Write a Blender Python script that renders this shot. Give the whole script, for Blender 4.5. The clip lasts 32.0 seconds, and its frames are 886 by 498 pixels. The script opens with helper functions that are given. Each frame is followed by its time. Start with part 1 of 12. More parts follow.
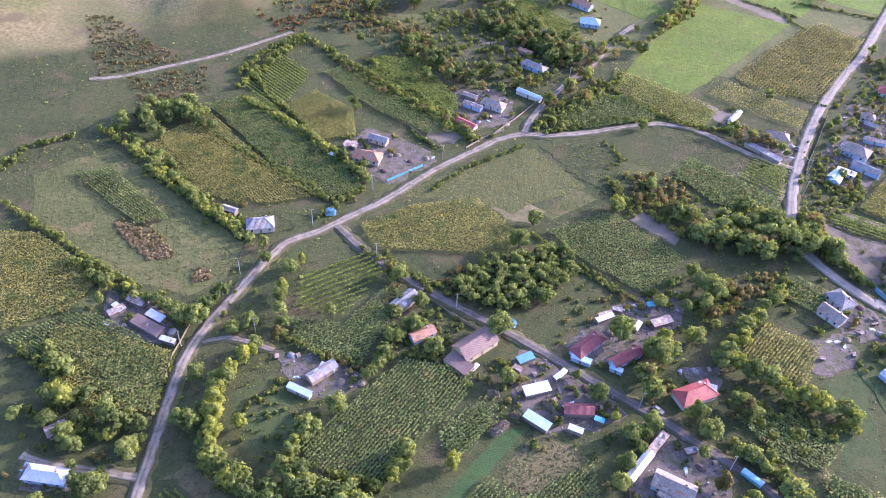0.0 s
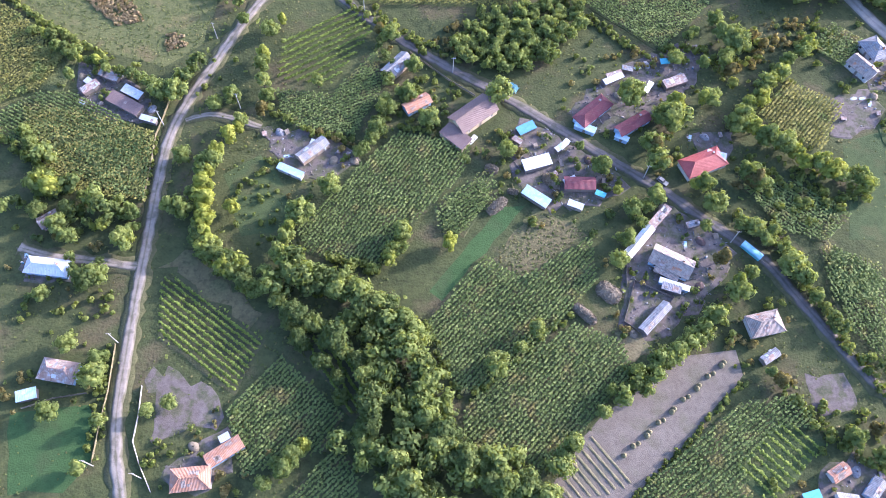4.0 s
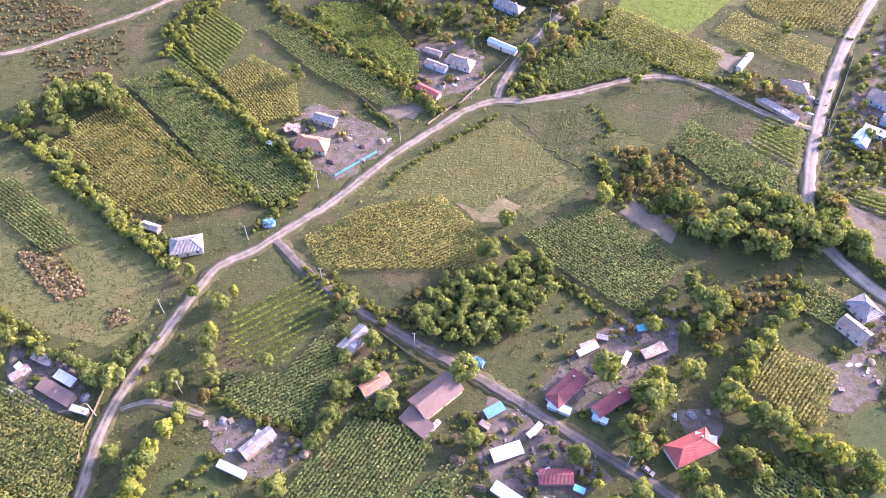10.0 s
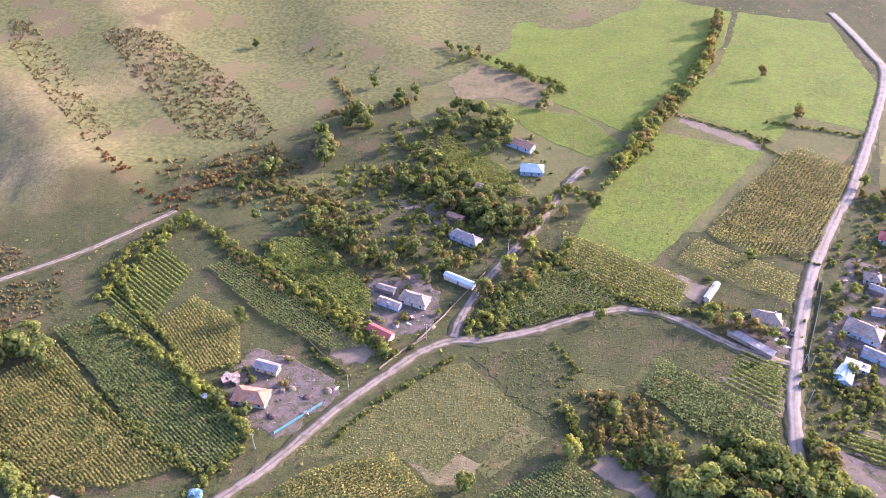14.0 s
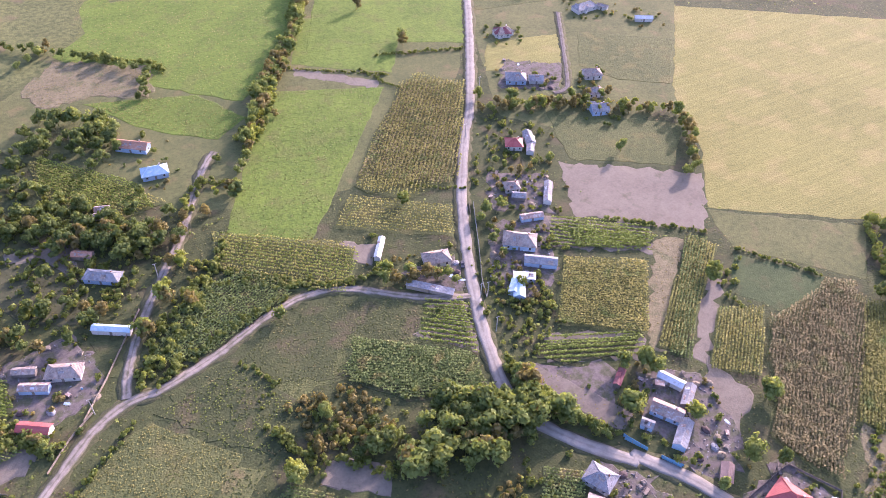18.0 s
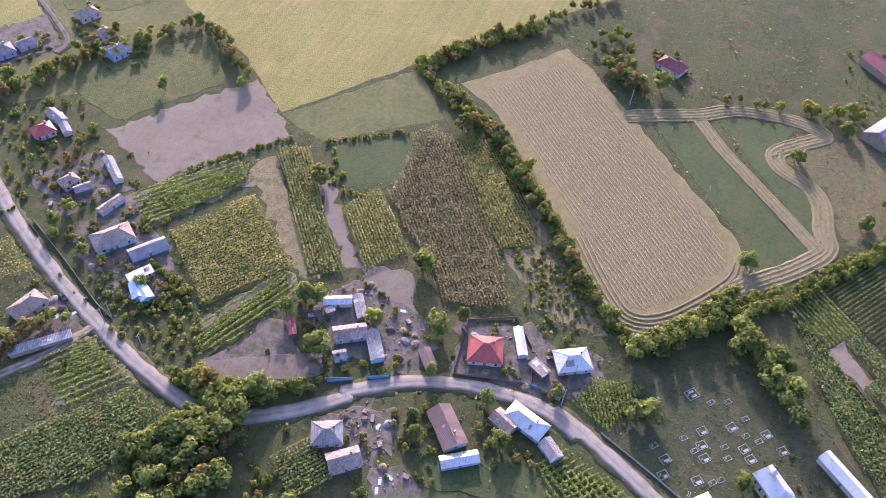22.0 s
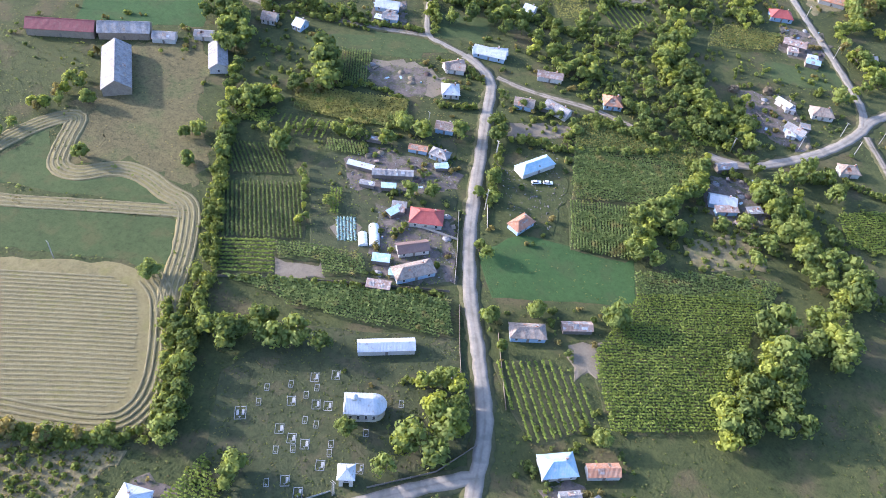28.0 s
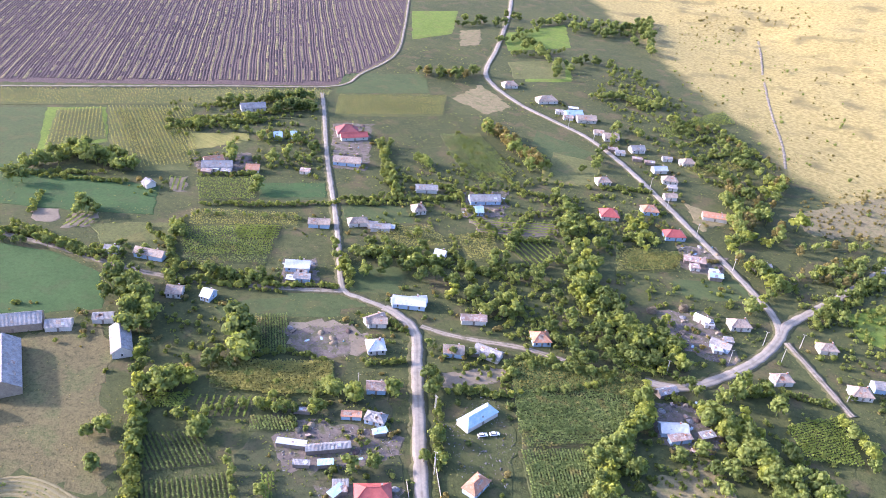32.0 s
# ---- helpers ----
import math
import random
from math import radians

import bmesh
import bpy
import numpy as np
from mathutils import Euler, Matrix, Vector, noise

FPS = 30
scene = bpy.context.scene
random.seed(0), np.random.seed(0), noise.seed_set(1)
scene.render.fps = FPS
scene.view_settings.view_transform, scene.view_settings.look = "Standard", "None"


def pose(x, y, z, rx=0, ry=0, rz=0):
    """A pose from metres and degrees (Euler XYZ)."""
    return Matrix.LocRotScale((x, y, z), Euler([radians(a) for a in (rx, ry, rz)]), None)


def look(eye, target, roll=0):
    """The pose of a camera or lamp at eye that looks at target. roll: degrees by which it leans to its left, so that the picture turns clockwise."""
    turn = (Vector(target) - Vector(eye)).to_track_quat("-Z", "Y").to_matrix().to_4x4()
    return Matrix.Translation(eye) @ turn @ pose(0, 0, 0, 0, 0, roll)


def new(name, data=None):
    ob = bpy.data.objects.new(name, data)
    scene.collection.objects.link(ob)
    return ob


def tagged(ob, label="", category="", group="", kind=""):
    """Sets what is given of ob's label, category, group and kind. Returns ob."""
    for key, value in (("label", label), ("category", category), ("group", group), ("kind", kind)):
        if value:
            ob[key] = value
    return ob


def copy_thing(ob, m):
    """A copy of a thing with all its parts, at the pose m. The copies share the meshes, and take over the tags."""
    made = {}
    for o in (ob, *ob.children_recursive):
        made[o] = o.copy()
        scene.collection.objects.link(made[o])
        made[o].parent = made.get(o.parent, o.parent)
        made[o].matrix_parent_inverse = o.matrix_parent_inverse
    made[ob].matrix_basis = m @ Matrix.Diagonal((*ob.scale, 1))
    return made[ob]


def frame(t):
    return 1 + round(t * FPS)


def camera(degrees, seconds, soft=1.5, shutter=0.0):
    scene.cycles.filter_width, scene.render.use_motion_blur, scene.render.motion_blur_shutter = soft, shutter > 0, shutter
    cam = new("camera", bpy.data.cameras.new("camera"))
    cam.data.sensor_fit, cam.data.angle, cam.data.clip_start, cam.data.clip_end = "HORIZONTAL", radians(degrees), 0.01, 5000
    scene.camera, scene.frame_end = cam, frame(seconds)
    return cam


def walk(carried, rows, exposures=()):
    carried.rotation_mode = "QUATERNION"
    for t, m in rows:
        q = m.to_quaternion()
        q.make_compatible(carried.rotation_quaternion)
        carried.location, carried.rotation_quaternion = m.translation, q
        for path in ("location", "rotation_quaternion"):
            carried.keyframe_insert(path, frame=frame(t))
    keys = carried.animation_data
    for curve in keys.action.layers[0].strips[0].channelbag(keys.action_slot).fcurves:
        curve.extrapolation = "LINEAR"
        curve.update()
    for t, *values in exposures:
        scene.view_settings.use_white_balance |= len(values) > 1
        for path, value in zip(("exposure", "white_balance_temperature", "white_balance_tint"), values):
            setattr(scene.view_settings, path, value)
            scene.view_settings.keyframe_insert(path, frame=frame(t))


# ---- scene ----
cam = camera(58.75, 32.0, soft=0.9)

# seconds, eye x, y, z, heading to the left, pitch, roll
PATH = [
    (0, 0.00, -0.00, 228.55, 0.241, -42.922, 3.893),
    (0.5, 1.77, 4.22, 229.20, 0.530, -45.802, 3.439),
    (1, 3.25, 8.57, 230.09, 0.659, -49.310, 3.080),
    (1.5, 3.16, 11.66, 230.76, 0.314, -52.590, 3.148),
    (2, 3.17, 15.86, 231.36, 0.033, -55.936, 3.184),
    (2.5, 4.52, 19.74, 231.94, 0.168, -58.873, 2.784),
    (3, 4.54, 23.63, 232.55, -0.101, -61.367, 2.815),
    (3.5, 4.88, 26.83, 232.87, 0.073, -63.178, 2.737),
    (5.5, 8.02, 41.98, 234.22, -0.249, -68.204, 1.877),
    (6, 8.32, 46.59, 234.87, -0.350, -68.820, 1.856),
    (6.5, 9.18, 49.71, 234.62, -0.312, -68.348, 1.701),
    (7, 10.29, 53.41, 234.61, -0.311, -67.398, 1.431),
    (7.5, 10.76, 56.88, 234.44, -0.762, -65.925, 1.467),
    (8, 12.32, 60.55, 234.32, -0.479, -63.916, 1.137),
    (8.5, 12.42, 63.75, 233.63, -0.239, -61.035, 1.308),
    (9, 14.29, 67.13, 233.03, 0.345, -58.199, 1.083),
    (9.5, 15.54, 71.94, 233.55, 0.582, -55.475, 0.890),
    (10, 16.99, 75.10, 232.57, 0.779, -52.483, 0.691),
    (10.5, 17.96, 78.57, 231.70, 0.589, -49.659, 0.738),
    (11, 19.47, 82.84, 231.06, 0.674, -47.107, 0.707),
    (11.5, 20.73, 87.04, 231.00, 1.050, -44.821, 0.591),
    (12, 21.58, 91.17, 230.21, 1.155, -42.657, 0.677),
    (12.5, 22.83, 95.87, 230.21, 1.285, -41.139, 0.602),
    (13, 23.74, 100.77, 230.45, 0.792, -39.893, 0.708),
    (13.5, 25.70, 105.19, 230.72, 0.544, -38.990, 0.573),
    (15.5, 35.06, 122.01, 230.29, -9.928, -38.792, 0.889),
    (16, 35.52, 126.61, 230.65, -13.205, -39.239, 1.277),
    (16.5, 37.73, 129.38, 231.41, -16.251, -39.897, 1.284),
    (17, 39.88, 132.57, 230.76, -20.411, -40.653, 1.322),
    (17.5, 41.09, 137.14, 230.98, -26.038, -41.850, 1.922),
    (18, 42.36, 140.84, 232.29, -31.941, -43.072, 2.505),
    (18.5, 44.51, 144.79, 231.88, -37.110, -44.064, 2.804),
    (19, 45.90, 148.33, 231.07, -41.418, -44.852, 2.955),
    (19.5, 47.46, 152.17, 230.89, -46.264, -45.651, 3.558),
    (20, 50.00, 155.06, 230.70, -51.122, -46.511, 3.727),
    (20.5, 52.87, 158.44, 230.95, -55.884, -47.398, 3.971),
    (21, 55.49, 161.30, 230.38, -60.710, -48.107, 4.202),
    (21.5, 57.70, 164.96, 229.84, -66.600, -48.775, 4.807),
    (22, 61.10, 167.96, 230.50, -73.666, -49.375, 5.480),
    (22.5, 64.58, 170.53, 230.93, -81.054, -49.753, 6.155),
    (23, 67.70, 174.67, 231.45, -88.003, -50.111, 7.093),
    (23.5, 71.28, 177.49, 230.98, -93.848, -50.407, 7.507),
    (24, 74.65, 179.61, 230.47, -99.656, -50.457, 7.888),
    (24.5, 78.39, 182.62, 229.72, -106.744, -50.528, 8.633),
    (25, 82.65, 185.78, 228.50, -114.377, -50.437, 9.422),
    (25.5, 86.82, 188.08, 228.27, -122.164, -50.264, 10.091),
    (26, 90.30, 188.79, 227.17, -128.717, -49.936, 10.141),
    (26.5, 93.95, 189.64, 226.22, -135.572, -49.504, 10.348),
    (28.5, 108.61, 188.31, 223.88, -144.064, -46.075, 8.678),
    (29, 112.01, 188.54, 223.99, -144.440, -43.947, 8.205),
    (29.5, 115.86, 187.13, 223.31, -145.898, -41.295, 7.847),
    (30, 119.45, 186.05, 223.55, -147.093, -38.999, 7.505),
    (30.5, 122.69, 184.91, 222.53, -147.733, -36.403, 7.093),
    (31, 126.13, 183.76, 221.83, -148.494, -34.155, 6.765),
    (31.5, 129.13, 182.48, 220.78, -149.327, -32.043, 6.486),
    (32, 132.62, 180.83, 220.77, -150.214, -30.244, 6.283),
]


def aim(x, y, z, yaw, pitch, roll):
    """Eye, heading, pitch and roll as a pose."""
    a, b = radians(yaw), radians(pitch)
    ahead = Vector((-math.sin(a) * math.cos(b), math.cos(a) * math.cos(b), math.sin(b)))
    eye = Vector((x, y, z))
    return look(eye, eye + 10 * ahead, roll)


walk(cam, [(t, aim(*row)) for t, *row in PATH], exposures=[
    (0.0, 1.86, 5010, 43),
    (1.0, 1.94, 4790, 34),
    (3.0, 2.05, 4840, 33),
    (6.0, 1.97, 4890, 26),
    (9.0, 2.29, 5410, 46),
    (13.0, 2.04, 5530, 50),
    (16.0, 1.95, 5310, 49),
    (19.0, 1.76, 5360, 50),
    (23.0, 1.52, 5160, 38),
    (26.0, 1.60, 4990, 23),
    (29.0, 1.82, 4960, 23),
    (32.0, 2.00, 5160, 34),
])

# ---------------------------------------------------------------- light
SUN_AZ, SUN_EL = 65.0, 20.0      # degrees clockwise from +y, degrees above the horizon
world = bpy.data.worlds.new("sky")
scene.world = world
world.use_nodes = True
wn = world.node_tree
sky = wn.nodes.new("ShaderNodeTexSky")
sky.sky_type, sky.sun_disc = "NISHITA", False
sky.sun_elevation, sky.sun_rotation = radians(SUN_EL), radians(SUN_AZ)
sky.air_density, sky.dust_density, sky.ozone_density = 1.2, 3.0, 1.0
wn.nodes["Background"].inputs["Strength"].default_value = 0.15
wn.links.new(sky.outputs["Color"], wn.nodes["Background"].inputs["Color"])
sun_data = bpy.data.lights.new("sun", "SUN")
sun_data.energy, sun_data.angle, sun_data.color = 2.8, radians(1.5), (1.0, 0.83, 0.585)
sun = new("sun", sun_data)
sun_dir = Vector((math.sin(radians(SUN_AZ)) * math.cos(radians(SUN_EL)), math.cos(radians(SUN_AZ)) * math.cos(radians(SUN_EL)), math.sin(radians(SUN_EL))))
sun.matrix_world = look(sun_dir * 900, (0, 0, 0))


# ---------------------------------------------------------------- materials
def material(name, dark, light, big=0.05, small=1.5, rough=0.9, bump=0.3, bump_scale=4.0, third=None, per_object=0.0, per_island=0.0, stripes=0.0, stripe_axis="X", metal=0.0, spec=0.2, speckle=0.0, streak=None, patch=0.52, worn=None):
    """Two colours mixed by a large and a small noise, a third in patches, with relief; stripes: ribs per metre."""
    m = bpy.data.materials.new(name)
    m.use_nodes = True
    nt = m.node_tree
    bsdf = nt.nodes["Principled BSDF"]
    bsdf.inputs["Roughness"].default_value = rough
    bsdf.inputs["Metallic"].default_value = metal
    bsdf.inputs["Specular IOR Level"].default_value = spec
    coord = nt.nodes.new("ShaderNodeTexCoord")
    where = coord.outputs["Object"]

    def noise_tex(scale, detail=4.0):
        n = nt.nodes.new("ShaderNodeTexNoise")
        n.inputs["Scale"].default_value, n.inputs["Detail"].default_value = scale, detail
        nt.links.new(where, n.inputs["Vector"])
        return n.outputs["Fac"]

    def ramp(sock, lo, hi):
        r = nt.nodes.new("ShaderNodeMapRange")
        r.inputs["From Min"].default_value, r.inputs["From Max"].default_value = lo, hi
        nt.links.new(sock, r.inputs["Value"])
        return r.outputs["Result"]

    def maths(op, a, b):
        n = nt.nodes.new("ShaderNodeMath")
        n.operation = op
        for k, v in enumerate((a, b)):
            if isinstance(v, (int, float)):
                n.inputs[k].default_value = v
            else:
                nt.links.new(v, n.inputs[k])
        return n.outputs[0]

    def mix(fac, a, b):
        n = nt.nodes.new("ShaderNodeMix")
        n.data_type = "RGBA"
        nt.links.new(fac, n.inputs[0])
        for k, v in ((6, a), (7, b)):
            if isinstance(v, tuple):
                n.inputs[k].default_value = (*v, 1)
            else:
                nt.links.new(v, n.inputs[k])
        return n.outputs[2]

    fac = maths("ADD", maths("MULTIPLY", ramp(noise_tex(big), 0.34, 0.66), 0.4), maths("MULTIPLY", ramp(noise_tex(small, 6.0), 0.34, 0.66), 0.35))
    fac = maths("ADD", fac, maths("MULTIPLY", ramp(noise_tex((big * small) ** 0.5, 5.0), 0.34, 0.66), 0.25))
    if per_object or per_island:
        if per_object:
            rnd, amount = nt.nodes.new("ShaderNodeObjectInfo").outputs["Random"], per_object
        else:
            rnd, amount = nt.nodes.new("ShaderNodeNewGeometry").outputs["Random Per Island"], per_island
        fac = maths("ADD", maths("MULTIPLY", fac, 1 - amount), maths("MULTIPLY", rnd, amount))
        if per_object and per_island:
            leaf = nt.nodes.new("ShaderNodeNewGeometry").outputs["Random Per Island"]
            fac = maths("ADD", maths("MULTIPLY", fac, 1 - per_island), maths("MULTIPLY", leaf, per_island))
    colour = mix(fac, dark, light)
    if third:
        colour = mix(ramp(noise_tex(big * 2.7, 5.0), patch, patch + 0.12), colour, third)
    if speckle:
        # tussocks and bare spots, half a metre to three metres wide
        tone = maths("ADD", maths("MULTIPLY", ramp(noise_tex(0.35, 3.0), 0.38, 0.62), 0.5), maths("MULTIPLY", ramp(noise_tex(1.3, 2.0), 0.36, 0.64), 0.5))
        colour = mix(maths("MULTIPLY", tone, speckle), colour, tuple(1.5 * c for c in light))
        colour = mix(maths("MULTIPLY", ramp(noise_tex(0.62, 3.0), 0.52, 0.68), speckle), colour, tuple(0.6 * c for c in dark))
    if streak is not None:
        # swaths along the way the field is worked
        mp = nt.nodes.new("ShaderNodeMapping")
        mp.inputs["Rotation"].default_value = (0, 0, -radians(streak))
        mp.inputs["Scale"].default_value = (0.012, 0.45, 1.0)
        nt.links.new(where, mp.inputs["Vector"])
        n = nt.nodes.new("ShaderNodeTexNoise")
        n.inputs["Scale"].default_value, n.inputs["Detail"].default_value = 1.0, 3.0
        nt.links.new(mp.outputs["Vector"], n.inputs["Vector"])
        colour = mix(maths("MULTIPLY", ramp(n.outputs["Fac"], 0.4, 0.62), 0.25), colour, tuple(0.75 * c for c in dark))
    if worn:
        # two wheel tracks stay bare; the middle and the edges are overgrown, unevenly
        at = nt.nodes.new("ShaderNodeAttribute")
        at.attribute_name = "across"
        off = maths("ABSOLUTE", maths("SUBTRACT", maths("ABSOLUTE", at.outputs["Fac"], 0.0), 0.45), 0.0)
        off = maths("ADD", off, maths("MULTIPLY", maths("SUBTRACT", noise_tex(0.25, 5.0), 0.5), 0.9))
        colour = mix(maths("MULTIPLY", ramp(off, 0.2, 0.5), worn[1]), colour, worn[0])
    height = noise_tex(bump_scale, 3.0)
    if stripes:
        w = nt.nodes.new("ShaderNodeTexWave")
        w.bands_direction = stripe_axis
        w.inputs["Scale"].default_value = stripes * 0.314
        w.inputs["Distortion"].default_value = 0.6
        w.inputs["Detail"].default_value = 1.0
        nt.links.new(where, w.inputs["Vector"])
        height = maths("ADD", maths("MULTIPLY", height, 0.4), w.outputs["Fac"])
        colour = mix(maths("MULTIPLY", w.outputs["Fac"], 0.16), colour, tuple(0.55 * c for c in dark))
    b = nt.nodes.new("ShaderNodeBump")
    b.inputs["Strength"].default_value, b.inputs["Distance"].default_value = bump, 0.4
    nt.links.new(height, b.inputs["Height"])
    nt.links.new(b.outputs["Normal"], bsdf.inputs["Normal"])
    nt.links.new(colour, bsdf.inputs["Base Color"])
    return m


def leafy(name, dark, light, per_object=0.6, per_island=0.0, third=None, patch=0.56, glow=0.45):
    """Leaves: some light passes through them; each plant has its own tint."""
    m = material(name, dark, light, 0.06, 0.5, 0.75, 0.0, 4.0, per_object=per_object, per_island=per_island, spec=0.15, third=third, patch=patch)
    nt = m.node_tree
    bsdf = nt.nodes["Principled BSDF"]
    colour = bsdf.inputs["Base Color"].links[0].from_socket
    tr = nt.nodes.new("ShaderNodeBsdfTranslucent")
    ms = nt.nodes.new("ShaderNodeMixShader")
    ms.inputs[0].default_value = glow
    warm = nt.nodes.new("ShaderNodeMix")
    warm.data_type, warm.blend_type = "RGBA", "MULTIPLY"
    warm.inputs[0].default_value, warm.inputs[7].default_value = 1.0, (1.55, 1.45, 0.7, 1)
    nt.links.new(colour, warm.inputs[6])
    nt.links.new(warm.outputs[2], tr.inputs["Color"])
    nt.links.new(bsdf.outputs[0], ms.inputs[1])
    nt.links.new(tr.outputs[0], ms.inputs[2])
    nt.links.new(ms.outputs[0], nt.nodes["Material Output"].inputs["Surface"])
    return m


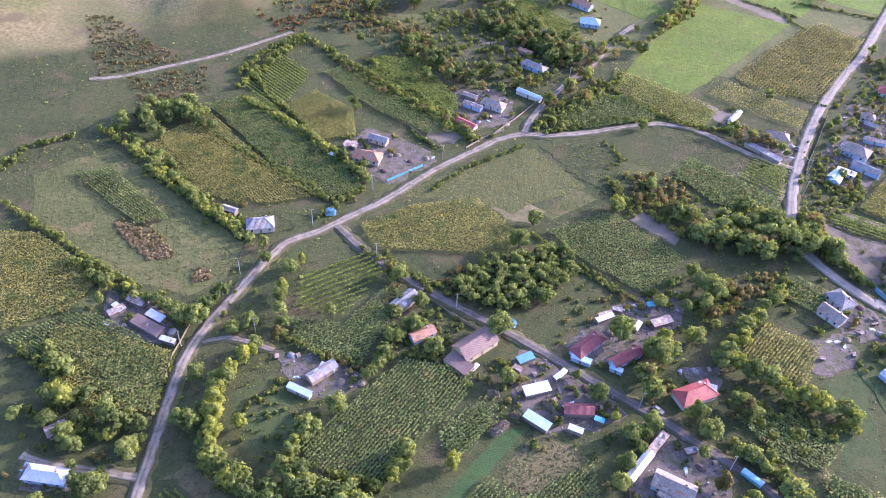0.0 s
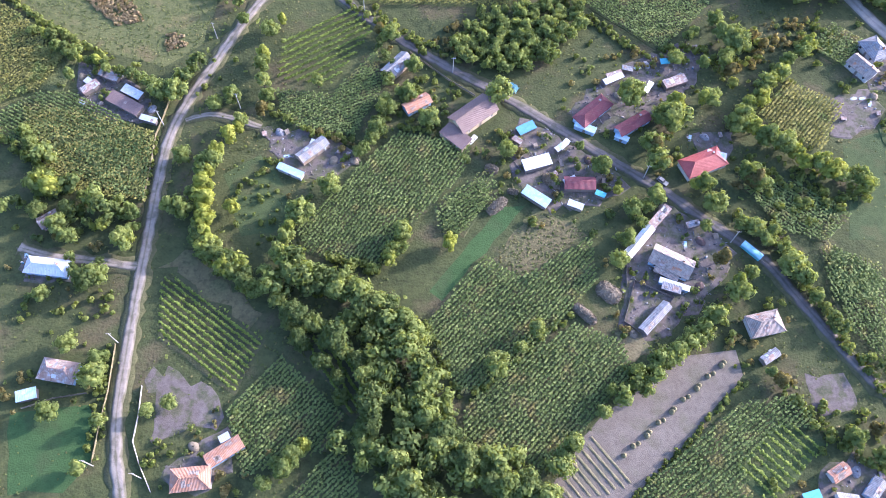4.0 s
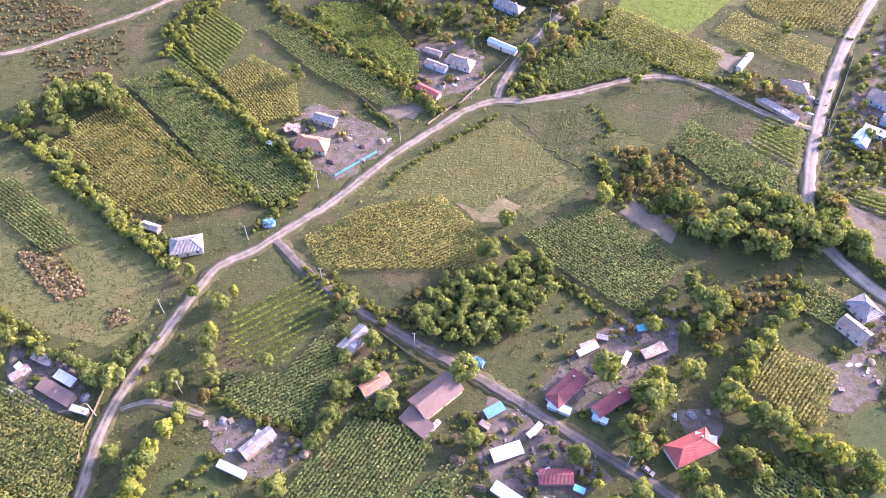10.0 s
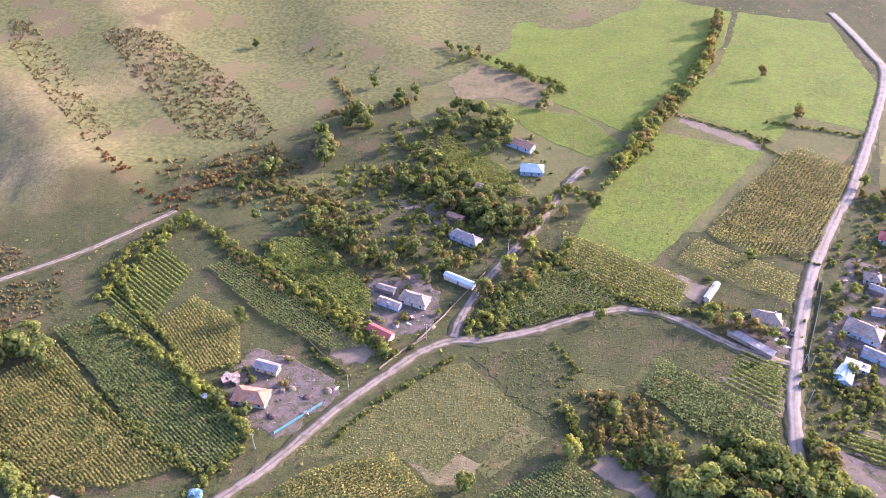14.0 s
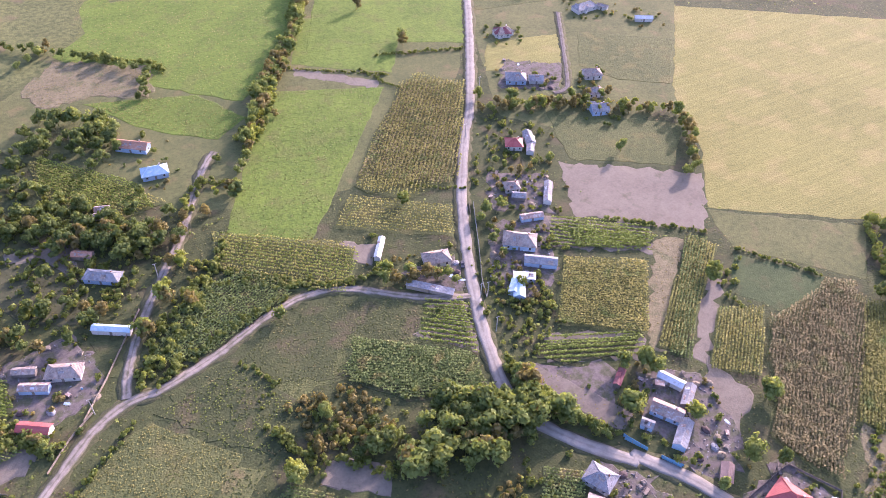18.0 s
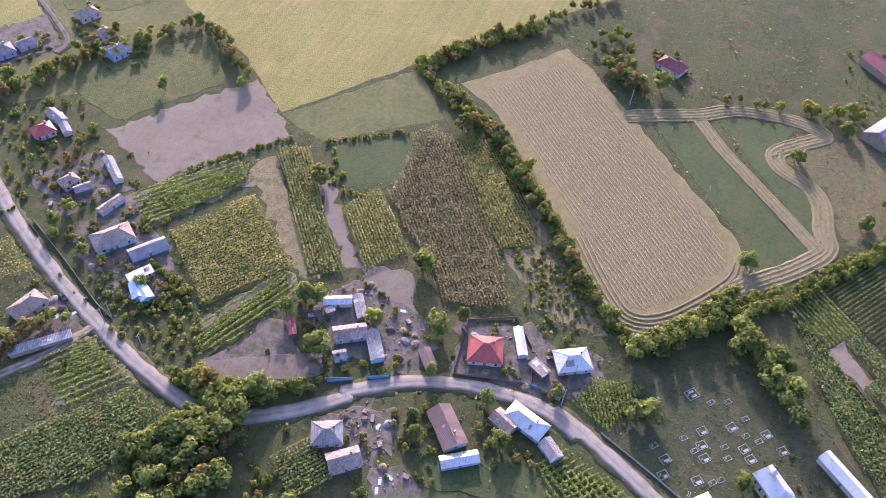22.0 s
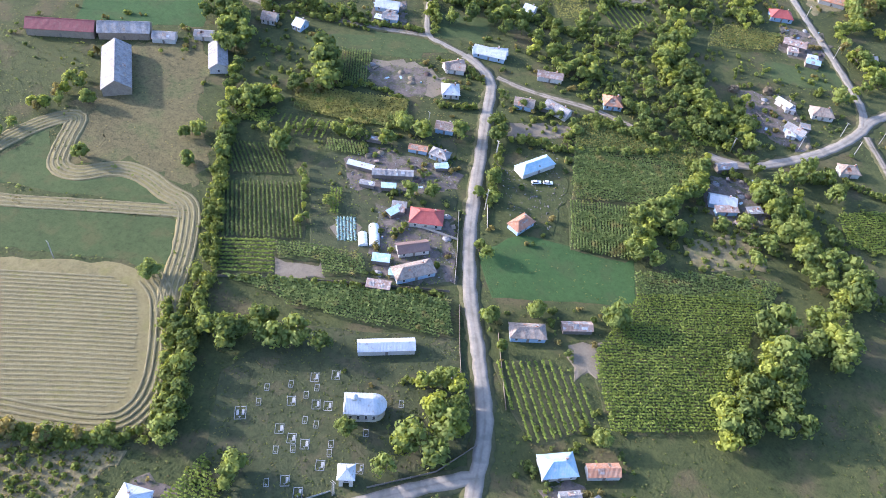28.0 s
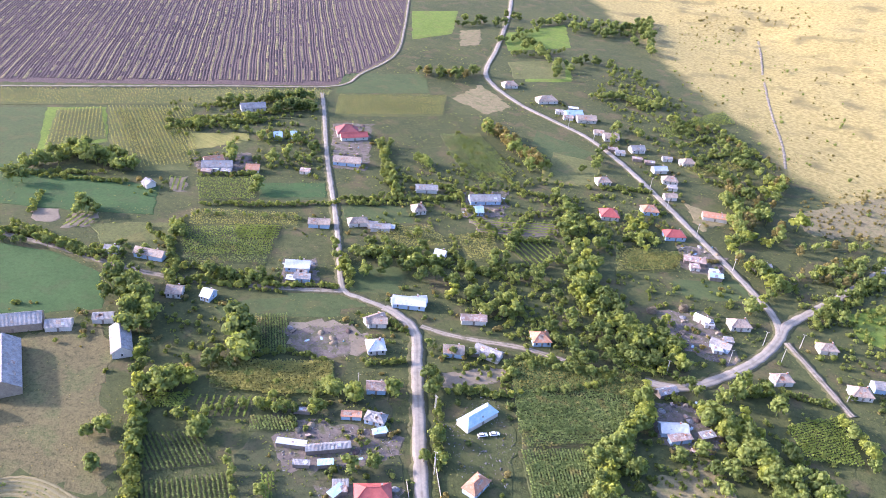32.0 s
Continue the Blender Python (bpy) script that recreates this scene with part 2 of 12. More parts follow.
MAT = {
    "meadow": material("meadow", (0.022, 0.033, 0.012), (0.075, 0.080, 0.026), 0.024, 0.3, 0.95, 0.6, 1.2, third=(0.084, 0.068, 0.034), speckle=0.34, patch=0.53),
    "grass": material("bright_grass", (0.036, 0.052, 0.018), (0.066, 0.086, 0.028), 0.04, 0.5, 0.95, 0.4, 2.0, third=(0.07, 0.072, 0.026), speckle=0.3),
    "pasture": material("pasture", (0.050, 0.086, 0.011), (0.132, 0.175, 0.024), 0.03, 0.25, 0.95, 0.5, 0.8, third=(0.098, 0.115, 0.024), speckle=0.4),
    "crop": material("crop", (0.050, 0.062, 0.019), (0.105, 0.110, 0.035), 0.03, 1.0, 0.95, 0.8, 1.6, third=(0.115, 0.105, 0.034), speckle=0.4),
    "golden": material("golden_crop", (0.135, 0.132, 0.034), (0.225, 0.207, 0.056), 0.02, 0.8, 0.95, 0.8, 1.2, third=(0.225, 0.192, 0.062), speckle=0.3, streak=-35.4),
    "soil": material("bare_soil", (0.125, 0.103, 0.072), (0.205, 0.172, 0.122), 0.06, 0.9, 0.95, 0.3, 3.0, third=(0.105, 0.098, 0.055), patch=0.6, speckle=0.15),
    "yard": material("trodden_earth", (0.088, 0.07, 0.058), (0.15, 0.124, 0.105), 0.10, 0.7, 0.95, 0.3, 3.0, third=(0.066, 0.07, 0.03), speckle=0.35, patch=0.46),
    "mown": material("mown_stubble", (0.135, 0.114, 0.050), (0.205, 0.174, 0.078), 0.05, 0.8, 0.95, 0.3, 3.0, third=(0.16, 0.142, 0.052), speckle=0.25),
    "dry": material("dry_grass", (0.11, 0.095, 0.045), (0.19, 0.158, 0.08), 0.05, 0.8, 0.95, 0.5, 1.5, third=(0.095, 0.1, 0.038), speckle=0.4),
    "plough": material("ploughed_earth", (0.062, 0.044, 0.040), (0.105, 0.076, 0.066), 0.02, 0.5, 0.95, 0.9, 1.2, speckle=0.3),
    "stalks": material("ground_under_maize", (0.040, 0.050, 0.018), (0.082, 0.092, 0.034), 0.06, 0.6, 0.95, 0.5, 1.5, third=(0.09, 0.08, 0.036)),
    # soil below plants: their shade is put into this darker colour
    "under": material("shaded_soil", (0.05, 0.055, 0.022), (0.095, 0.09, 0.042), 0.1, 1.0, 0.95, 0.4, 2.0),
    "road": material("gravel_road", (0.215, 0.188, 0.150), (0.31, 0.275, 0.222), 0.08, 1.2, 0.92, 0.25, 5.0, third=(0.2, 0.18, 0.145), speckle=0.12, worn=((0.15, 0.132, 0.10), 0.6)),
    "dirt": material("dirt_road", (0.185, 0.153, 0.118), (0.295, 0.25, 0.195), 0.10, 0.9, 0.95, 0.3, 4.0, third=(0.14, 0.122, 0.085), speckle=0.15, worn=((0.085, 0.082, 0.042), 0.75)),
    "verge": material("grass_verge", (0.046, 0.050, 0.020), (0.10, 0.094, 0.042), 0.1, 1.0, 0.95, 0.5, 2.0, speckle=0.25),
    "stubble": material("brown_stubble", (0.115, 0.095, 0.07), (0.165, 0.138, 0.105), 0.05, 0.8, 0.95, 0.3, 3.0, third=(0.12, 0.108, 0.07), speckle=0.25),
    "lane": material("earth_lane", (0.105, 0.088, 0.075), (0.165, 0.14, 0.12), 0.1, 0.9, 0.95, 0.3, 4.0, third=(0.085, 0.08, 0.055), speckle=0.2, worn=((0.062, 0.062, 0.036), 0.6)),
    "clover": material("green_clover", (0.026, 0.055, 0.016), (0.05, 0.090, 0.026), 0.04, 0.5, 0.95, 0.4, 2.0, third=(0.045, 0.066, 0.022), speckle=0.28),
    "olive": material("olive_grass", (0.052, 0.064, 0.020), (0.125, 0.125, 0.042), 0.03, 0.4, 0.95, 0.4, 2.0, third=(0.135, 0.11, 0.046), speckle=0.3, patch=0.56),
    "lush": material("long_dark_grass", (0.03, 0.037, 0.016), (0.06, 0.066, 0.028), 0.05, 0.5, 0.95, 0.5, 1.5, third=(0.075, 0.066, 0.035), speckle=0.4),
    "heath": material("brown_heath", (0.062, 0.056, 0.026), (0.125, 0.106, 0.046), 0.03, 0.5, 0.95, 0.6, 1.2, third=(0.075, 0.082, 0.030), speckle=0.5, patch=0.5),
    "rust": material("rusty_heath", (0.085, 0.070, 0.034), (0.15, 0.118, 0.055), 0.04, 0.5, 0.95, 0.6, 1.2, third=(0.12, 0.08, 0.04), speckle=0.4, patch=0.5),
    "hollow": material("cool_hill_grass", (0.085, 0.09, 0.038), (0.14, 0.138, 0.06), 0.02, 0.3, 0.95, 0.5, 1.2, third=(0.15, 0.135, 0.06), speckle=0.3),
    "net": material("green_shade_net", (0.14, 0.22, 0.19), (0.26, 0.36, 0.33), 0.5, 2.0, 0.7, 0.2, 3.0),
    "straw": material("straw", (0.155, 0.136, 0.068), (0.235, 0.203, 0.105), 0.5, 4.0, 0.9, 0.5, 8.0),
    "hay": material("old_hay", (0.16, 0.13, 0.085), (0.27, 0.22, 0.15), 0.5, 4.0, 0.95, 0.6, 6.0),
    "bark": material("bark", (0.06, 0.045, 0.03), (0.13, 0.10, 0.07), 1.0, 6.0, 0.95, 0.5, 10.0),
    "leaf": leafy("tree_leaves", (0.090, 0.130, 0.034), (0.30, 0.34, 0.098), 0.55, 0.22),
    "leaf_dark": leafy("dark_leaves", (0.055, 0.088, 0.028), (0.175, 0.21, 0.060), 0.55, 0.22),
    # yellowing foliage, with the low sun's warm brightness put into its colour
    "leaf_yellow": leafy("sunlit_yellowing_leaves", (0.17, 0.205, 0.034), (0.37, 0.395, 0.078), 0.5, 0.2),
    "leaf_brown": leafy("autumn_leaves", (0.105, 0.095, 0.032), (0.245, 0.21, 0.068), 0.5, 0.22),
    "leaf_red": leafy("rusty_scrub", (0.13, 0.072, 0.03), (0.24, 0.13, 0.055), 0.0, 0.4),
    "leaf_tan": leafy("withered_scrub", (0.20, 0.155, 0.08), (0.35, 0.275, 0.15), 0.0, 0.35, glow=0.25),
    "heather": leafy("brown_heather", (0.12, 0.102, 0.044), (0.24, 0.195, 0.082), 0.0, 0.3, third=(0.14, 0.14, 0.05), glow=0.3),
    "leaf_far": leafy("grove_leaves", (0.090, 0.130, 0.034), (0.29, 0.33, 0.094), 0.0, 0.28),
    "leaf_dark_far": leafy("dark_grove_leaves", (0.055, 0.088, 0.028), (0.175, 0.21, 0.058), 0.0, 0.28),
    # the same sunlit yellow tone in the leaf colour, for groves
    "leaf_yellow_far": leafy("sunlit_yellow_grove_leaves", (0.155, 0.19, 0.034), (0.33, 0.36, 0.075), 0.0, 0.28),
    "leaf_brown_far": leafy("autumn_grove_leaves", (0.13, 0.118, 0.044), (0.265, 0.225, 0.085), 0.0, 0.28),
    "hedge": leafy("hedge_leaves", (0.068, 0.098, 0.022), (0.24, 0.27, 0.066), 0.0, 0.3),
    "corn": leafy("maize_leaves", (0.072, 0.108, 0.030), (0.225, 0.275, 0.084), 0.0, 0.3, third=(0.235, 0.215, 0.074), patch=0.57, glow=0.35),
    "corn_dry": leafy("drying_maize", (0.115, 0.103, 0.046), (0.29, 0.245, 0.11), 0.0, 0.3, third=(0.17, 0.17, 0.06), glow=0.3),
    "corn_gold": leafy("yellowing_maize", (0.13, 0.14, 0.036), (0.375, 0.345, 0.096), 0.0, 0.3, third=(0.15, 0.19, 0.05), patch=0.54, glow=0.35),
    "vine": leafy("vine_leaves", (0.085, 0.13, 0.024), (0.285, 0.345, 0.068), 0.0, 0.35),
    "tuft": leafy("grass_tufts", (0.045, 0.062, 0.018), (0.13, 0.142, 0.043), 0.0, 0.25, third=(0.15, 0.13, 0.055), glow=0.3),
    "tuft_green": leafy("meadow_tufts", (0.062, 0.084, 0.022), (0.15, 0.165, 0.048), 0.0, 0.25, third=(0.15, 0.128, 0.05), glow=0.3),
    "tuft_gold": leafy("ripe_grass_tufts", (0.10, 0.105, 0.03), (0.235, 0.215, 0.068), 0.0, 0.25, third=(0.11, 0.135, 0.036), glow=0.3),
    "tuft_dry": leafy("dry_weeds", (0.10, 0.09, 0.040), (0.19, 0.16, 0.075), 0.0, 0.3),
    "wall": material("limewashed_wall", (0.40, 0.375, 0.335), (0.56, 0.535, 0.49), 0.3, 2.0, 0.9, 0.1, 8.0, third=(0.36, 0.31, 0.25), patch=0.58),
    "wall_blue": material("blue_washed_wall", (0.26, 0.34, 0.44), (0.36, 0.45, 0.55), 0.3, 2.0, 0.9, 0.1, 8.0),
    "wall_ochre": material("ochre_wall", (0.40, 0.32, 0.20), (0.55, 0.45, 0.30), 0.3, 2.0, 0.9, 0.1, 8.0),
    "mud": material("mud_brick_wall", (0.24, 0.18, 0.13), (0.36, 0.29, 0.21), 0.3, 2.0, 0.95, 0.2, 6.0),
    "board": material("weathered_board", (0.12, 0.10, 0.08), (0.24, 0.20, 0.17), 0.3, 4.0, 0.9, 0.2, 8.0, per_object=0.3),
    "roof_grey": material("grey_slate_roof", (0.145, 0.143, 0.147), (0.30, 0.292, 0.285), 0.35, 1.2, 0.75, 0.35, 5.0, stripes=2.0, third=(0.23, 0.19, 0.155), speckle=0.45),
    "roof_tan": material("weathered_tile_roof", (0.17, 0.135, 0.11), (0.36, 0.30, 0.245), 0.35, 1.2, 0.85, 0.4, 5.0, stripes=2.5, third=(0.28, 0.185, 0.135), speckle=0.5),
    "roof_orange": material("orange_tile_roof", (0.3, 0.145, 0.085), (0.44, 0.24, 0.15), 0.3, 1.5, 0.85, 0.4, 5.0, stripes=2.5, third=(0.36, 0.25, 0.19), speckle=0.2),
    "roof_brown": material("brown_tile_roof", (0.150, 0.100, 0.085), (0.23, 0.16, 0.135), 0.2, 1.5, 0.6, 0.3, 5.0, stripes=2.5),
    "roof_red": material("red_metal_roof", (0.28, 0.06, 0.05), (0.41, 0.11, 0.09), 0.3, 1.5, 0.5, 0.25, 3.0, stripes=3.0, spec=0.35),
    "roof_maroon": material("dull_red_roof", (0.17, 0.052, 0.055), (0.26, 0.09, 0.088), 0.3, 1.5, 0.7, 0.3, 4.0, stripes=2.5, third=(0.22, 0.1, 0.09), speckle=0.15),
    "roof_white": material("zinc_sheet_roof", (0.42, 0.43, 0.44), (0.62, 0.635, 0.65), 0.3, 1.5, 0.45, 0.2, 4.0, stripes=2.0, metal=0.25, spec=0.5, third=(0.36, 0.33, 0.3), patch=0.58),
    "roof_blue": material("pale_blue_sheet_roof", (0.27, 0.40, 0.47), (0.46, 0.58, 0.63), 0.3, 1.5, 0.5, 0.2, 4.0, stripes=2.0, spec=0.4, third=(0.5, 0.52, 0.52), patch=0.56),
    "roof_rust": material("rusted_sheet_roof", (0.2, 0.125, 0.09), (0.36, 0.27, 0.22), 0.3, 1.5, 0.7, 0.2, 4.0, stripes=2.0, third=(0.4, 0.39, 0.38), speckle=0.25),
    "blue": material("blue_paint", (0.09, 0.22, 0.34), (0.14, 0.31, 0.43), 0.5, 3.0, 0.5, 0.1, 5.0),
    "teal": material("turquoise_paint", (0.09, 0.31, 0.36), (0.15, 0.41, 0.45), 0.5, 3.0, 0.5, 0.1, 5.0),
    "tarp": material("turquoise_tarpaulin", (0.2, 0.4, 0.47), (0.32, 0.52, 0.58), 0.6, 2.0, 0.45, 0.4, 2.0, spec=0.4),
    "concrete": material("pale_concrete", (0.28, 0.265, 0.24), (0.42, 0.4, 0.365), 0.5, 3.0, 0.85, 0.15, 8.0),
    "brick": material("red_brick", (0.30, 0.13, 0.08), (0.44, 0.22, 0.14), 0.6, 4.0, 0.9, 0.3, 8.0),
    "wood": material("grey_timber", (0.20, 0.16, 0.12), (0.34, 0.28, 0.21), 0.5, 5.0, 0.9, 0.2, 8.0),
    "dark": material("dark_opening", (0.02, 0.02, 0.022), (0.045, 0.045, 0.05), 0.5, 3.0, 0.3, 0.0, 5.0, spec=0.5),
    "white": material("white_paint", (0.70, 0.70, 0.69), (0.82, 0.82, 0.80), 0.5, 3.0, 0.5, 0.05, 5.0),
    "film": material("greenhouse_film", (0.62, 0.63, 0.60), (0.80, 0.80, 0.77), 0.5, 2.0, 0.35, 0.2, 3.0, spec=0.5),
    "tyre": material("tyre_rubber", (0.02, 0.02, 0.02), (0.04, 0.04, 0.04), 1.0, 5.0, 0.8, 0.1, 8.0),
    "stone": material("grave_stone", (0.22, 0.222, 0.22), (0.40, 0.398, 0.385), 0.8, 4.0, 0.8, 0.1, 8.0, speckle=0.3),
    "junk": material("mixed_junk", (0.045, 0.04, 0.036), (0.27, 0.262, 0.255), 0.3, 2.0, 0.8, 0.1, 5.0, per_island=0.9),
    "rubble": material("rubble", (0.085, 0.075, 0.064), (0.18, 0.16, 0.14), 0.3, 2.0, 0.95, 0.3, 5.0, per_island=0.5),
}


# ---------------------------------------------------------------- geometry helpers
def smooth(a, b, v):
    u = min(1.0, max(0.0, (v - a) / (b - a)))
    return u * u * (3 - 2 * u)


SPUR = [((-242.5, 556.9), (-204.3, 509.9), 11.0), ((-204.3, 509.9), (-167.0, 461.5), 11.0), ((-167.0, 461.5), (-142.9, 435.2), 11.0), ((-142.9, 435.2), (-126.2, 428.1), 11.0)]


def lift(x, y):
    """Height of the ground: a flat valley floor between a hill in the north-west and one in the south-west."""
    d1 = -0.576 * (x + 242) + 0.818 * (y - 355) - 15
    d2 = -0.768 * (x - 117) - 0.64 * (y + 373) - 12
    z = 0.0
    if d1 > 0:
        z += 42 * smooth(0, 420, d1) + 3.5 * smooth(0, 90, d1) * math.sin((x * 0.818 + y * 0.576) / 26.0 + 0.6 * math.sin(d1 / 40))
        z += 3.0 * smooth(0, 60, d1) * noise.noise((x / 45, y / 45, 0))
        if x < -60 and y < 700:
            # a grassy spur that runs down to the track, with a hollow along its western side
            near = [(1e9, 0.0), (1e9, 0.0)]
            for (x0, y0), (x1, y1), h in SPUR:
                for k, (ox, oy) in enumerate(((0, 0), (-46, -34))):
                    u = min(1.0, max(0.0, ((x - ox - x0) * (x1 - x0) + (y - oy - y0) * (y1 - y0)) / ((x1 - x0) ** 2 + (y1 - y0) ** 2)))
                    d = (x - ox - x0 - u * (x1 - x0)) ** 2 + (y - oy - y0 - u * (y1 - y0)) ** 2
                    near[k] = min(near[k], (d, h))
            z += near[0][1] * math.exp(-near[0][0] / 700.0) - 0.8 * near[1][1] * math.exp(-near[1][0] / 800.0)
    if d2 > 0:
        z += 60 * smooth(0, 520, d2) + 6.0 * smooth(20, 140, d2) * noise.noise((x / 90, y / 90, 3)) + 2.0 * smooth(10, 80, d2) * noise.noise((x / 25, y / 25, 5))
    return max(z, 0.0)


def mesh_from(name, verts, faces, mat, smooth_faces=False):
    me = bpy.data.meshes.new(name)
    me.from_pydata([tuple(v) for v in verts], [], faces)
    if mat:
        me.materials.append(MAT[mat])
    if smooth_faces:
        me.polygons.foreach_set("use_smooth", [True] * len(me.polygons))
    me.update()
    return me


def soup(name, v, quads, mat, normals=None):
    """A mesh from arrays of corners (n, 3) and of four-sided faces (m, 4); normals: a smooth normal for each corner."""
    me = bpy.data.meshes.new(name)
    n, m = len(v), len(quads)
    me.vertices.add(n)
    me.vertices.foreach_set("co", np.asarray(v, np.float32).ravel())
    me.loops.add(4 * m)
    me.loops.foreach_set("vertex_index", np.asarray(quads, np.int32).ravel())
    me.polygons.add(m)
    me.polygons.foreach_set("loop_start", np.arange(0, 4 * m, 4, dtype=np.int32))
    me.materials.append(MAT[mat])
    me.update(calc_edges=True)
    if normals is not None:
        me.attributes.new("custom_normal", "FLOAT_VECTOR", "POINT").data.foreach_set("vector", np.asarray(normals, np.float32).ravel())
    return me


def part(name, me, parent, label="", m=None):
    ob = new(name, me)
    ob.parent = parent
    if m is not None:
        ob.matrix_basis = m
    if label:
        ob["label"] = label
    return ob


def box_mesh(name, sx, sy, sz, mat, z0=0.0, bevel=0.0):
    """A box on its base, centred in x and y, with softened edges."""
    bm = bmesh.new()
    bmesh.ops.create_cube(bm, size=1.0)
    for v in bm.verts:
        v.co = (v.co.x * sx, v.co.y * sy, z0 + (v.co.z + 0.5) * sz)
    if bevel:
        bmesh.ops.bevel(bm, geom=bm.edges[:], offset=bevel, segments=1, affect="EDGES")
    me = bpy.data.meshes.new(name)
    bm.to_mesh(me)
    bm.free()
    me.materials.append(MAT[mat])
    return me


SHARED = {}


def shared_box(name, sx, sy, sz, mat, z0=0.0, bevel=0.0):
    key = (name, round(sx, 2), round(sy, 2), round(sz, 2), mat, z0)
    if key not in SHARED:
        SHARED[key] = box_mesh(name, sx, sy, sz, mat, z0, bevel)
    return SHARED[key]


def tube_mesh(name, r0, r1, height, mat, sides=8):
    bm = bmesh.new()
    bmesh.ops.create_cone(bm, cap_ends=True, segments=sides, radius1=r0, radius2=r1, depth=height)
    for v in bm.verts:
        v.co.z += height / 2
    me = bpy.data.meshes.new(name)
    bm.to_mesh(me)
    bm.free()
    me.materials.append(MAT[mat])
    return me


def inside(poly, x, y):
    """Which of the points lie in the polygon."""
    p = np.asarray(poly, float)
    hit = np.zeros(len(x), bool)
    for (x0, y0), (x1, y1) in zip(p, np.roll(p, -1, 0)):
        cross = ((y0 > y) != (y1 > y)) & (x < (x1 - x0) * (y - y0) / (y1 - y0 + 1e-9) + x0)
        hit ^= cross
    return hit


def row_points(poly, angle, spacing, step, rng, jitter=0.15):
    """Points in rows over a polygon; angle: the rows' direction in degrees from +x."""
    p = np.asarray(poly, float)
    c = p.mean(0)
    r = np.hypot(*(p - c).T).max() + 2
    u, v = np.meshgrid(np.arange(-r, r, step), np.arange(-r, r, spacing))
    u = u + rng.uniform(-0.5, 0.5, u.shape) * step * 0.8
    v = v + rng.normal(0, jitter * spacing, v.shape)
    a = radians(angle)
    x, y = c[0] + u.ravel() * math.cos(a) - v.ravel() * math.sin(a), c[1] + u.ravel() * math.sin(a) + v.ravel() * math.cos(a)
    keep = inside(poly, x, y)
    return x[keep], y[keep]


LAYER = [0.02]


def sheet(name, poly, mat, label, category, z=None):
    """A flat plot of land with a low edge, a little above the ground."""
    if z is None:
        LAYER[0] += 0.0008
        z = LAYER[0]
    # soften long edges so that plots have no ruler-straight outline
    rng = np.random.default_rng(len(poly) * 7 + int(abs(poly[0][0]) * 10))
    pts = []
    rough = name == "yard" or mat in ("yard", "soil", "dry", "meadow", "heath", "rust", "hollow")
    for (x0, y0), (x1, y1) in zip(poly, poly[1:] + poly[:1]):
        n = max(1, int(math.hypot(x1 - x0, y1 - y0) / (3 if rough else 5)))
        for k in range(n):
            w = 0.3 if k == 0 and not rough else (1.1 if rough else 0.45)
            pts.append((x0 + (x1 - x0) * k / n + rng.normal(0, w), y0 + (y1 - y0) * k / n + rng.normal(0, w)))
    bm = bmesh.new()
    top = [bm.verts.new((x, y, z)) for x, y in pts]
    f = bm.faces.new(top)
    f.normal_update()
    if f.normal.z < 0:
        f.normal_flip()
    cx, cy = sum(p[0] for p in pts) / len(pts), sum(p[1] for p in pts) / len(pts)
    low = []
    for x, y in pts:
        d = max(1.0, math.hypot(x - cx, y - cy))
        w = rng.uniform(0.3, 0.9)
        low.append(bm.verts.new((x + (x - cx) / d * w, y + (y - cy) / d * w, -0.03)))
    for a in range(len(pts)):
        b = (a + 1) % len(pts)
        bm.faces.new((top[a], top[b], low[b], low[a]))
    bmesh.ops.triangulate(bm, faces=[f])
    me = bpy.data.meshes.new(name)
    bm.to_mesh(me)
    bm.free()
    me.materials.append(MAT[mat])
    return tagged(new(name, me), label, category, kind="structure")


def plants(name, x, y, mat, height, spread, blades, label, category, seed, lean=0.9, broad=1.0):
    """Many small upright plants in one mesh: each a few bent leaf blades."""
    rng = np.random.default_rng(seed)
    n = len(x)
    if not n:
        return None
    z = np.zeros(n)
    hh = height * rng.uniform(0.75, 1.15, n)
    vs, ns = [], []
    for k in range(blades):
        a = rng.uniform(0, 2 * math.pi, n)
        out = spread * rng.uniform(0.5, 1.1, n)
        wide = broad * spread * rng.uniform(0.22, 0.42, n)
        dx, dy = np.cos(a), np.sin(a)
        h0, h1 = hh * rng.uniform(0.6, 0.95, n), hh * rng.uniform(0.55, 1.0, n)
        c = [(x - dy * wide, y + dx * wide, z + h0), (x + dy * wide, y - dx * wide, z + h0),
             (x + dx * out + dy * wide, y + dy * out - dx * wide, z + h1), (x + dx * out - dy * wide, y + dy * out + dx * wide, z + h1)]
        vs.append(np.stack([np.stack(q, 1) for q in c], 1))
        up = np.stack([lean * 0.55 * dx, lean * 0.55 * dy, np.ones(n)], 1) + rng.normal(0, 0.18, (n, 3))
        ns.append(np.repeat((up / np.linalg.norm(up, axis=1, keepdims=True))[:, None], 4, 1))
    v = np.stack(vs, 1).reshape(-1, 3)
    quads = np.arange(len(v)).reshape(-1, 4)
    return tagged(new(name, soup(name, v, quads, mat, np.stack(ns, 1).reshape(-1, 3))), label, category, kind="stuff")


SEED = [100]


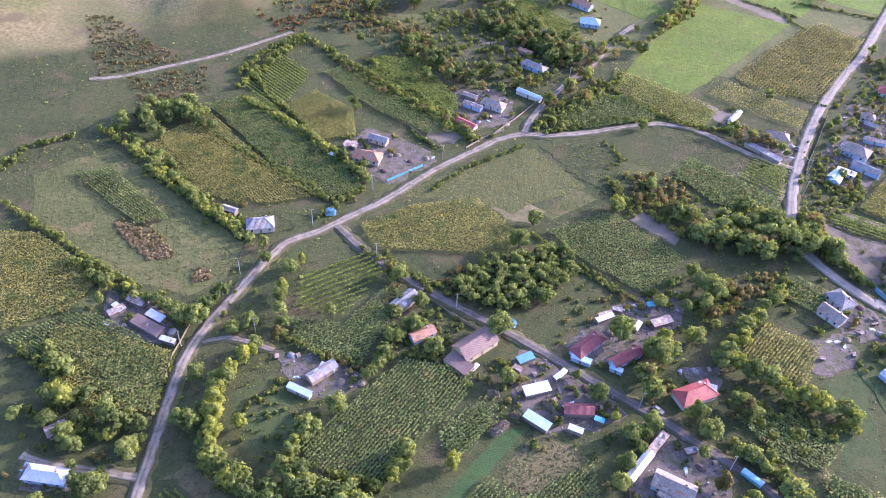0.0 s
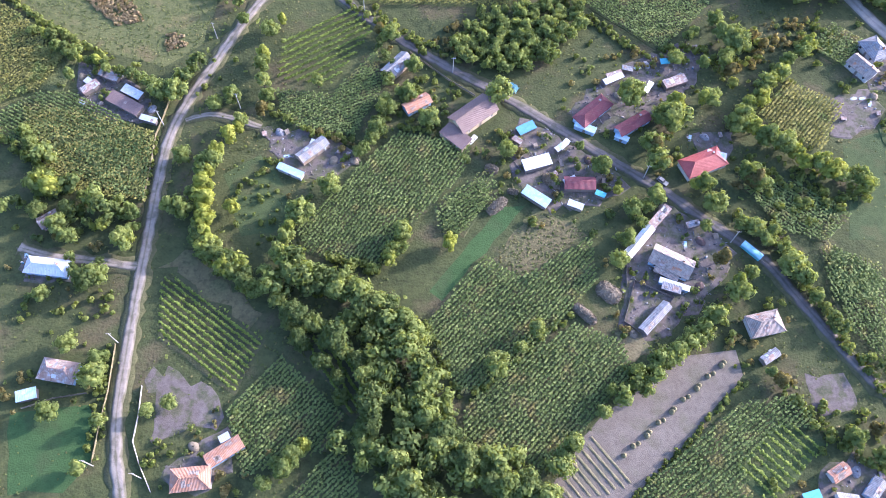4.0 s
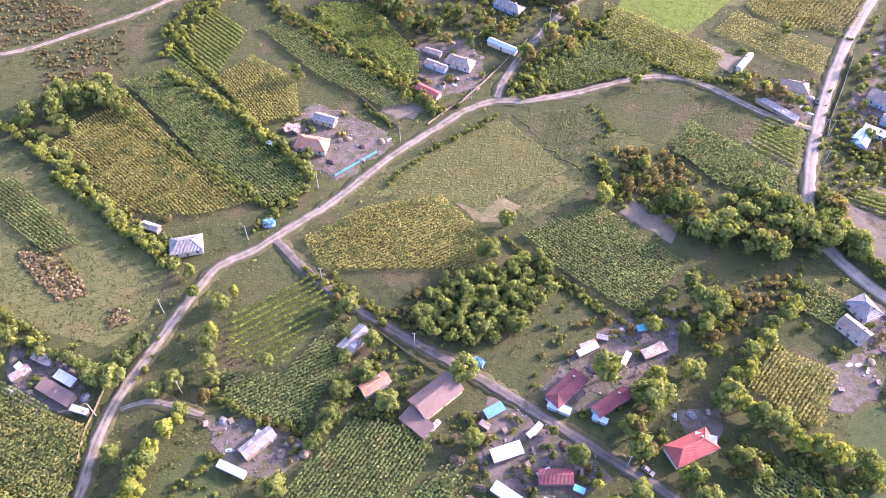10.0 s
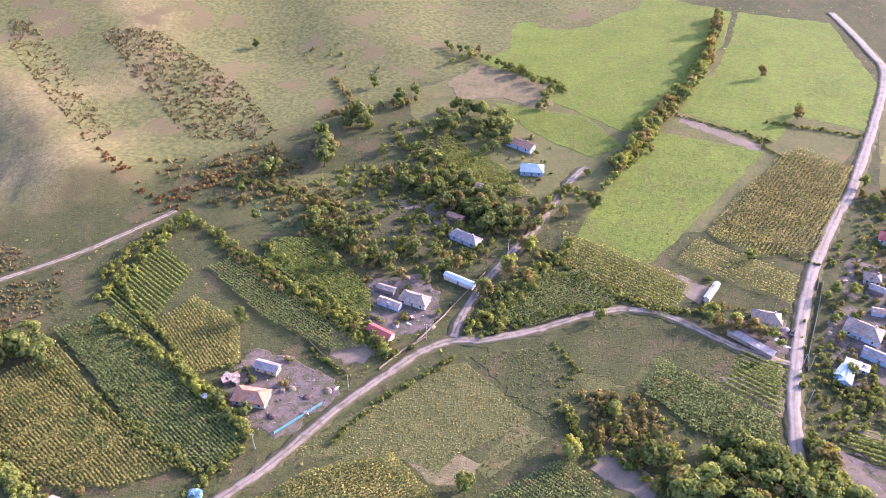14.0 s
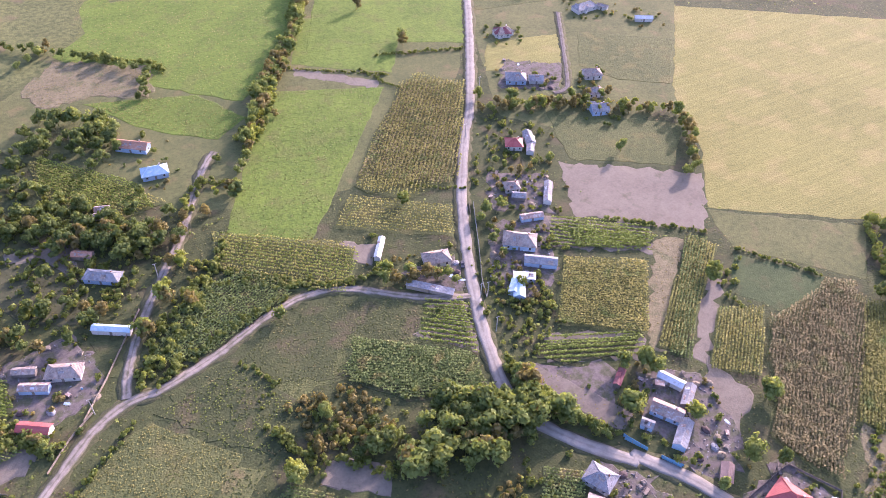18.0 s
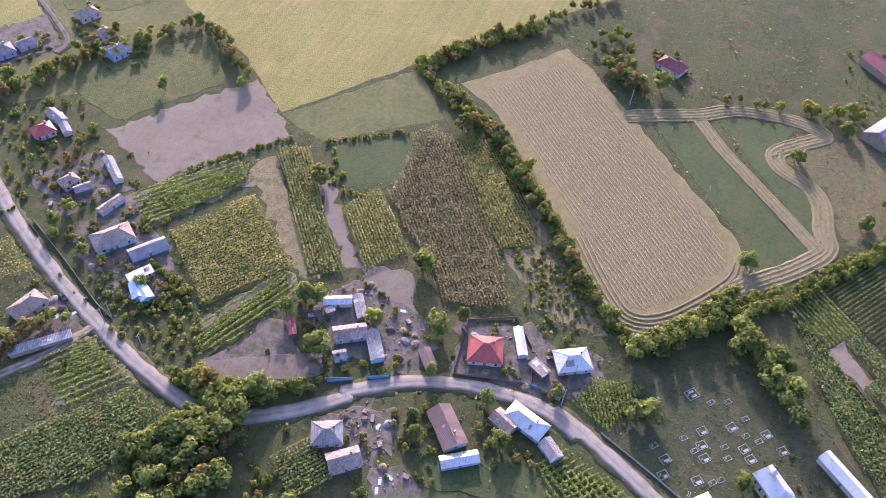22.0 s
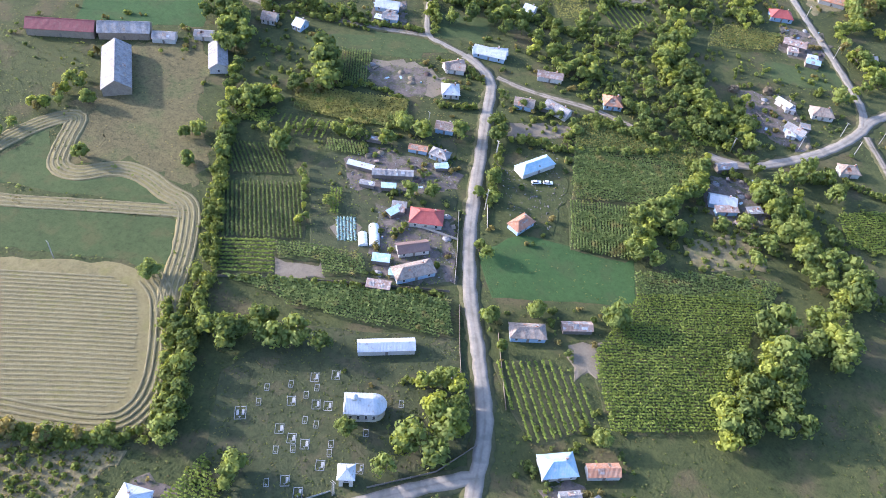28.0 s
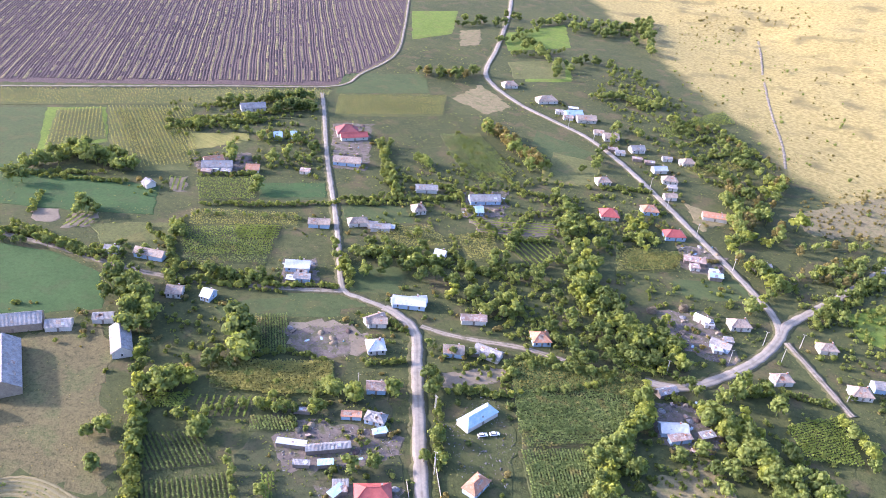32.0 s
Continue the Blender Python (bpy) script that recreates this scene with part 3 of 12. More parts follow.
def corn(poly, angle, mat="corn", spacing=1.25, step=0.5, height=2.1, label="standing maize in rows, green with drying tips"):
    SEED[0] += 1
    sheet("field", poly, "crop" if mat in ("corn_gold", "corn_dry") else "stalks", "weedy soil under standing crop rows", "field")
    x, y = row_points(poly, angle, spacing, step, np.random.default_rng(SEED[0]), 0.06)
    plants("maize", x, y, mat, height, min(0.62, 0.46 * spacing), 3, label, "crop", SEED[0], broad=1.3)


def vines(poly, angle, mat="vine", spacing=2.3, soil="soil", height=1.5, label="trellised vines in straight green rows"):
    SEED[0] += 1
    sheet("field", poly, soil, "bare earth between vine rows", "field")
    x, y = row_points(poly, angle, spacing, 0.3, np.random.default_rng(SEED[0]), 0.05)
    plants("vine_rows", x, y, mat, height, 0.62, 3, label, "vines", SEED[0])


def crop(poly, mat, label, tufts=0.0, tuft_mat="tuft", height=0.7):
    """Low crop or grass: a plot, with loose tufts per square metre."""
    SEED[0] += 1
    ob = sheet("field", poly, mat, label, "field")
    if tufts:
        rng = np.random.default_rng(SEED[0])
        p = np.asarray(poly)
        lo, hi = p.min(0), p.max(0)
        n = int(np.prod(hi - lo) * tufts)
        x, y = rng.uniform(lo[0], hi[0], n), rng.uniform(lo[1], hi[1], n)
        k = inside(poly, x, y)
        plants("field_plants", x[k], y[k], {"vine": "tuft_green", "corn_gold": "tuft_gold", "corn_dry": "tuft_dry"}.get(tuft_mat, tuft_mat), 0.7 * height, 0.5, 3, "loose leafy plants over a field", "plants", SEED[0])
    return ob


def ribbon(name, line, width, mat, label, category, z=0.31, wobble=0.35, step=3.0):
    """A road of even width along a line, its middle slightly raised, its edges ragged, with sides down to the ground."""
    pts = [Vector((*p, 0)) for p in line]
    n = len(pts)
    fine = []
    for k in range(n - 1):
        p0, p1, p2, p3 = pts[max(k - 1, 0)], pts[k], pts[k + 1], pts[min(k + 2, n - 1)]
        m = max(2, int((p2 - p1).length / step))
        for q in range(m):
            t = q / m
            fine.append(0.5 * (2 * p1 + (p2 - p0) * t + (2 * p0 - 5 * p1 + 4 * p2 - p3) * t * t + (3 * p1 - p0 - 3 * p2 + p3) * t ** 3))
    fine.append(pts[-1])
    rng = np.random.default_rng(int(abs(line[0][0]) * 13) + n)
    verts, faces = [], []
    for k, p in enumerate(fine):
        d = (fine[min(k + 1, len(fine) - 1)] - fine[max(k - 1, 0)]).normalized()
        s = Vector((-d.y, d.x, 0))
        a, b = width / 2 + rng.uniform(-wobble, wobble), width / 2 + rng.uniform(-wobble, wobble)
        for off, dz in ((-a - 0.25, -0.6), (-a, 0), (-a * 0.45, 0.03), (0, 0.06), (b * 0.45, 0.03), (b, 0), (b + 0.25, -0.6)):
            v = p + s * off
            verts.append((v.x, v.y, lift(v.x, v.y) + z + dz))
    for k in range(len(fine) - 1):
        for q in range(6):
            a = 7 * k + q
            faces.append((a, a + 1, a + 8, a + 7))
    me = mesh_from(name, verts, faces, mat, True)
    me.attributes.new("across", "FLOAT", "POINT").data.foreach_set("value", np.tile(np.array([-1.1, -1, -0.45, 0, 0.45, 1, 1.1], np.float32), len(fine)))
    bm = bmesh.new()
    bm.from_mesh(me)
    bmesh.ops.recalc_face_normals(bm, faces=bm.faces[:])
    if sum(f.normal.z for f in bm.faces) < 0:
        bmesh.ops.reverse_faces(bm, faces=bm.faces[:])
    bm.to_mesh(me)
    bm.free()
    if name == "road" and z > 0.25:
        ribbon("verge", line, width + 2.6, "verge", "ragged grass verge of a village road", "verge", z - 0.14, 0.9, 2.2)
    return tagged(new(name, me), label, category, kind="structure")


# ---------------------------------------------------------------- trees and hedges
def leaf_cloud(rng, blobs, leaves, size, soft=0.62):
    """Leaf blades over the outside of a number of clumps: corner points of four-sided leaves and their normals, which lean with the clump's round form."""
    c = np.array([b[:3] for b in blobs])
    r = np.array([b[3] for b in blobs])
    pick = rng.choice(len(blobs), leaves, p=r ** 2 / (r ** 2).sum())
    n = rng.normal(size=(leaves, 3))
    n[:, 2] = np.abs(n[:, 2]) * 0.9 - 0.25
    n /= np.linalg.norm(n, axis=1, keepdims=True)
    p = c[pick] + n * (r[pick] * rng.uniform(0.72, 1.12, leaves))[:, None]
    t = np.cross(n, rng.normal(size=(leaves, 3)))
    t /= np.linalg.norm(t, axis=1, keepdims=True)
    n2 = n + 0.6 * rng.normal(size=(leaves, 3))
    b = np.cross(n2, t)
    b /= np.linalg.norm(b, axis=1, keepdims=True)
    face = np.cross(t, b)
    b[(face * n).sum(1) < 0] *= -1
    face = np.cross(t, b)
    lean = soft * n + (1 - soft) * face
    lean /= np.linalg.norm(lean, axis=1, keepdims=True)
    s = (size * rng.uniform(0.6, 1.3, leaves))[:, None]
    v = np.stack([p - t * s - b * s * 0.6, p + t * s - b * s * 0.6, p + t * s + b * s * 0.6, p - t * s + b * s * 0.6], 1)
    return v.reshape(-1, 3), np.repeat(lean, 4, 0)


def core(blobs, sides=4, rings=4):
    """A dark inner body of each clump, as rings of four-sided faces, with its normals."""
    v, q, n = [], [], []
    for x, y, z, r in blobs:
        r *= 0.72
        s = len(v)
        for i in range(rings):
            e = -1.2 + 2.4 * i / (rings - 1)
            for k in range(sides):
                a = 2 * math.pi * (k + 0.5 * (i % 2)) / sides
                d = (math.cos(e) * math.cos(a), math.cos(e) * math.sin(a), math.sin(e))
                n.append(d)
                v.append((x + r * d[0], y + r * d[1], z + r * d[2]))
        for i in range(rings - 1):
            for k in range(sides):
                a, b = s + i * sides + k, s + i * sides + (k + 1) % sides
                q.append((a, b, b + sides, a + sides))
    return np.array(v), np.array(q), np.array(n)


def foliage(rng, blobs, leaves, size, sides=4, rings=4):
    """Inner bodies and leaves of a number of clumps: corners, faces and normals."""
    cv, cq, cn = core(blobs, sides, rings)
    lv, ln = leaf_cloud(rng, blobs, leaves, size)
    return np.concatenate([cv, lv]), np.concatenate([cq, np.arange(len(lv)).reshape(-1, 4) + len(cv)]), np.concatenate([cn, ln])


def leaf_soup(name, body, mat):
    v, q, n = body
    return soup(name, v, q, mat, n)


def crown_mesh(name, seed, mat, height=8.0, radius=3.6, blobs=26, leaves=900, size=0.34, tall=0.55):
    rng = np.random.default_rng(seed)
    bl = []
    for _ in range(blobs):
        a, u = rng.uniform(0, 2 * math.pi), rng.uniform(0, 1)
        zz = u
        rr = radius * math.sqrt(max(0.05, 1 - (2 * zz - 0.9) ** 2 * 0.85)) * math.sqrt(rng.uniform(0.05, 1)) * 0.72
        bl.append((rr * math.cos(a), rr * math.sin(a), height * (1 - tall) + zz * height * tall * 0.85, radius * rng.uniform(0.22, 0.40)))
    v, q, n = foliage(rng, bl, leaves, size, 4)
    return soup(name, v, q, mat, n)


def trunk_mesh(seed, height=8.0):
    """A tapered, leaning trunk with four limbs."""
    rng = random.Random(seed)
    bm = bmesh.new()

    def limb(p, d, length, r0, r1, segs=3):
        rings = []
        for k in range(segs + 1):
            c = p + d * (length * k / segs) + Vector((rng.uniform(-0.1, 0.1), rng.uniform(-0.1, 0.1), 0)) * (k > 0)
            r = r0 + (r1 - r0) * k / segs
            rings.append([bm.verts.new(c + Vector((r * math.cos(a), r * math.sin(a), 0))) for a in (0, 1.05, 2.09, 3.14, 4.19, 5.24)])
        for a, b in zip(rings, rings[1:]):
            for k in range(6):
                bm.faces.new((a[k], a[(k + 1) % 6], b[(k + 1) % 6], b[k]))

    limb(Vector((0, 0, -0.1)), Vector((rng.uniform(-0.08, 0.08), rng.uniform(-0.08, 0.08), 1)), height * 0.72, 0.24, 0.09, 4)
    for k in range(4):
        a = k * 1.57 + rng.uniform(-0.4, 0.4)
        limb(Vector((0, 0, height * rng.uniform(0.3, 0.5))), Vector((0.7 * math.cos(a), 0.7 * math.sin(a), 0.75)), height * 0.3, 0.11, 0.04)
    me = bpy.data.meshes.new("trunk")
    bm.to_mesh(me)
    bm.free()
    me.materials.append(MAT["bark"])
    return me


KINDS = {
    "green": ("leaf", 3.9, 0.64, "broad-leaved tree with a full green crown", "tree"),
    "dark": ("leaf_dark", 3.9, 0.66, "dark green broad-leaved tree", "tree"),
    "yellow": ("leaf_yellow", 3.2, 0.72, "yellowing tree with a sunlit tone in its leaf colour", "tree"),
    "brown": ("leaf_brown", 3.0, 0.72, "tree with brownish autumn leaves", "tree"),
    "tall": ("leaf", 2.1, 0.86, "slender tall poplar-like tree", "tree"),
}
TREE = {}
for kind, (leafmat, rad, tall, label, cat) in KINDS.items():
    TREE[kind] = []
    for k in range(4 if kind in ("green", "dark") else 2):
        root = new("tree")
        part("trunk", trunk_mesh(k), root, "grey-brown bark")
        part("crown", crown_mesh("crown", 31 * k + len(kind), leafmat, 8.0, rad * (0.86 + 0.09 * k), 30 + 3 * k, 1150, 0.27, tall), root)
        tagged(root, label, cat)
        TREE[kind].append([root, False])
TREE_RNG = random.Random(5)


def tree(x, y, height=8.0, kind="green"):
    slot = TREE_RNG.choice(TREE[kind])
    s = height / 8.0
    m = pose(x, y, lift(x, y), 0, 0, TREE_RNG.uniform(0, 360))
    wide = s * TREE_RNG.uniform(0.88, 1.15)
    if not slot[1]:
        ob, slot[1] = slot[0], True
        ob.matrix_basis = m
    else:
        ob = copy_thing(slot[0], m)
    ob.scale = (wide, wide, s)
    return ob


def along(line, gap, width, rng):
    """Points strewn along a line."""
    out = []
    for (x0, y0), (x1, y1) in zip(line, line[1:]):
        d = math.hypot(x1 - x0, y1 - y0)
        n = max(1, round(d / gap))
        for k in range(n):
            t = (k + rng.uniform(0.1, 0.9)) / n
            w = rng.uniform(-width / 2, width / 2)
            out.append((x0 + (x1 - x0) * t - (y1 - y0) / d * w, y0 + (y1 - y0) * t + (x1 - x0) / d * w))
    return out


FAR = {}


def far_crown(kind, k, fine=False):
    """Corner points and faces of a lighter tree, crown and trunk, for groves."""
    if (kind, k, fine) not in FAR:
        rng = np.random.default_rng(500 + k + 17 * len(kind))
        radius, tall = KINDS[kind][1], KINDS[kind][2]
        bl = []
        for _ in range(13):
            a, u = rng.uniform(0, 2 * math.pi), rng.uniform(0, 1)
            rr = radius * math.sqrt(max(0.05, 1 - (2 * u - 0.9) ** 2 * 0.85)) * math.sqrt(rng.uniform(0.05, 1)) * 0.72
            bl.append((rr * math.cos(a), rr * math.sin(a), 8 * (1 - tall) + u * 8 * tall * 0.85, radius * rng.uniform(0.32, 0.5)))
        v, q, nn = foliage(rng, bl, 260 if fine else 165, 0.43 if fine else 0.52, 3, 3)
        tv = np.array([(0.2 * (1 - 0.5 * i) * cx, 0.2 * (1 - 0.5 * i) * cy, i * 4.6 - 0.1) for i in (0, 1) for cx, cy in ((1, 0), (0, 1), (-1, 0), (0, -1))])
        tq = np.array([(i, (i + 1) % 4, 4 + (i + 1) % 4, 4 + i) for i in range(4)])
        tn = tv * (1, 1, 0)
        tn /= np.linalg.norm(tn, axis=1, keepdims=True)
        FAR[kind, k, fine] = (np.concatenate([v, tv]), np.concatenate([q, tq + len(v)]), np.concatenate([nn, tn]))
    return FAR[kind, k, fine]


def grove(spots, fine=False, label="grove of broad-leaved trees with uneven crowns"):
    """Trees that stand too close or too far off to be told apart: x, y, height and kind of each, joined by kind."""
    SEED[0] += 1
    rng = random.Random(SEED[0])
    for kind in sorted({q[3] for q in spots}):
        vs, qs, ns, n = [], [], [], 0
        for x, y, h, _ in [q for q in spots if q[3] == kind]:
            v, q, nn = far_crown(kind, rng.randrange(3), fine)
            a, s, w = rng.uniform(0, 6.28), h / 8, h / 8 * rng.uniform(0.9, 1.2)
            c, e = math.cos(a) * w, math.sin(a) * w
            vs.append(np.stack([x + v[:, 0] * c - v[:, 1] * e, y + v[:, 0] * e + v[:, 1] * c, lift(x, y) + v[:, 2] * s], 1))
            ns.append(np.stack([(nn[:, 0] * c - nn[:, 1] * e) / w, (nn[:, 0] * e + nn[:, 1] * c) / w, nn[:, 2]], 1))
            qs.append(q + n)
            n += len(v)
        me = soup("grove", np.concatenate(vs), np.concatenate(qs), KINDS[kind][0] + "_far", np.concatenate(ns))
        tagged(new("grove", me), label, "trees", kind="stuff")


def trees_along(line, gap=6.0, width=2.0, height=8.0, kinds=("green",), joined=False, fine=False):
    rng = random.Random(int(abs(line[0][0] * 17 + line[0][1] * 5)))
    spots = [(x, y, height * rng.uniform(0.72, 1.2), rng.choice(kinds)) for x, y in along(line, gap, width, rng)]
    if joined:
        grove(spots, fine)
    else:
        for q in spots:
            tree(*q)


def wood(poly, gap=5.0, height=8.0, kinds=("green", "dark"), fine=True, label="dense grove of broad-leaved trees"):
    """Trees that fill a polygon, at uneven distances."""
    SEED[0] += 1
    rng = np.random.default_rng(SEED[0])
    p = np.asarray(poly, float)
    lo, hi = p.min(0), p.max(0)
    gx, gy = np.meshgrid(np.arange(lo[0], hi[0], gap), np.arange(lo[1], hi[1], gap))
    x, y = (gx + rng.uniform(-0.45, 0.45, gx.shape) * gap).ravel(), (gy + rng.uniform(-0.45, 0.45, gy.shape) * gap).ravel()
    k = inside(poly, x, y)
    grove([(a, b, height * rng.uniform(0.65, 1.2), kinds[rng.integers(len(kinds))]) for a, b in zip(x[k], y[k])], fine, label)


def hedge(line, width=2.5, height=2.2, mat="hedge", gap=1.7, label="uneven hedgerow of bushes and young trees"):
    """Bushes of uneven size grown together along a line: one body of leaves."""
    SEED[0] += 1
    rng = np.random.default_rng(SEED[0])
    r2 = random.Random(SEED[0])
    bl = []
    for x, y in along(line, gap, width, r2):
        s = height * r2.uniform(0.45, 1.15)
        z = lift(x, y)
        bl.append((x, y, z + s * 0.5, s * r2.uniform(0.45, 0.62)))
        if r2.random() < 0.5:
            bl.append((x + r2.uniform(-1, 1), y + r2.uniform(-1, 1), z + s * 0.8, s * r2.uniform(0.25, 0.4)))
    return tagged(new("hedge", leaf_soup("hedge", foliage(rng, bl, 20 * len(bl), 0.40), mat)), label, "hedge", kind="stuff")


def scrub(poly, per_m2=0.03, height=1.6, mat="hedge", label="rough scrub and low bushes", leaves=13, size=0.47):
    SEED[0] += 1
    rng = np.random.default_rng(SEED[0])
    p = np.asarray(poly, float)
    lo, hi = p.min(0), p.max(0)
    n = int(np.prod(hi - lo) * per_m2)
    x, y = rng.uniform(lo[0], hi[0], n), rng.uniform(lo[1], hi[1], n)
    k = inside(poly, x, y)
    bl = []
    for a, b in zip(x[k], y[k]):
        s = height * rng.uniform(0.4, 1.25)
        bl.append((a, b, lift(a, b) + s * 0.45, s * rng.uniform(0.42, 0.65)))
    if not bl:
        return
    return tagged(new("scrub", leaf_soup("scrub", foliage(rng, bl, leaves * len(bl), size * 0.88), mat)), label, "bushes", kind="stuff")


# ---------------------------------------------------------------- buildings
def roof_mesh(L, W, rise, kind, mat, over=0.45, thick=0.14):
    """A roof slab with eaves: hip, gable or a single slope."""
    a, b = L / 2 + over, W / 2 + over
    if kind == "hip":
        r = max(0.15, a - b * 0.95)
        top = [(-a, -b, 0), (a, -b, 0), (a, b, 0), (-a, b, 0), (-r, 0, rise), (r, 0, rise)]
        fs = [(0, 1, 5, 4), (1, 2, 5), (2, 3, 4, 5), (3, 0, 4)]
        rim = [0, 1, 2, 3]
    elif kind == "gable":
        top = [(-a, -b, 0), (a, -b, 0), (a, b, 0), (-a, b, 0), (-a, 0, rise), (a, 0, rise)]
        fs = [(0, 1, 5, 4), (2, 3, 4, 5)]
        rim = [0, 1, 5, 2, 3, 4]
    else:
        top = [(-a, -b, 0), (a, -b, 0), (a, b, rise), (-a, b, rise)]
        fs = [(0, 1, 2, 3)]
        rim = [0, 1, 2, 3]
    n = len(top)
    v = top + [(x, y, z - thick) for x, y, z in top]
    f = list(fs) + [tuple(i + n for i in reversed(q)) for q in fs]
    for i, j in zip(rim, rim[1:] + rim[:1]):
        f.append((j, i, i + n, j + n))
    return mesh_from("roof", v, f, mat)


def wall_mesh(L, W, H, rise, kind, mat, t=0.3):
    """Four walls with thickness; gable ends go up to the ridge."""
    a, b = L / 2, W / 2
    bm = bmesh.new()

    def slab(x0, x1, y0, y1, top):
        pts = [(x0, y0), (x1, y0), (x1, y1), (x0, y1)]
        lo = [bm.verts.new((x, y, -0.4)) for x, y in pts]
        hi = [bm.verts.new((x, y, top(x, y))) for x, y in pts]
        bm.faces.new(lo[::-1])
        bm.faces.new(hi)
        for k in range(4):
            m = (k + 1) % 4
            bm.faces.new((lo[k], lo[m], hi[m], hi[k]))

    def level(x, y):
        if kind == "slope":
            return H + rise * (y + b) / W - 0.2
        return H

    slab(-a, a, -b, -b + t, level)
    slab(-a, a, b - t, b, level)
    slab(-a, -a + t, -b + t, b - t, level)
    slab(a - t, a, -b + t, b - t, level)
    if kind == "gable":
        for s in (-a, a - t):
            v = [bm.verts.new(c) for c in ((s, -b, H), (s, b, H), (s, 0, H + rise * b / (b + 0.45) - 0.15), (s + t, -b, H), (s + t, b, H), (s + t, 0, H + rise * b / (b + 0.45) - 0.15))]
            for q in ((0, 2, 1), (3, 4, 5), (0, 3, 5, 2), (1, 2, 5, 4)):
                bm.faces.new([v[i] for i in q])
    me = bpy.data.meshes.new("wall")
    bm.to_mesh(me)
    bm.free()
    me.materials.append(MAT[mat])
    return me


def window(root, x, y, rz, z=1.0, w=0.9, h=1.2, frame_mat="white"):
    """A framed pane set on the wall, with its sill."""
    fr = part("window", shared_box("window_frame", w + 0.16, 0.08, h + 0.16, frame_mat), root, "painted wooden window frame", pose(x, y, z, 0, 0, rz))
    part("pane", shared_box("pane", w, 0.06, h, "dark"), fr, "", pose(0, -0.03, 0.08))
    part("sill", shared_box("sill", w + 0.3, 0.2, 0.06, "concrete"), fr, "", pose(0, -0.08, -0.06))


BUILT = []
PATCH = {"roof_tan": ("roof_orange", "roof_rust", "roof_grey"), "roof_grey": ("roof_white", "roof_rust", "roof_tan"), "roof_white": ("roof_rust", "roof_grey", "roof_blue"),
         "roof_rust": ("roof_white", "roof_grey", "roof_tan"), "roof_orange": ("roof_tan", "roof_rust"), "roof_blue": ("roof_white", "roof_grey"), "roof_maroon": ("roof_rust", "roof_red"), "roof_brown": ("roof_tan",)}


def roof_sheets(root, L, W, H, rise, roof, mat, over, count, rng):
    """Mended places: odd sheets and rows of newer tiles laid on the slopes."""
    b = W / 2 + over
    for _ in range(count):
        l, w = rng.choice((0.9, 1.3, 2.0)), rng.choice((0.8, 1.2, 1.8))
        if roof == "slope":
            yy = rng.uniform(-0.6, 0.6) * W / 2
            xx = rng.uniform(-0.38, 0.38) * L
            tilt, zz = math.atan2(rise, 2 * b), H + rise * (yy + b) / (2 * b)
        else:
            s, u = rng.choice((-1, 1)), rng.uniform(0.3, 0.7)
            yy = s * u * b
            free = L / 2 - 0.5 if roof == "gable" else max(0.4, L / 2 - u * b * 0.3 - (1 - u) * W * 0.4)
            xx = rng.uniform(-0.8, 0.8) * max(0.3, free - l / 2)
            tilt, zz = -s * math.atan2(rise, b), H + rise * (1 - u)
        part("roof_sheet", shared_box("roof_sheet", l, w, 0.05, rng.choice(PATCH[mat])), root, "", pose(xx, yy, zz + 0.01, math.degrees(tilt)))


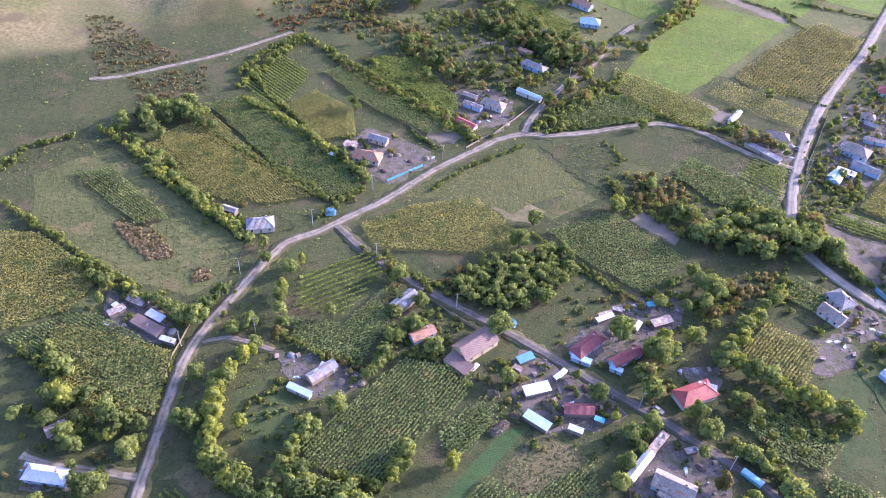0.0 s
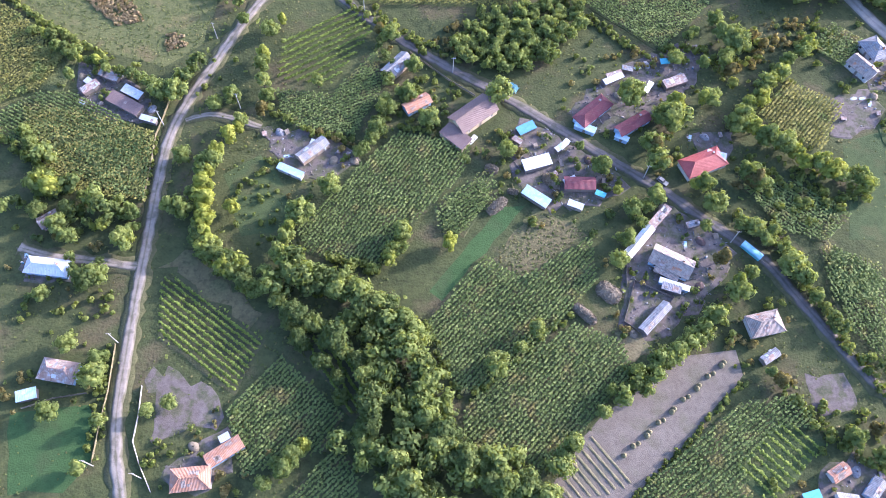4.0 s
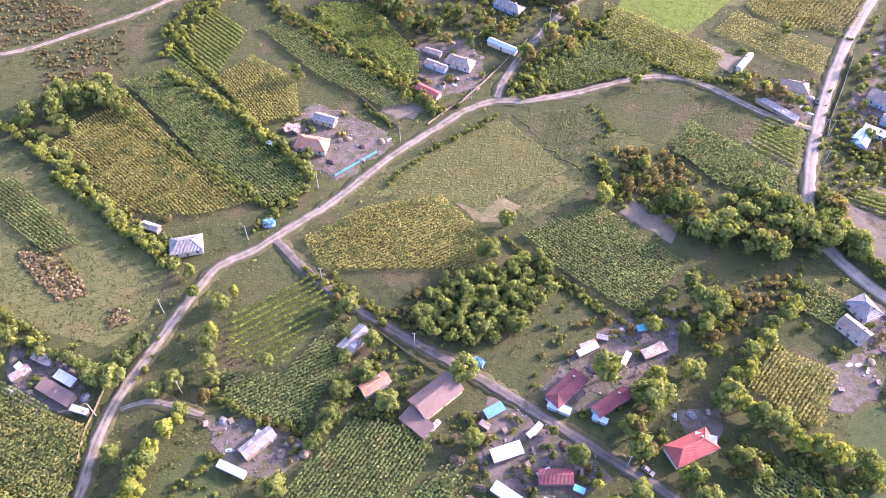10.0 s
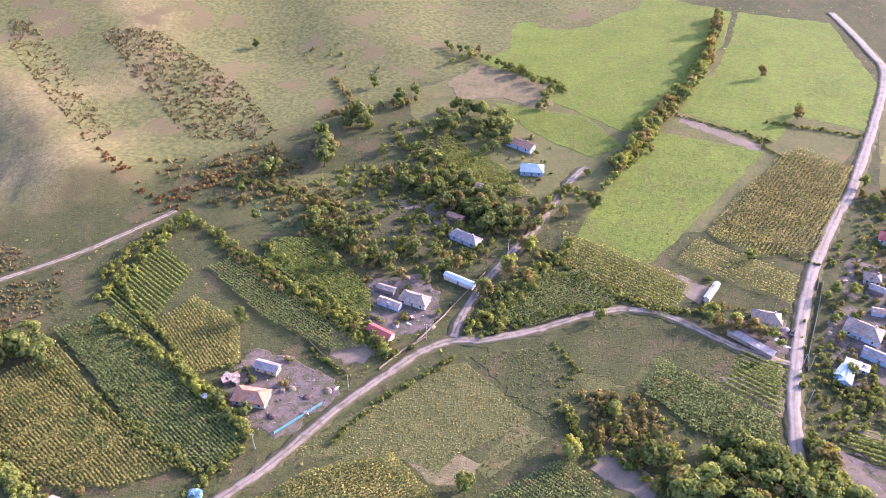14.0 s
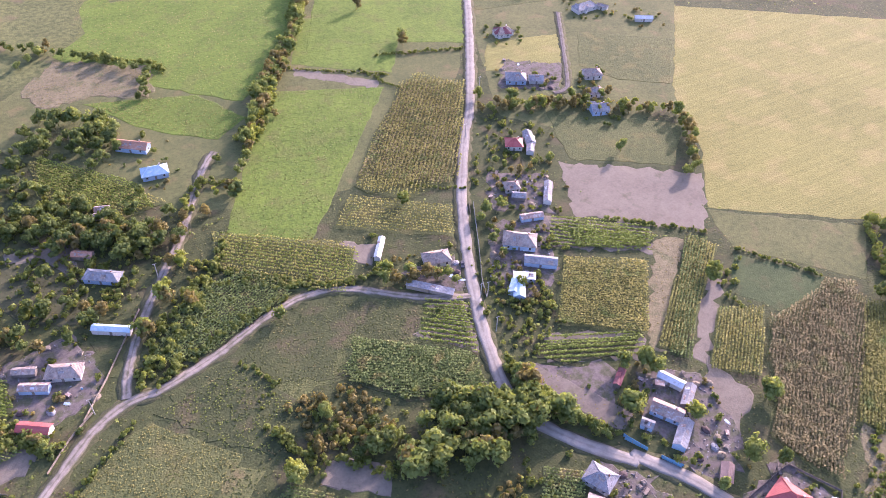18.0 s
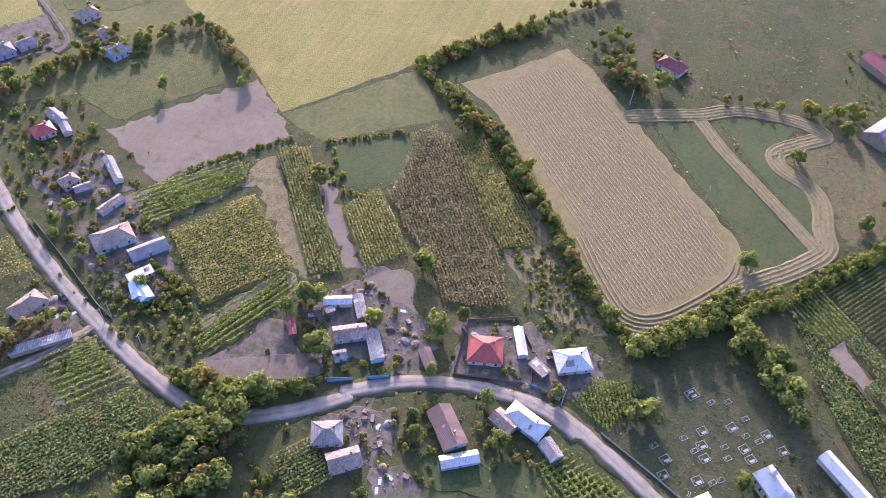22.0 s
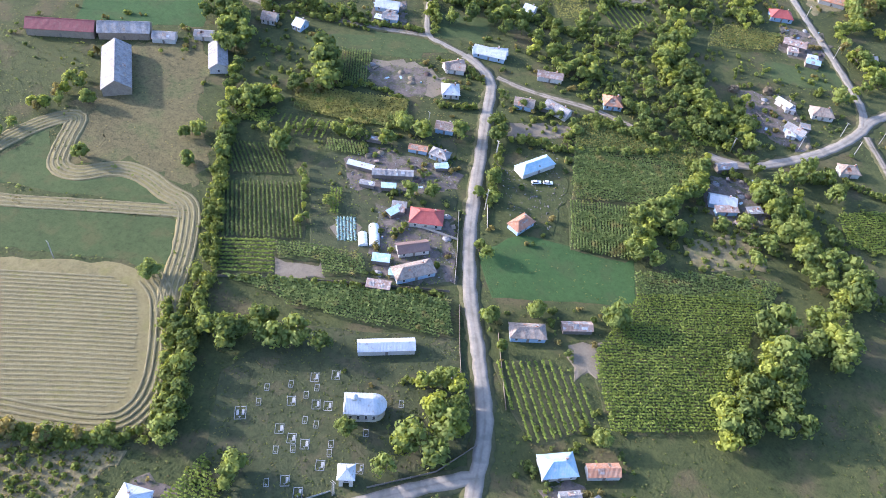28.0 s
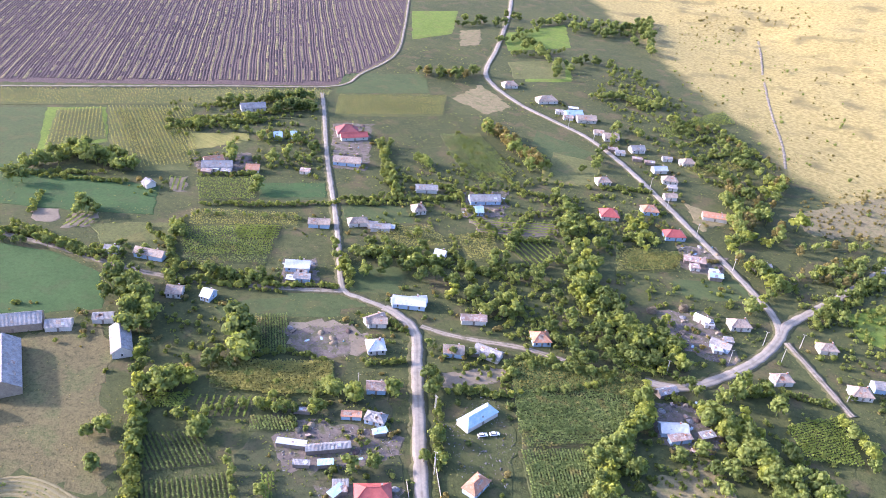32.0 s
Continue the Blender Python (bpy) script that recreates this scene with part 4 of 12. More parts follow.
def house(x, y, yaw, L, W, roof="hip", mat="roof_tan", wall="wall", H=2.7, rise=None, label="", category="house", chimneys=1, windows=True, porch=False):
    """A dwelling or shed: walls, roof, chimney, door and windows."""
    root = new("house" if category == "house" else "shed")
    root.matrix_basis = pose(x, y, lift(x, y), 0, 0, yaw)
    rise = rise if rise is not None else (0.36 * W if roof != "slope" else 0.12 * W)
    part("wall", wall_mesh(L, W, H, rise, roof, wall), root)
    part("roof", roof_mesh(L, W, rise, roof, mat, 0.45 if category == "house" else 0.25), root, "", pose(0, 0, H))
    if roof != "slope" and category == "house":
        ridge = L if roof == "gable" else max(0.6, L - W)
        part("ridge_cap", shared_box("ridge_cap", ridge + 0.5, 0.28, 0.12, mat), root, "", pose(0, 0, H + rise - 0.04))
        if roof == "hip":
            a, b = L / 2 + 0.45, W / 2 + 0.45
            r = max(0.15, a - b * 0.95)
            for sx in (-1, 1):
                for sy in (-1, 1):
                    d = Vector((sx * (a - r), sy * b, -rise))
                    q = Vector((1, 0, 0)).rotation_difference(d.normalized()).to_matrix().to_4x4()
                    part("hip_cap", shared_box("hip_cap", d.length, 0.24, 0.10, mat), root, "", Matrix.Translation(Vector((sx * r, 0, H + rise + 0.02)) + d / 2) @ q)
    BUILT.append((x, y, 0.5 * max(L, W) + 1.2))
    if mat in PATCH:
        rr = random.Random(int(abs(x * 7 + y * 3)))
        roof_sheets(root, L, W, H, rise, roof, mat, 0.45 if category == "house" else 0.25, (rr.randint(0, 1) if mat in ("roof_white", "roof_blue", "roof_red", "roof_maroon", "roof_brown") else rr.randint(2, 6)) if L > 4 else rr.randint(0, 1), rr)
    for k in range(chimneys):
        cx = (-0.22 if k else 0.25) * L
        ch = part("chimney", shared_box("chimney", 0.55, 0.55, 1.5, "brick", bevel=0.03), root, "brick chimney", pose(cx, 0.12 * W, H + rise * 0.75 - 0.5))
        part("chimney_cap", shared_box("chimney_cap", 0.7, 0.7, 0.1, "concrete"), ch, "", pose(0, 0, 1.5))
    side = -W / 2 - 0.03
    part("door", shared_box("door", 0.95, 0.08, 2.05, "board"), root, "plank door", pose(0, side, 0))
    if windows:
        for fx in (-0.33, 0.33):
            window(root, fx * L, side, 0)
        window(root, -0.2 * L, W / 2 + 0.03, 180)
        window(root, 0.2 * L, W / 2 + 0.03, 180)
        window(root, L / 2 + 0.03, 0, 90)
    if porch:
        part("porch_roof", roof_mesh(L * 0.6, 2.0, 0.5, "slope", mat, 0.2), root, "", pose(0, -W / 2 - 1.1, H - 0.7))
        for px in (-0.27 * L, 0, 0.27 * L):
            part("porch_post", shared_box("porch_post", 0.14, 0.14, H - 0.55, "wood"), root, "", pose(px, -W / 2 - 1.9, 0))
    return tagged(root, label or "village house with a " + MAT[mat].name.replace("_", " "), category)


def shed(x, y, yaw, L, W, mat="roof_grey", wall="board", roof="slope", H=2.2, label=""):
    return house(x, y, yaw, L, W, roof, mat, wall, H, None if roof != "gable" else 0.3 * W, label if len(label.split()) > 3 else "small outbuilding with a " + MAT[mat].name.replace("_", " ") + " in a yard", "shed", 0, False)


# ---------------------------------------------------------------- ground
def ground_material():
    """Valley grass that gives way to dry hill pasture beyond the feet of the two hills, by an uneven edge."""
    m = MAT["meadow"].copy()
    m.name = "ground"
    nt = m.node_tree
    bsdf = nt.nodes["Principled BSDF"]
    low = bsdf.inputs["Base Color"].links[0].from_socket
    coord = next(n for n in nt.nodes if n.type == "TEX_COORD").outputs["Object"]

    def noise_at(scale, detail=6.0):
        n = nt.nodes.new("ShaderNodeTexNoise")
        n.inputs["Scale"].default_value, n.inputs["Detail"].default_value = scale, detail
        nt.links.new(coord, n.inputs["Vector"])
        return n.outputs["Fac"]

    def maths(op, a, b):
        n = nt.nodes.new("ShaderNodeMath")
        n.operation = op
        for k, v in enumerate((a, b)):
            if isinstance(v, (int, float)):
                n.inputs[k].default_value = v
            else:
                nt.links.new(v, n.inputs[k])
        return n.outputs[0]

    def mix(fac, a, b):
        n = nt.nodes.new("ShaderNodeMix")
        n.data_type = "RGBA"
        nt.links.new(fac, n.inputs[0])
        for k, v in ((6, a), (7, b)):
            if isinstance(v, tuple):
                n.inputs[k].default_value = (*v, 1)
            else:
                nt.links.new(v, n.inputs[k])
        return n.outputs[2]

    def beyond(nx, ny, c):
        d = nt.nodes.new("ShaderNodeVectorMath")
        d.operation = "DOT_PRODUCT"
        nt.links.new(coord, d.inputs[0])
        d.inputs[1].default_value = (nx, ny, 0)
        s = maths("ADD", maths("ADD", d.outputs["Value"], c), maths("MULTIPLY", maths("SUBTRACT", noise_at(0.02), 0.5), 60.0))
        n = nt.nodes.new("ShaderNodeMapRange")
        n.inputs["From Min"].default_value, n.inputs["From Max"].default_value = -6.0, 14.0
        nt.links.new(s, n.inputs["Value"])
        return n.outputs["Result"]

    def sharp(sock, lo, hi):
        n = nt.nodes.new("ShaderNodeMapRange")
        n.inputs["From Min"].default_value, n.inputs["From Max"].default_value = lo, hi
        nt.links.new(sock, n.inputs["Value"])
        return n.outputs["Result"]

    north = beyond(-0.576, 0.818, -0.576 * 242 - 0.818 * 355 - 12)
    south = beyond(-0.768, -0.64, 0.768 * 117 - 0.64 * 373 + 26)
    dry = mix(sharp(noise_at(0.5), 0.35, 0.65), (0.15, 0.125, 0.05), (0.25, 0.205, 0.09))
    green = mix(sharp(noise_at(0.4), 0.35, 0.65), (0.072, 0.084, 0.026), (0.14, 0.142, 0.046))
    slope_n = mix(beyond(-1.0, 0.0, -130.0), green, mix(sharp(noise_at(0.016), 0.42, 0.6), green, dry))
    slope_n = mix(sharp(noise_at(0.035), 0.56, 0.64), slope_n, (0.13, 0.108, 0.05))
    slope_s = mix(sharp(noise_at(0.03), 0.55, 0.68), mix(sharp(noise_at(0.3), 0.35, 0.65), (0.20, 0.165, 0.055), (0.32, 0.26, 0.095)), (0.15, 0.125, 0.05))
    nt.links.new(mix(south, mix(north, low, slope_n), slope_s), bsdf.inputs["Base Color"])
    return m


MAT["ground"] = ground_material()


def ground():
    """One sheet to the horizon, finer near the village, with two hills."""
    ax = np.unique(np.concatenate([np.linspace(-4200, -700, 12), np.arange(-700, 1300, 14.0), np.linspace(1300, 4800, 12)]))
    ay = np.unique(np.concatenate([np.linspace(-4800, -1500, 10), np.arange(-1500, 1100, 14.0), np.linspace(1100, 4500, 12)]))
    verts = [(x, y, lift(x, y)) for y in ay for x in ax]
    n = len(ax)
    faces = [(j * n + i, j * n + i + 1, (j + 1) * n + i + 1, (j + 1) * n + i) for j in range(len(ay) - 1) for i in range(n - 1)]
    me = mesh_from("ground", verts, faces, "ground", True)
    return tagged(new("ground", me), "rough grass valley floor rising to dry hills", "ground", kind="structure")


ground()


# ---------------------------------------------------------------- smaller things
def windrows(poly, angle, spacing=2.1, w=0.5, h=0.2, mat="straw", gaps=0.0, step=1.4, label="low row of raked hay on a mown field", zbase=0.2, single=False):
    """Low ridges in parallel rows over a field."""
    SEED[0] += 1
    rng = np.random.default_rng(SEED[0])
    p = np.asarray(poly, float)
    c = p.mean(0)
    r = np.hypot(*(p - c).T).max() + 2
    a = radians(angle)
    us = np.arange(-r, r, step)
    verts, quads = [], []
    out = []
    for v0 in np.arange(-r, r, spacing):
        if single:
            verts, quads = [], []
        v = v0 + 0.35 * np.sin(us / 17.0 + v0 * 0.05)
        x, y = c[0] + us * math.cos(a) - v * math.sin(a), c[1] + us * math.sin(a) + v * math.cos(a)
        ok = inside(poly, x, y) & (rng.random(len(us)) >= gaps)
        prev = None
        for k in np.nonzero(ok)[0]:
            ww, hh = w * rng.uniform(0.7, 1.25), h * rng.uniform(0.6, 1.3)
            n = len(verts)
            for s, z in ((-ww, 0), (0, hh), (ww, 0)):
                verts.append((x[k] - s * math.sin(a), y[k] + s * math.cos(a), z + zbase))
            if prev is not None and prev[0] == k - 1:
                m = prev[1]
                quads += [(m, m + 1, n + 1, n), (m + 1, m + 2, n + 2, n + 1)]
            prev = (k, n)
        if single and quads:
            out.append(tagged(new("windrow", soup("windrow", verts, quads, mat)), label, "hay", "rows of raked hay"))
    return out if single else tagged(new("windrow", soup("windrow", verts, quads, mat)), label, "hay", kind="stuff")


def windrow_lines(line, count=5, spacing=2.0, mat="straw", w=0.45, h=0.2, zbase=0.3):
    """Rows of hay that follow a winding strip."""
    SEED[0] += 1
    rng = np.random.default_rng(SEED[0])
    pts = [Vector((*p, 0)) for p in line]
    fine = []
    n = len(pts)
    for k in range(n - 1):
        p0, p1, p2, p3 = pts[max(k - 1, 0)], pts[k], pts[k + 1], pts[min(k + 2, n - 1)]
        m = max(2, int((p2 - p1).length / 1.6))
        for q in range(m):
            t = q / m
            fine.append(0.5 * (2 * p1 + (p2 - p0) * t + (2 * p0 - 5 * p1 + 4 * p2 - p3) * t * t + (3 * p1 - p0 - 3 * p2 + p3) * t ** 3))
    verts, quads = [], []
    for row in range(count):
        off = (row - (count - 1) / 2) * spacing
        prev = None
        for k, p in enumerate(fine):
            d = (fine[min(k + 1, len(fine) - 1)] - fine[max(k - 1, 0)]).normalized()
            s = Vector((-d.y, d.x, 0))
            ww, hh = w * rng.uniform(0.75, 1.2), h * rng.uniform(0.6, 1.3)
            m = len(verts)
            for e, z in ((-ww, 0), (0, hh), (ww, 0)):
                v = p + s * (off + e)
                verts.append((v.x, v.y, z + zbase))
            if prev is not None:
                quads += [(prev, prev + 1, m + 1, m), (prev + 1, prev + 2, m + 2, m + 1)]
            prev = m
    return tagged(new("windrow", soup("windrow", verts, quads, mat)), "winding rows of raked hay", "hay", kind="stuff")


POLE = []


def pole(x, y, height=8.5, yaw=0.0):
    """A concrete power pole with a crossarm and insulators."""
    m = pose(x, y, lift(x, y), 0, 0, yaw)
    if POLE:
        return copy_thing(POLE[0], m)
    root = new("power_pole")
    part("shaft", tube_mesh("shaft", 0.2, 0.12, 8.5, "concrete", 8), root, "tapered concrete shaft")
    arm = part("crossarm", box_mesh("crossarm", 1.5, 0.1, 0.1, "concrete", 0, 0.01), root, "", pose(0, 0, 8.1))
    for k in (-0.65, 0.0, 0.65):
        part("insulator", shared_box("insulator", 0.1, 0.1, 0.2, "white"), arm, "", pose(k, 0, 0.1))
    root.matrix_basis = m
    POLE.append(tagged(root, "pale concrete power pole beside the road", "pole", "power poles"))
    return root


def fence(line, height=1.3, mat="wood", panel=2.6, label="weathered board fence along a yard"):
    """Posts with board panels between them."""
    root = new("fence")
    x0, y0 = line[0]
    root.matrix_basis = pose(x0, y0, lift(x0, y0))
    for (ax, ay), (bx, by) in zip(line, line[1:]):
        d = math.hypot(bx - ax, by - ay)
        n = max(1, round(d / panel))
        yaw = math.degrees(math.atan2(by - ay, bx - ax))
        for k in range(n):
            px, py = ax + (bx - ax) * k / n - x0, ay + (by - ay) * k / n - y0
            part("post", shared_box("post", 0.14, 0.14, height + 0.15, "wood" if mat != "concrete" else "concrete"), root, "", pose(px, py, 0))
            part("panel", shared_box("panel", round(d / n, 1) - 0.1, 0.05, height - 0.15, mat), root, "", pose(px + (bx - ax) / n / 2, py + (by - ay) / n / 2, 0.15, 0, 0, yaw))
    return tagged(root, label if len(label.split()) > 3 else label + " along a yard", "fence")


def haystack(x, y, yaw, L, W, H, mat="hay", label="old hay heaped in a long rounded stack"):
    """A rounded heap with shaggy sides."""
    rng = np.random.default_rng(int(abs(x * 3 + y)))
    v, q = [], []
    for i in range(9):
        u = -1 + i / 4
        for k in range(9):
            a = math.pi * k / 8
            s = math.sqrt(max(0.03, 1 - u ** 4)) * rng.uniform(0.9, 1.08)
            v.append((u * L / 2, -math.cos(a) * W / 2 * s, max(0.0, math.sin(a)) * H * s - 0.05))
    for i in range(8):
        for k in range(8):
            a = i * 9 + k
            q.append((a, a + 9, a + 10, a + 1))
    n = 500
    u, a = rng.uniform(-0.95, 0.95, n), rng.uniform(0.1, 3.04, n)
    s = np.sqrt(np.maximum(0.05, 1 - u ** 4))
    p = np.stack([u * L / 2, -np.cos(a) * W / 2 * s, np.sin(a) * H * s], 1)
    d = rng.normal(size=(n, 3)) * 0.22
    e = rng.normal(size=(n, 3)) * 0.08
    tuft = np.stack([p - d - e, p + d - e, p + d + e, p - d + e], 1).reshape(-1, 3)
    me = soup("haystack", np.concatenate([np.array(v), tuft]), np.concatenate([np.array(q), np.arange(len(tuft)).reshape(-1, 4) + len(v)]), mat)
    ob = new("haystack", me)
    ob.matrix_basis = pose(x, y, lift(x, y), 0, 0, yaw)
    return tagged(ob, label, "haystack")


STOOK = []


def stook(x, y, size=1.0):
    """A small cone of cut hay."""
    if not STOOK:
        rng = np.random.default_rng(3)
        v, q = [], []
        for i, (r, z) in enumerate(((0.85, 0), (0.8, 0.5), (0.5, 1.0), (0.12, 1.35))):
            for k in range(8):
                a = k * math.pi / 4
                rr = r * rng.uniform(0.88, 1.1)
                v.append((rr * math.cos(a), rr * math.sin(a), z))
        for i in range(3):
            for k in range(8):
                a, b = i * 8 + k, i * 8 + (k + 1) % 8
                q.append((a, b, b + 8, a + 8))
        STOOK.append(soup("stook", np.array(v), np.array(q), "straw"))
    ob = new("haycock", STOOK[0])
    ob.matrix_basis = pose(x, y, 0.05, 0, 0, (x * 37) % 360)
    ob.scale = (size, size, size)
    return tagged(ob, "small cone of drying hay on the mown plot", "haycock", "row of haycocks")


def car(x, y, yaw, mat="white", label="white parked car beside the yard"):
    """A small car: body, cabin, glass, bonnet line and wheels."""
    root = new("car")
    root.matrix_basis = pose(x, y, 0.25, 0, 0, yaw)
    bm = bmesh.new()
    prof = [(-2.05, 0.35), (-2.1, 0.8), (-1.9, 0.95), (-0.95, 0.98), (1.0, 0.98), (1.95, 0.85), (2.08, 0.6), (2.05, 0.35)]
    sides = [[bm.verts.new((px, s * (0.83 if pz > 0.5 else 0.78), pz)) for px, pz in prof] for s in (-1, 1)]
    bm.faces.new(sides[0]), bm.faces.new(sides[1][::-1])
    for k in range(len(prof)):
        m = (k + 1) % len(prof)
        bm.faces.new((sides[0][k], sides[1][k], sides[1][m], sides[0][m]))
    bmesh.ops.recalc_face_normals(bm, faces=bm.faces[:])
    bmesh.ops.bevel(bm, geom=bm.edges[:], offset=0.05, segments=1, affect="EDGES")
    me = bpy.data.meshes.new("body")
    bm.to_mesh(me)
    bm.free()
    me.materials.append(MAT[mat])
    part("body", me, root)
    cab = [(-1.75, -0.72, 0.96), (0.85, -0.72, 0.96), (0.85, 0.72, 0.96), (-1.75, 0.72, 0.96), (-1.35, -0.6, 1.42), (0.2, -0.6, 1.42), (0.2, 0.6, 1.42), (-1.35, 0.6, 1.42)]
    part("glass_cabin", mesh_from("glass_cabin", cab, [(0, 1, 5, 4), (1, 2, 6, 5), (2, 3, 7, 6), (3, 0, 4, 7), (4, 5, 6, 7)], "dark"), root, "dark car windows")
    part("car_roof", box_mesh("car_roof", 1.6, 1.22, 0.05, mat, 0, 0.02), root, "", pose(-0.57, 0, 1.41))
    for wx in (-1.3, 1.28):
        for wy in (-0.78, 0.78):
            part("wheel", tube_mesh("wheel", 0.31, 0.31, 0.2, "tyre", 12), root, "", pose(wx, wy + 0.1, 0.31, 90))
    return tagged(root, label, "car")


GRAVE = {}


def grave(x, y, yaw, kind="single"):
    """A burial plot: a low frame of stone kerbs, thin corner posts, a planted bed, a headstone cross and, on some, a slab."""
    m = pose(x, y, 0, 0, 0, yaw)
    if kind in GRAVE:
        return copy_thing(GRAVE[kind], m)
    root = new("grave")
    L, W = {"single": (2.5, 1.4), "double": (3.3, 2.6), "large": (4.4, 3.4)}[kind]
    for sx in (-1, 1):
        part("kerb", shared_box("grave_kerb_end", 0.16, W, 0.3, "stone", bevel=0.02), root, "", pose(sx * L / 2, 0, 0))
        for sy in (-1, 1):
            part("post", shared_box("grave_post", 0.1, 0.1, 0.75, "stone"), root, "", pose(sx * L / 2, sy * W / 2, 0))
    for sy in (-1, 1):
        part("kerb", shared_box("grave_kerb_side", L, 0.16, 0.3, "stone", bevel=0.02), root, "", pose(0, sy * W / 2, 0))
    part("bed", shared_box("grave_bed", L - 0.16, W - 0.16, 0.12, "under"), root, "planted earth", pose(0, 0, 0))
    for k in range({"single": 0, "double": 1, "large": 2}[kind]):
        part("slab", shared_box("grave_slab", 1.9, 0.8, 0.25, "stone", bevel=0.03), root, "", pose(0.2, -0.25 * W + 0.5 * k * W, 0.1))
    cr = part("cross", shared_box("cross_upright", 0.14, 0.16, 1.4, "stone", bevel=0.02), root, "white stone cross", pose(-L / 2 + 0.3, 0, 0.1))
    part("cross_arm", shared_box("cross_arm", 0.12, 0.7, 0.16, "stone"), cr, "", pose(0, 0, 0.95))
    root.matrix_basis = m
    GRAVE[kind] = tagged(root, {"single": "kerbed grave with a pale stone cross", "double": "double grave plot with stone kerbs and slab", "large": "large family plot with kerbs and two slabs"}[kind], "grave", "graves in the churchyard")
    return root


def church(x, y, yaw, L=17.0, W=7.5, H=5.0):
    """A village church: nave with a rounded apse under one pale sheet roof, a small turret, windows and a door."""
    root = new("church")
    root.matrix_basis = pose(x, y, 0, 0, 0, yaw)
    a, b = L / 2, W / 2
    ring = [(-a, -b), (a - b, -b)] + [(a - b + b * math.cos(t), b * math.sin(t)) for t in np.linspace(-1.3, 1.3, 8)] + [(a - b, b), (-a, b)]
    n = len(ring)
    v = [(px, py, -0.3) for px, py in ring] + [(px, py, H) for px, py in ring]
    f = [(k, (k + 1) % n, n + (k + 1) % n, n + k) for k in range(n)]
    part("wall", mesh_from("wall", v, f, "wall"), root)
    o = 1.07
    eave = [(px * o, py * o, H - 0.1) for px, py in ring]
    r0, r1 = (-a * 0.95, 0, H + 3.2), (a - b * 1.1, 0, H + 3.2)
    v = eave + [r0, r1] + [(px, py, pz - 0.2) for px, py, pz in eave]
    f = [(k, k + 1, n + 1) for k in range(1, n - 2)] + [(0, 1, n + 1, n), (n - 2, n - 1, n, n + 1), (n - 1, 0, n)]
    f += [((k + 1) % n, k, n + 2 + k, n + 2 + (k + 1) % n) for k in range(n)]
    part("roof", mesh_from("roof", v, f, "roof_white"), root, "pale bluish sheet-metal roof")
    t = part("turret", shared_box("turret", 1.5, 1.5, 1.6, "wall"), root, "", pose(-a * 0.55, 0, H + 2.4))
    part("turret_roof", tube_mesh("turret_roof", 1.2, 0.05, 1.6, "roof_white", 6), t, "", pose(0, 0, 1.6))
    for k in range(4):
        for s, rz in ((-1, 0), (1, 180)):
            window(root, -a * 0.7 + k * L * 0.19, s * (b + 0.03), rz, 1.8, 0.8, 2.0)
    part("door", shared_box("church_door", 0.1, 1.5, 2.6, "board"), root, "plank double door", pose(-a - 0.05, 0, 0))
    return tagged(root, "white village church with a pale metal roof", "church")


def gate_tower(x, y, yaw):
    """The bell gate of the churchyard: two storeys, open arch, hipped roof."""
    root = new("bell_gate")
    root.matrix_basis = pose(x, y, 0, 0, 0, yaw)
    for s in (-1, 1):
        part("pier", shared_box("gate_pier", 1.2, 4.2, 2.8, "wall", bevel=0.03), root, "whitewashed pier", pose(s * 1.5, 0, 0))
    up = part("bell_room", shared_box("bell_room", 4.2, 4.2, 2.6, "wall", bevel=0.03), root, "whitewashed upper storey", pose(0, 0, 2.8))
    for rz, px, py in ((0, 0, -2.12), (180, 0, 2.12), (90, 2.12, 0), (-90, -2.12, 0)):
        part("opening", shared_box("bell_opening", 1.2, 0.08, 1.4, "dark"), up, "dark louvred opening", pose(px, py, 0.7, 0, 0, rz))
    part("roof", roof_mesh(4.4, 4.4, 1.9, "hip", "roof_white", 0.5), root, "pale sheet-metal roof", pose(0, 0, 5.4))
    part("spire", tube_mesh("spire", 0.3, 0.04, 1.6, "roof_white", 6), root, "", pose(0, 0, 7.2))
    return tagged(root, "small whitewashed bell gate with hipped metal roof", "gate")


def tunnel(x, y, yaw, L, W):
    """A plastic-film greenhouse tunnel with hoops."""
    root = new("greenhouse")
    root.matrix_basis = pose(x, y, 0, 0, 0, yaw)
    v, f = [], []
    for i in (0, 1):
        for k in range(9):
            a = math.pi * k / 8
            v.append(((i - 0.5) * L, -math.cos(a) * W / 2, math.sin(a) * W * 0.48))
    for k in range(8):
        f.append((k, k + 9, k + 10, k + 1))
    f += [tuple(range(8, -1, -1)), tuple(range(9, 18))]
    part("film", mesh_from("film", v, f, "film"), root, "milky plastic film")
    for k in range(5):
        h = []
        for q in range(8):
            a0, a1 = math.pi * q / 8, math.pi * (q + 1) / 8
            r = W / 2 + 0.03
            x0 = -L / 2 + k * L / 4
            h += [(x0 - 0.05, -math.cos(a0) * r, math.sin(a0) * r * 0.97), (x0 + 0.05, -math.cos(a0) * r, math.sin(a0) * r * 0.97), (x0 + 0.05, -math.cos(a1) * r, math.sin(a1) * r * 0.97), (x0 - 0.05, -math.cos(a1) * r, math.sin(a1) * r * 0.97)]
        part("hoop", mesh_from("hoop", h, [(4 * q, 4 * q + 1, 4 * q + 2, 4 * q + 3) for q in range(8)], "concrete"), root)
    return tagged(root, "small greenhouse tunnel of milky film", "greenhouse")


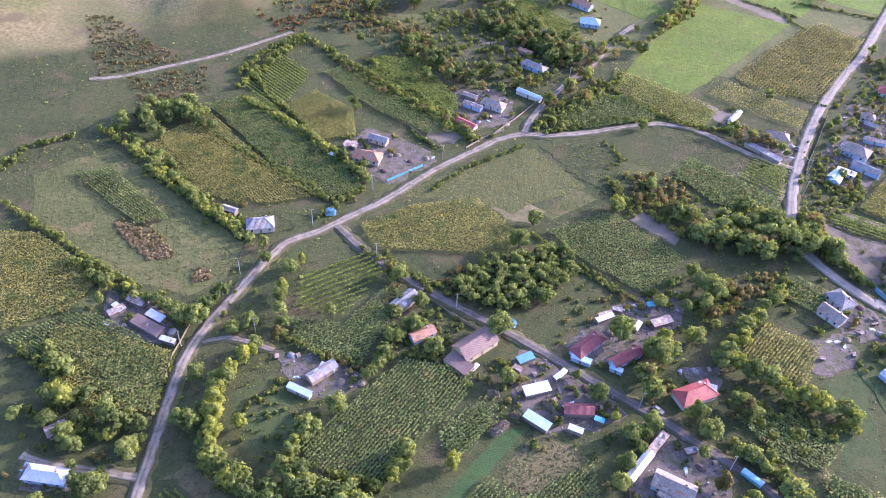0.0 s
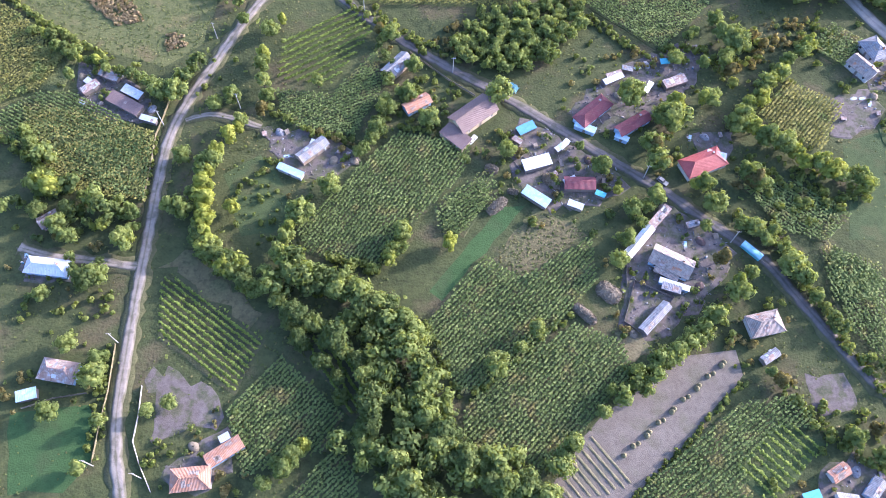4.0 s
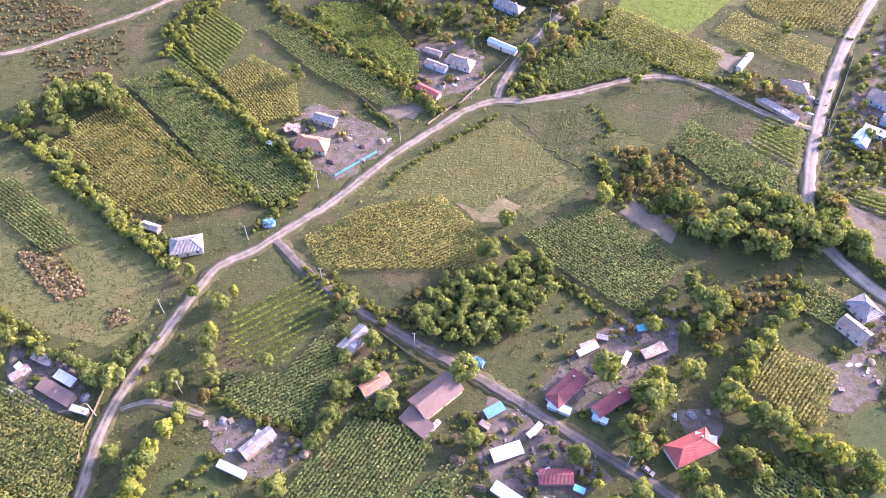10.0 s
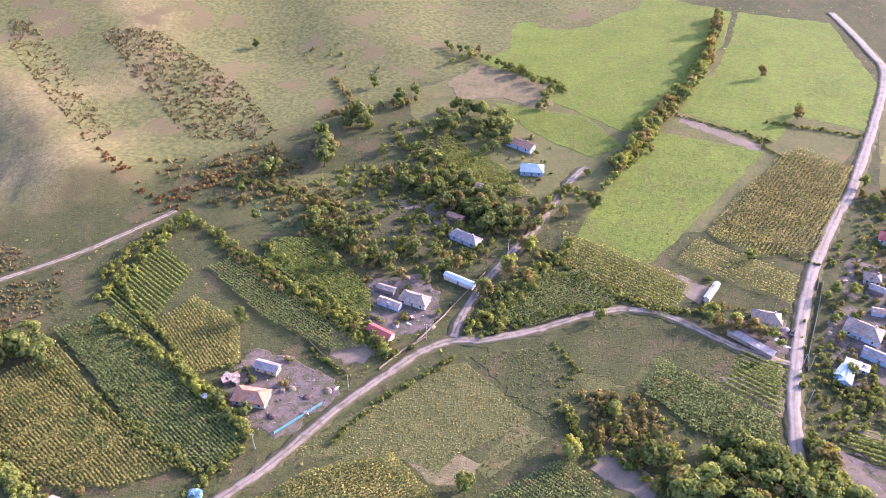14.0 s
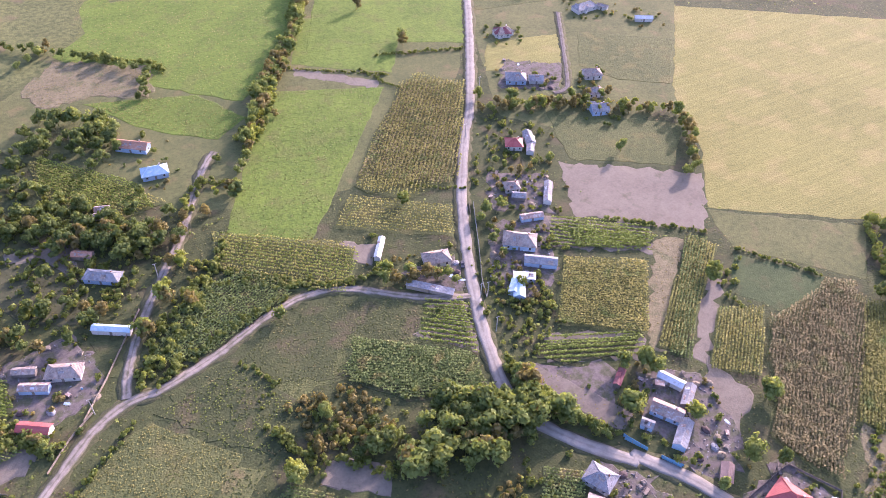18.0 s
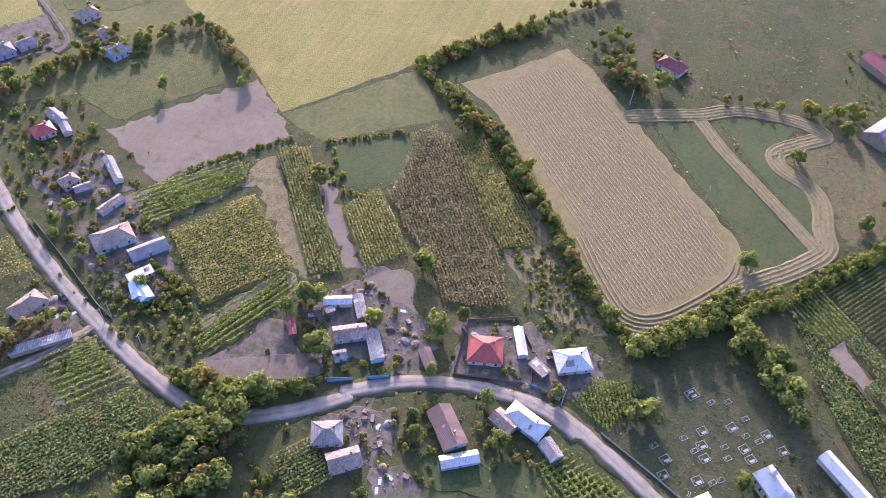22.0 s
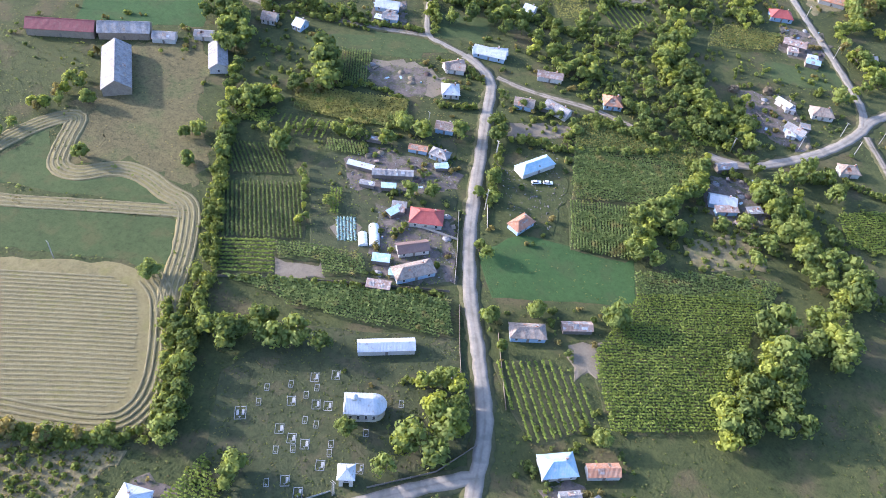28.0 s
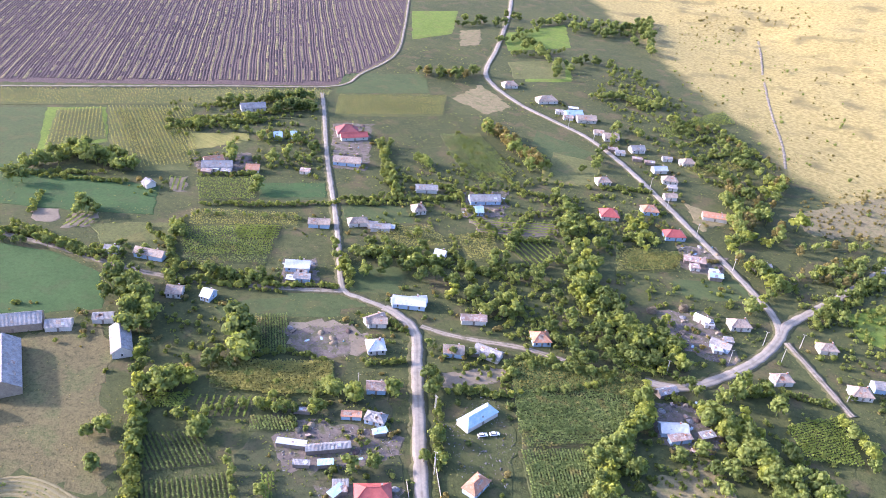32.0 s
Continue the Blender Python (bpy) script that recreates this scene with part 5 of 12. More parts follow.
def rubble(poly, per_m2=0.5, mat="rubble", size=0.5, label="scattered junk, stones and timber in a yard"):
    """Uneven small blocks lying about: one body."""
    SEED[0] += 1
    rng = np.random.default_rng(SEED[0])
    p = np.asarray(poly, float)
    lo, hi = p.min(0), p.max(0)
    n = int(np.prod(hi - lo) * per_m2)
    x, y = rng.uniform(lo[0], hi[0], n), rng.uniform(lo[1], hi[1], n)
    k = inside(poly, x, y)
    x, y = x[k], y[k]
    n = len(x)
    if not n:
        return
    a = rng.uniform(0, math.pi, n)
    l, w, h = size * rng.uniform(0.5, 2.4, n), size * rng.uniform(0.3, 1.0, n), size * rng.uniform(0.2, 1.0, n)
    cs, sn = np.cos(a), np.sin(a)
    cor = []
    for dz in (0, 1):
        for sx, sy in ((-1, -1), (1, -1), (1, 1), (-1, 1)):
            cor.append(np.stack([x + cs * sx * l / 2 - sn * sy * w / 2, y + sn * sx * l / 2 + cs * sy * w / 2, dz * h + 0.1 * (1 - dz)], 1))
    v = np.stack(cor, 1).reshape(-1, 3)
    q = np.array([(4, 5, 6, 7), (0, 1, 5, 4), (1, 2, 6, 5), (2, 3, 7, 6), (3, 0, 4, 7)])
    quads = (np.arange(n)[:, None, None] * 8 + q[None]).reshape(-1, 4)
    return tagged(new("clutter", soup("clutter", v, quads, mat)), label, "clutter", kind="stuff")


YARDS = []
PROTO = {}


def proto(kind):
    """The first of each kind of yard thing, built at the origin."""
    rng = random.Random(len(kind))
    if kind == "woodpile":
        root = new("woodpile")
        log = tube_mesh("log", 0.21, 0.2, 1.5, "wood", 7)
        for row in range(3):
            for k in range(5 - row):
                part("log", log, root, "", pose((k - 2 + row / 2) * 0.42, -0.75, 0.2 + row * 0.36, -90))
        return tagged(root, "stacked firewood logs beside a yard wall", "woodpile", "woodpiles")
    if kind == "plank_stack":
        root = new("plank_stack")
        for k in range(5):
            part("plank", shared_box("plank", 3.0, 0.2, 0.06, "board"), root, "", pose(rng.uniform(-0.3, 0.3), (k % 4 - 1.5) * 0.25, 0.02 + 0.07 * (k // 4), 0, 0, rng.uniform(-7, 7)))
        return tagged(root, "loose stack of grey weathered planks", "planks", "plank stacks")
    if kind == "hutch":
        root = new("hutch")
        part("box", shared_box("hutch_box", 1.7, 1.1, 0.9, "board", 0.3, 0.02), root)
        for sx in (-0.75, 0.75):
            for sy in (-0.45, 0.45):
                part("leg", shared_box("hutch_leg", 0.09, 0.09, 0.35, "wood"), root, "", pose(sx, sy, 0))
        part("lid", shared_box("hutch_lid", 2.0, 1.4, 0.05, "roof_rust"), root, "rusty sheet lid", pose(0, 0, 1.2, 7))
        part("wire_door", shared_box("hutch_door", 0.7, 0.03, 0.6, "dark"), root, "dark wire door", pose(0.3, -0.56, 0.45))
        return tagged(root, "small wooden animal hutch with rusty lid", "hutch", "animal hutches")
    if kind == "barrel":
        root = new("barrel")
        part("body", tube_mesh("barrel_body", 0.33, 0.33, 0.95, "blue", 12), root)
        part("rim", tube_mesh("barrel_rim", 0.36, 0.36, 0.06, "concrete", 12), root, "", pose(0, 0, 0.92))
        return tagged(root, "blue plastic water barrel in a yard", "barrel", "water barrels")
    if kind == "cart":
        root = new("cart")
        part("bed", shared_box("cart_bed", 2.8, 1.2, 0.12, "wood", 0.65), root)
        for s in (-1, 1):
            part("side_board", shared_box("cart_side", 2.8, 0.06, 0.4, "board"), root, "", pose(0, s * 0.6, 0.77))
            for wx in (-0.9, 0.9):
                part("wheel", tube_mesh("cart_wheel", 0.36, 0.36, 0.12, "tyre", 12), root, "", pose(wx, s * 0.72 + 0.06, 0.36, 90))
        part("shaft", shared_box("cart_shaft", 2.2, 0.1, 0.1, "wood"), root, "", pose(2.4, 0, 0.6))
        return tagged(root, "wooden farm cart standing in a yard", "cart", "farm carts")
    if kind == "sheet_stack":
        root = new("sheet_stack")
        for k in range(4):
            part("metal_sheet", shared_box("metal_sheet", 2.0, 1.0, 0.04, ("roof_white", "roof_rust", "roof_grey", "roof_blue")[k]), root, "", pose(rng.uniform(-0.5, 0.5), rng.uniform(-0.4, 0.4), 0.03 + 0.06 * k, 0, 0, rng.uniform(-25, 25)))
        return tagged(root, "scattered old roofing sheets on the ground", "sheets", "roofing sheets")
    # a covered heap
    r2 = np.random.default_rng(5)
    v, q = [], []
    for i, (r, z) in enumerate(((1.5, 0), (1.35, 0.45), (0.9, 0.85), (0.2, 1.0))):
        for k in range(10):
            a = k * math.pi / 5
            rr = r * r2.uniform(0.85, 1.12)
            v.append((1.3 * rr * math.cos(a), rr * math.sin(a), z * r2.uniform(0.85, 1.1)))
    for i in range(3):
        for k in range(10):
            a, c = i * 10 + k, i * 10 + (k + 1) % 10
            q.append((a, c, c + 10, a + 10))
    ob = new(kind, soup(kind, np.array(v), np.array(q), {"covered_mound": "roof_grey", "manure_mound": "plough", "straw_mound": "hay"}[kind]))
    return tagged(ob, {"covered_mound": "low heap covered by a grey tarpaulin", "manure_mound": "dark brown manure heap in a yard", "straw_mound": "small heap of loose old straw"}[kind], "heap", "yard heaps")


def yard_things():
    """Odds and ends that stand about in the yards, clear of the buildings."""
    rng = random.Random(41)
    kinds = ["woodpile", "woodpile", "plank_stack", "plank_stack", "hutch", "hutch", "barrel", "cart", "sheet_stack", "sheet_stack", "manure_mound", "straw_mound", "straw_mound", "covered_mound"]
    for poly in YARDS:
        p = np.asarray(poly, float)
        lo, hi = p.min(0), p.max(0)
        area = float(np.prod(hi - lo)) * 0.6
        for _ in range(min(9, int(area / 45) + 1)):
            for _try in range(12):
                x, y = rng.uniform(lo[0], hi[0]), rng.uniform(lo[1], hi[1])
                if inside(poly, np.array([x]), np.array([y]))[0] and all((x - a) ** 2 + (y - c) ** 2 > (r + 0.8) ** 2 for a, c, r in BUILT):
                    kind = rng.choice(kinds)
                    m = pose(x, y, lift(x, y) + 0.02, 0, 0, rng.uniform(0, 360))
                    if kind in PROTO:
                        copy_thing(PROTO[kind], m)
                    else:
                        PROTO[kind] = proto(kind)
                        PROTO[kind].matrix_basis = m
                    BUILT.append((x, y, 1.6))
                    break


def yard(poly, mat="yard", label="trodden bare earth yard", junk=0.03):
    sheet("yard", poly, mat, label, "yard")
    if mat == "yard":
        YARDS.append(poly)
    if junk:
        rubble(poly, junk * 3.5, "rubble", 0.4)
        rubble(poly, junk * 2.2, "junk", 0.5, "boards, sheets and odd junk lying in a yard")


def gate(x, y, yaw, L=5.0, mat="teal", label="turquoise sheet-metal yard gate"):
    root = new("gate")
    root.matrix_basis = pose(x, y, 0, 0, 0, yaw)
    for s in (-1, 0, 1):
        part("post", shared_box("gate_post", 0.18, 0.18, 1.9, mat), root, "", pose(s * L / 2, 0, 0))
    for s in (-1, 1):
        leaf = part("leaf", shared_box("gate_leaf", L / 2 - 0.25, 0.06, 1.5, mat), root, "painted sheet leaf", pose(s * L / 4, 0, 0.15))
        part("rail", shared_box("gate_rail", L / 2 - 0.25, 0.1, 0.1, mat), leaf, "", pose(0, 0, 1.45))
    return tagged(root, label, "gate")


def garden_bushes():
    """Shrubs, berry bushes and tall weeds close round the houses and along their yards."""
    rng = random.Random(63)
    way = [np.empty((0, 2))]
    for ob in [o for o in scene.objects if o.name.split(".")[0] == "road" and o.type == "MESH"]:
        co = np.empty(len(ob.data.vertices) * 3, np.float32)
        ob.data.vertices.foreach_get("co", co)
        way.append(co.reshape(-1, 3)[3::7, :2])
    way, homes = np.concatenate(way), np.array([b for b in BUILT if b[2] > 2.0])
    made = {"hedge": [], "leaf_dark_far": [], "leaf_brown_far": []}
    for x0, y0, r0 in homes:
        for _ in range(9):
            a, d = rng.uniform(0, 6.28), r0 + rng.uniform(0.8, 8.0)
            x, y = x0 + d * math.cos(a), y0 + d * math.sin(a)
            if np.hypot(way[:, 0] - x, way[:, 1] - y).min() < 4.2 or (np.hypot(homes[:, 0] - x, homes[:, 1] - y) < homes[:, 2] + 0.4).any():
                continue
            body = made[rng.choice(list(made))]
            size = rng.uniform(0.5, 1.5)
            for _k in range(rng.randint(1, 3)):
                body.append((x + rng.uniform(-1, 1) * size, y + rng.uniform(-1, 1) * size, lift(x, y) + size * rng.uniform(0.5, 1.1), size * rng.uniform(0.6, 1.0)))
    for k, (mat, body) in enumerate(made.items()):
        tagged(new("bushes", leaf_soup("bushes", foliage(np.random.default_rng(70 + k), body, 20 * len(body), 0.3), mat)), "garden shrubs and berry bushes round village houses", "bushes", kind="stuff")


def wagon(x, y, yaw):
    """A farm wagon with sheet sides and an arched cover, on four wheels."""
    root = new("wagon")
    root.matrix_basis = pose(x, y, 0.25, 0, 0, yaw)
    part("body", shared_box("wagon_body", 7.4, 2.4, 1.3, "teal", 0.6, 0.04), root)
    v, f = [], []
    for i in (0, 1):
        for k in range(7):
            a = math.pi * k / 6
            v.append(((i - 0.5) * 7.5, -math.cos(a) * 1.24, 1.88 + 0.55 * math.sin(a)))
    f = [(k, k + 7, k + 8, k + 1) for k in range(6)] + [tuple(range(6, -1, -1)), tuple(range(7, 14))]
    part("cover", mesh_from("cover", v, f, "tarp"), root, "faded turquoise tarpaulin cover")
    for wx in (-2.4, 2.4):
        for wy in (-1.0, 1.0):
            part("wheel", tube_mesh("wagon_wheel", 0.42, 0.42, 0.22, "tyre", 12), root, "", pose(wx, wy + 0.11, 0.42, 90))
    part("drawbar", shared_box("wagon_drawbar", 1.8, 0.12, 0.12, "wood"), root, "", pose(4.5, 0, 0.6))
    return tagged(root, "covered turquoise farm wagon parked beside a lane", "wagon")


def grassland():
    """Loose tufts and weeds over all open ground between roads, plots and houses."""
    x0, y0, nx, ny = -420, -520, 1000, 1260
    taken = np.zeros((nx, ny), bool)
    gx, gy = np.meshgrid(np.arange(nx) + x0 + 0.5, np.arange(ny) + y0 + 0.5, indexing="ij")
    for ob in [o for o in scene.objects if o.get("kind") == "structure" and o.name.split(".")[0] in ("field", "yard", "road") and o.type == "MESH"]:
        co = np.empty(len(ob.data.vertices) * 3, np.float32)
        ob.data.vertices.foreach_get("co", co)
        co = co.reshape(-1, 3)
        if ob.name.startswith("road"):
            for k in (1, 2, 3, 4, 5):
                i, j = (co[k::7, 0] - x0).astype(int), (co[k::7, 1] - y0).astype(int)
                ok = (i > 0) & (i < nx - 1) & (j > 0) & (j < ny - 1)
                for di in (-1, 0, 1):
                    for dj in (-1, 0, 1):
                        taken[i[ok] + di, j[ok] + dj] = True
        else:
            ring = co[: len(co) // 2, :2]
            a, b = np.clip((ring.min(0) - (x0, y0)).astype(int), 0, (nx, ny)), np.clip((ring.max(0) - (x0, y0)).astype(int) + 1, 0, (nx, ny))
            if (b > a).all():
                sub = inside(ring, gx[a[0]:b[0], a[1]:b[1]].ravel(), gy[a[0]:b[0], a[1]:b[1]].ravel())
                taken[a[0]:b[0], a[1]:b[1]] |= sub.reshape(b[0] - a[0], b[1] - a[1])
    rng = np.random.default_rng(77)
    for name, mat, count, height, spread in (("grass", "tuft", 150000, 0.5, 0.6), ("weeds", "tuft_dry", 40000, 0.6, 0.5), ("bushes", "hedge", 16000, 1.2, 1.1)):
        x, y = rng.uniform(x0 + 40, x0 + nx - 2, count), rng.uniform(y0 + 2, y0 + ny - 2, count)
        clump = np.sin(x / 23 + 2 * np.sin(y / 31)) * np.sin(y / 19 + 1.5 * np.sin(x / 41)) + rng.normal(0, 0.55, count)
        keep = ~taken[(x - x0).astype(int), (y - y0).astype(int)] & (clump > (-0.25 if name == "grass" else 0.25))
        keep &= (-0.576 * (x + 242) + 0.818 * (y - 355) < 12) & (-0.768 * (x - 117) - 0.64 * (y + 373) < 10)
        plants(name, x[keep], y[keep], mat, height, spread, 3, "loose tufts over rough grassland" if name == "grass" else "weeds and low bushes over rough ground", "grass" if name == "grass" else "weeds", 900)


# roads and lanes
ribbon("road", [(-82, 56.4), (-86.2, 68.7), (-88.8, 81.5), (-89.8, 98.4), (-90.8, 116.1), (-91.2, 134.9), (-92, 158.9), (-91.8, 176.9), (-88.4, 192.5), (-82.3, 208.9), (-74, 229.8), (-67.5, 242.8), (-57, 249.7), (-46.2, 259.6), (-28.7, 275.8), (-7.9, 300.3), (14.8, 322.1), (24.7, 330.5), (36.4, 335.5), (49.3, 335.9), (72.3, 342.4), (93.7, 350.8), (111.3, 353.9), (127.4, 349.4), (151, 331.4), (169.8, 321.8)], 3.7, "dirt", "worn dirt road with pale wheel tracks", "road")
ribbon("road", [(35.9, 337.5), (41, 352.7), (50.9, 371.9), (63.8, 391.6), (76.1, 409.7), (86.3, 428.1), (101.2, 454.6), (110.1, 464.9)], 3.6, "dirt", "narrow earth lane past gardens", "road", z=0.3)
ribbon("road", [(324.9, 676), (324.6, 611.7), (316.3, 566.8), (249.1, 451.4), (227.9, 422.2), (203.3, 385), (189.9, 361), (178.8, 338.7), (170.2, 319.3), (164.1, 303.8), (159.3, 288.5), (155.8, 275.1), (156, 264.3), (160.4, 254.3), (168.1, 242.5), (178, 230.5), (179.5, 231.5), (189.5, 216.6), (196.2, 200.2), (199.1, 181.7), (198.4, 167.3), (192.9, 154.6), (199.7, 166), (194.8, 153.5), (185.5, 135.2), (175.1, 114.9), (165.5, 97.6), (159.6, 88.5), (156, 84.4)], 5.0, "road", "pale gravel village road", "road", z=0.33)
ribbon("road", [(144, 102.4), (153.6, 90.1), (159.6, 80.1), (168.6, 67.3), (185.4, 51.2), (204.7, 34.1), (223.1, 14.6), (240.1, -7.5), (256.2, -29.8), (274.1, -54.6), (288.3, -73.7), (302.3, -80), (311.5, -80.7)], 5.2, "road", "pale gravel village road", "road", z=0.34)
ribbon("road", [(305, -80.4), (311.5, -80.7), (326.3, -79.5), (336.9, -80.2), (360, -105.1), (385.3, -133.3), (415.7, -165.1), (451.2, -202.8), (500, -257.8), (529.4, -289.7)], 3.0, "road", "narrow pale gravel lane", "road", z=0.335)
ribbon("road", [(335.7, -78.6), (359.7, -61), (383.4, -46.3), (407.8, -32.4), (437.3, -22.3), (471.4, -14.6), (503.9, -4.6)], 3.6, "dirt", "narrow earth lane past gardens", "road", z=0.3)
ribbon("road", [(289.1, -79.7), (273.6, -82.9), (258.7, -89.2), (241.7, -96.8), (223, -100.5)], 3.2, "dirt", "narrow earth lane past gardens", "road", z=0.29)
ribbon("road", [(188.5, -110.9), (178.9, -113.8), (168.5, -122.3), (156.6, -144.9), (148.7, -166.7), (145.4, -188.2), (145, -202.2), (136.1, -227), (124, -260.3), (106.5, -315.6)], 5.0, "road", "pale gravel village road", "road", z=0.33)
ribbon("road", [(144.9, -188.6), (153, -207.1), (176.8, -233), (208.8, -263.4), (246.5, -299.4), (289.7, -337.6), (328.3, -364.5), (363.7, -377.4), (402, -391.4), (443.5, -418), (468.1, -448.4), (497.9, -522.2), (552.5, -645.3), (592.2, -724.9)], 4.4, "road", "pale gravel lane between gardens", "road", z=0.31)
ribbon("road", [(141.7, -186.5), (134.9, -179.4), (122.6, -166.6), (112, -155.1), (105, -147.7)], 3.4, "dirt", "narrow earth lane past gardens", "road", z=0.3)
ribbon("road", [(-48.3, 255.9), (-37.3, 244.2), (-24.9, 233.7), (-7.7, 221.4), (8.7, 211.3), (26.4, 200.9), (45.7, 188.2), (64.5, 175.8), (82.6, 163.7), (96.5, 152.6), (110.1, 142.2), (119.3, 129.4), (128.1, 116.7), (138.1, 102.7), (146.7, 93.5)], 3.6, "lane", "earth village lane between yards", "road", z=0.3)
ribbon("road", [(-87.4, 185.6), (-80.4, 188.5), (-72.6, 187.9), (-60.5, 184.2)], 2.2, "dirt", "short earth track into a yard", "road", z=0.28)
ribbon("road", [(-131.9, 133.8), (-120.6, 131.2), (-107.9, 130.2), (-92.5, 129.1)], 3.0, "dirt", "short earth track into a yard", "road", z=0.28)
ribbon("road", [(-195.3, 358), (-178.1, 364.4), (-151.6, 381.4), (-132.4, 394.9), (-108.6, 416.5), (-99.6, 425.6)], 2.6, "dirt", "pale track along the foot of a hill", "road", z=0.28)
ribbon("road", [(300.2, -784.8), (262.1, -649.6), (230.7, -547.6), (203.9, -468.3), (191.7, -421)], 2.2, "dirt", "faint track over dry pasture", "road", z=0.15)
# open grass under the outlying plots
sheet("field", [(337.0, 596.4), (475.9, 553.3), (420.8, 472.7), (366.0, 396.3), (288.6, 383.8), (252.4, 427.6), (289.8, 514.3)], "olive", "yellow-green grass between outlying plots", "field", z=0.014)
sheet("field", [(15.1, 579.8), (70.3, 576.6), (148.4, 608.3), (210.2, 616.3), (314.1, 574.5), (260.2, 480.5), (196.7, 414.0), (134.5, 406.0), (85.2, 426.8), (53.3, 461.0), (14.5, 522.1)], "olive", "yellow-green grass at the foot of a hillside", "field", z=0.012)
# fields of the southern valley
crop([(-48, 156.1), (-16.8, 132.2), (0.8, 115), (12.8, 88.3), (39.3, 69.5), (64, 102.5), (54.9, 131.4), (53.8, 148.9), (28.1, 160.4), (14.7, 181.3), (-12.3, 183.7), (-26.5, 167.1)], "meadow", "rough grass between garden plots", 0)
corn([(-43.1, 144.1), (-26.5, 167.1), (-12.3, 184.2), (13.8, 180.6), (11.2, 168.2), (-3.2, 150.9), (-16.9, 132.8), (-38.8, 136.4)], 59.1)
corn([(1.7, 156.5), (20.6, 172.4), (24, 160.3), (9.8, 144.7), (3.3, 147.5)], 55.2, label='sparse maize between grass and weeds', step=1.1)
crop([(1.7, 125.2), (24.4, 157.2), (32.2, 157.4), (5.9, 122.5)], "clover", "strip of short green clover", 0)
crop([(21.2, 138.1), (34.6, 156.1), (53.5, 149.3), (36.1, 133.7), (30.7, 131.7)], "heath", "dug garden soil gone to weeds", 0.7, height=0.4)
corn([(0.5, 113.7), (19, 138.1), (30.7, 131.1), (36.1, 134.3), (53.8, 146.9), (55.3, 131.4), (34.8, 105.2), (19.4, 94.4), (12.7, 91.2)], 50.4)
corn([(13.3, 87.1), (24.5, 98), (47.3, 116.3), (61.9, 111.3), (65.7, 101.7), (54.9, 89.4), (38.5, 70.2), (14.6, 77.3)], 49.1)
crop([(40, 67.9), (52.1, 83.5), (76.3, 106), (97.5, 110.1), (98.7, 101.7), (79.4, 80.9), (60.9, 62.7), (45.5, 61.1)], "stubble", "mown plot with cut hay lying in swaths", 0)
corn([(60.4, 61.4), (75.7, 76), (95.7, 92.7), (114, 96.9), (120.1, 86.1), (108.5, 86.6), (95.4, 74.9), (97.3, 62.3)], 40.1)
vines([(92.8, 74), (108.8, 89.1), (121.2, 82), (102.3, 64)], -43.2, spacing=2.6, label='bushy bean rows over green weeds', soil='grass', height=1.3)
crop([(-119.8, 80.4), (-96.8, 83.3), (-94, 66.9), (-98.9, 59), (-114.5, 57.1)], "clover", "smooth green meadow", 0.03, height=0.3)
vines([(-84.2, 125.2), (-76.8, 125.4), (-48.9, 106.5), (-55.4, 88.7), (-81.1, 105.6)], -34.3, spacing=1.9, height=1.2, soil='under')
corn([(-56.7, 83.7), (-42.3, 101), (-21.9, 84.1), (-26.4, 73.4), (-49.1, 64.9)], 51.2)
vines([(-37.7, 106.4), (-29.3, 109.7), (-14.4, 91.8), (-20.5, 83.3)], -53.8, spacing=2.4, soil='under')
corn([(-36.4, 59), (-22.4, 75.1), (-15.2, 65.7), (-15.6, 59.5)], 46.4)
crop([(-81.6, 95.1), (-74.1, 96.2), (-57.7, 87.3), (-59.9, 79), (-77.3, 73.7)], "yard", "stony waste plot with thin grass", 0.02)
crop([(-70.3, 163.7), (-59.1, 172.1), (-46.4, 158.2), (-48.6, 144), (-61.1, 141.6)], "grass", "shaded meadow behind trees", 0.2, height=0.4)
vines([(-57.7, 222.9), (-33.8, 240.4), (-24.5, 229.5), (-37.6, 203.6), (-57.2, 204.8)], 35.2, spacing=2.6, soil='meadow')
corn([(-57.5, 200.3), (-37.1, 199.1), (-22.6, 220.3), (-19.6, 201.8), (-27.5, 181.8), (-52.2, 185.3)], 29.9)
corn([(-144.1, 187.4), (-125.9, 188), (-96.4, 179.6), (-94.6, 152.2), (-121.9, 154.9), (-139.8, 168.3)], 51.4, "corn_gold")
corn([(116, 199), (128.9, 214.6), (147.4, 204.6), (136.5, 184.6), (127.4, 189.2)], 50.4, "corn_gold")
corn([(129.8, 148.1), (148.3, 141.6), (144.7, 128.1), (130.1, 127.8)], -68.5)
crop([(144.9, 188.6), (161.1, 194.7), (153.1, 149.8), (140.8, 151.5)], "grass", "smooth green meadow", 0.05, height=0.3)
corn([(131.6, 149.2), (142.9, 141.6), (150.3, 134.1), (145.3, 106.4), (133.7, 118.7)], -68.5)
crop([(119.3, 104), (129.4, 102.5), (133.2, 94), (122.5, 90.3)], "yard", "trodden patch by the lane", 0)
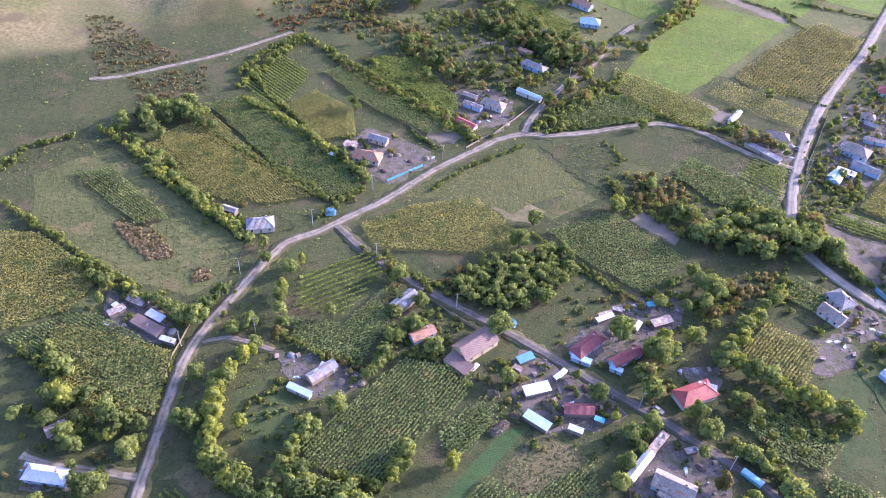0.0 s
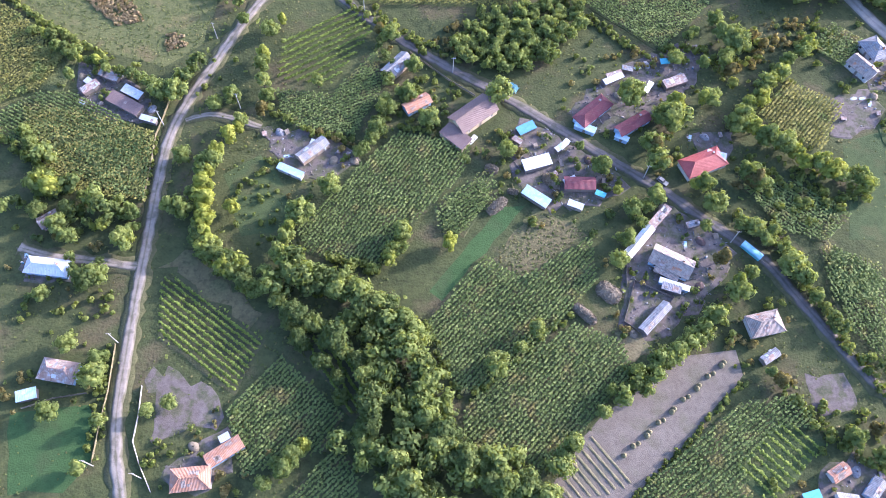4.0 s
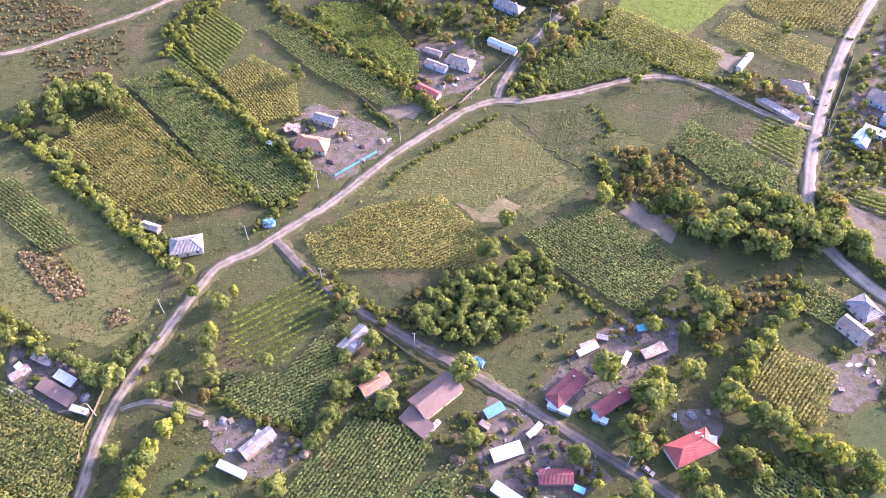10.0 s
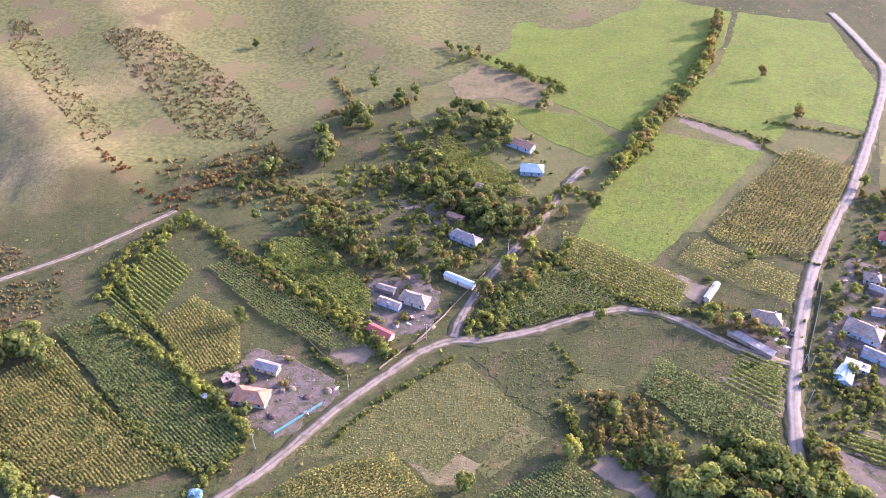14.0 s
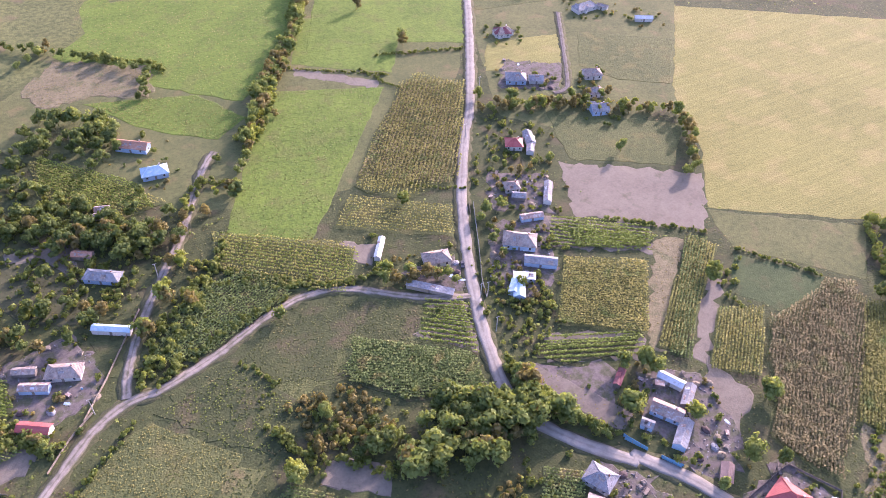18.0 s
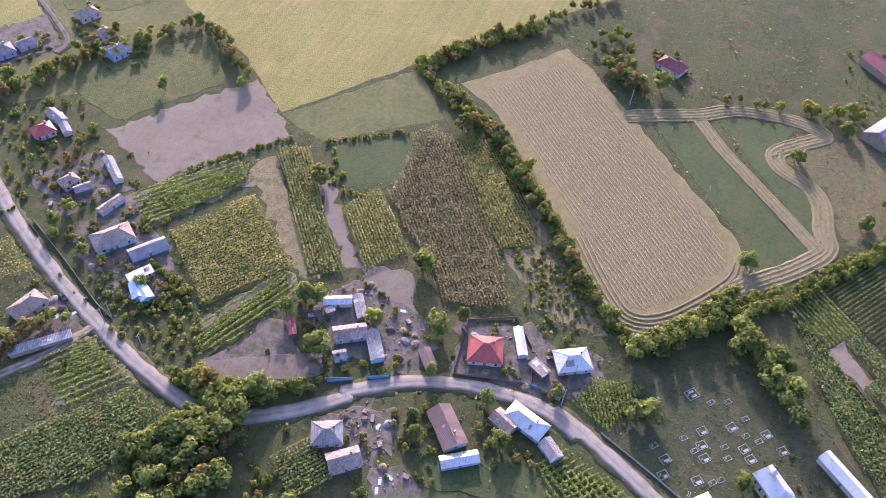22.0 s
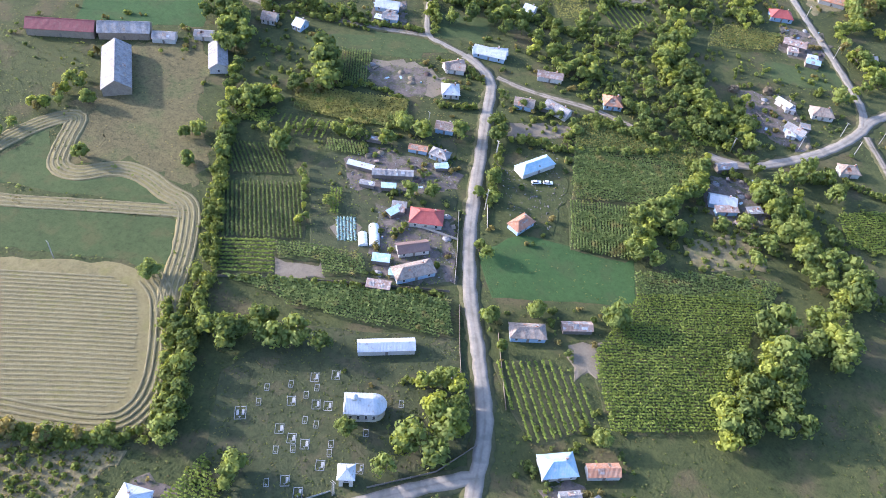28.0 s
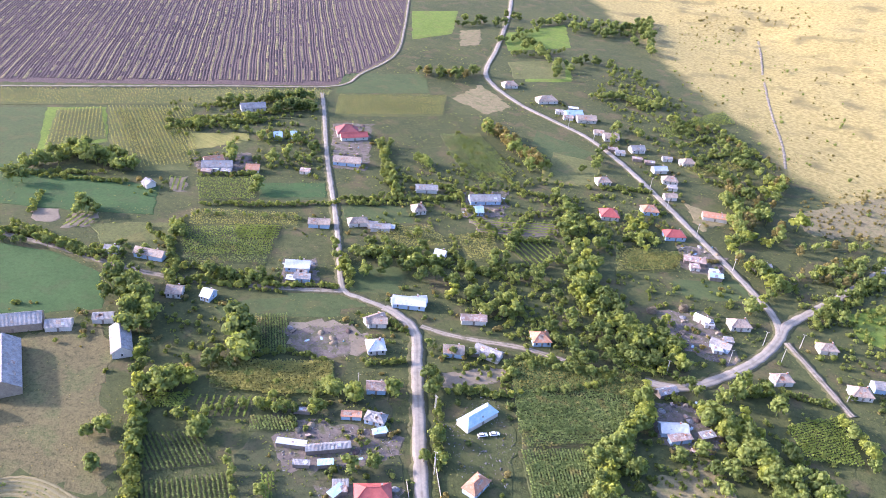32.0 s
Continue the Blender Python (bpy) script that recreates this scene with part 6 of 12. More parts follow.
# western fields
crop([(-189.2, 275.8), (-161.8, 300.2), (-116, 263.7), (-85.5, 240.8), (-87.4, 220.3), (-99.9, 208.1), (-134.9, 218.8), (-174.6, 242.1)], "olive", "meadow with dark mown strips", 0.5, tuft_mat='vine', height=0.4)
corn([(-171.9, 277.8), (-156, 283.9), (-119.9, 251.7), (-132.9, 246.6)], -35.1, label='strip of green maize')
corn([(-186.5, 236.5), (-170.1, 237.2), (-134.3, 214), (-143.4, 194.9), (-161.7, 183.3)], 49.3, "corn_gold")
corn([(-159.9, 179.4), (-140.8, 193.7), (-128.4, 194.9), (-99.9, 179.5), (-100.6, 151.1), (-127.5, 165.5)], -25.6, "corn")
scrub([(-141.8, 251.2), (-135.3, 253.8), (-115.6, 237.7), (-121.4, 233.6)], per_m2=0.2, height=1.2, mat='leaf_brown_far')
corn([(-143.4, 310.4), (-123.1, 332.8), (-87.9, 296.2), (-59.9, 273.9), (-81.2, 265.6), (-111.4, 274.3)], -44.4, "corn_gold")
corn([(-123, 338), (-106.9, 356.4), (-39.2, 293.1), (-45, 277.6), (-67.9, 289.8), (-88.8, 300.6)], -43.0)
vines([(-115.7, 363.7), (-103.3, 399), (-80, 380.9), (-89.9, 341.1)], -42.1, spacing=2.0, soil='meadow', height=1.3)
corn([(-147.9, 303), (-130.6, 314.9), (-85.9, 290.7), (-82.5, 282.9), (-93.1, 265.1), (-112.2, 269.4)], -36.6, "corn_gold")
corn([(-127.7, 341.3), (-114.3, 349.5), (-43.2, 294.8), (-39.2, 279), (-55.3, 273), (-80.7, 290.9)], -43.4)
corn([(-88.1, 346), (-74.8, 362), (-53, 346.1), (-48.5, 322.7), (-66.6, 316.8)], -53.5, "corn_gold")
corn([(-74, 381.1), (-60.9, 390.8), (-22.2, 352.5), (1.3, 331.7), (-12.4, 328.7), (-43.6, 348.2)], -41.1)
corn([(-49, 400), (-0.9, 364.4), (-1, 347.8), (-20.6, 359.9), (-50.5, 386)], -43.1, "vine", label='bright green root crop in rows')
# fields between the roads
crop([(-26.9, 278.8), (29.3, 319.8), (40.3, 323.3), (64.5, 295.2), (29.4, 274.7), (13, 280)], "crop", "rough yellow-green hay meadow", 0.6, tuft_mat='corn_gold', height=0.5)
corn([(-37.9, 256.3), (-16.8, 272.1), (13, 280), (31.4, 259.4), (25.8, 244.1), (-29.6, 242.6)], 26.6, "corn_gold")
crop([(14, 281.8), (25.3, 282.1), (45.5, 273.9), (39.3, 266.6), (27.5, 266.2)], "dry", "bare pale soil patch", 0.1)
crop([(41.5, 272.6), (59.1, 294.5), (68, 287.3), (46.3, 269.1)], "olive", "pale green plot in faint rows", 0.8, height=0.4)
crop([(64.5, 295.2), (43.1, 324), (106.9, 349.4), (127.2, 343.1), (166.3, 324.6), (154.9, 289.8), (88.6, 293.2)], "meadow", "rough grass meadow with faint strips", 0.35, height=0.5)
crop([(94.6, 404), (153.3, 503.8), (210.9, 480.1), (126.4, 383.6)], "pasture", "bright green pasture", 0.3, tuft_mat='vine', height=0.35)
crop([(172.8, 520.5), (173, 511.1), (206.6, 481.1), (211.1, 488.5)], "soil", "strip of bare soil", 0)
corn([(161.9, 401.8), (221.1, 480.5), (253.9, 464.5), (206.6, 391.3), (178, 388.2)], 53.0, "corn_gold", spacing=1.85, step=0.90)
crop([(200, 577.1), (253.6, 539.1), (221.7, 492.2), (175.3, 525.7)], "pasture", "green meadow", 0.03)
corn([(225.9, 480.6), (251.1, 463.8), (200.1, 387.3), (163.5, 414.7)], -132.6, "corn_dry", spacing=1.85, step=0.90)
corn([(153.6, 402.4), (191.5, 373.9), (182.4, 356.7), (138.3, 385.6)], -36.9, "corn_gold", spacing=1.85, step=0.90)
corn([(93.5, 406.8), (141.5, 367), (130.5, 351.6), (85.9, 388.7)], -39.7, "vine", spacing=1.85, step=0.90, label='leafy green crop rows')
vines([(152.8, 330), (167.2, 319.7), (156.7, 295.5), (140, 311.1)], -37.7, spacing=2.6)
corn([(118, 324.8), (153.4, 297.4), (151, 277.3), (107.5, 305)], -37.7)
# eastern fields
crop([(426.9, 481.7), (727.1, 272.5), (478.6, 179.3), (409.3, 239.2), (297, 317.1), (325.4, 350.4), (350.4, 399.1)], "golden", "wide golden-green crop field", 0)
crop([(256.1, 378), (312.5, 338.6), (284.9, 306.2), (238.6, 343.4)], "soil", "bare pinkish soil field", 0)
crop([(295.7, 315.9), (352.3, 273.6), (323, 250.4), (287.3, 291.4)], "olive", "short green meadow", 0)
crop([(284.3, 288.9), (307.3, 260), (282.4, 247.4), (265.6, 272.8)], "grass", "short green meadow", 0)
vines([(227.9, 346.6), (264.1, 321.8), (253.4, 307.6), (215.4, 331.8)], -33.0, spacing=2.6)
corn([(216.6, 322), (247.2, 303.2), (220.1, 271.6), (192.1, 293.1)], -37.3, "corn_gold")
vines([(183.9, 290.3), (218.3, 273), (211.8, 263.5), (176.8, 279.4)], -25.0, spacing=2.6)
crop([(258.7, 312.9), (271.7, 307.9), (220.8, 260.1), (215.9, 267.5)], "dry", "dry weedy strip", 0.15, tuft_mat='corn_dry')
corn([(272.1, 307.6), (279.9, 301.7), (225.7, 252.8), (220.7, 259.4)], -137.4, "corn")
crop([(266.8, 289.3), (272.4, 285.1), (231.3, 248.5), (226.4, 252.2)], "soil", "narrow strip of bare soil", 0)
corn([(254, 268.3), (271.3, 259.2), (244.1, 235.1), (229.1, 246.6)], -139.9, "corn_gold")
corn([(270, 255.3), (280.1, 245.1), (306.8, 259.1), (316.8, 250.5), (234.6, 189.8), (227.1, 212)], -138.7, "corn_dry")
corn([(310.7, 241.9), (321.2, 234.8), (272.3, 192.8), (257.9, 203.3)], -140.7, "corn_gold")
crop([(306.3, 225.2), (313.9, 219.3), (258.3, 166.9), (239.4, 181.6), (255.6, 199.3)], "dry", "weedy dry strip", 0.2, tuft_mat='corn_dry')
crop([(170.1, 281.2), (197.2, 267.1), (183.2, 246.1), (171.5, 263.9)], "yard", "grazed brown plot", 0.03)
crop([(350.1, 251.2), (371.9, 232.3), (399.3, 212), (387.5, 196.3), (363.8, 174.6), (332.4, 146.4), (302.1, 116.6), (287.3, 111), (274.6, 114.5), (249.8, 133.9), (240.1, 148.2), (251.2, 161.7), (276.4, 179.8), (335.3, 227.8)], "mown", "wide mown hayfield", 0)
crop([(360.4, 162.3), (368.2, 141.5), (306.1, 89.2), (287.8, 108.7), (302.6, 114.2), (329.1, 136.3)], "grass", "short green wedge of grass", 0)
crop([(377.3, 135.6), (386.4, 96.8), (364.7, 107.7), (349.6, 103.4), (338.8, 88.5), (314.4, 86.3)], "grass", "short green wedge of grass", 0)
crop([(394.2, 82.6), (402.9, 45.5), (384.8, 28.7), (327.6, 59.6), (317.4, 75.2), (348.4, 82.9), (359.6, 103.1)], "heath", "bare dry farmyard with patchy grass", 0.03, tuft_mat='corn_dry')
corn([(275, 94.5), (257.8, 78.2), (209.2, 40.1), (198.4, 52.8), (229.5, 74.7)], -148.6)
vines([(179.1, 164.6), (183.2, 142.8), (171.4, 121), (165.8, 124.5), (162.6, 155.4)], -128.8, spacing=2.2, soil='under')
# fields by the churchyard road and the southern village
crop([(219.1, 14.3), (212.6, -6.2), (174.1, -28.6), (160.7, -11.6), (200.5, 26.6)], "clover", "smooth green meadow", 0.05, height=0.3)
vines([(180.8, 48.4), (168.3, 33.9), (153.6, 33.5), (141.4, 42.9), (151.6, 63.6), (167.7, 57.2)], 145.6, spacing=2.6, soil='under')
corn([(158.5, 21.1), (163.3, -14.8), (147.7, -32), (129.9, -56.3), (119.5, -18.3), (111, 14), (136.1, 41.3)], -134.2, "vine", label='dense low green crop')
corn([(170.6, -23.6), (152.1, -43.3), (127.7, -63.6), (124.1, -49), (146.8, -31), (163.3, -14.8)], -145.3)
corn([(259.7, 78.6), (231.1, 57.7), (210.7, 40.4), (198.5, 50.5), (217, 59.3), (247.3, 85.3)], -144.8)
vines([(188.3, 160), (173.4, 120.3), (157.3, 127.1), (178.3, 166)], 138.8, spacing=2.2, soil='under')
corn([(169.9, 121.5), (161.2, 98.3), (144.8, 103.9), (157.1, 126.8)], 157.9)
crop([(375.3, -31.3), (337.7, -73.2), (318.4, -76.6), (334.2, -56.1), (357.4, -23.3)], "grass", "green meadow", 0.04)
crop([(706, -129.1), (534.7, -310.2), (539, -353.5), (548.6, -417.1), (612.9, -524.4), (743.8, -714.4), (995.9, -307.8), (789.4, -124.9)], "plough", "wide ploughed field with pale stubble streaks", 0)
crop([(494.6, 1.1), (469.6, -10.2), (436.2, -13.4), (410.3, 4.4), (437.4, 36.4), (451.4, 48.4)], "clover", "smooth green meadow", 0)
crop([(660.3, -101), (640.4, -122.7), (571.7, -68.9), (571.4, -46.2), (584.4, -33.4)], "grass", "green meadow strip", 0)
crop([(639.9, -123.2), (613.7, -151.7), (563.8, -114.9), (581.1, -76.6)], "pasture", "pale green strip of crop", 0)
corn([(612.7, -152.8), (573.7, -195.2), (497.2, -131.3), (518.3, -98.6), (558.9, -113.3)], 149.0, "corn_gold", spacing=2.30, step=1.30)
corn([(693.2, -121.2), (527.7, -301.7), (515.8, -267.1), (665.1, -103.9)], -132.5, "corn_gold", spacing=2.75, step=1.70)
corn([(344.2, 0.3), (303.5, -32.6), (289.8, -16.1), (308.9, 0.3), (331, 9.4)], -141.1, "corn_gold")
corn([(243, -83.8), (220.1, -100.3), (191.2, -105.2), (177.6, -76.3), (217, -44)], -159.1, "corn")
corn([(212.9, -36.2), (187, -56.7), (177.2, -28.5), (194.2, -15.3)], 130.8)
corn([(452.8, -87), (405.6, -123.7), (395.7, -112.7), (440, -73.5)], -142.1, "corn_gold", spacing=1.85, step=0.90)
corn([(440.9, -68.4), (404.4, -104.7), (384.5, -79.2), (417.6, -51.7)], -135.2, "vine", spacing=1.85, step=0.90)
corn([(322.9, -163.7), (309.6, -183.1), (290.6, -159.5), (303, -146.7)], -124.4, "corn_gold", spacing=1.85, step=0.90)
vines([(327.5, -187), (286.6, -219.2), (277.8, -204.9), (314.6, -178.5)], -141.3, spacing=3)
corn([(516.1, -294.9), (454.5, -359.3), (433, -319.3), (490.2, -258.1)], -133.7, "corn_gold", spacing=2.30, step=1.30)
crop([(548.8, -342.2), (500.6, -393.6), (469.7, -356.5), (521.5, -298.6)], "grass", "green meadow strip", 0)
crop([(352.7, -96.3), (324.2, -117.8), (312.4, -96.2), (334.3, -80.5)], "grass", "shaded meadow", 0)
crop([(354.5, -59.5), (333.7, -77.6), (323.7, -61), (339.7, -47.2)], "grass", "green meadow", 0.03)
corn([(353.5, -35.4), (341.7, -45.5), (322.5, -22.8), (332.8, -14.3)], 134.3)
corn([(406.1, -291.9), (391, -307.6), (338.2, -263.8), (355.2, -247.2)], 138.7, spacing=1.85, step=0.90)
corn([(238.7, -218.5), (214.1, -236.4), (210.3, -215.1), (230.4, -197.3)], -138.0, spacing=1.85, step=0.90)
# houses of the southern valley
house(13.7, 192.2, 42.3, 15.7, 8.1, "gable", "roof_brown", "wall_ochre", H=3.0, chimneys=0, label='long house with a brown tiled gable roof')
shed(7.9, 182.8, -39.7, 10.2, 5.1, "roof_brown", "wall_ochre", "slope", H=2.4, label='lean-to with brown roof against a house')
shed(98.0, 179.1, -13.0, 6.2, 2.7, "roof_white", "wall", "slope", H=3.4, label='porch with a bright white sheet roof')
house(-14.6, 212.2, 52.0, 10.8, 5.1, "gable", "roof_grey", "mud", H=2.6, chimneys=0, label='grey barn-like house with a tall gable roof')
house(-6.4, 195.9, 34.8, 9.4, 4.1, "gable", "roof_orange", "wall_blue", H=2.4, label='small old house with patched orange roof')
house(56.2, 196.0, 44.7, 14.4, 5.3, "hip", "roof_maroon", "wall_blue", H=2.6, label='house with dull red roof and blue front')
house(70.1, 191.4, 35.0, 12.9, 3.9, "gable", "roof_maroon", "wall_blue", H=2.6, label='house with dark red roof and pale blue porch')
house(93.3, 176.5, 25.4, 14.9, 7.1, "hip", "roof_red", "wall", H=2.8, label='house with a bright red roof, white gable sheet')
house(79.4, 138.3, -25.5, 13.1, 6.6, "gable", "roof_tan", "wall_blue", H=2.7, porch=True, label='old house with mottled tile roof and lean-to')
house(106.9, 118.4, 15.5, 10.3, 6.6, "hip", "roof_tan", "wall", H=2.7, chimneys=1, label='square house with a pale pyramid roof')
shed(69.5, 145.5, 52.1, 13.2, 2.9, "roof_white", "wall", "gable", label='long low barn with a pale sheet roof')
shed(76.9, 154.9, 51.0, 9.7, 2.5, "roof_rust", "board", "slope", label='open shed roofed with broken sheets')
shed(72.8, 118.9, 48.4, 12.5, 3.1, "roof_grey", "board", "gable", label='grey animal shed with patched roof')
shed(78.8, 129.3, -15.6, 5.8, 2.1, "roof_grey", "board", "slope")
shed(107.5, 108.0, 33.9, 5.8, 2.5, "roof_grey", "board", "gable")
shed(87.8, 152.7, 18.8, 4.1, 1.7, "roof_rust", "board", "slope")
shed(-41.1, 174.7, 44.7, 11.2, 4.1, "roof_grey", "mud", "gable", label='old house with a dark grey roof', H=2.6)
shed(-47.7, 166.1, -22.6, 9.1, 2.1, "roof_blue", "wall", "slope", label='long shed with a pale blue sheet roof')
shed(-39.3, 177.2, -19.0, 5.6, 1.5, "roof_white", "wall", "slope")
shed(36.1, 173.7, 20.2, 9.6, 3.9, "roof_white", "board", "slope", H=2.4, label='shed with a flat white sheet roof')
shed(35.8, 160.3, -33.9, 9.4, 3.3, "roof_blue", "board", "slope", H=2.3, label='shed with a pale blue sheet roof')
shed(32.5, 187.7, 31.1, 6.3, 2.9, "blue", "board", "slope", H=2.2, label='lean-to covered by blue sheeting')
shed(50.6, 166.2, 1.6, 10.2, 4.5, "roof_maroon", "board", "gable", H=2.4, label='barn with dark red roof and white annex')
shed(47.4, 167.1, 27.6, 4.2, 2.1, "roof_white", "board", "slope")
shed(49.0, 157.9, -20.4, 4.9, 1.9, "roof_white", "wood", "slope")
shed(57.5, 162.5, -23.0, 3.1, 1.5, "teal", "board", "slope")
shed(44.8, 180.9, 42.0, 4.9, 1.5, "roof_white", "board", "slope")
shed(64.3, 210.9, 29.4, 7.6, 1.9, "roof_white", "board", "slope")
shed(69.7, 215.8, -11.3, 3.6, 1.5, "roof_grey", "board", "slope")
shed(76.8, 207.8, 60.1, 4.9, 1.5, "white", "board", "slope")
shed(83.7, 219.8, 10.0, 3.0, 1.9, "teal", "board", "slope")
shed(86.7, 211.0, 24.9, 8.5, 3.1, "roof_rust", "board", "slope")
house(-63.1, 63.5, 9.0, 10.6, 5.9, "hip", "roof_orange", "wall", H=2.7, label='house with sunlit orange hip roof')
shed(-54.9, 71.6, 35.7, 10.8, 3.9, "roof_orange", "wall_blue", "gable", H=2.5, label='annex with an orange roof and blue wall')
shed(-55.5, 75.6, 32.2, 2.7, 1.7, "roof_white", "board", "slope")
house(-119.8, 126.5, -4.4, 13.4, 5.1, "hip", "roof_white", "wall_blue", H=2.7, label='house with weathered pale hip roof')
house(-107.9, 92.9, -7.0, 10.6, 5.9, "hip", "roof_rust", "wall_blue", H=2.7, label='house with a rusty patched sheet roof')
shed(-115.8, 85.4, 17.5, 5.5, 2.9, "roof_blue", "board", "slope", label='shed with a bright pale-blue roof')
shed(-107.6, 195.3, -27.2, 7.4, 2.9, "roof_white", "board", "slope", label='shed with pale sheet roof')
shed(-109.2, 190.4, -27.1, 13.3, 4.1, "roof_brown", "board", "slope")
shed(-99.6, 184.3, -14.9, 5.7, 1.7, "roof_white", "board", "slope")
shed(-117.4, 202.3, -20.3, 7.3, 2.5, "roof_grey", "board", "slope")
shed(-123.0, 196.8, 43.8, 6.3, 2.5, "roof_rust", "board", "slope")
house(-123.9, 143.4, 37.2, 5.9, 4.1, "gable", "roof_rust", "mud", H=2.4, label='small house hidden among trees')
house(122.6, 73.7, 31.4, 5.4, 3.1, "gable", "roof_orange", "wall", H=2.4, label='small house with an orange gable roof')
shed(113.8, 66.4, 18.4, 4.9, 3.0, "teal", "board", "slope")
house(123.7, 65.5, -5.4, 5.5, 4.1, "gable", "roof_grey", "wall", H=2.4)
# houses along the northern road
house(-80.1, 251.0, 14.4, 11.2, 7.1, "hip", "roof_grey", "wall", H=2.8, label='house with pale grey pyramid roof')
shed(-95.7, 259.7, -20.1, 7.1, 3.0, "roof_grey", "board", "gable")
house(-40.4, 304.8, -10.5, 12.8, 7.1, "hip", "roof_orange", "wall", H=2.8, label='house with an orange and grey hip roof')
house(-36.7, 319.7, -19.5, 9.3, 4.1, "gable", "roof_grey", "wall_ochre", H=2.6, chimneys=0)
shed(-50.0, 314.2, 28.4, 6.4, 2.5, "roof_rust", "board", "slope")
shed(-57.4, 304.8, -30.1, 3.9, 1.5, "roof_white", "board", "slope")
shed(6.2, 338.6, -34.1, 11.1, 4.1, "roof_red", "wall", "gable", H=2.5, label='long shed with a bright red roof')
house(19.8, 358.6, -23.6, 12.1, 6.1, "hip", "roof_tan", "wall", H=2.6, label='house with mottled tile hip roof')
shed(9.2, 356.4, -27.3, 10.2, 3.5, "roof_rust", "wall_blue", "gable", H=2.4)
shed(7.3, 365.8, -24.8, 8.1, 3.1, "roof_tan", "board", "gable")
shed(39.4, 371.2, -32.6, 14.7, 3.1, "roof_blue", "wall", "gable", H=2.5, label='long low building with a pale blue roof')
house(43.0, 401.2, -34.5, 14.3, 5.6, "hip", "roof_grey", "wall_blue", H=2.6, label='grey hip-roofed house among trees')
shed(38.6, 418.4, -30.0, 8.5, 3.5, "roof_orange", "mud", "gable")
house(80.0, 459.9, -8.2, 11.7, 7.1, "hip", "roof_blue", "wall_blue", H=2.8, label='house with a pale blue pyramid roof')
house(76.2, 485.1, -37.1, 15.5, 6.1, "gable", "roof_orange", "wall_blue", H=2.8, label='house with orange roof and blue walls')
shed(50.9, 440.0, -22.5, 5.8, 2.5, "roof_rust", "board", "gable")
shed(149.2, 363.5, 53.5, 12.4, 2.5, "roof_white", "wall", "gable", H=2.4, label='narrow white-roofed shed')
house(167.3, 346.2, -15.0, 11.1, 7.1, "hip", "roof_tan", "wall", H=2.8, label='house with tan hip roof by the road')
shed(156.6, 332.6, -45.0, 19.6, 3.0, "roof_grey", "wood", "slope")
house(204.8, 338.6, -37.1, 14.0, 8.6, "hip", "roof_tan", "wall_blue", H=3.0, label='large house with mottled pink tile roof')
shed(205.6, 323.9, -37.3, 13.7, 5.0, "roof_grey", "wall_blue", "gable", H=2.6, label='long annex with blue sheet roof')
shed(219.1, 349.9, -16.4, 10.4, 3.5, "roof_rust", "wall_blue", "gable")
house(194.1, 319.4, -33.2, 8.4, 3.1, "slope", "roof_white", "wall_blue", H=2.6, label='narrow blue house with white roof')
shed(188.6, 315.2, -122.8, 10.6, 4.5, "roof_blue", "wall_blue", "gable")
house(222.9, 371.8, -20.8, 6.7, 5.6, "hip", "roof_tan", "wall", H=2.6)
shed(222.2, 364.8, -36.2, 6.4, 4.0, "roof_grey", "board", "gable")
shed(235.8, 360.6, -127.5, 14.8, 3.5, "roof_grey", "wall", "gable")
house(243.1, 400.0, -30.7, 8.3, 7.1, "hip", "roof_red", "wall", H=2.8, label='house with faded red hip roof')
shed(250.4, 395.8, -126.1, 13.7, 3.5, "roof_grey", "wall", "gable")
house(279.4, 451.8, -30.2, 11.0, 8.1, "hip", "roof_grey", "wall_blue", H=2.8)
shed(289.4, 446.5, -27.5, 7.7, 6.5, "roof_grey", "wall", "gable")
house(321.1, 435.9, -22.5, 9.8, 7.1, "hip", "roof_tan", "wall", H=2.8)
house(310.2, 419.8, -18.6, 8.5, 6.1, "hip", "roof_tan", "wall", H=2.8)
house(301.7, 405.2, -19.7, 8.9, 7.1, "gable", "roof_grey", "wall_blue", H=2.8)
house(302.0, 500.2, -23.6, 9.4, 7.1, "hip", "roof_maroon", "wall", H=2.8)
house(302.8, 500.2, 3.0, 10.7, 7.1, "hip", "roof_tan", "wall", H=2.8)
house(368.5, 504.4, 2.5, 15.4, 7.1, "hip", "roof_grey", "wall", H=2.8)
house(346.8, 549.0, -0.4, 13.4, 7.1, "gable", "roof_grey", "wall", H=2.8)
# houses along the bend and the churchyard
house(211.8, 193.5, -73.5, 11.4, 10.2, "hip", "roof_red", "wall", H=2.9, chimneys=1, label='house with bright red hip roof')
shed(220.1, 183.2, -154.5, 11.6, 3.1, "roof_white", "wall_blue", "gable", H=2.4, label='long narrow shed with white sheet roof')
patched = house(219.4, 164.2, -60.7, 11.6, 8.4, "hip", "roof_white", "wall", H=2.8, label='house with patched white and turquoise roof')
part("tarpaulin", shared_box("roof_tarpaulin", 3.4, 2.6, 0.06, "tarp"), patched, "turquoise tarpaulin over a roof slope", pose(1.6, 2.4, 4.42, -math.degrees(math.atan2(0.36 * 8.4, 4.65))))
part("roof_sheet", shared_box("roof_sheet", 3.0, 2.2, 0.05, "roof_grey"), patched, "", pose(-1.8, -2.3, 4.4, math.degrees(math.atan2(0.36 * 8.4, 4.65))))
shed(212.4, 174.1, -118.4, 6.7, 3.5, "roof_rust", "board", "slope")
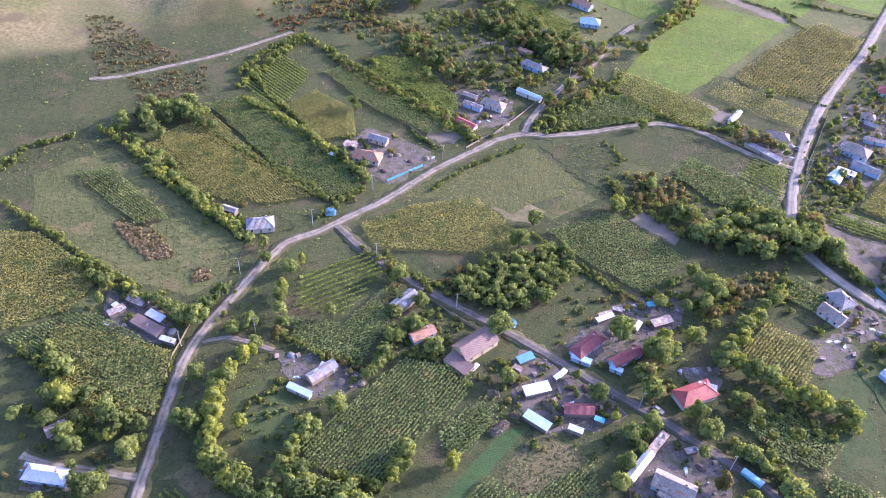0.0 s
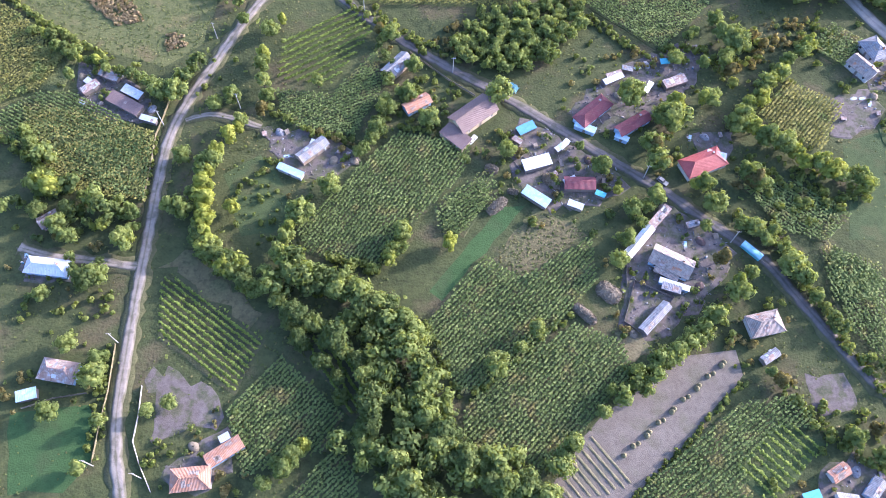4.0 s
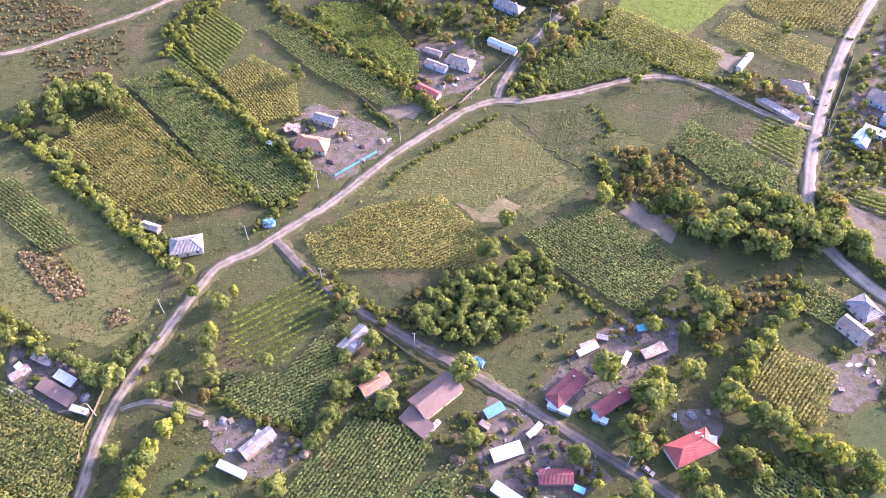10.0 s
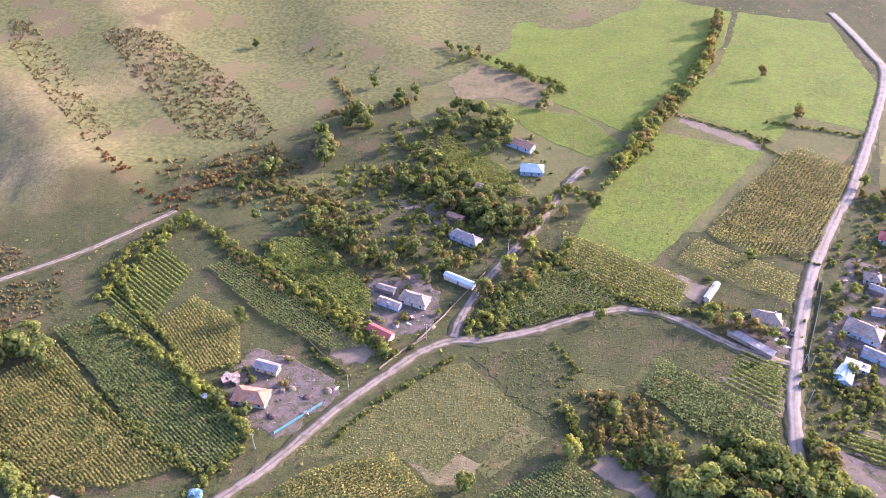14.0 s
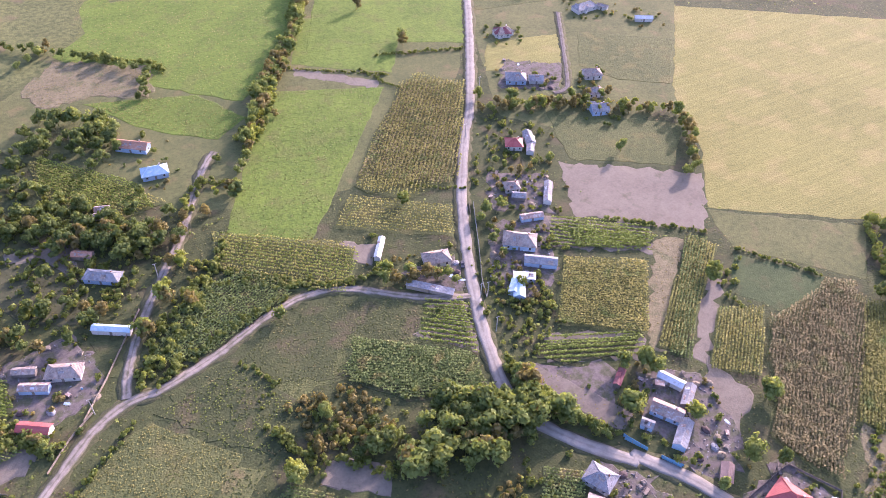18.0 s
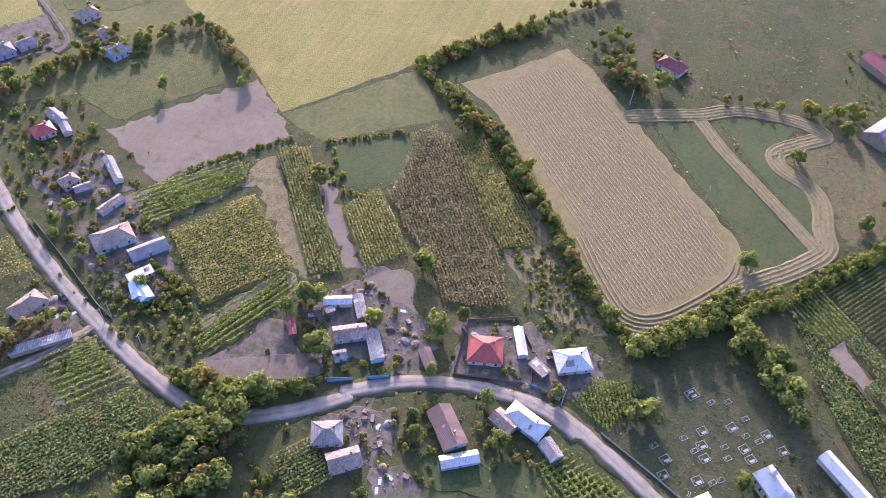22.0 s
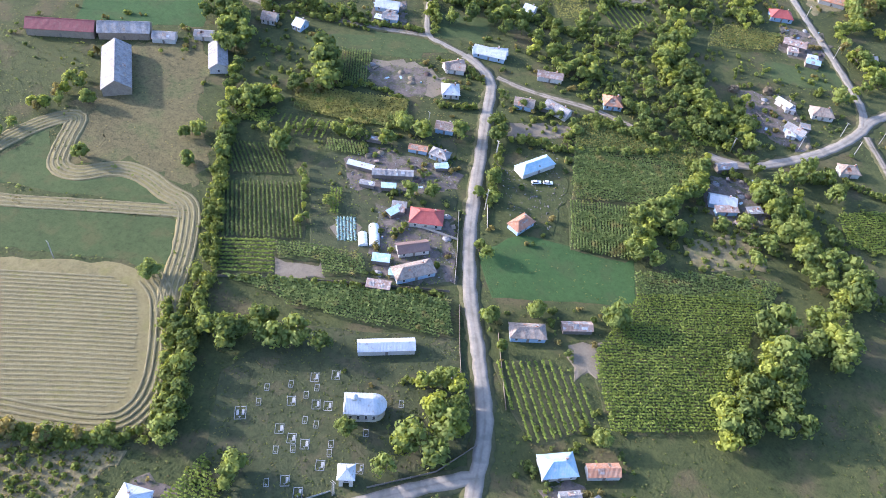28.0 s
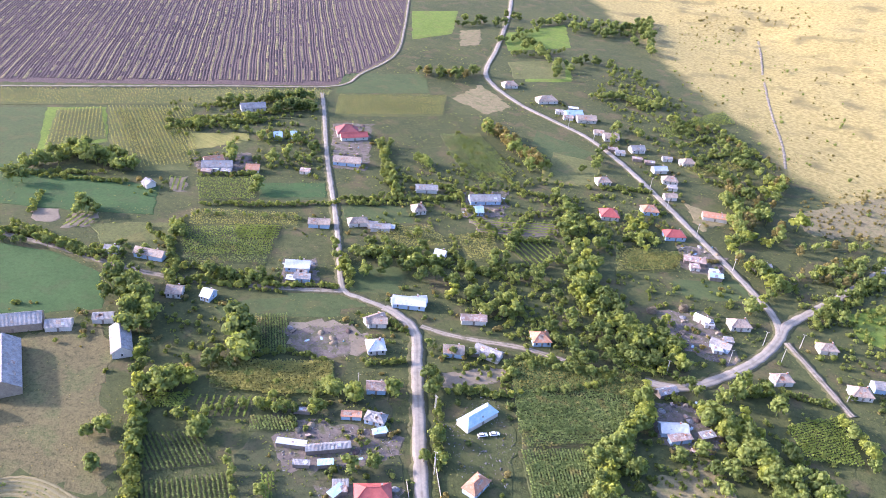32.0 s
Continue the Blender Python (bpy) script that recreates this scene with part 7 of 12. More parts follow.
shed(211.2, 249.2, -63.9, 9.7, 3.5, "roof_white", "wall", "gable", H=2.5, label='shed with white sheet roof')
shed(212.1, 240.9, -145.0, 10.1, 3.5, "roof_grey", "board", "gable")
house(200.4, 239.3, -57.8, 10.9, 5.6, "gable", "roof_rust", "wall_blue", H=2.6, label='house with patched sheet roof and blue walls')
shed(198.9, 229.4, -145.9, 11.8, 4.5, "roof_grey", "wall_blue", "gable", H=2.6, label='barn with grey-blue roof')
shed(190.9, 238.8, -54.3, 4.3, 3.5, "roof_grey", "wall_blue", "gable")
shed(195.3, 259.4, -145.3, 7.8, 2.5, "roof_maroon", "board", "gable")
shed(187.7, 316.4, -135.0, 7.4, 4.5, "roof_blue", "wall_blue", "gable")
shed(201.3, 210.8, -138.7, 7.2, 4.0, "roof_brown", "board", "gable")
house(179.1, 195.5, -136.9, 14.0, 7.6, "gable", "roof_brown", "wall", H=2.8, label='house with reddish brown gable roof')
shed(170.4, 188.2, -57.1, 12.0, 4.0, "roof_white", "wall_blue", "gable", H=2.3, label='low shed with white and rusty roof')
house(162.8, 229.9, -64.7, 9.2, 7.6, "hip", "roof_grey", "wall", H=2.7, label='house with weathered grey pyramid roof')
house(156.7, 221.2, -51.1, 9.8, 6.1, "gable", "roof_tan", "wall", H=2.6, label='barn-like house with tan gable roof')
house(191.1, 172.4, -109.4, 13.5, 6.6, "hip", "roof_white", "wall_blue", H=2.7, label='house with pale sheet hip roof')
shed(188.3, 179.2, -115.7, 8.3, 5.5, "roof_rust", "mud", "gable")
shed(184.6, 162.4, -129.7, 7.2, 4.5, "roof_grey", "wall_blue", "gable")
house(243.8, 17.4, -140.4, 12.7, 8.1, "hip", "roof_red", "wall", H=3.0, label='large house with a red hip roof')
house(236.1, 33.0, -121.8, 11.8, 5.1, "gable", "roof_brown", "wall", H=2.7, chimneys=0)
house(227.8, 40.8, -115.8, 15.0, 6.6, "hip", "roof_tan", "wall_blue", H=2.7, label='house with tan hip roof and blue wall')
shed(240.3, 45.6, -140.3, 6.4, 3.5, "roof_blue", "board", "slope", H=2.3)
shed(231.7, 55.2, -143.0, 8.6, 3.5, "roof_rust", "board", "slope")
shed(255.1, 24.0, -95.1, 6.2, 3.0, "roof_blue", "board", "slope", H=2.3)
shed(256.1, 20.4, -140.3, 5.6, 3.0, "roof_grey", "board", "slope")
shed(283.6, 16.0, -151.2, 11.1, 2.5, "roof_white", "board", "slope", H=2.2)
shed(271.4, 9.2, -135.0, 16.9, 3.5, "roof_grey", "board", "gable", H=2.3, label='long patched animal shed')
house(266.7, -14.6, -160.3, 8.0, 5.1, "hip", "roof_grey", "wall_blue", H=2.6)
shed(275.6, -10.2, -145.0, 8.0, 3.0, "roof_orange", "wall_blue", "slope")
shed(261.1, -9.8, -123.7, 5.6, 2.5, "roof_blue", "board", "slope")
house(307.6, -67.7, -112.3, 9.4, 5.6, "gable", "roof_tan", "wall", H=2.7)
house(304.2, -91.0, -134.3, 17.1, 5.6, "gable", "roof_white", "wall_blue", H=2.6)
shed(234.8, -41.0, -105.4, 17.2, 6.5, "roof_blue", "wall", "hip", H=2.7, label='house with pale turquoise sheet roof')
house(216.6, -9.3, -95.0, 9.4, 5.6, "hip", "roof_orange", "wall_blue", H=2.6, label='small house with orange hip roof')
house(180.6, 30.9, -135.6, 12.5, 6.1, "hip", "roof_tan", "wall_blue", H=2.7, label='house with pinkish tile hip roof')
shed(169.8, 15.5, -133.6, 10.8, 4.0, "roof_rust", "board", "gable")
house(141.3, 64.4, -128.6, 11.1, 7.6, "hip", "roof_blue", "wall", H=2.7, label='house with pale blue-grey hip roof')
shed(130.2, 55.0, -132.7, 10.3, 4.5, "roof_orange", "wall", "gable", H=2.5, label='long shed with pinkish tile roof')
shed(132.3, 69.5, -129.8, 6.5, 3.5, "roof_grey", "wall_blue", "gable")
shed(210.1, 72.0, -130.5, 19.4, 5.0, "roof_white", "wall", "gable", H=2.8, label='long low hall with pale sheet roof')
shed(177.6, -108.6, -124.0, 9.5, 4.5, "roof_grey", "board", "gable")
house(405.1, 160.9, -112.3, 12.8, 8.1, "hip", "roof_maroon", "wall", H=3.0)
# farm and far village
house(400.9, 56.5, 148.1, 32.2, 12.1, "gable", "roof_grey", "wood", H=4.0, chimneys=0, windows=False, label='farm barn with pale sheet gable roof')
house(445.0, 57.9, -133.8, 30.4, 9.1, "gable", "roof_maroon", "wood", H=4.0, chimneys=0, windows=False, label='long cattle barn with rusty red roof')
house(425.9, 36.8, -129.8, 23.2, 9.1, "gable", "roof_grey", "wood", H=4.0, chimneys=0, windows=False, label='long cattle barn with grey sheet roof')
shed(411.2, 25.1, -134.6, 10.6, 6.5, "roof_grey", "wall", "gable", H=2.6)
shed(401.5, 9.7, -135.9, 8.8, 5.5, "roof_grey", "wall", "gable", H=2.6, label='white-walled farm hut with grey roof')
house(381.4, 16.1, 144.7, 19.2, 8.1, "gable", "roof_grey", "wall", H=3.2, chimneys=0, label='white farmhouse with grey gable roof')
house(303.4, -90.2, -151.1, 15.9, 7.1, "gable", "roof_white", "wall_blue", chimneys=1, windows=True)
house(305.9, -67.0, -142.2, 9.2, 5.1, "gable", "roof_tan", "wall", chimneys=1, windows=False)
house(294.9, -51.7, -134.5, 7.8, 8.1, "hip", "roof_white", "wall", chimneys=1, windows=True)
house(277.9, -29.8, -145.2, 7.9, 5.6, "gable", "roof_rust", "wall_blue", chimneys=1, windows=False)
house(266.0, -71.8, -147.4, 8.9, 6.1, "gable", "roof_tan", "wall_blue", chimneys=1, windows=False)
house(252.7, -80.7, -174.3, 12.2, 6.1, "gable", "roof_grey", "wall", chimneys=1, windows=False)
house(271.7, -99.0, -143.8, 12.0, 5.1, "gable", "roof_rust", "wall", chimneys=1, windows=False)
house(239.1, -106.5, -139.8, 8.4, 8.1, "hip", "roof_orange", "wall_blue", chimneys=1, windows=True)
house(429.6, -39.1, -158.2, 15.3, 6.1, "gable", "roof_tan", "wall_blue", chimneys=1, windows=False)
house(388.1, -121.7, -143.0, 11.7, 6.1, "gable", "roof_tan", "wall_blue", chimneys=1, windows=False)
house(372.9, -137.7, -130.7, 11.2, 6.1, "hip", "roof_tan", "wall", chimneys=1, windows=False)
house(359.4, -141.2, -143.9, 11.0, 5.1, "gable", "roof_grey", "wall", chimneys=1, windows=False)
house(366.4, -79.8, -145.3, 12.1, 7.1, "gable", "roof_white", "wall_blue", chimneys=1, windows=True)
house(357.5, -73.2, -148.9, 7.6, 5.1, "gable", "roof_grey", "wall_blue", chimneys=1, windows=False)
house(356.0, -174.7, -126.3, 7.0, 8.1, "hip", "roof_tan", "wall", chimneys=1, windows=True)
house(332.9, -214.0, -136.4, 19.1, 8.1, "gable", "roof_grey", "wall_blue", chimneys=1, windows=True)
house(327.8, -198.2, -136.5, 4.5, 7.1, "gable", "roof_blue", "wall_blue", chimneys=1, windows=True)
house(368.0, -201.1, -142.7, 13.4, 6.1, "gable", "roof_grey", "wall", chimneys=1, windows=False)
house(316.8, -138.8, -164.9, 5.6, 7.1, "gable", "roof_white", "wall", chimneys=1, windows=True)
house(483.6, -135.0, -135.2, 18.4, 8.1, "gable", "roof_grey", "wall_blue", chimneys=1, windows=True)
house(491.5, -139.3, -118.6, 11.6, 6.1, "gable", "roof_orange", "wall", chimneys=1, windows=False)
house(429.5, -198.2, -148.8, 17.8, 8.1, "gable", "roof_tan", "wall_blue", chimneys=1, windows=True)
house(461.8, -238.2, -134.0, 15.4, 13.1, "hip", "roof_maroon", "wall", chimneys=1, windows=True)
house(452.8, -234.2, -128.0, 18.8, 7.1, "gable", "roof_red", "wall", chimneys=1, windows=True)
house(490.0, -196.9, -134.3, 5.3, 7.1, "gable", "roof_blue", "wall_blue", chimneys=1, windows=True)
house(483.9, -206.2, -133.3, 3.8, 6.1, "gable", "roof_blue", "wall_blue", chimneys=1, windows=False)
house(540.5, -223.9, -125.5, 17.9, 8.1, "gable", "roof_grey", "wall", chimneys=1, windows=True)
house(493.1, -90.2, 169.5, 5.7, 6.1, "gable", "roof_grey", "wall", chimneys=1, windows=False)
house(380.3, -32.4, -165.5, 4.7, 7.1, "gable", "roof_white", "wall_blue", chimneys=1, windows=True)
house(394.2, -24.4, -145.7, 7.1, 7.1, "gable", "roof_tan", "wall", chimneys=1, windows=True)
house(464.8, -147.2, -141.0, 7.8, 7.1, "gable", "roof_orange", "wall", chimneys=1, windows=True)
house(264.2, -251.4, -148.2, 10.9, 10.1, "hip", "roof_red", "wall", chimneys=1, windows=True)
house(246.5, -275.8, -144.6, 10.1, 8.1, "hip", "roof_orange", "wall_blue", chimneys=1, windows=True)
house(222.9, -254.0, -143.4, 12.2, 8.1, "hip", "roof_red", "wall_blue", chimneys=1, windows=True)
house(210.3, -296.7, -156.3, 15.0, 6.6, "gable", "roof_orange", "wall", chimneys=1, windows=False)
house(181.8, -175.6, 173.4, 7.8, 3.6, "gable", "roof_white", "wall", chimneys=1, windows=False)
house(165.2, -183.7, -144.0, 10.3, 7.1, "hip", "roof_tan", "wall", chimneys=1, windows=True)
house(167.8, -159.4, 179.4, 9.4, 5.1, "gable", "roof_grey", "wall_blue", chimneys=1, windows=False)
house(137.2, -151.8, -140.5, 8.7, 6.1, "hip", "roof_tan", "wall", chimneys=1, windows=False)
house(124.2, -192.6, -148.1, 8.8, 6.1, "hip", "roof_tan", "wall", chimneys=1, windows=False)
house(105.0, -165.8, -151.4, 9.3, 7.1, "hip", "roof_tan", "wall", chimneys=1, windows=True)
house(96.2, -178.0, -150.4, 10.8, 6.1, "gable", "roof_grey", "wall_blue", chimneys=1, windows=False)
house(167.1, -86.2, -145.9, 11.1, 6.1, "gable", "roof_white", "wall_blue", chimneys=1, windows=False)
house(163.0, -82.7, -132.6, 9.4, 3.1, "slope", "roof_rust", "wall_blue", chimneys=1, windows=False)
house(154.4, -91.5, -128.0, 6.1, 3.1, "slope", "roof_grey", "board", chimneys=1, windows=False)
house(203.3, -231.8, -158.3, 11.8, 5.1, "slope", "roof_rust", "board", chimneys=1, windows=False)
house(188.4, -222.7, -151.2, 7.0, 4.1, "gable", "roof_blue", "board", chimneys=1, windows=False)
house(286.8, -295.0, -135.4, 9.4, 7.1, "hip", "roof_tan", "wall", chimneys=1, windows=True)
house(251.8, -330.9, -149.9, 10.1, 7.1, "hip", "roof_tan", "wall", chimneys=1, windows=True)
house(263.6, -343.1, -135.4, 10.1, 6.1, "gable", "roof_white", "wall", chimneys=1, windows=False)
house(242.8, -305.1, -141.7, 8.1, 5.1, "gable", "roof_tan", "wall", chimneys=1, windows=False)
house(357.0, -399.6, -133.1, 14.0, 8.1, "gable", "roof_blue", "wall_blue", chimneys=1, windows=True)
house(344.4, -396.7, -141.7, 15.5, 8.1, "gable", "roof_tan", "wall", chimneys=1, windows=True)
house(388.4, -413.4, -132.1, 17.2, 9.1, "hip", "roof_tan", "wall", chimneys=1, windows=True)
house(313.9, -374.9, -144.9, 11.1, 8.1, "gable", "roof_tan", "wall", chimneys=1, windows=True)
house(429.9, -424.1, -131.3, 12.4, 8.1, "hip", "roof_tan", "wall", chimneys=1, windows=True)
house(289.8, -367.3, -134.6, 10.6, 7.1, "gable", "roof_grey", "wall", chimneys=1, windows=True)
house(251.9, -371.6, -140.5, 10.1, 7.1, "hip", "roof_tan", "wall", chimneys=1, windows=True)
house(169.8, -252.4, -138.4, 9.8, 4.1, "gable", "roof_grey", "board", chimneys=1, windows=False)
house(447.3, -29.6, -151.3, 6.4, 4.1, "gable", "roof_grey", "wall", chimneys=1, windows=False)
# hedges and tree belts of the southern valley
trees_along([(-62.2, 226), (-62.8, 205.8), (-59.2, 186.7)], 6, 3, 8.0, ('green', 'yellow', 'green', 'brown', 'yellow'))
trees_along([(-66, 181.7), (-71.8, 173), (-74.7, 160.4), (-74.1, 146.5), (-68.4, 135.1), (-60.3, 126.9)], 5, 4, 9.0, ('yellow', 'yellow', 'green', 'yellow'))
trees_along([(-48.8, 132.8), (-36.8, 126.6), (-22.6, 122.5), (-8.4, 114.8), (-1.9, 102.7), (1.9, 89.4), (7.2, 76.6), (20.9, 69.2), (38.3, 61.3)], 4.2, 5, 10.2, ('green', 'green', 'dark'))
trees_along([(-44.5, 116.4), (-28.6, 110.7), (-17.5, 97.2), (-13.3, 82.5), (-15.9, 72.9)], 6, 5, 10.2, ('dark', 'dark', 'green'))
trees_along([(-12.8, 74.6), (-4.2, 64), (7, 58.3)], 5, 7, 10.2, ('green', 'yellow', 'dark'))
trees_along([(-29.3, 77.5), (-35, 69.5), (-43.5, 60.1)], 6, 3, 7.7, ('green', 'yellow'))
trees_along([(106.7, 195.3), (117.2, 186.7), (129.3, 178.5), (141.7, 173.6), (152.3, 169.7)], 5, 3, 9.0, ('green', 'yellow', 'green', 'yellow'))
trees_along([(129.2, 221.4), (116.1, 204.5), (107, 192.9)], 6, 2, 6.4, ('green', 'yellow'))
trees_along([(85.4, 199.2), (80.7, 188)], 5, 3, 11.5, ('green',))
trees_along([(70.3, 203.3)], 5, 3, 11.5, ('green',))
tree(69.2, 201, 11.5, "green")
tree(80.4, 194, 10.2, "green")
tree(74.8, 181.8, 10.2, "green")
tree(77.2, 175.4, 10.2, "green")
tree(92.2, 166.5, 10.2, "green")
tree(94.6, 159.8, 9.0, "green")
tree(58.5, 172.1, 9.0, "green")
tree(75.4, 161.2, 9.0, "green")
tree(99.4, 128.9, 9.0, "green")
tree(103.9, 134.9, 7.7, "green")
tree(91.8, 151.7, 5.1, "green")
tree(25.9, 176.8, 7.7, "green")
tree(22, 200, 10.2, "green")
tree(-0.8, 189, 7.7, "green")
tree(-18.4, 193.4, 6.4, "green")
tree(-19.6, 184, 7.7, "green")
tree(-24.9, 175.1, 5.1, "green")
tree(-33.8, 160.4, 7.7, "green")
tree(-41.8, 149.7, 9.0, "green")
tree(-45.5, 140.2, 7.7, "green")
tree(-42.2, 202.4, 7.7, "green")
tree(-18.2, 225.6, 7.7, "green")
tree(-8.5, 211.6, 7.7, "green")
tree(-15.5, 194, 5.1, "green")
tree(23.3, 100.1, 9.0, "green")
tree(30.2, 106.7, 6.4, "green")
tree(35.3, 112.8, 7.7, "green")
tree(-8.2, 143.8, 9.0, "green")
tree(54.9, 87.9, 6.4, "green")
tree(45.1, 77.6, 10.2, "green")
tree(42, 74.6, 7.7, "green")
tree(75, 105.2, 7.7, "green")
tree(78.6, 107.9, 7.7, "green")
tree(87.1, 116, 7.7, "green")
tree(91.8, 119.8, 7.7, "green")
tree(83.6, 113.5, 6.4, "green")
tree(67.8, 95.7, 6.4, "green")
tree(106.3, 191.9, 9.0, "green")
tree(98.1, 203.4, 7.7, "green")
tree(106, 222.4, 7.7, "green")
tree(110.4, 229.3, 9.0, "green")
tree(68, 157.3, 7.7, "green")
tree(64.6, 145.3, 7.7, "green")
tree(62.4, 137.5, 7.7, "green")
tree(111.2, 168.5, 9.0, "green")
tree(107.9, 172.5, 9.0, "green")
tree(113.3, 151, 6.4, "green")
tree(106.3, 152.8, 6.4, "green")
tree(118.2, 137.9, 9.0, "green")
tree(121.6, 134.5, 7.7, "green")
tree(116, 139.1, 7.7, "green")
tree(124.6, 128.3, 6.4, "green")
tree(111, 147, 6.4, "green")
tree(-84.7, 169.2, 7.7, "green")
tree(-71.3, 194.6, 7.7, "green")
tree(-76.9, 191.6, 6.4, "green")
tree(-91.4, 195.7, 9.0, "green")
tree(-97.3, 194.9, 7.7, "green")
tree(-81.3, 148.6, 9.0, "green")
tree(-85.3, 149.8, 7.7, "green")
tree(7.2, 139.8, 7.7, "yellow")
tree(-8.2, 144.2, 7.7, "yellow")
tree(-64.6, 150.4, 7.7, "yellow")
tree(63.2, 164.1, 5.1, "yellow")
tree(95.3, 140.1, 9.0, "brown")
tree(76.6, 180.7, 10.2, "brown")
tree(109.2, 100.1, 7.7, "brown")
tree(135.5, 86.6, 7.7, "brown")
trees_along([(-129, 158.8), (-124.1, 152.9)], 5, 3, 10.2, ('yellow', 'green'))
trees_along([(-118.7, 149.8), (-107.6, 148.1), (-95.8, 142.6), (-95.9, 133)], 6, 6, 7.7, ('dark', 'green'))
trees_along([(-130.4, 153.4), (-119.9, 138), (-113.2, 140.1)], 6, 5, 7.7, ('dark', 'green'))
trees_along([(-109.4, 121.4), (-101.2, 123.5)], 5, 4, 7.7, ('dark', 'green'))
tree(-107, 101.1, 7.7, "green")
tree(-96.5, 91.9, 9.0, "green")
tree(-96.2, 97.1, 7.7, "green")
tree(-107.6, 80.3, 7.7, "green")
tree(-92.2, 78.4, 6.4, "green")
tree(-78.9, 82, 6.4, "green")
tree(-73.1, 84.7, 5.1, "green")
tree(-95.2, 64.9, 6.4, "green")
tree(-119.2, 116.9, 6.4, "green")
hedge([(-96.8, 100.6), (-95.1, 84.5), (-94.2, 69.2)], 1.6, 1.6)
hedge([(-77.1, 154.6), (-71.9, 131.2), (-52.9, 120.5)], 3, 3)
hedge([(-31.3, 136.1), (-16.6, 130.8), (-8.3, 142.6), (-6.8, 148.6)], 3, 3.5)
hedge([(-0, 114.8), (12.7, 90.7)], 2, 2)
hedge([(15.2, 90.7), (26.2, 99.6), (34.8, 110.3), (47.2, 118.8)], 2, 2)
hedge([(61.2, 102.1), (70.5, 100.6), (77.9, 107.8), (92.6, 117.2)], 3, 3)
hedge([(97.9, 99.8), (84.7, 85.9), (68.5, 69.4), (61.6, 62.7)], 1.4, 1.4)
hedge([(111.2, 98.3), (119.7, 86.7), (128.8, 80.4), (137.6, 74.2)], 3, 2.8)
hedge([(115.3, 158.3), (121.3, 134.8), (129.6, 118.2), (139.1, 102.5), (143, 97.4)], 3, 3)
hedge([(102.3, 158), (110.8, 151.2), (120.7, 142.5)], 2, 2.6)
hedge([(-59.3, 191.7), (-40.9, 182.3), (-27.3, 179.4)], 2, 2.4)
hedge([(-10.5, 186.5), (-0.8, 185.7), (-9.3, 202.4)], 2, 2.4)
hedge([(83.2, 226.7), (99.5, 227.2), (107.9, 210.7)], 3, 3)
hedge([(108.1, 176.9), (124.1, 168.9), (138, 161), (148.8, 169.6)], 8, 3.2)
hedge([(108.7, 181.4), (118, 164.6), (129.7, 154.7)], 8, 2.6)
scrub([(107.4, 184.1), (141.4, 178.6), (137.4, 153.4), (115.8, 158.9)], per_m2=0.05, height=1.8)
scrub([(-130.2, 126.2), (-97.7, 123.3), (-95.1, 108.8), (-125.2, 104.4)], per_m2=0.04, height=1.6)
scrub([(-9.6, 210.1), (2.3, 210.5), (10.4, 203.7), (-0.9, 189.6)], per_m2=0.12, height=1.6)
scrub([(-69.7, 165.8), (-48.2, 158.1), (-48.2, 140), (-62.1, 135.8)], per_m2=0.06, height=1.8)
scrub([(113.2, 96.9), (141.1, 90.8), (138.7, 69.6), (122.1, 77.2)], per_m2=0.08, height=2)
scrub([(-82.7, 76.8), (-69.1, 73.9), (-70.9, 64.3), (-79.5, 67.3)], per_m2=0.1, height=1.8)
# hedges of the western fields
hedge([(-194.8, 255.4), (-174.5, 242.6), (-155.9, 232.1), (-134.2, 217.6), (-118, 209.8)], 2.5, 3)
hedge([(-167.6, 317.2), (-148, 300.5), (-127.2, 285.1), (-109, 266.5), (-92.1, 249.2), (-80.2, 239.6)], 5, 4, mat='leaf_far')
hedge([(-204.7, 276.6), (-202.3, 294.5), (-182.9, 306.2)], 4, 3)
trees_along([(-162.1, 312.2), (-152, 323.4), (-133.1, 325.8), (-118.8, 325.1)], 6, 10, 9.0, ('dark', 'green'), joined=True)
hedge([(-98.9, 309.6), (-78.8, 291.5), (-61, 280.8)], 3, 2.5)
hedge([(-119.7, 385.5), (-97.1, 353.3), (-67.7, 320.6), (-41.1, 287.3)], 3, 2.5)
hedge([(-119.7, 372.9), (-110, 399.2), (-91.5, 422)], 3, 3)
hedge([(-55.4, 400.2), (-20.5, 365.7), (7.7, 331.9)], 4, 3.2)
hedge([(-154.4, 177.4), (-140.8, 169.5), (-126.7, 159.6)], 3, 3.4)
trees_along([(-129.6, 155.8), (-130.7, 167.9)], 5, 3, 10.2, ('yellow', 'green'), joined=True)
trees_along([(-92.9, 194.1), (-89, 203.2), (-84.1, 209.8)], 5, 3, 7.7, ('green', 'dark'), joined=True)
trees_along([(-139.3, 142.4), (-133.2, 149.6), (-120.3, 155.4), (-102.3, 147.7)], 6, 8, 7.7, ('green', 'dark'), joined=True)
hedge([(-141.5, 285.3), (-123.7, 272.9), (-104.3, 259.2), (-85.5, 244.3)], 4, 3.4)
hedge([(-90.8, 335), (-69.7, 316.2), (-53.1, 301.9), (-38.1, 291.2)], 4, 3)
hedge([(-120.2, 318.1), (-85.3, 292.7), (-60.3, 277.7), (-41, 273.2)], 2.5, 2.2)
hedge([(-74.4, 402.1), (-48.4, 377.3), (-19.6, 351.3), (6, 331.4), (12, 326.7)], 4, 2.8)
hedge([(-115.3, 359.3), (-103.5, 398.9), (-92.4, 420.3)], 3.5, 2.8)
hedge([(-111.7, 352.1), (-85.8, 333.6)], 3, 2.5)
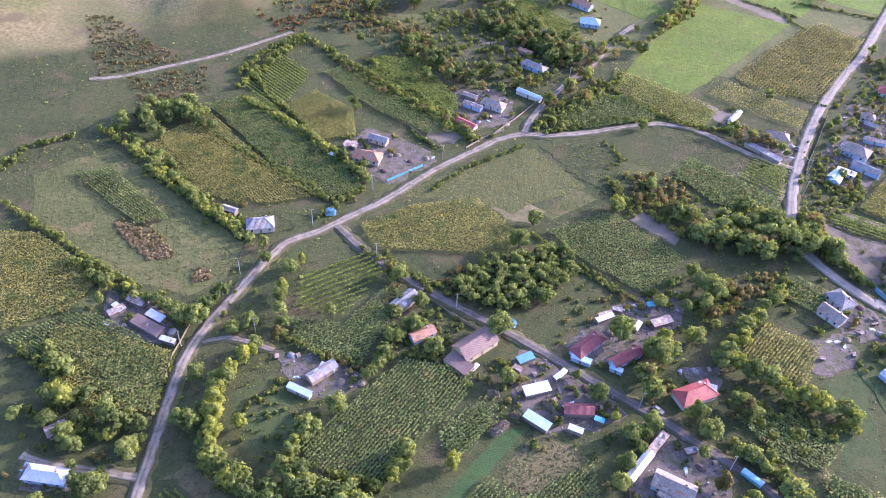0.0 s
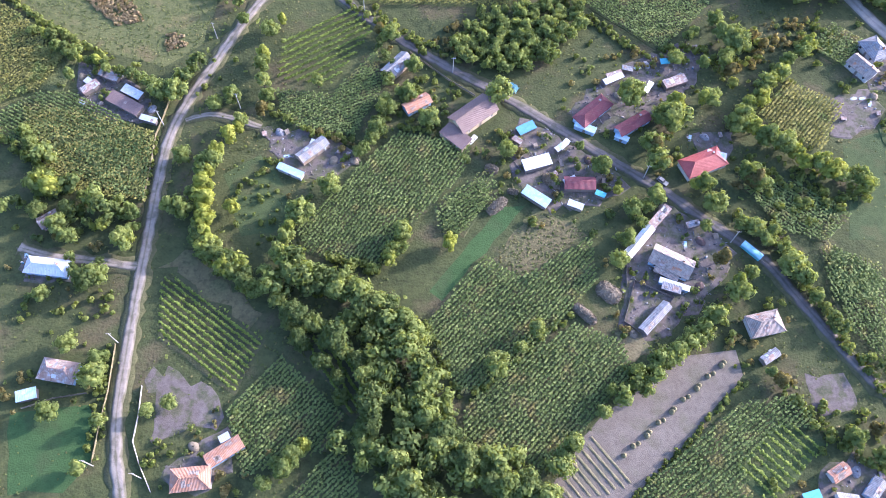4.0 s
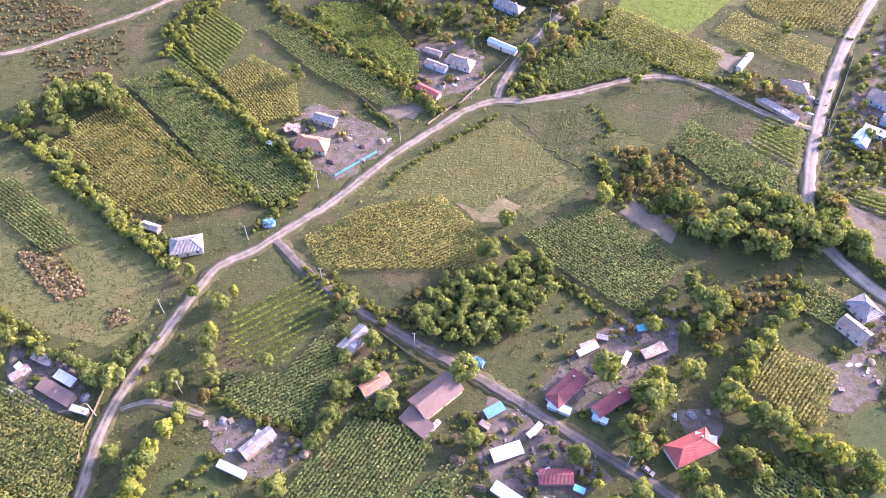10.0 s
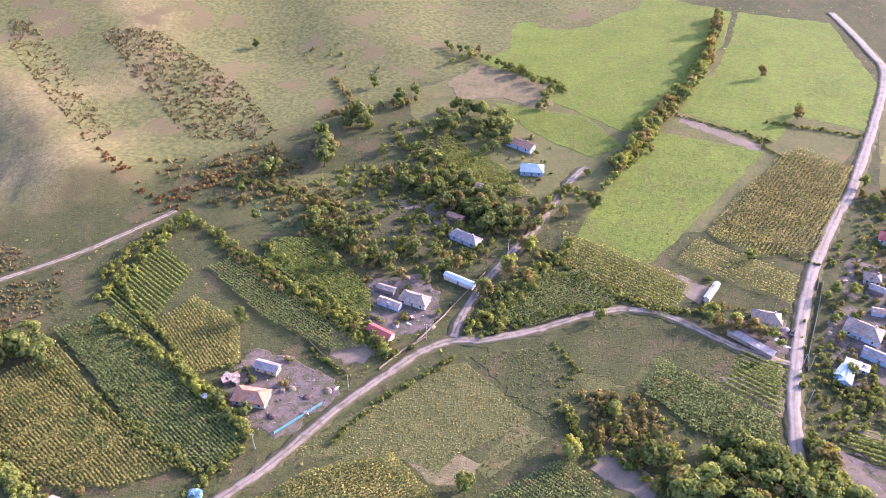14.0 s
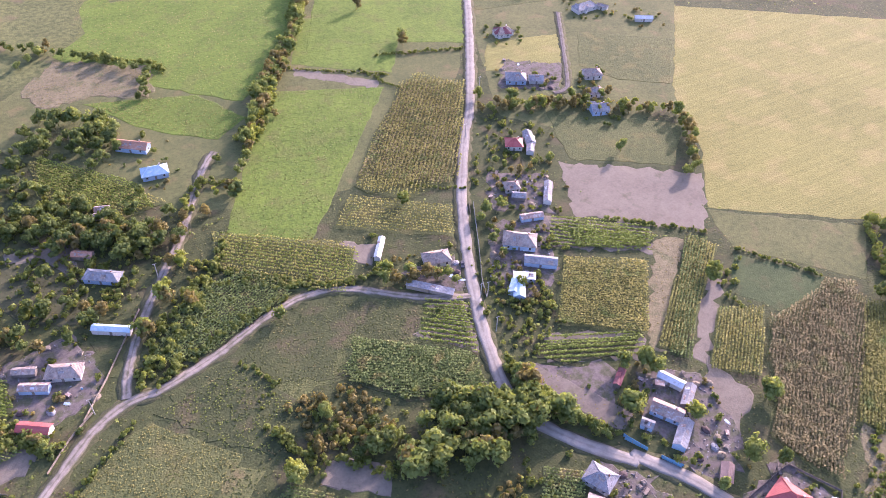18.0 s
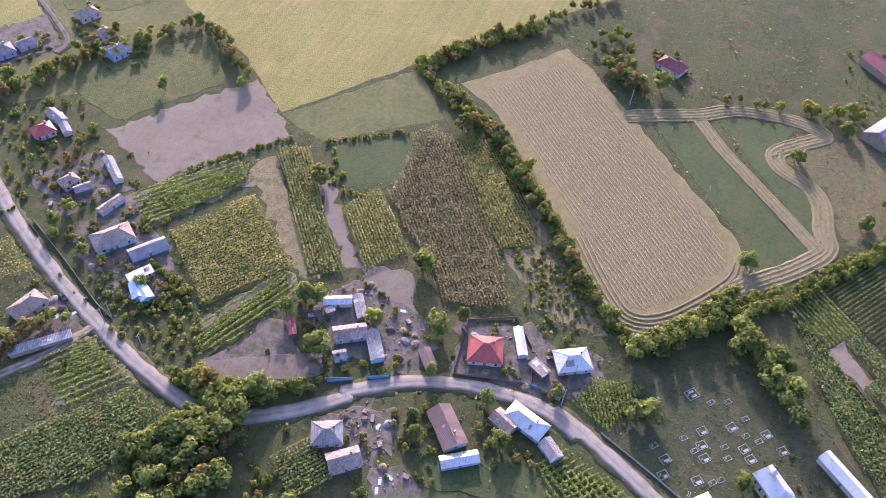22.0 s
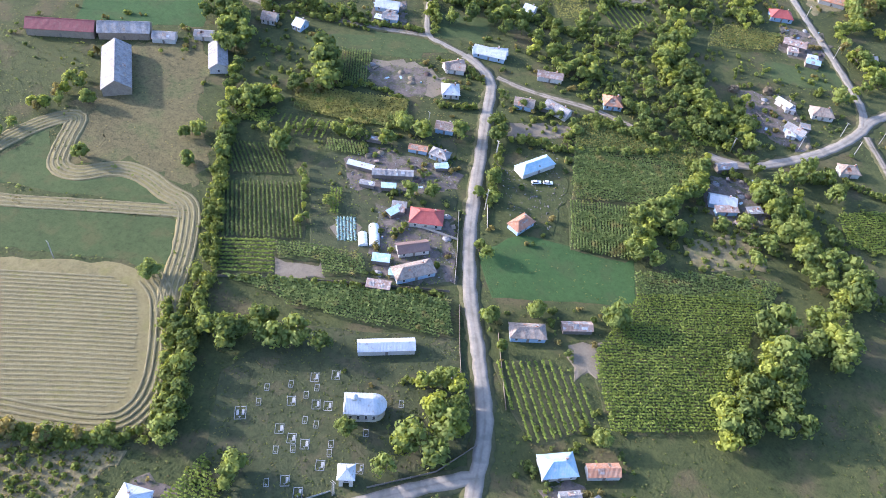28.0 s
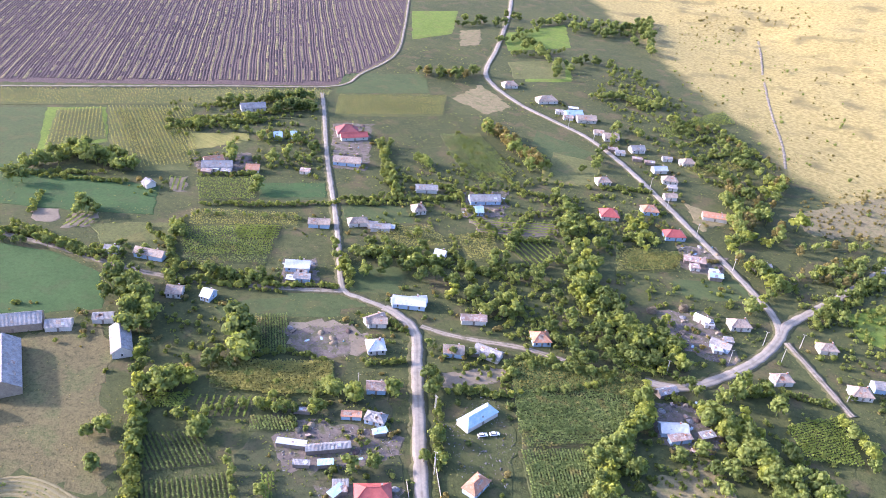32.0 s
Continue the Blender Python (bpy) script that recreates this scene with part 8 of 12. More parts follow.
hedge([(-22, 330.9), (-9.1, 318.6), (-4.3, 315.6)], 1.5, 1.8)
hedge([(-7.9, 284.5), (-0.5, 295.4), (7.5, 304.1), (24.8, 316.5), (36.2, 326.3)], 2, 1.8)
hedge([(-40.4, 280.7), (-48.5, 270.5), (-57.5, 258.5)], 3, 2.4)
trees_along([(-148.2, 312.9), (-138.8, 322.6), (-127.7, 329.4)], 6, 12, 9.0, ('dark', 'green'), joined=True, fine=True)
grove([(-88.5, 411.8, 6.4, 'dark'), (-55.6, 459.8, 9.0, 'dark'), (-29.7, 473.2, 14.1, 'dark'), (-13.9, 509.5, 10.2, 'dark'), (8.2, 534.9, 10.2, 'dark'), (32.2, 517.5, 7.7, 'dark'), (-52.1, 345.6, 9.0, 'dark'), (-52.6, 301.7, 7.7, 'dark'), (-41.0, 297.1, 6.4, 'dark'), (-29.6, 417.6, 7.7, 'dark'), (-15.2, 413.3, 7.7, 'dark'), (-4.6, 382.6, 7.7, 'dark')])
grove([(8.3, 383.1, 7.7, 'dark'), (24.0, 372.4, 6.4, 'dark'), (-17.8, 442.0, 9.0, 'dark'), (14.3, 444.4, 7.7, 'dark'), (43.8, 450.8, 7.7, 'dark'), (61.3, 501.9, 7.7, 'dark'), (68.2, 421.0, 7.7, 'dark'), (77.3, 427.3, 6.4, 'dark'), (29.0, 424.5, 7.7, 'dark'), (51.6, 425.3, 7.7, 'dark'), (63.6, 435.7, 7.7, 'dark'), (18.5, 391.9, 7.7, 'dark')])
grove([(108.4, 455.6, 5.1, 'dark'), (108.3, 427.3, 7.7, 'dark'), (70.4, 448.8, 5.1, 'dark')])
grove([(49.1, 363.5, 6.4, 'brown'), (61.1, 377.5, 7.7, 'brown'), (69.1, 396.8, 6.4, 'brown'), (146.4, 491.1, 9.0, 'brown'), (146.3, 496.9, 6.4, 'brown'), (125.9, 461.8, 5.1, 'brown'), (147.7, 479.9, 5.1, 'brown')])
trees_along([(122.1, 459.2), (143, 489.2), (169.7, 522.9), (198.1, 568.4), (219.2, 620.8)], 6, 3, 7.7, ('brown', 'green'), joined=True, fine=True)
hedge([(124, 467.1), (173.4, 536), (213.2, 609.5), (239, 668.6)], 4, 3.5)
hedge([(41.1, 339.3), (48.8, 353.6), (64.9, 373.1), (76, 381.5)], 5, 2.6)
hedge([(45.8, 338), (62.8, 343.7), (85.7, 355.1)], 3, 2)
hedge([(76, 381.7), (97.1, 366.6), (117.7, 356), (145.4, 349.7)], 3, 2.2)
hedge([(94.1, 401.3), (84.3, 386), (75.6, 377.5)], 4, 2.5)
scrub([(-67.4, 453.9), (-24.2, 444.7), (8.2, 384.6), (-6, 364.2), (-42.8, 409.3)], per_m2=0.06, height=2.4, mat='leaf_brown_far')
scrub([(-25.8, 461), (32.1, 468.8), (69.1, 427.5), (66.7, 395.1), (31.8, 385.4), (-2.9, 392.8)], per_m2=0.05, height=3)
scrub([(-10.9, 510.6), (39, 519.3), (53.8, 469.6), (22.9, 462.8)], per_m2=0.04, height=2.5)
scrub([(-154.4, 474.4), (-136.9, 463.2), (-118.7, 446.9), (-121.0, 438.7), (-135.1, 446.2)], per_m2=0.14, height=1.4, mat='leaf_red', label='rusty red scrub at the foot of a hill')
scrub([(-115.1, 438.9), (-101.6, 444.9), (-76.3, 471.7), (-58.9, 481.6), (-93.8, 437.1), (-99.6, 423.9), (-109.6, 423.5)], per_m2=0.14, height=1.4, mat='leaf_red', label='rusty red scrub at the foot of a hill')
scrub([(-126.2, 469.6), (-59.3, 484.7), (-43.5, 461.4), (-62.6, 427.9), (-91.5, 426.8)], per_m2=0.05, height=1.8, mat='leaf_brown_far', label='brown thicket between tracks')
scrub([(-206.9, 427.5), (-153.2, 385.5), (-175.5, 370), (-192.2, 362), (-225, 430)], per_m2=0.25, height=0.8, mat='heather', label='brown heather-like scrub', leaves=9, size=0.5)
scrub([(-177.2, 362.4), (-137.8, 379.8), (-132, 356.3), (-156.6, 327.5)], per_m2=0.25, height=0.8, mat='heather', label='brown heather-like scrub', leaves=9, size=0.5)
scrub([(-193.1, 607.6), (-154.3, 611.1), (-118.5, 578.6), (-88.2, 550.4), (-61.2, 502.1), (-71, 492.1), (-109.4, 491.6), (-151.9, 545.9)], per_m2=0.22, height=0.8, mat='heather', label='brown heather-like scrub', leaves=9, size=0.5)
scrub([(-255.5, 616.8), (-241.7, 616.6), (-202.4, 567.6), (-150.9, 493.3), (-157.9, 476.1), (-200, 526.9), (-239.8, 578)], per_m2=0.22, height=0.8, mat='heather', label='brown heather-like scrub', leaves=9, size=0.5)
# trees of the middle valley
trees_along([(161.5, 276.8), (162.4, 262.8), (170.2, 252.2)], 5, 4, 9.0, ('green',), joined=True, fine=True)
tree(76.6, 277.7, 9.0, "green")
tree(101.8, 277.1, 7.7, "green")
tree(94.2, 296.4, 7.7, "green")
tree(38.1, 265.2, 7.7, "green")
tree(31.4, 250.1, 10.2, "green")
tree(104.7, 232.4, 9.0, "green")
tree(110, 227.7, 9.0, "green")
tree(104.8, 218.5, 7.7, "green")
tree(134.9, 226.5, 7.7, "green")
tree(124.5, 217.2, 6.4, "green")
tree(129.7, 222.6, 5.1, "green")
tree(107.1, 195.5, 6.4, "green")
tree(95.2, 233.2, 6.4, "green")
tree(87.6, 220.9, 6.4, "green")
tree(92.8, 230.7, 6.4, "green")
tree(97.2, 218.8, 6.4, "green")
tree(94.8, 301.1, 7.7, "brown")
tree(86.4, 284.7, 6.4, "brown")
tree(106.4, 216.2, 7.7, "brown")
tree(120.7, 229.1, 6.4, "brown")
hedge([(-37.2, 244.2), (-20.5, 231.9), (-3.5, 220.1)], 3, 2.6)
hedge([(57.6, 242), (69.1, 229.7), (78.5, 222.7)], 2, 1.8)
hedge([(74.7, 299.2), (86.6, 281.2), (106.4, 264.6)], 4, 3)
hedge([(-25.3, 239.5), (-5.8, 225), (8.6, 215.9)], 2.4, 2)
hedge([(164.6, 287.9), (163, 276), (166.1, 261), (178.6, 242.3)], 4, 4)
hedge([(51.7, 414.7), (85.4, 387), (106.5, 367.1), (131.6, 349.8)], 2.5, 2)
hedge([(73.9, 386.2), (67.1, 363.7), (53.3, 349.2), (45.4, 343.6)], 5, 2.6)
hedge([(103.6, 356.6), (84.3, 354.1), (68.4, 346.9), (53.1, 343.7)], 3, 1.8)
trees_along([(141.1, 495.8), (154.1, 511.5), (179.2, 542.1), (199.8, 574.7)], 6, 3, 7.7, ('brown', 'green'), joined=True, fine=True)
grove([(144.4, 349.0, 7.7, 'green'), (154.5, 344.3, 6.4, 'green'), (163.5, 337.4, 6.4, 'green'), (168.4, 330.7, 5.1, 'green'), (211.6, 362.9, 6.4, 'green'), (203.2, 364.4, 6.4, 'green'), (173.4, 386.7, 6.4, 'green'), (244.2, 522.7, 7.7, 'green'), (61.6, 378.5, 9.0, 'green'), (49.2, 364.3, 7.7, 'green'), (97.4, 347.5, 6.4, 'green')])
trees_along([(248.1, 444.6), (264.9, 432.5), (284.2, 418.4), (308.5, 400.7), (335, 384.8)], 6, 6, 6.4, ('green', 'brown'), joined=True, fine=True)
trees_along([(338.6, 384.2), (326.2, 360.2), (310.4, 341.5)], 5, 3, 7.7, ('brown', 'green'), joined=True, fine=True)
grove([(288.6, 371.3, 8.0, 'green'), (305.5, 341.2, 6.5, 'green'), (265.9, 283.8, 7.7, 'green'), (237.4, 227.1, 10.2, 'green'), (190.8, 247.0, 10.2, 'green'), (208.5, 261.2, 7.7, 'green'), (199.8, 264.4, 7.7, 'green'), (209.9, 256.6, 7.7, 'green'), (215.4, 213.3, 9.0, 'green')])
grove([(209.0, 234.3, 7.7, 'yellow')])
hedge([(350.2, 272.8), (328.7, 240.4), (330.3, 230.2)], 5, 4)
hedge([(351.5, 273.8), (372.9, 263.1), (404, 237.3)], 8, 5)
hedge([(284.2, 305.7), (267.6, 318.2), (248.3, 335.1)], 2, 1.8)
trees_along([(322.9, 240.7), (323.4, 227.2), (306.6, 211.6), (283.8, 192.8), (259.4, 173.9), (241.7, 157.4)], 6, 4, 7.7, ('dark', 'green', 'brown'), joined=True, fine=True)
scrub([(170.8, 317), (199.9, 306.3), (177.2, 283.1), (165.4, 288.8)], per_m2=0.08, height=1.8)
scrub([(226, 373.1), (238.8, 363.7), (228.3, 351.2), (207.9, 366.5)], per_m2=0.03, height=1.8)
hedge([(286.6, 291), (297, 277), (308.1, 260.8)], 1.6, 1.6)
# trees of the eastern bend and the churchyard
hedge([(344.7, 255.5), (331, 237), (313.3, 216.1), (293, 198.3), (268.5, 181.2), (251.7, 166.2), (241, 152.7)], 5, 4.5)
trees_along([(318.5, 244), (325.2, 230.7), (300.7, 211.5), (284.5, 194.9)], 7, 4, 7.7, ('dark', 'brown'), joined=True, fine=True)
hedge([(234.1, 148.1), (244.4, 134.1), (263.8, 117.3), (279.3, 97.1)], 5, 5)
trees_along([(226.8, 148.2), (239.6, 132.6), (264.5, 113.8)], 6, 4, 9.0, ('green', 'dark'), joined=True, fine=True)
trees_along([(248.3, 114.1), (248, 101.7), (241.9, 93.7)], 6, 6, 9.0, ('green', 'dark'), joined=True, fine=True)
trees_along([(232, 94.4), (223.9, 87)], 6, 5, 9.0, ('dark', 'green'), joined=True, fine=True)
hedge([(283.5, 94.4), (318.7, 63.5), (342.3, 35.7)], 3, 3)
hedge([(163.8, 286.5), (162.8, 270.3), (167.4, 254.4), (177.2, 242.5)], 4, 4)
tree(151.7, 271.6, 9.0, "green")
tree(156.6, 259.7, 11.5, "green")
tree(207.9, 260.3, 10.2, "green")
tree(190.2, 247.8, 10.2, "green")
tree(208.6, 233.6, 6.4, "green")
tree(212.8, 211.3, 9.0, "green")
tree(221.6, 205.2, 7.7, "green")
tree(209.9, 136.5, 7.7, "green")
tree(206.2, 141, 6.4, "green")
tree(180.8, 178.3, 7.7, "green")
tree(193.9, 186.7, 6.4, "green")
tree(345.5, 59, 6.4, "green")
tree(329.5, 69.1, 5.1, "green")
tree(360.6, 96.2, 6.4, "green")
tree(389.3, 77.5, 7.7, "green")
tree(289.9, 111.9, 6.4, "green")
tree(239.5, 227.4, 9.0, "green")
tree(263.4, 281.6, 7.7, "green")
tree(178.2, 207.4, 6.4, "green")
tree(172.9, 204.4, 6.4, "green")
tree(196.5, 207.8, 6.4, "green")
tree(205.1, 165.6, 6.4, "green")
hedge([(358.7, 266.9), (388, 249.4), (408.1, 227.8)], 7, 5)
trees_along([(396.5, 195.1), (383.9, 179.9), (386.2, 160.9)], 6, 8, 9.0, ('green', 'brown'), joined=True, fine=True)
trees_along([(389.8, 136.1), (394.5, 116.9), (399.8, 94.5), (404.6, 74.7)], 7, 3, 6.4, ('green', 'brown'), joined=True, fine=True)
trees_along([(180.4, 104.1), (178.8, 94.5), (172.1, 90.2), (171.2, 79.7), (182.5, 78.8), (174.6, 72.8)], 4.5, 5, 10.2, ('green', 'yellow'), joined=True, fine=True)
trees_along([(205.5, 141), (208.7, 133.7)], 4, 4, 9.0, ('green',), joined=True, fine=True)
trees_along([(249.5, 112.2), (250.7, 102.6), (240.2, 98.9), (230.5, 90.4)], 5, 6, 9.0, ('green', 'dark'), joined=True, fine=True)
tree(196, 103.3, 7.7, "green")
tree(193.1, 36.8, 9.0, "green")
tree(183.9, 22.7, 7.7, "green")
tree(161.1, 3.8, 10.2, "green")
tree(182.5, 43.2, 6.4, "green")
tree(218.9, 13.4, 6.4, "green")
tree(241.4, -19.4, 6.4, "green")
tree(239.2, -8.4, 6.4, "green")
tree(281.5, -19, 7.7, "green")
tree(292.6, -17.6, 7.7, "green")
tree(270.7, -31.9, 6.4, "green")
tree(283.9, -114.7, 7.7, "green")
tree(262, -110.7, 7.7, "green")
tree(266.2, -122.8, 7.7, "green")
tree(289.9, 111.8, 7.7, "green")
tree(360.3, 98.1, 7.7, "green")
tree(331.8, 67.3, 6.4, "green")
tree(345.1, 53.8, 6.4, "green")
tree(389.6, 76.7, 7.7, "green")
tree(347.2, -22.1, 11.5, "green")
tree(335.6, -8.3, 9.0, "green")
tree(276.5, 40.3, 5.1, "green")
tree(314.8, 34.6, 7.7, "green")
tree(252.6, 5.3, 6.4, "green")
tree(170.3, -53.8, 7.7, "green")
tree(136.1, 47.2, 7.7, "green")
hedge([(283.9, 90.8), (305.2, 75.1), (320.4, 56.6), (341.7, 36.7)], 3, 3)
hedge([(277, 113), (254.2, 127.5), (235.5, 143.8)], 4, 5)
hedge([(307.7, 209.2), (289.8, 195), (272.3, 181.1), (253, 168.4), (235.2, 147.9)], 5, 4.5)
trees_along([(172.4, -30.4), (178.6, -49.7), (178.7, -70), (177.7, -86.5), (185.7, -99.6)], 5, 3, 7.7, ('yellow', 'green'), joined=True, fine=True)
trees_along([(107.8, 21.6), (111, 7.5), (115.7, -9.3), (116.9, -25.4), (117.7, -38.2)], 5, 12, 10.2, ('green', 'yellow', 'dark'), joined=True, fine=True)
trees_along([(231.9, -145.1), (244.9, -169), (254.4, -193.8), (272.1, -230)], 6, 14, 8.4, ('green', 'yellow'), joined=True, fine=True)
trees_along([(322.9, -116.6), (301.7, -117.2), (287.6, -152.6), (290.3, -186.2)], 7, 12, 7.4, ('dark', 'green'), joined=True, fine=True)
trees_along([(230.5, -93.8), (216, -108.2), (197.7, -113.9)], 7, 5, 6.3, ('dark', 'green'), joined=True, fine=True)
trees_along([(382.9, 188), (385, 174.6), (376.4, 163.5)], 6, 8, 9.0, ('green', 'brown'), joined=True, fine=True)
trees_along([(347.9, 30.6), (345.6, 13.7), (347.2, -6.1)], 6, 10, 7.7, ('green', 'dark'), joined=True, fine=True)
hedge([(271.6, 92), (254.7, 76.4), (233.9, 58.7), (212.5, 39.3)], 2, 2)
scrub([(152.2, 66.7), (145.4, 22.4), (130.7, 38.7), (142, 55.9)], per_m2=0.05, height=2)
# trees of the southern village
trees_along([(251.7, -173.1), (235.2, -165.4), (222.2, -149.4), (205.9, -138.3), (192.3, -132.4)], 5, 9, 8.4, ('green', 'yellow', 'dark'), joined=True)
trees_along([(191.3, -146), (182.4, -136.3)], 5, 5, 7.4, ('green', 'dark'), joined=True)
trees_along([(159.6, -104.1), (147.8, -96.2), (134.8, -90.3), (120.2, -83)], 5, 14, 8.4, ('green', 'yellow', 'dark'), joined=True)
trees_along([(107.6, -139.1), (96.9, -126.3), (90.5, -123.3)], 4.5, 4, 6.3, ('green', 'yellow'), joined=True)
trees_along([(172, -34), (180.3, -48.6), (180.8, -67.6), (181.3, -88.6), (185.3, -99.2)], 4.5, 3, 7.7, ('yellow', 'green'), joined=True)
trees_along([(391.3, -314.9), (370.6, -312.7), (346.4, -293.6), (329.1, -277.4)], 5, 8, 9.4, ('brown', 'green'), joined=True)
trees_along([(214.8, -328.1), (195.8, -312.8), (195.2, -283)], 5, 9, 9.4, ('green', 'brown'), joined=True)
trees_along([(187, -292.5), (192.2, -259.8), (176.1, -248.6), (155.8, -227.7)], 6, 8, 8.4, ('green', 'yellow'), joined=True)
trees_along([(248.3, -403), (225.3, -397), (203.3, -391.3), (183.3, -372.4)], 7, 12, 8.4, ('green', 'dark'), joined=True)
trees_along([(135.2, -215.3), (124.1, -252.6), (110.8, -287.2)], 5, 4, 5.2, ('green',), joined=True)
trees_along([(273, -196.6), (277.5, -229.8), (247.5, -211.2)], 6, 9, 7.4, ('green', 'dark'), joined=True)
trees_along([(245, -240.6), (232.1, -225.2)], 5, 5, 7.4, ('yellow', 'green'), joined=True)
trees_along([(565.5, -65.3), (559.2, -83.8), (538.5, -92.6)], 6, 14, 11.5, ('dark', 'green'), joined=True)
trees_along([(416.7, -4.4), (397.9, -2.1), (383.7, 3.1)], 6, 12, 11.5, ('dark', 'green'), joined=True)
trees_along([(349.1, 25.9), (343.3, 16.5), (335.5, 14.6)], 6, 5, 7.7, ('green', 'yellow'), joined=True)
trees_along([(352.3, -23.8), (333.7, -7.2)], 5, 4, 11.5, ('green',), joined=True)
trees_along([(358.2, -112.3), (346.4, -107.1), (333, -119.1), (326.1, -141.5)], 6, 7, 6.3, ('dark', 'green'), joined=True)
trees_along([(428.9, -238), (398.4, -203.2), (374, -181.6)], 7, 4, 6.3, ('dark', 'green'), joined=True)
trees_along([(398.9, -236.1), (383, -226.2)], 6, 5, 8.4, ('green',), joined=True)
trees_along([(499.7, -391.3), (474.1, -397.7), (465.4, -431.8)], 8, 8, 9.4, ('brown', 'dark'), joined=True)
trees_along([(468.8, -633), (457.6, -685.6), (416.1, -702.3), (373.2, -621.3)], 9, 20, 10.5, ('green', 'dark'), joined=True)
trees_along([(486.1, -546.7), (451.3, -529.2), (410.9, -496.1)], 9, 12, 9.4, ('green', 'dark'), joined=True)
trees_along([(571.8, -575.1), (545.4, -591.6), (527.1, -597.2)], 9, 8, 9.4, ('dark', 'green'), joined=True)
trees_along([(541.5, -244.5), (524.4, -263.6)], 7, 6, 10.5, ('dark',), joined=True)
trees_along([(545.5, -160.3), (532.4, -189.4), (524.1, -214.4)], 8, 5, 6.3, ('dark', 'green'), joined=True)
trees_along([(554, -36.6), (544.5, -51.2)], 7, 8, 9.0, ('dark',), joined=True)
trees_along([(396.3, -40.4), (382.2, -53), (369.8, -63.9)], 7, 6, 7.7, ('dark', 'green'), joined=True)
trees_along([(461.7, -204.3), (447.2, -179.3), (476.2, -175.8)], 7, 4, 6.3, ('green', 'dark'), joined=True)
trees_along([(291.6, -110.4), (280.3, -113.6), (264.2, -108.2), (257.9, -119.9)], 6, 8, 7.4, ('green', 'yellow'), joined=True)
trees_along([(287.9, -150.1), (263.7, -156.4), (244.8, -144.5)], 7, 10, 7.4, ('dark', 'green'), joined=True)
trees_along([(374.9, -520.1), (348.9, -525.7), (307.2, -483.9)], 8, 9, 7.4, ('green', 'dark'), joined=True)
trees_along([(300.6, -299.7), (316.4, -402), (290.5, -395.9)], 9, 9, 6.3, ('green', 'dark'), joined=True)
grove([(163.3, -318.6, 14.1, 'yellow')])
grove([(313.6, 33.8, 9.0, 'green'), (342.9, 54.3, 7.7, 'green'), (330.5, 67.1, 6.4, 'green'), (286.9, -16.1, 7.7, 'green'), (281.6, -20.5, 7.7, 'green'), (270.9, -31.5, 7.7, 'green'), (240.6, -19.8, 7.7, 'green'), (233.6, -11.2, 6.4, 'green'), (258.8, 13.2, 7.7, 'green'), (172.1, -51.4, 7.7, 'green'), (490.3, -154.1, 11.5, 'green'), (517.2, -98.5, 10.2, 'green')])
grove([(445.8, -131.6, 9.0, 'green'), (495.9, -46.2, 10.2, 'green'), (500.2, -50.8, 7.7, 'green'), (437.9, -64.3, 7.7, 'green'), (164.0, -199.5, 10.2, 'green'), (134.9, -270.6, 9.0, 'green'), (123.8, -288.7, 9.0, 'green'), (157.3, -236.9, 7.7, 'green'), (123.0, -224.3, 7.7, 'green'), (150.7, -125.3, 10.2, 'green'), (155.8, -117.4, 9.0, 'green'), (133.6, -126.1, 9.0, 'green')])
grove([(381.1, -185.5, 7.7, 'green'), (338.7, -148.9, 6.4, 'green'), (273.6, -143.5, 6.4, 'green')])
hedge([(241.8, -88.2), (220.8, -95.2), (198.6, -108.3)], 3, 3)
hedge([(351.2, -118.4), (323.6, -127.3), (289.7, -142.1)], 5, 3)
hedge([(449.5, -80), (432.1, -53.3), (454.8, -57.4)], 3, 2.6)
hedge([(402.8, -28.2), (386.5, -49.4), (365.8, -67.6)], 3, 3)
hedge([(352.9, -101.1), (333.7, -82)], 3, 3)
hedge([(341.8, -0.1), (325.3, -24.1), (303.2, -32.2)], 3, 2.5)
hedge([(504.9, -5.5), (479.2, -17), (449, -21.5)], 4, 4)
hedge([(400.8, -154.7), (374.9, -177.3), (349.1, -201.8)], 4, 3)
hedge([(560.8, -163.4), (536.9, -204.5), (509.4, -259.6)], 4, 3.5)
hedge([(361.3, -214.2), (303.5, -178.7), (272.8, -197.8)], 4, 3)
hedge([(292.2, -171.7), (304.3, -215.4), (288.4, -230.3)], 5, 3)
hedge([(234.8, -88.8), (211.7, -100.1)], 3, 3)
hedge([(192.2, -98.7), (184.1, -91.2)], 3, 3)
scrub([(412.1, -301.3), (304.3, -272.7), (274, -208.5), (296.2, -179.4)], per_m2=0.03, height=2.4)
scrub([(247.7, -182), (203.8, -205.4), (170.4, -219.9), (174.2, -189), (220.1, -162.8)], per_m2=0.03, height=2.2)
scrub([(376.3, -151), (313.1, -210.2), (275, -128.8), (342.9, -112.7)], per_m2=0.02, height=2.4)
scrub([(280.3, -138.2), (252.6, -177.6), (210.6, -110.8), (251.7, -98.5)], per_m2=0.05, height=2.6)
scrub([(165.5, -81.8), (120.3, -139.9), (99.6, -95.5), (162.5, -46.6)], per_m2=0.04, height=2.2)
scrub([(155.4, -263.8), (113.5, -345.4), (100.3, -226.2), (136, -196.1)], per_m2=0.03, height=2.6)
scrub([(375.2, -724.9), (391.2, -907.8), (291.4, -960.1), (255.6, -852.9), (313, -802)], per_m2=0.006, height=2.2, mat='leaf_brown_far', leaves=10, size=0.55)
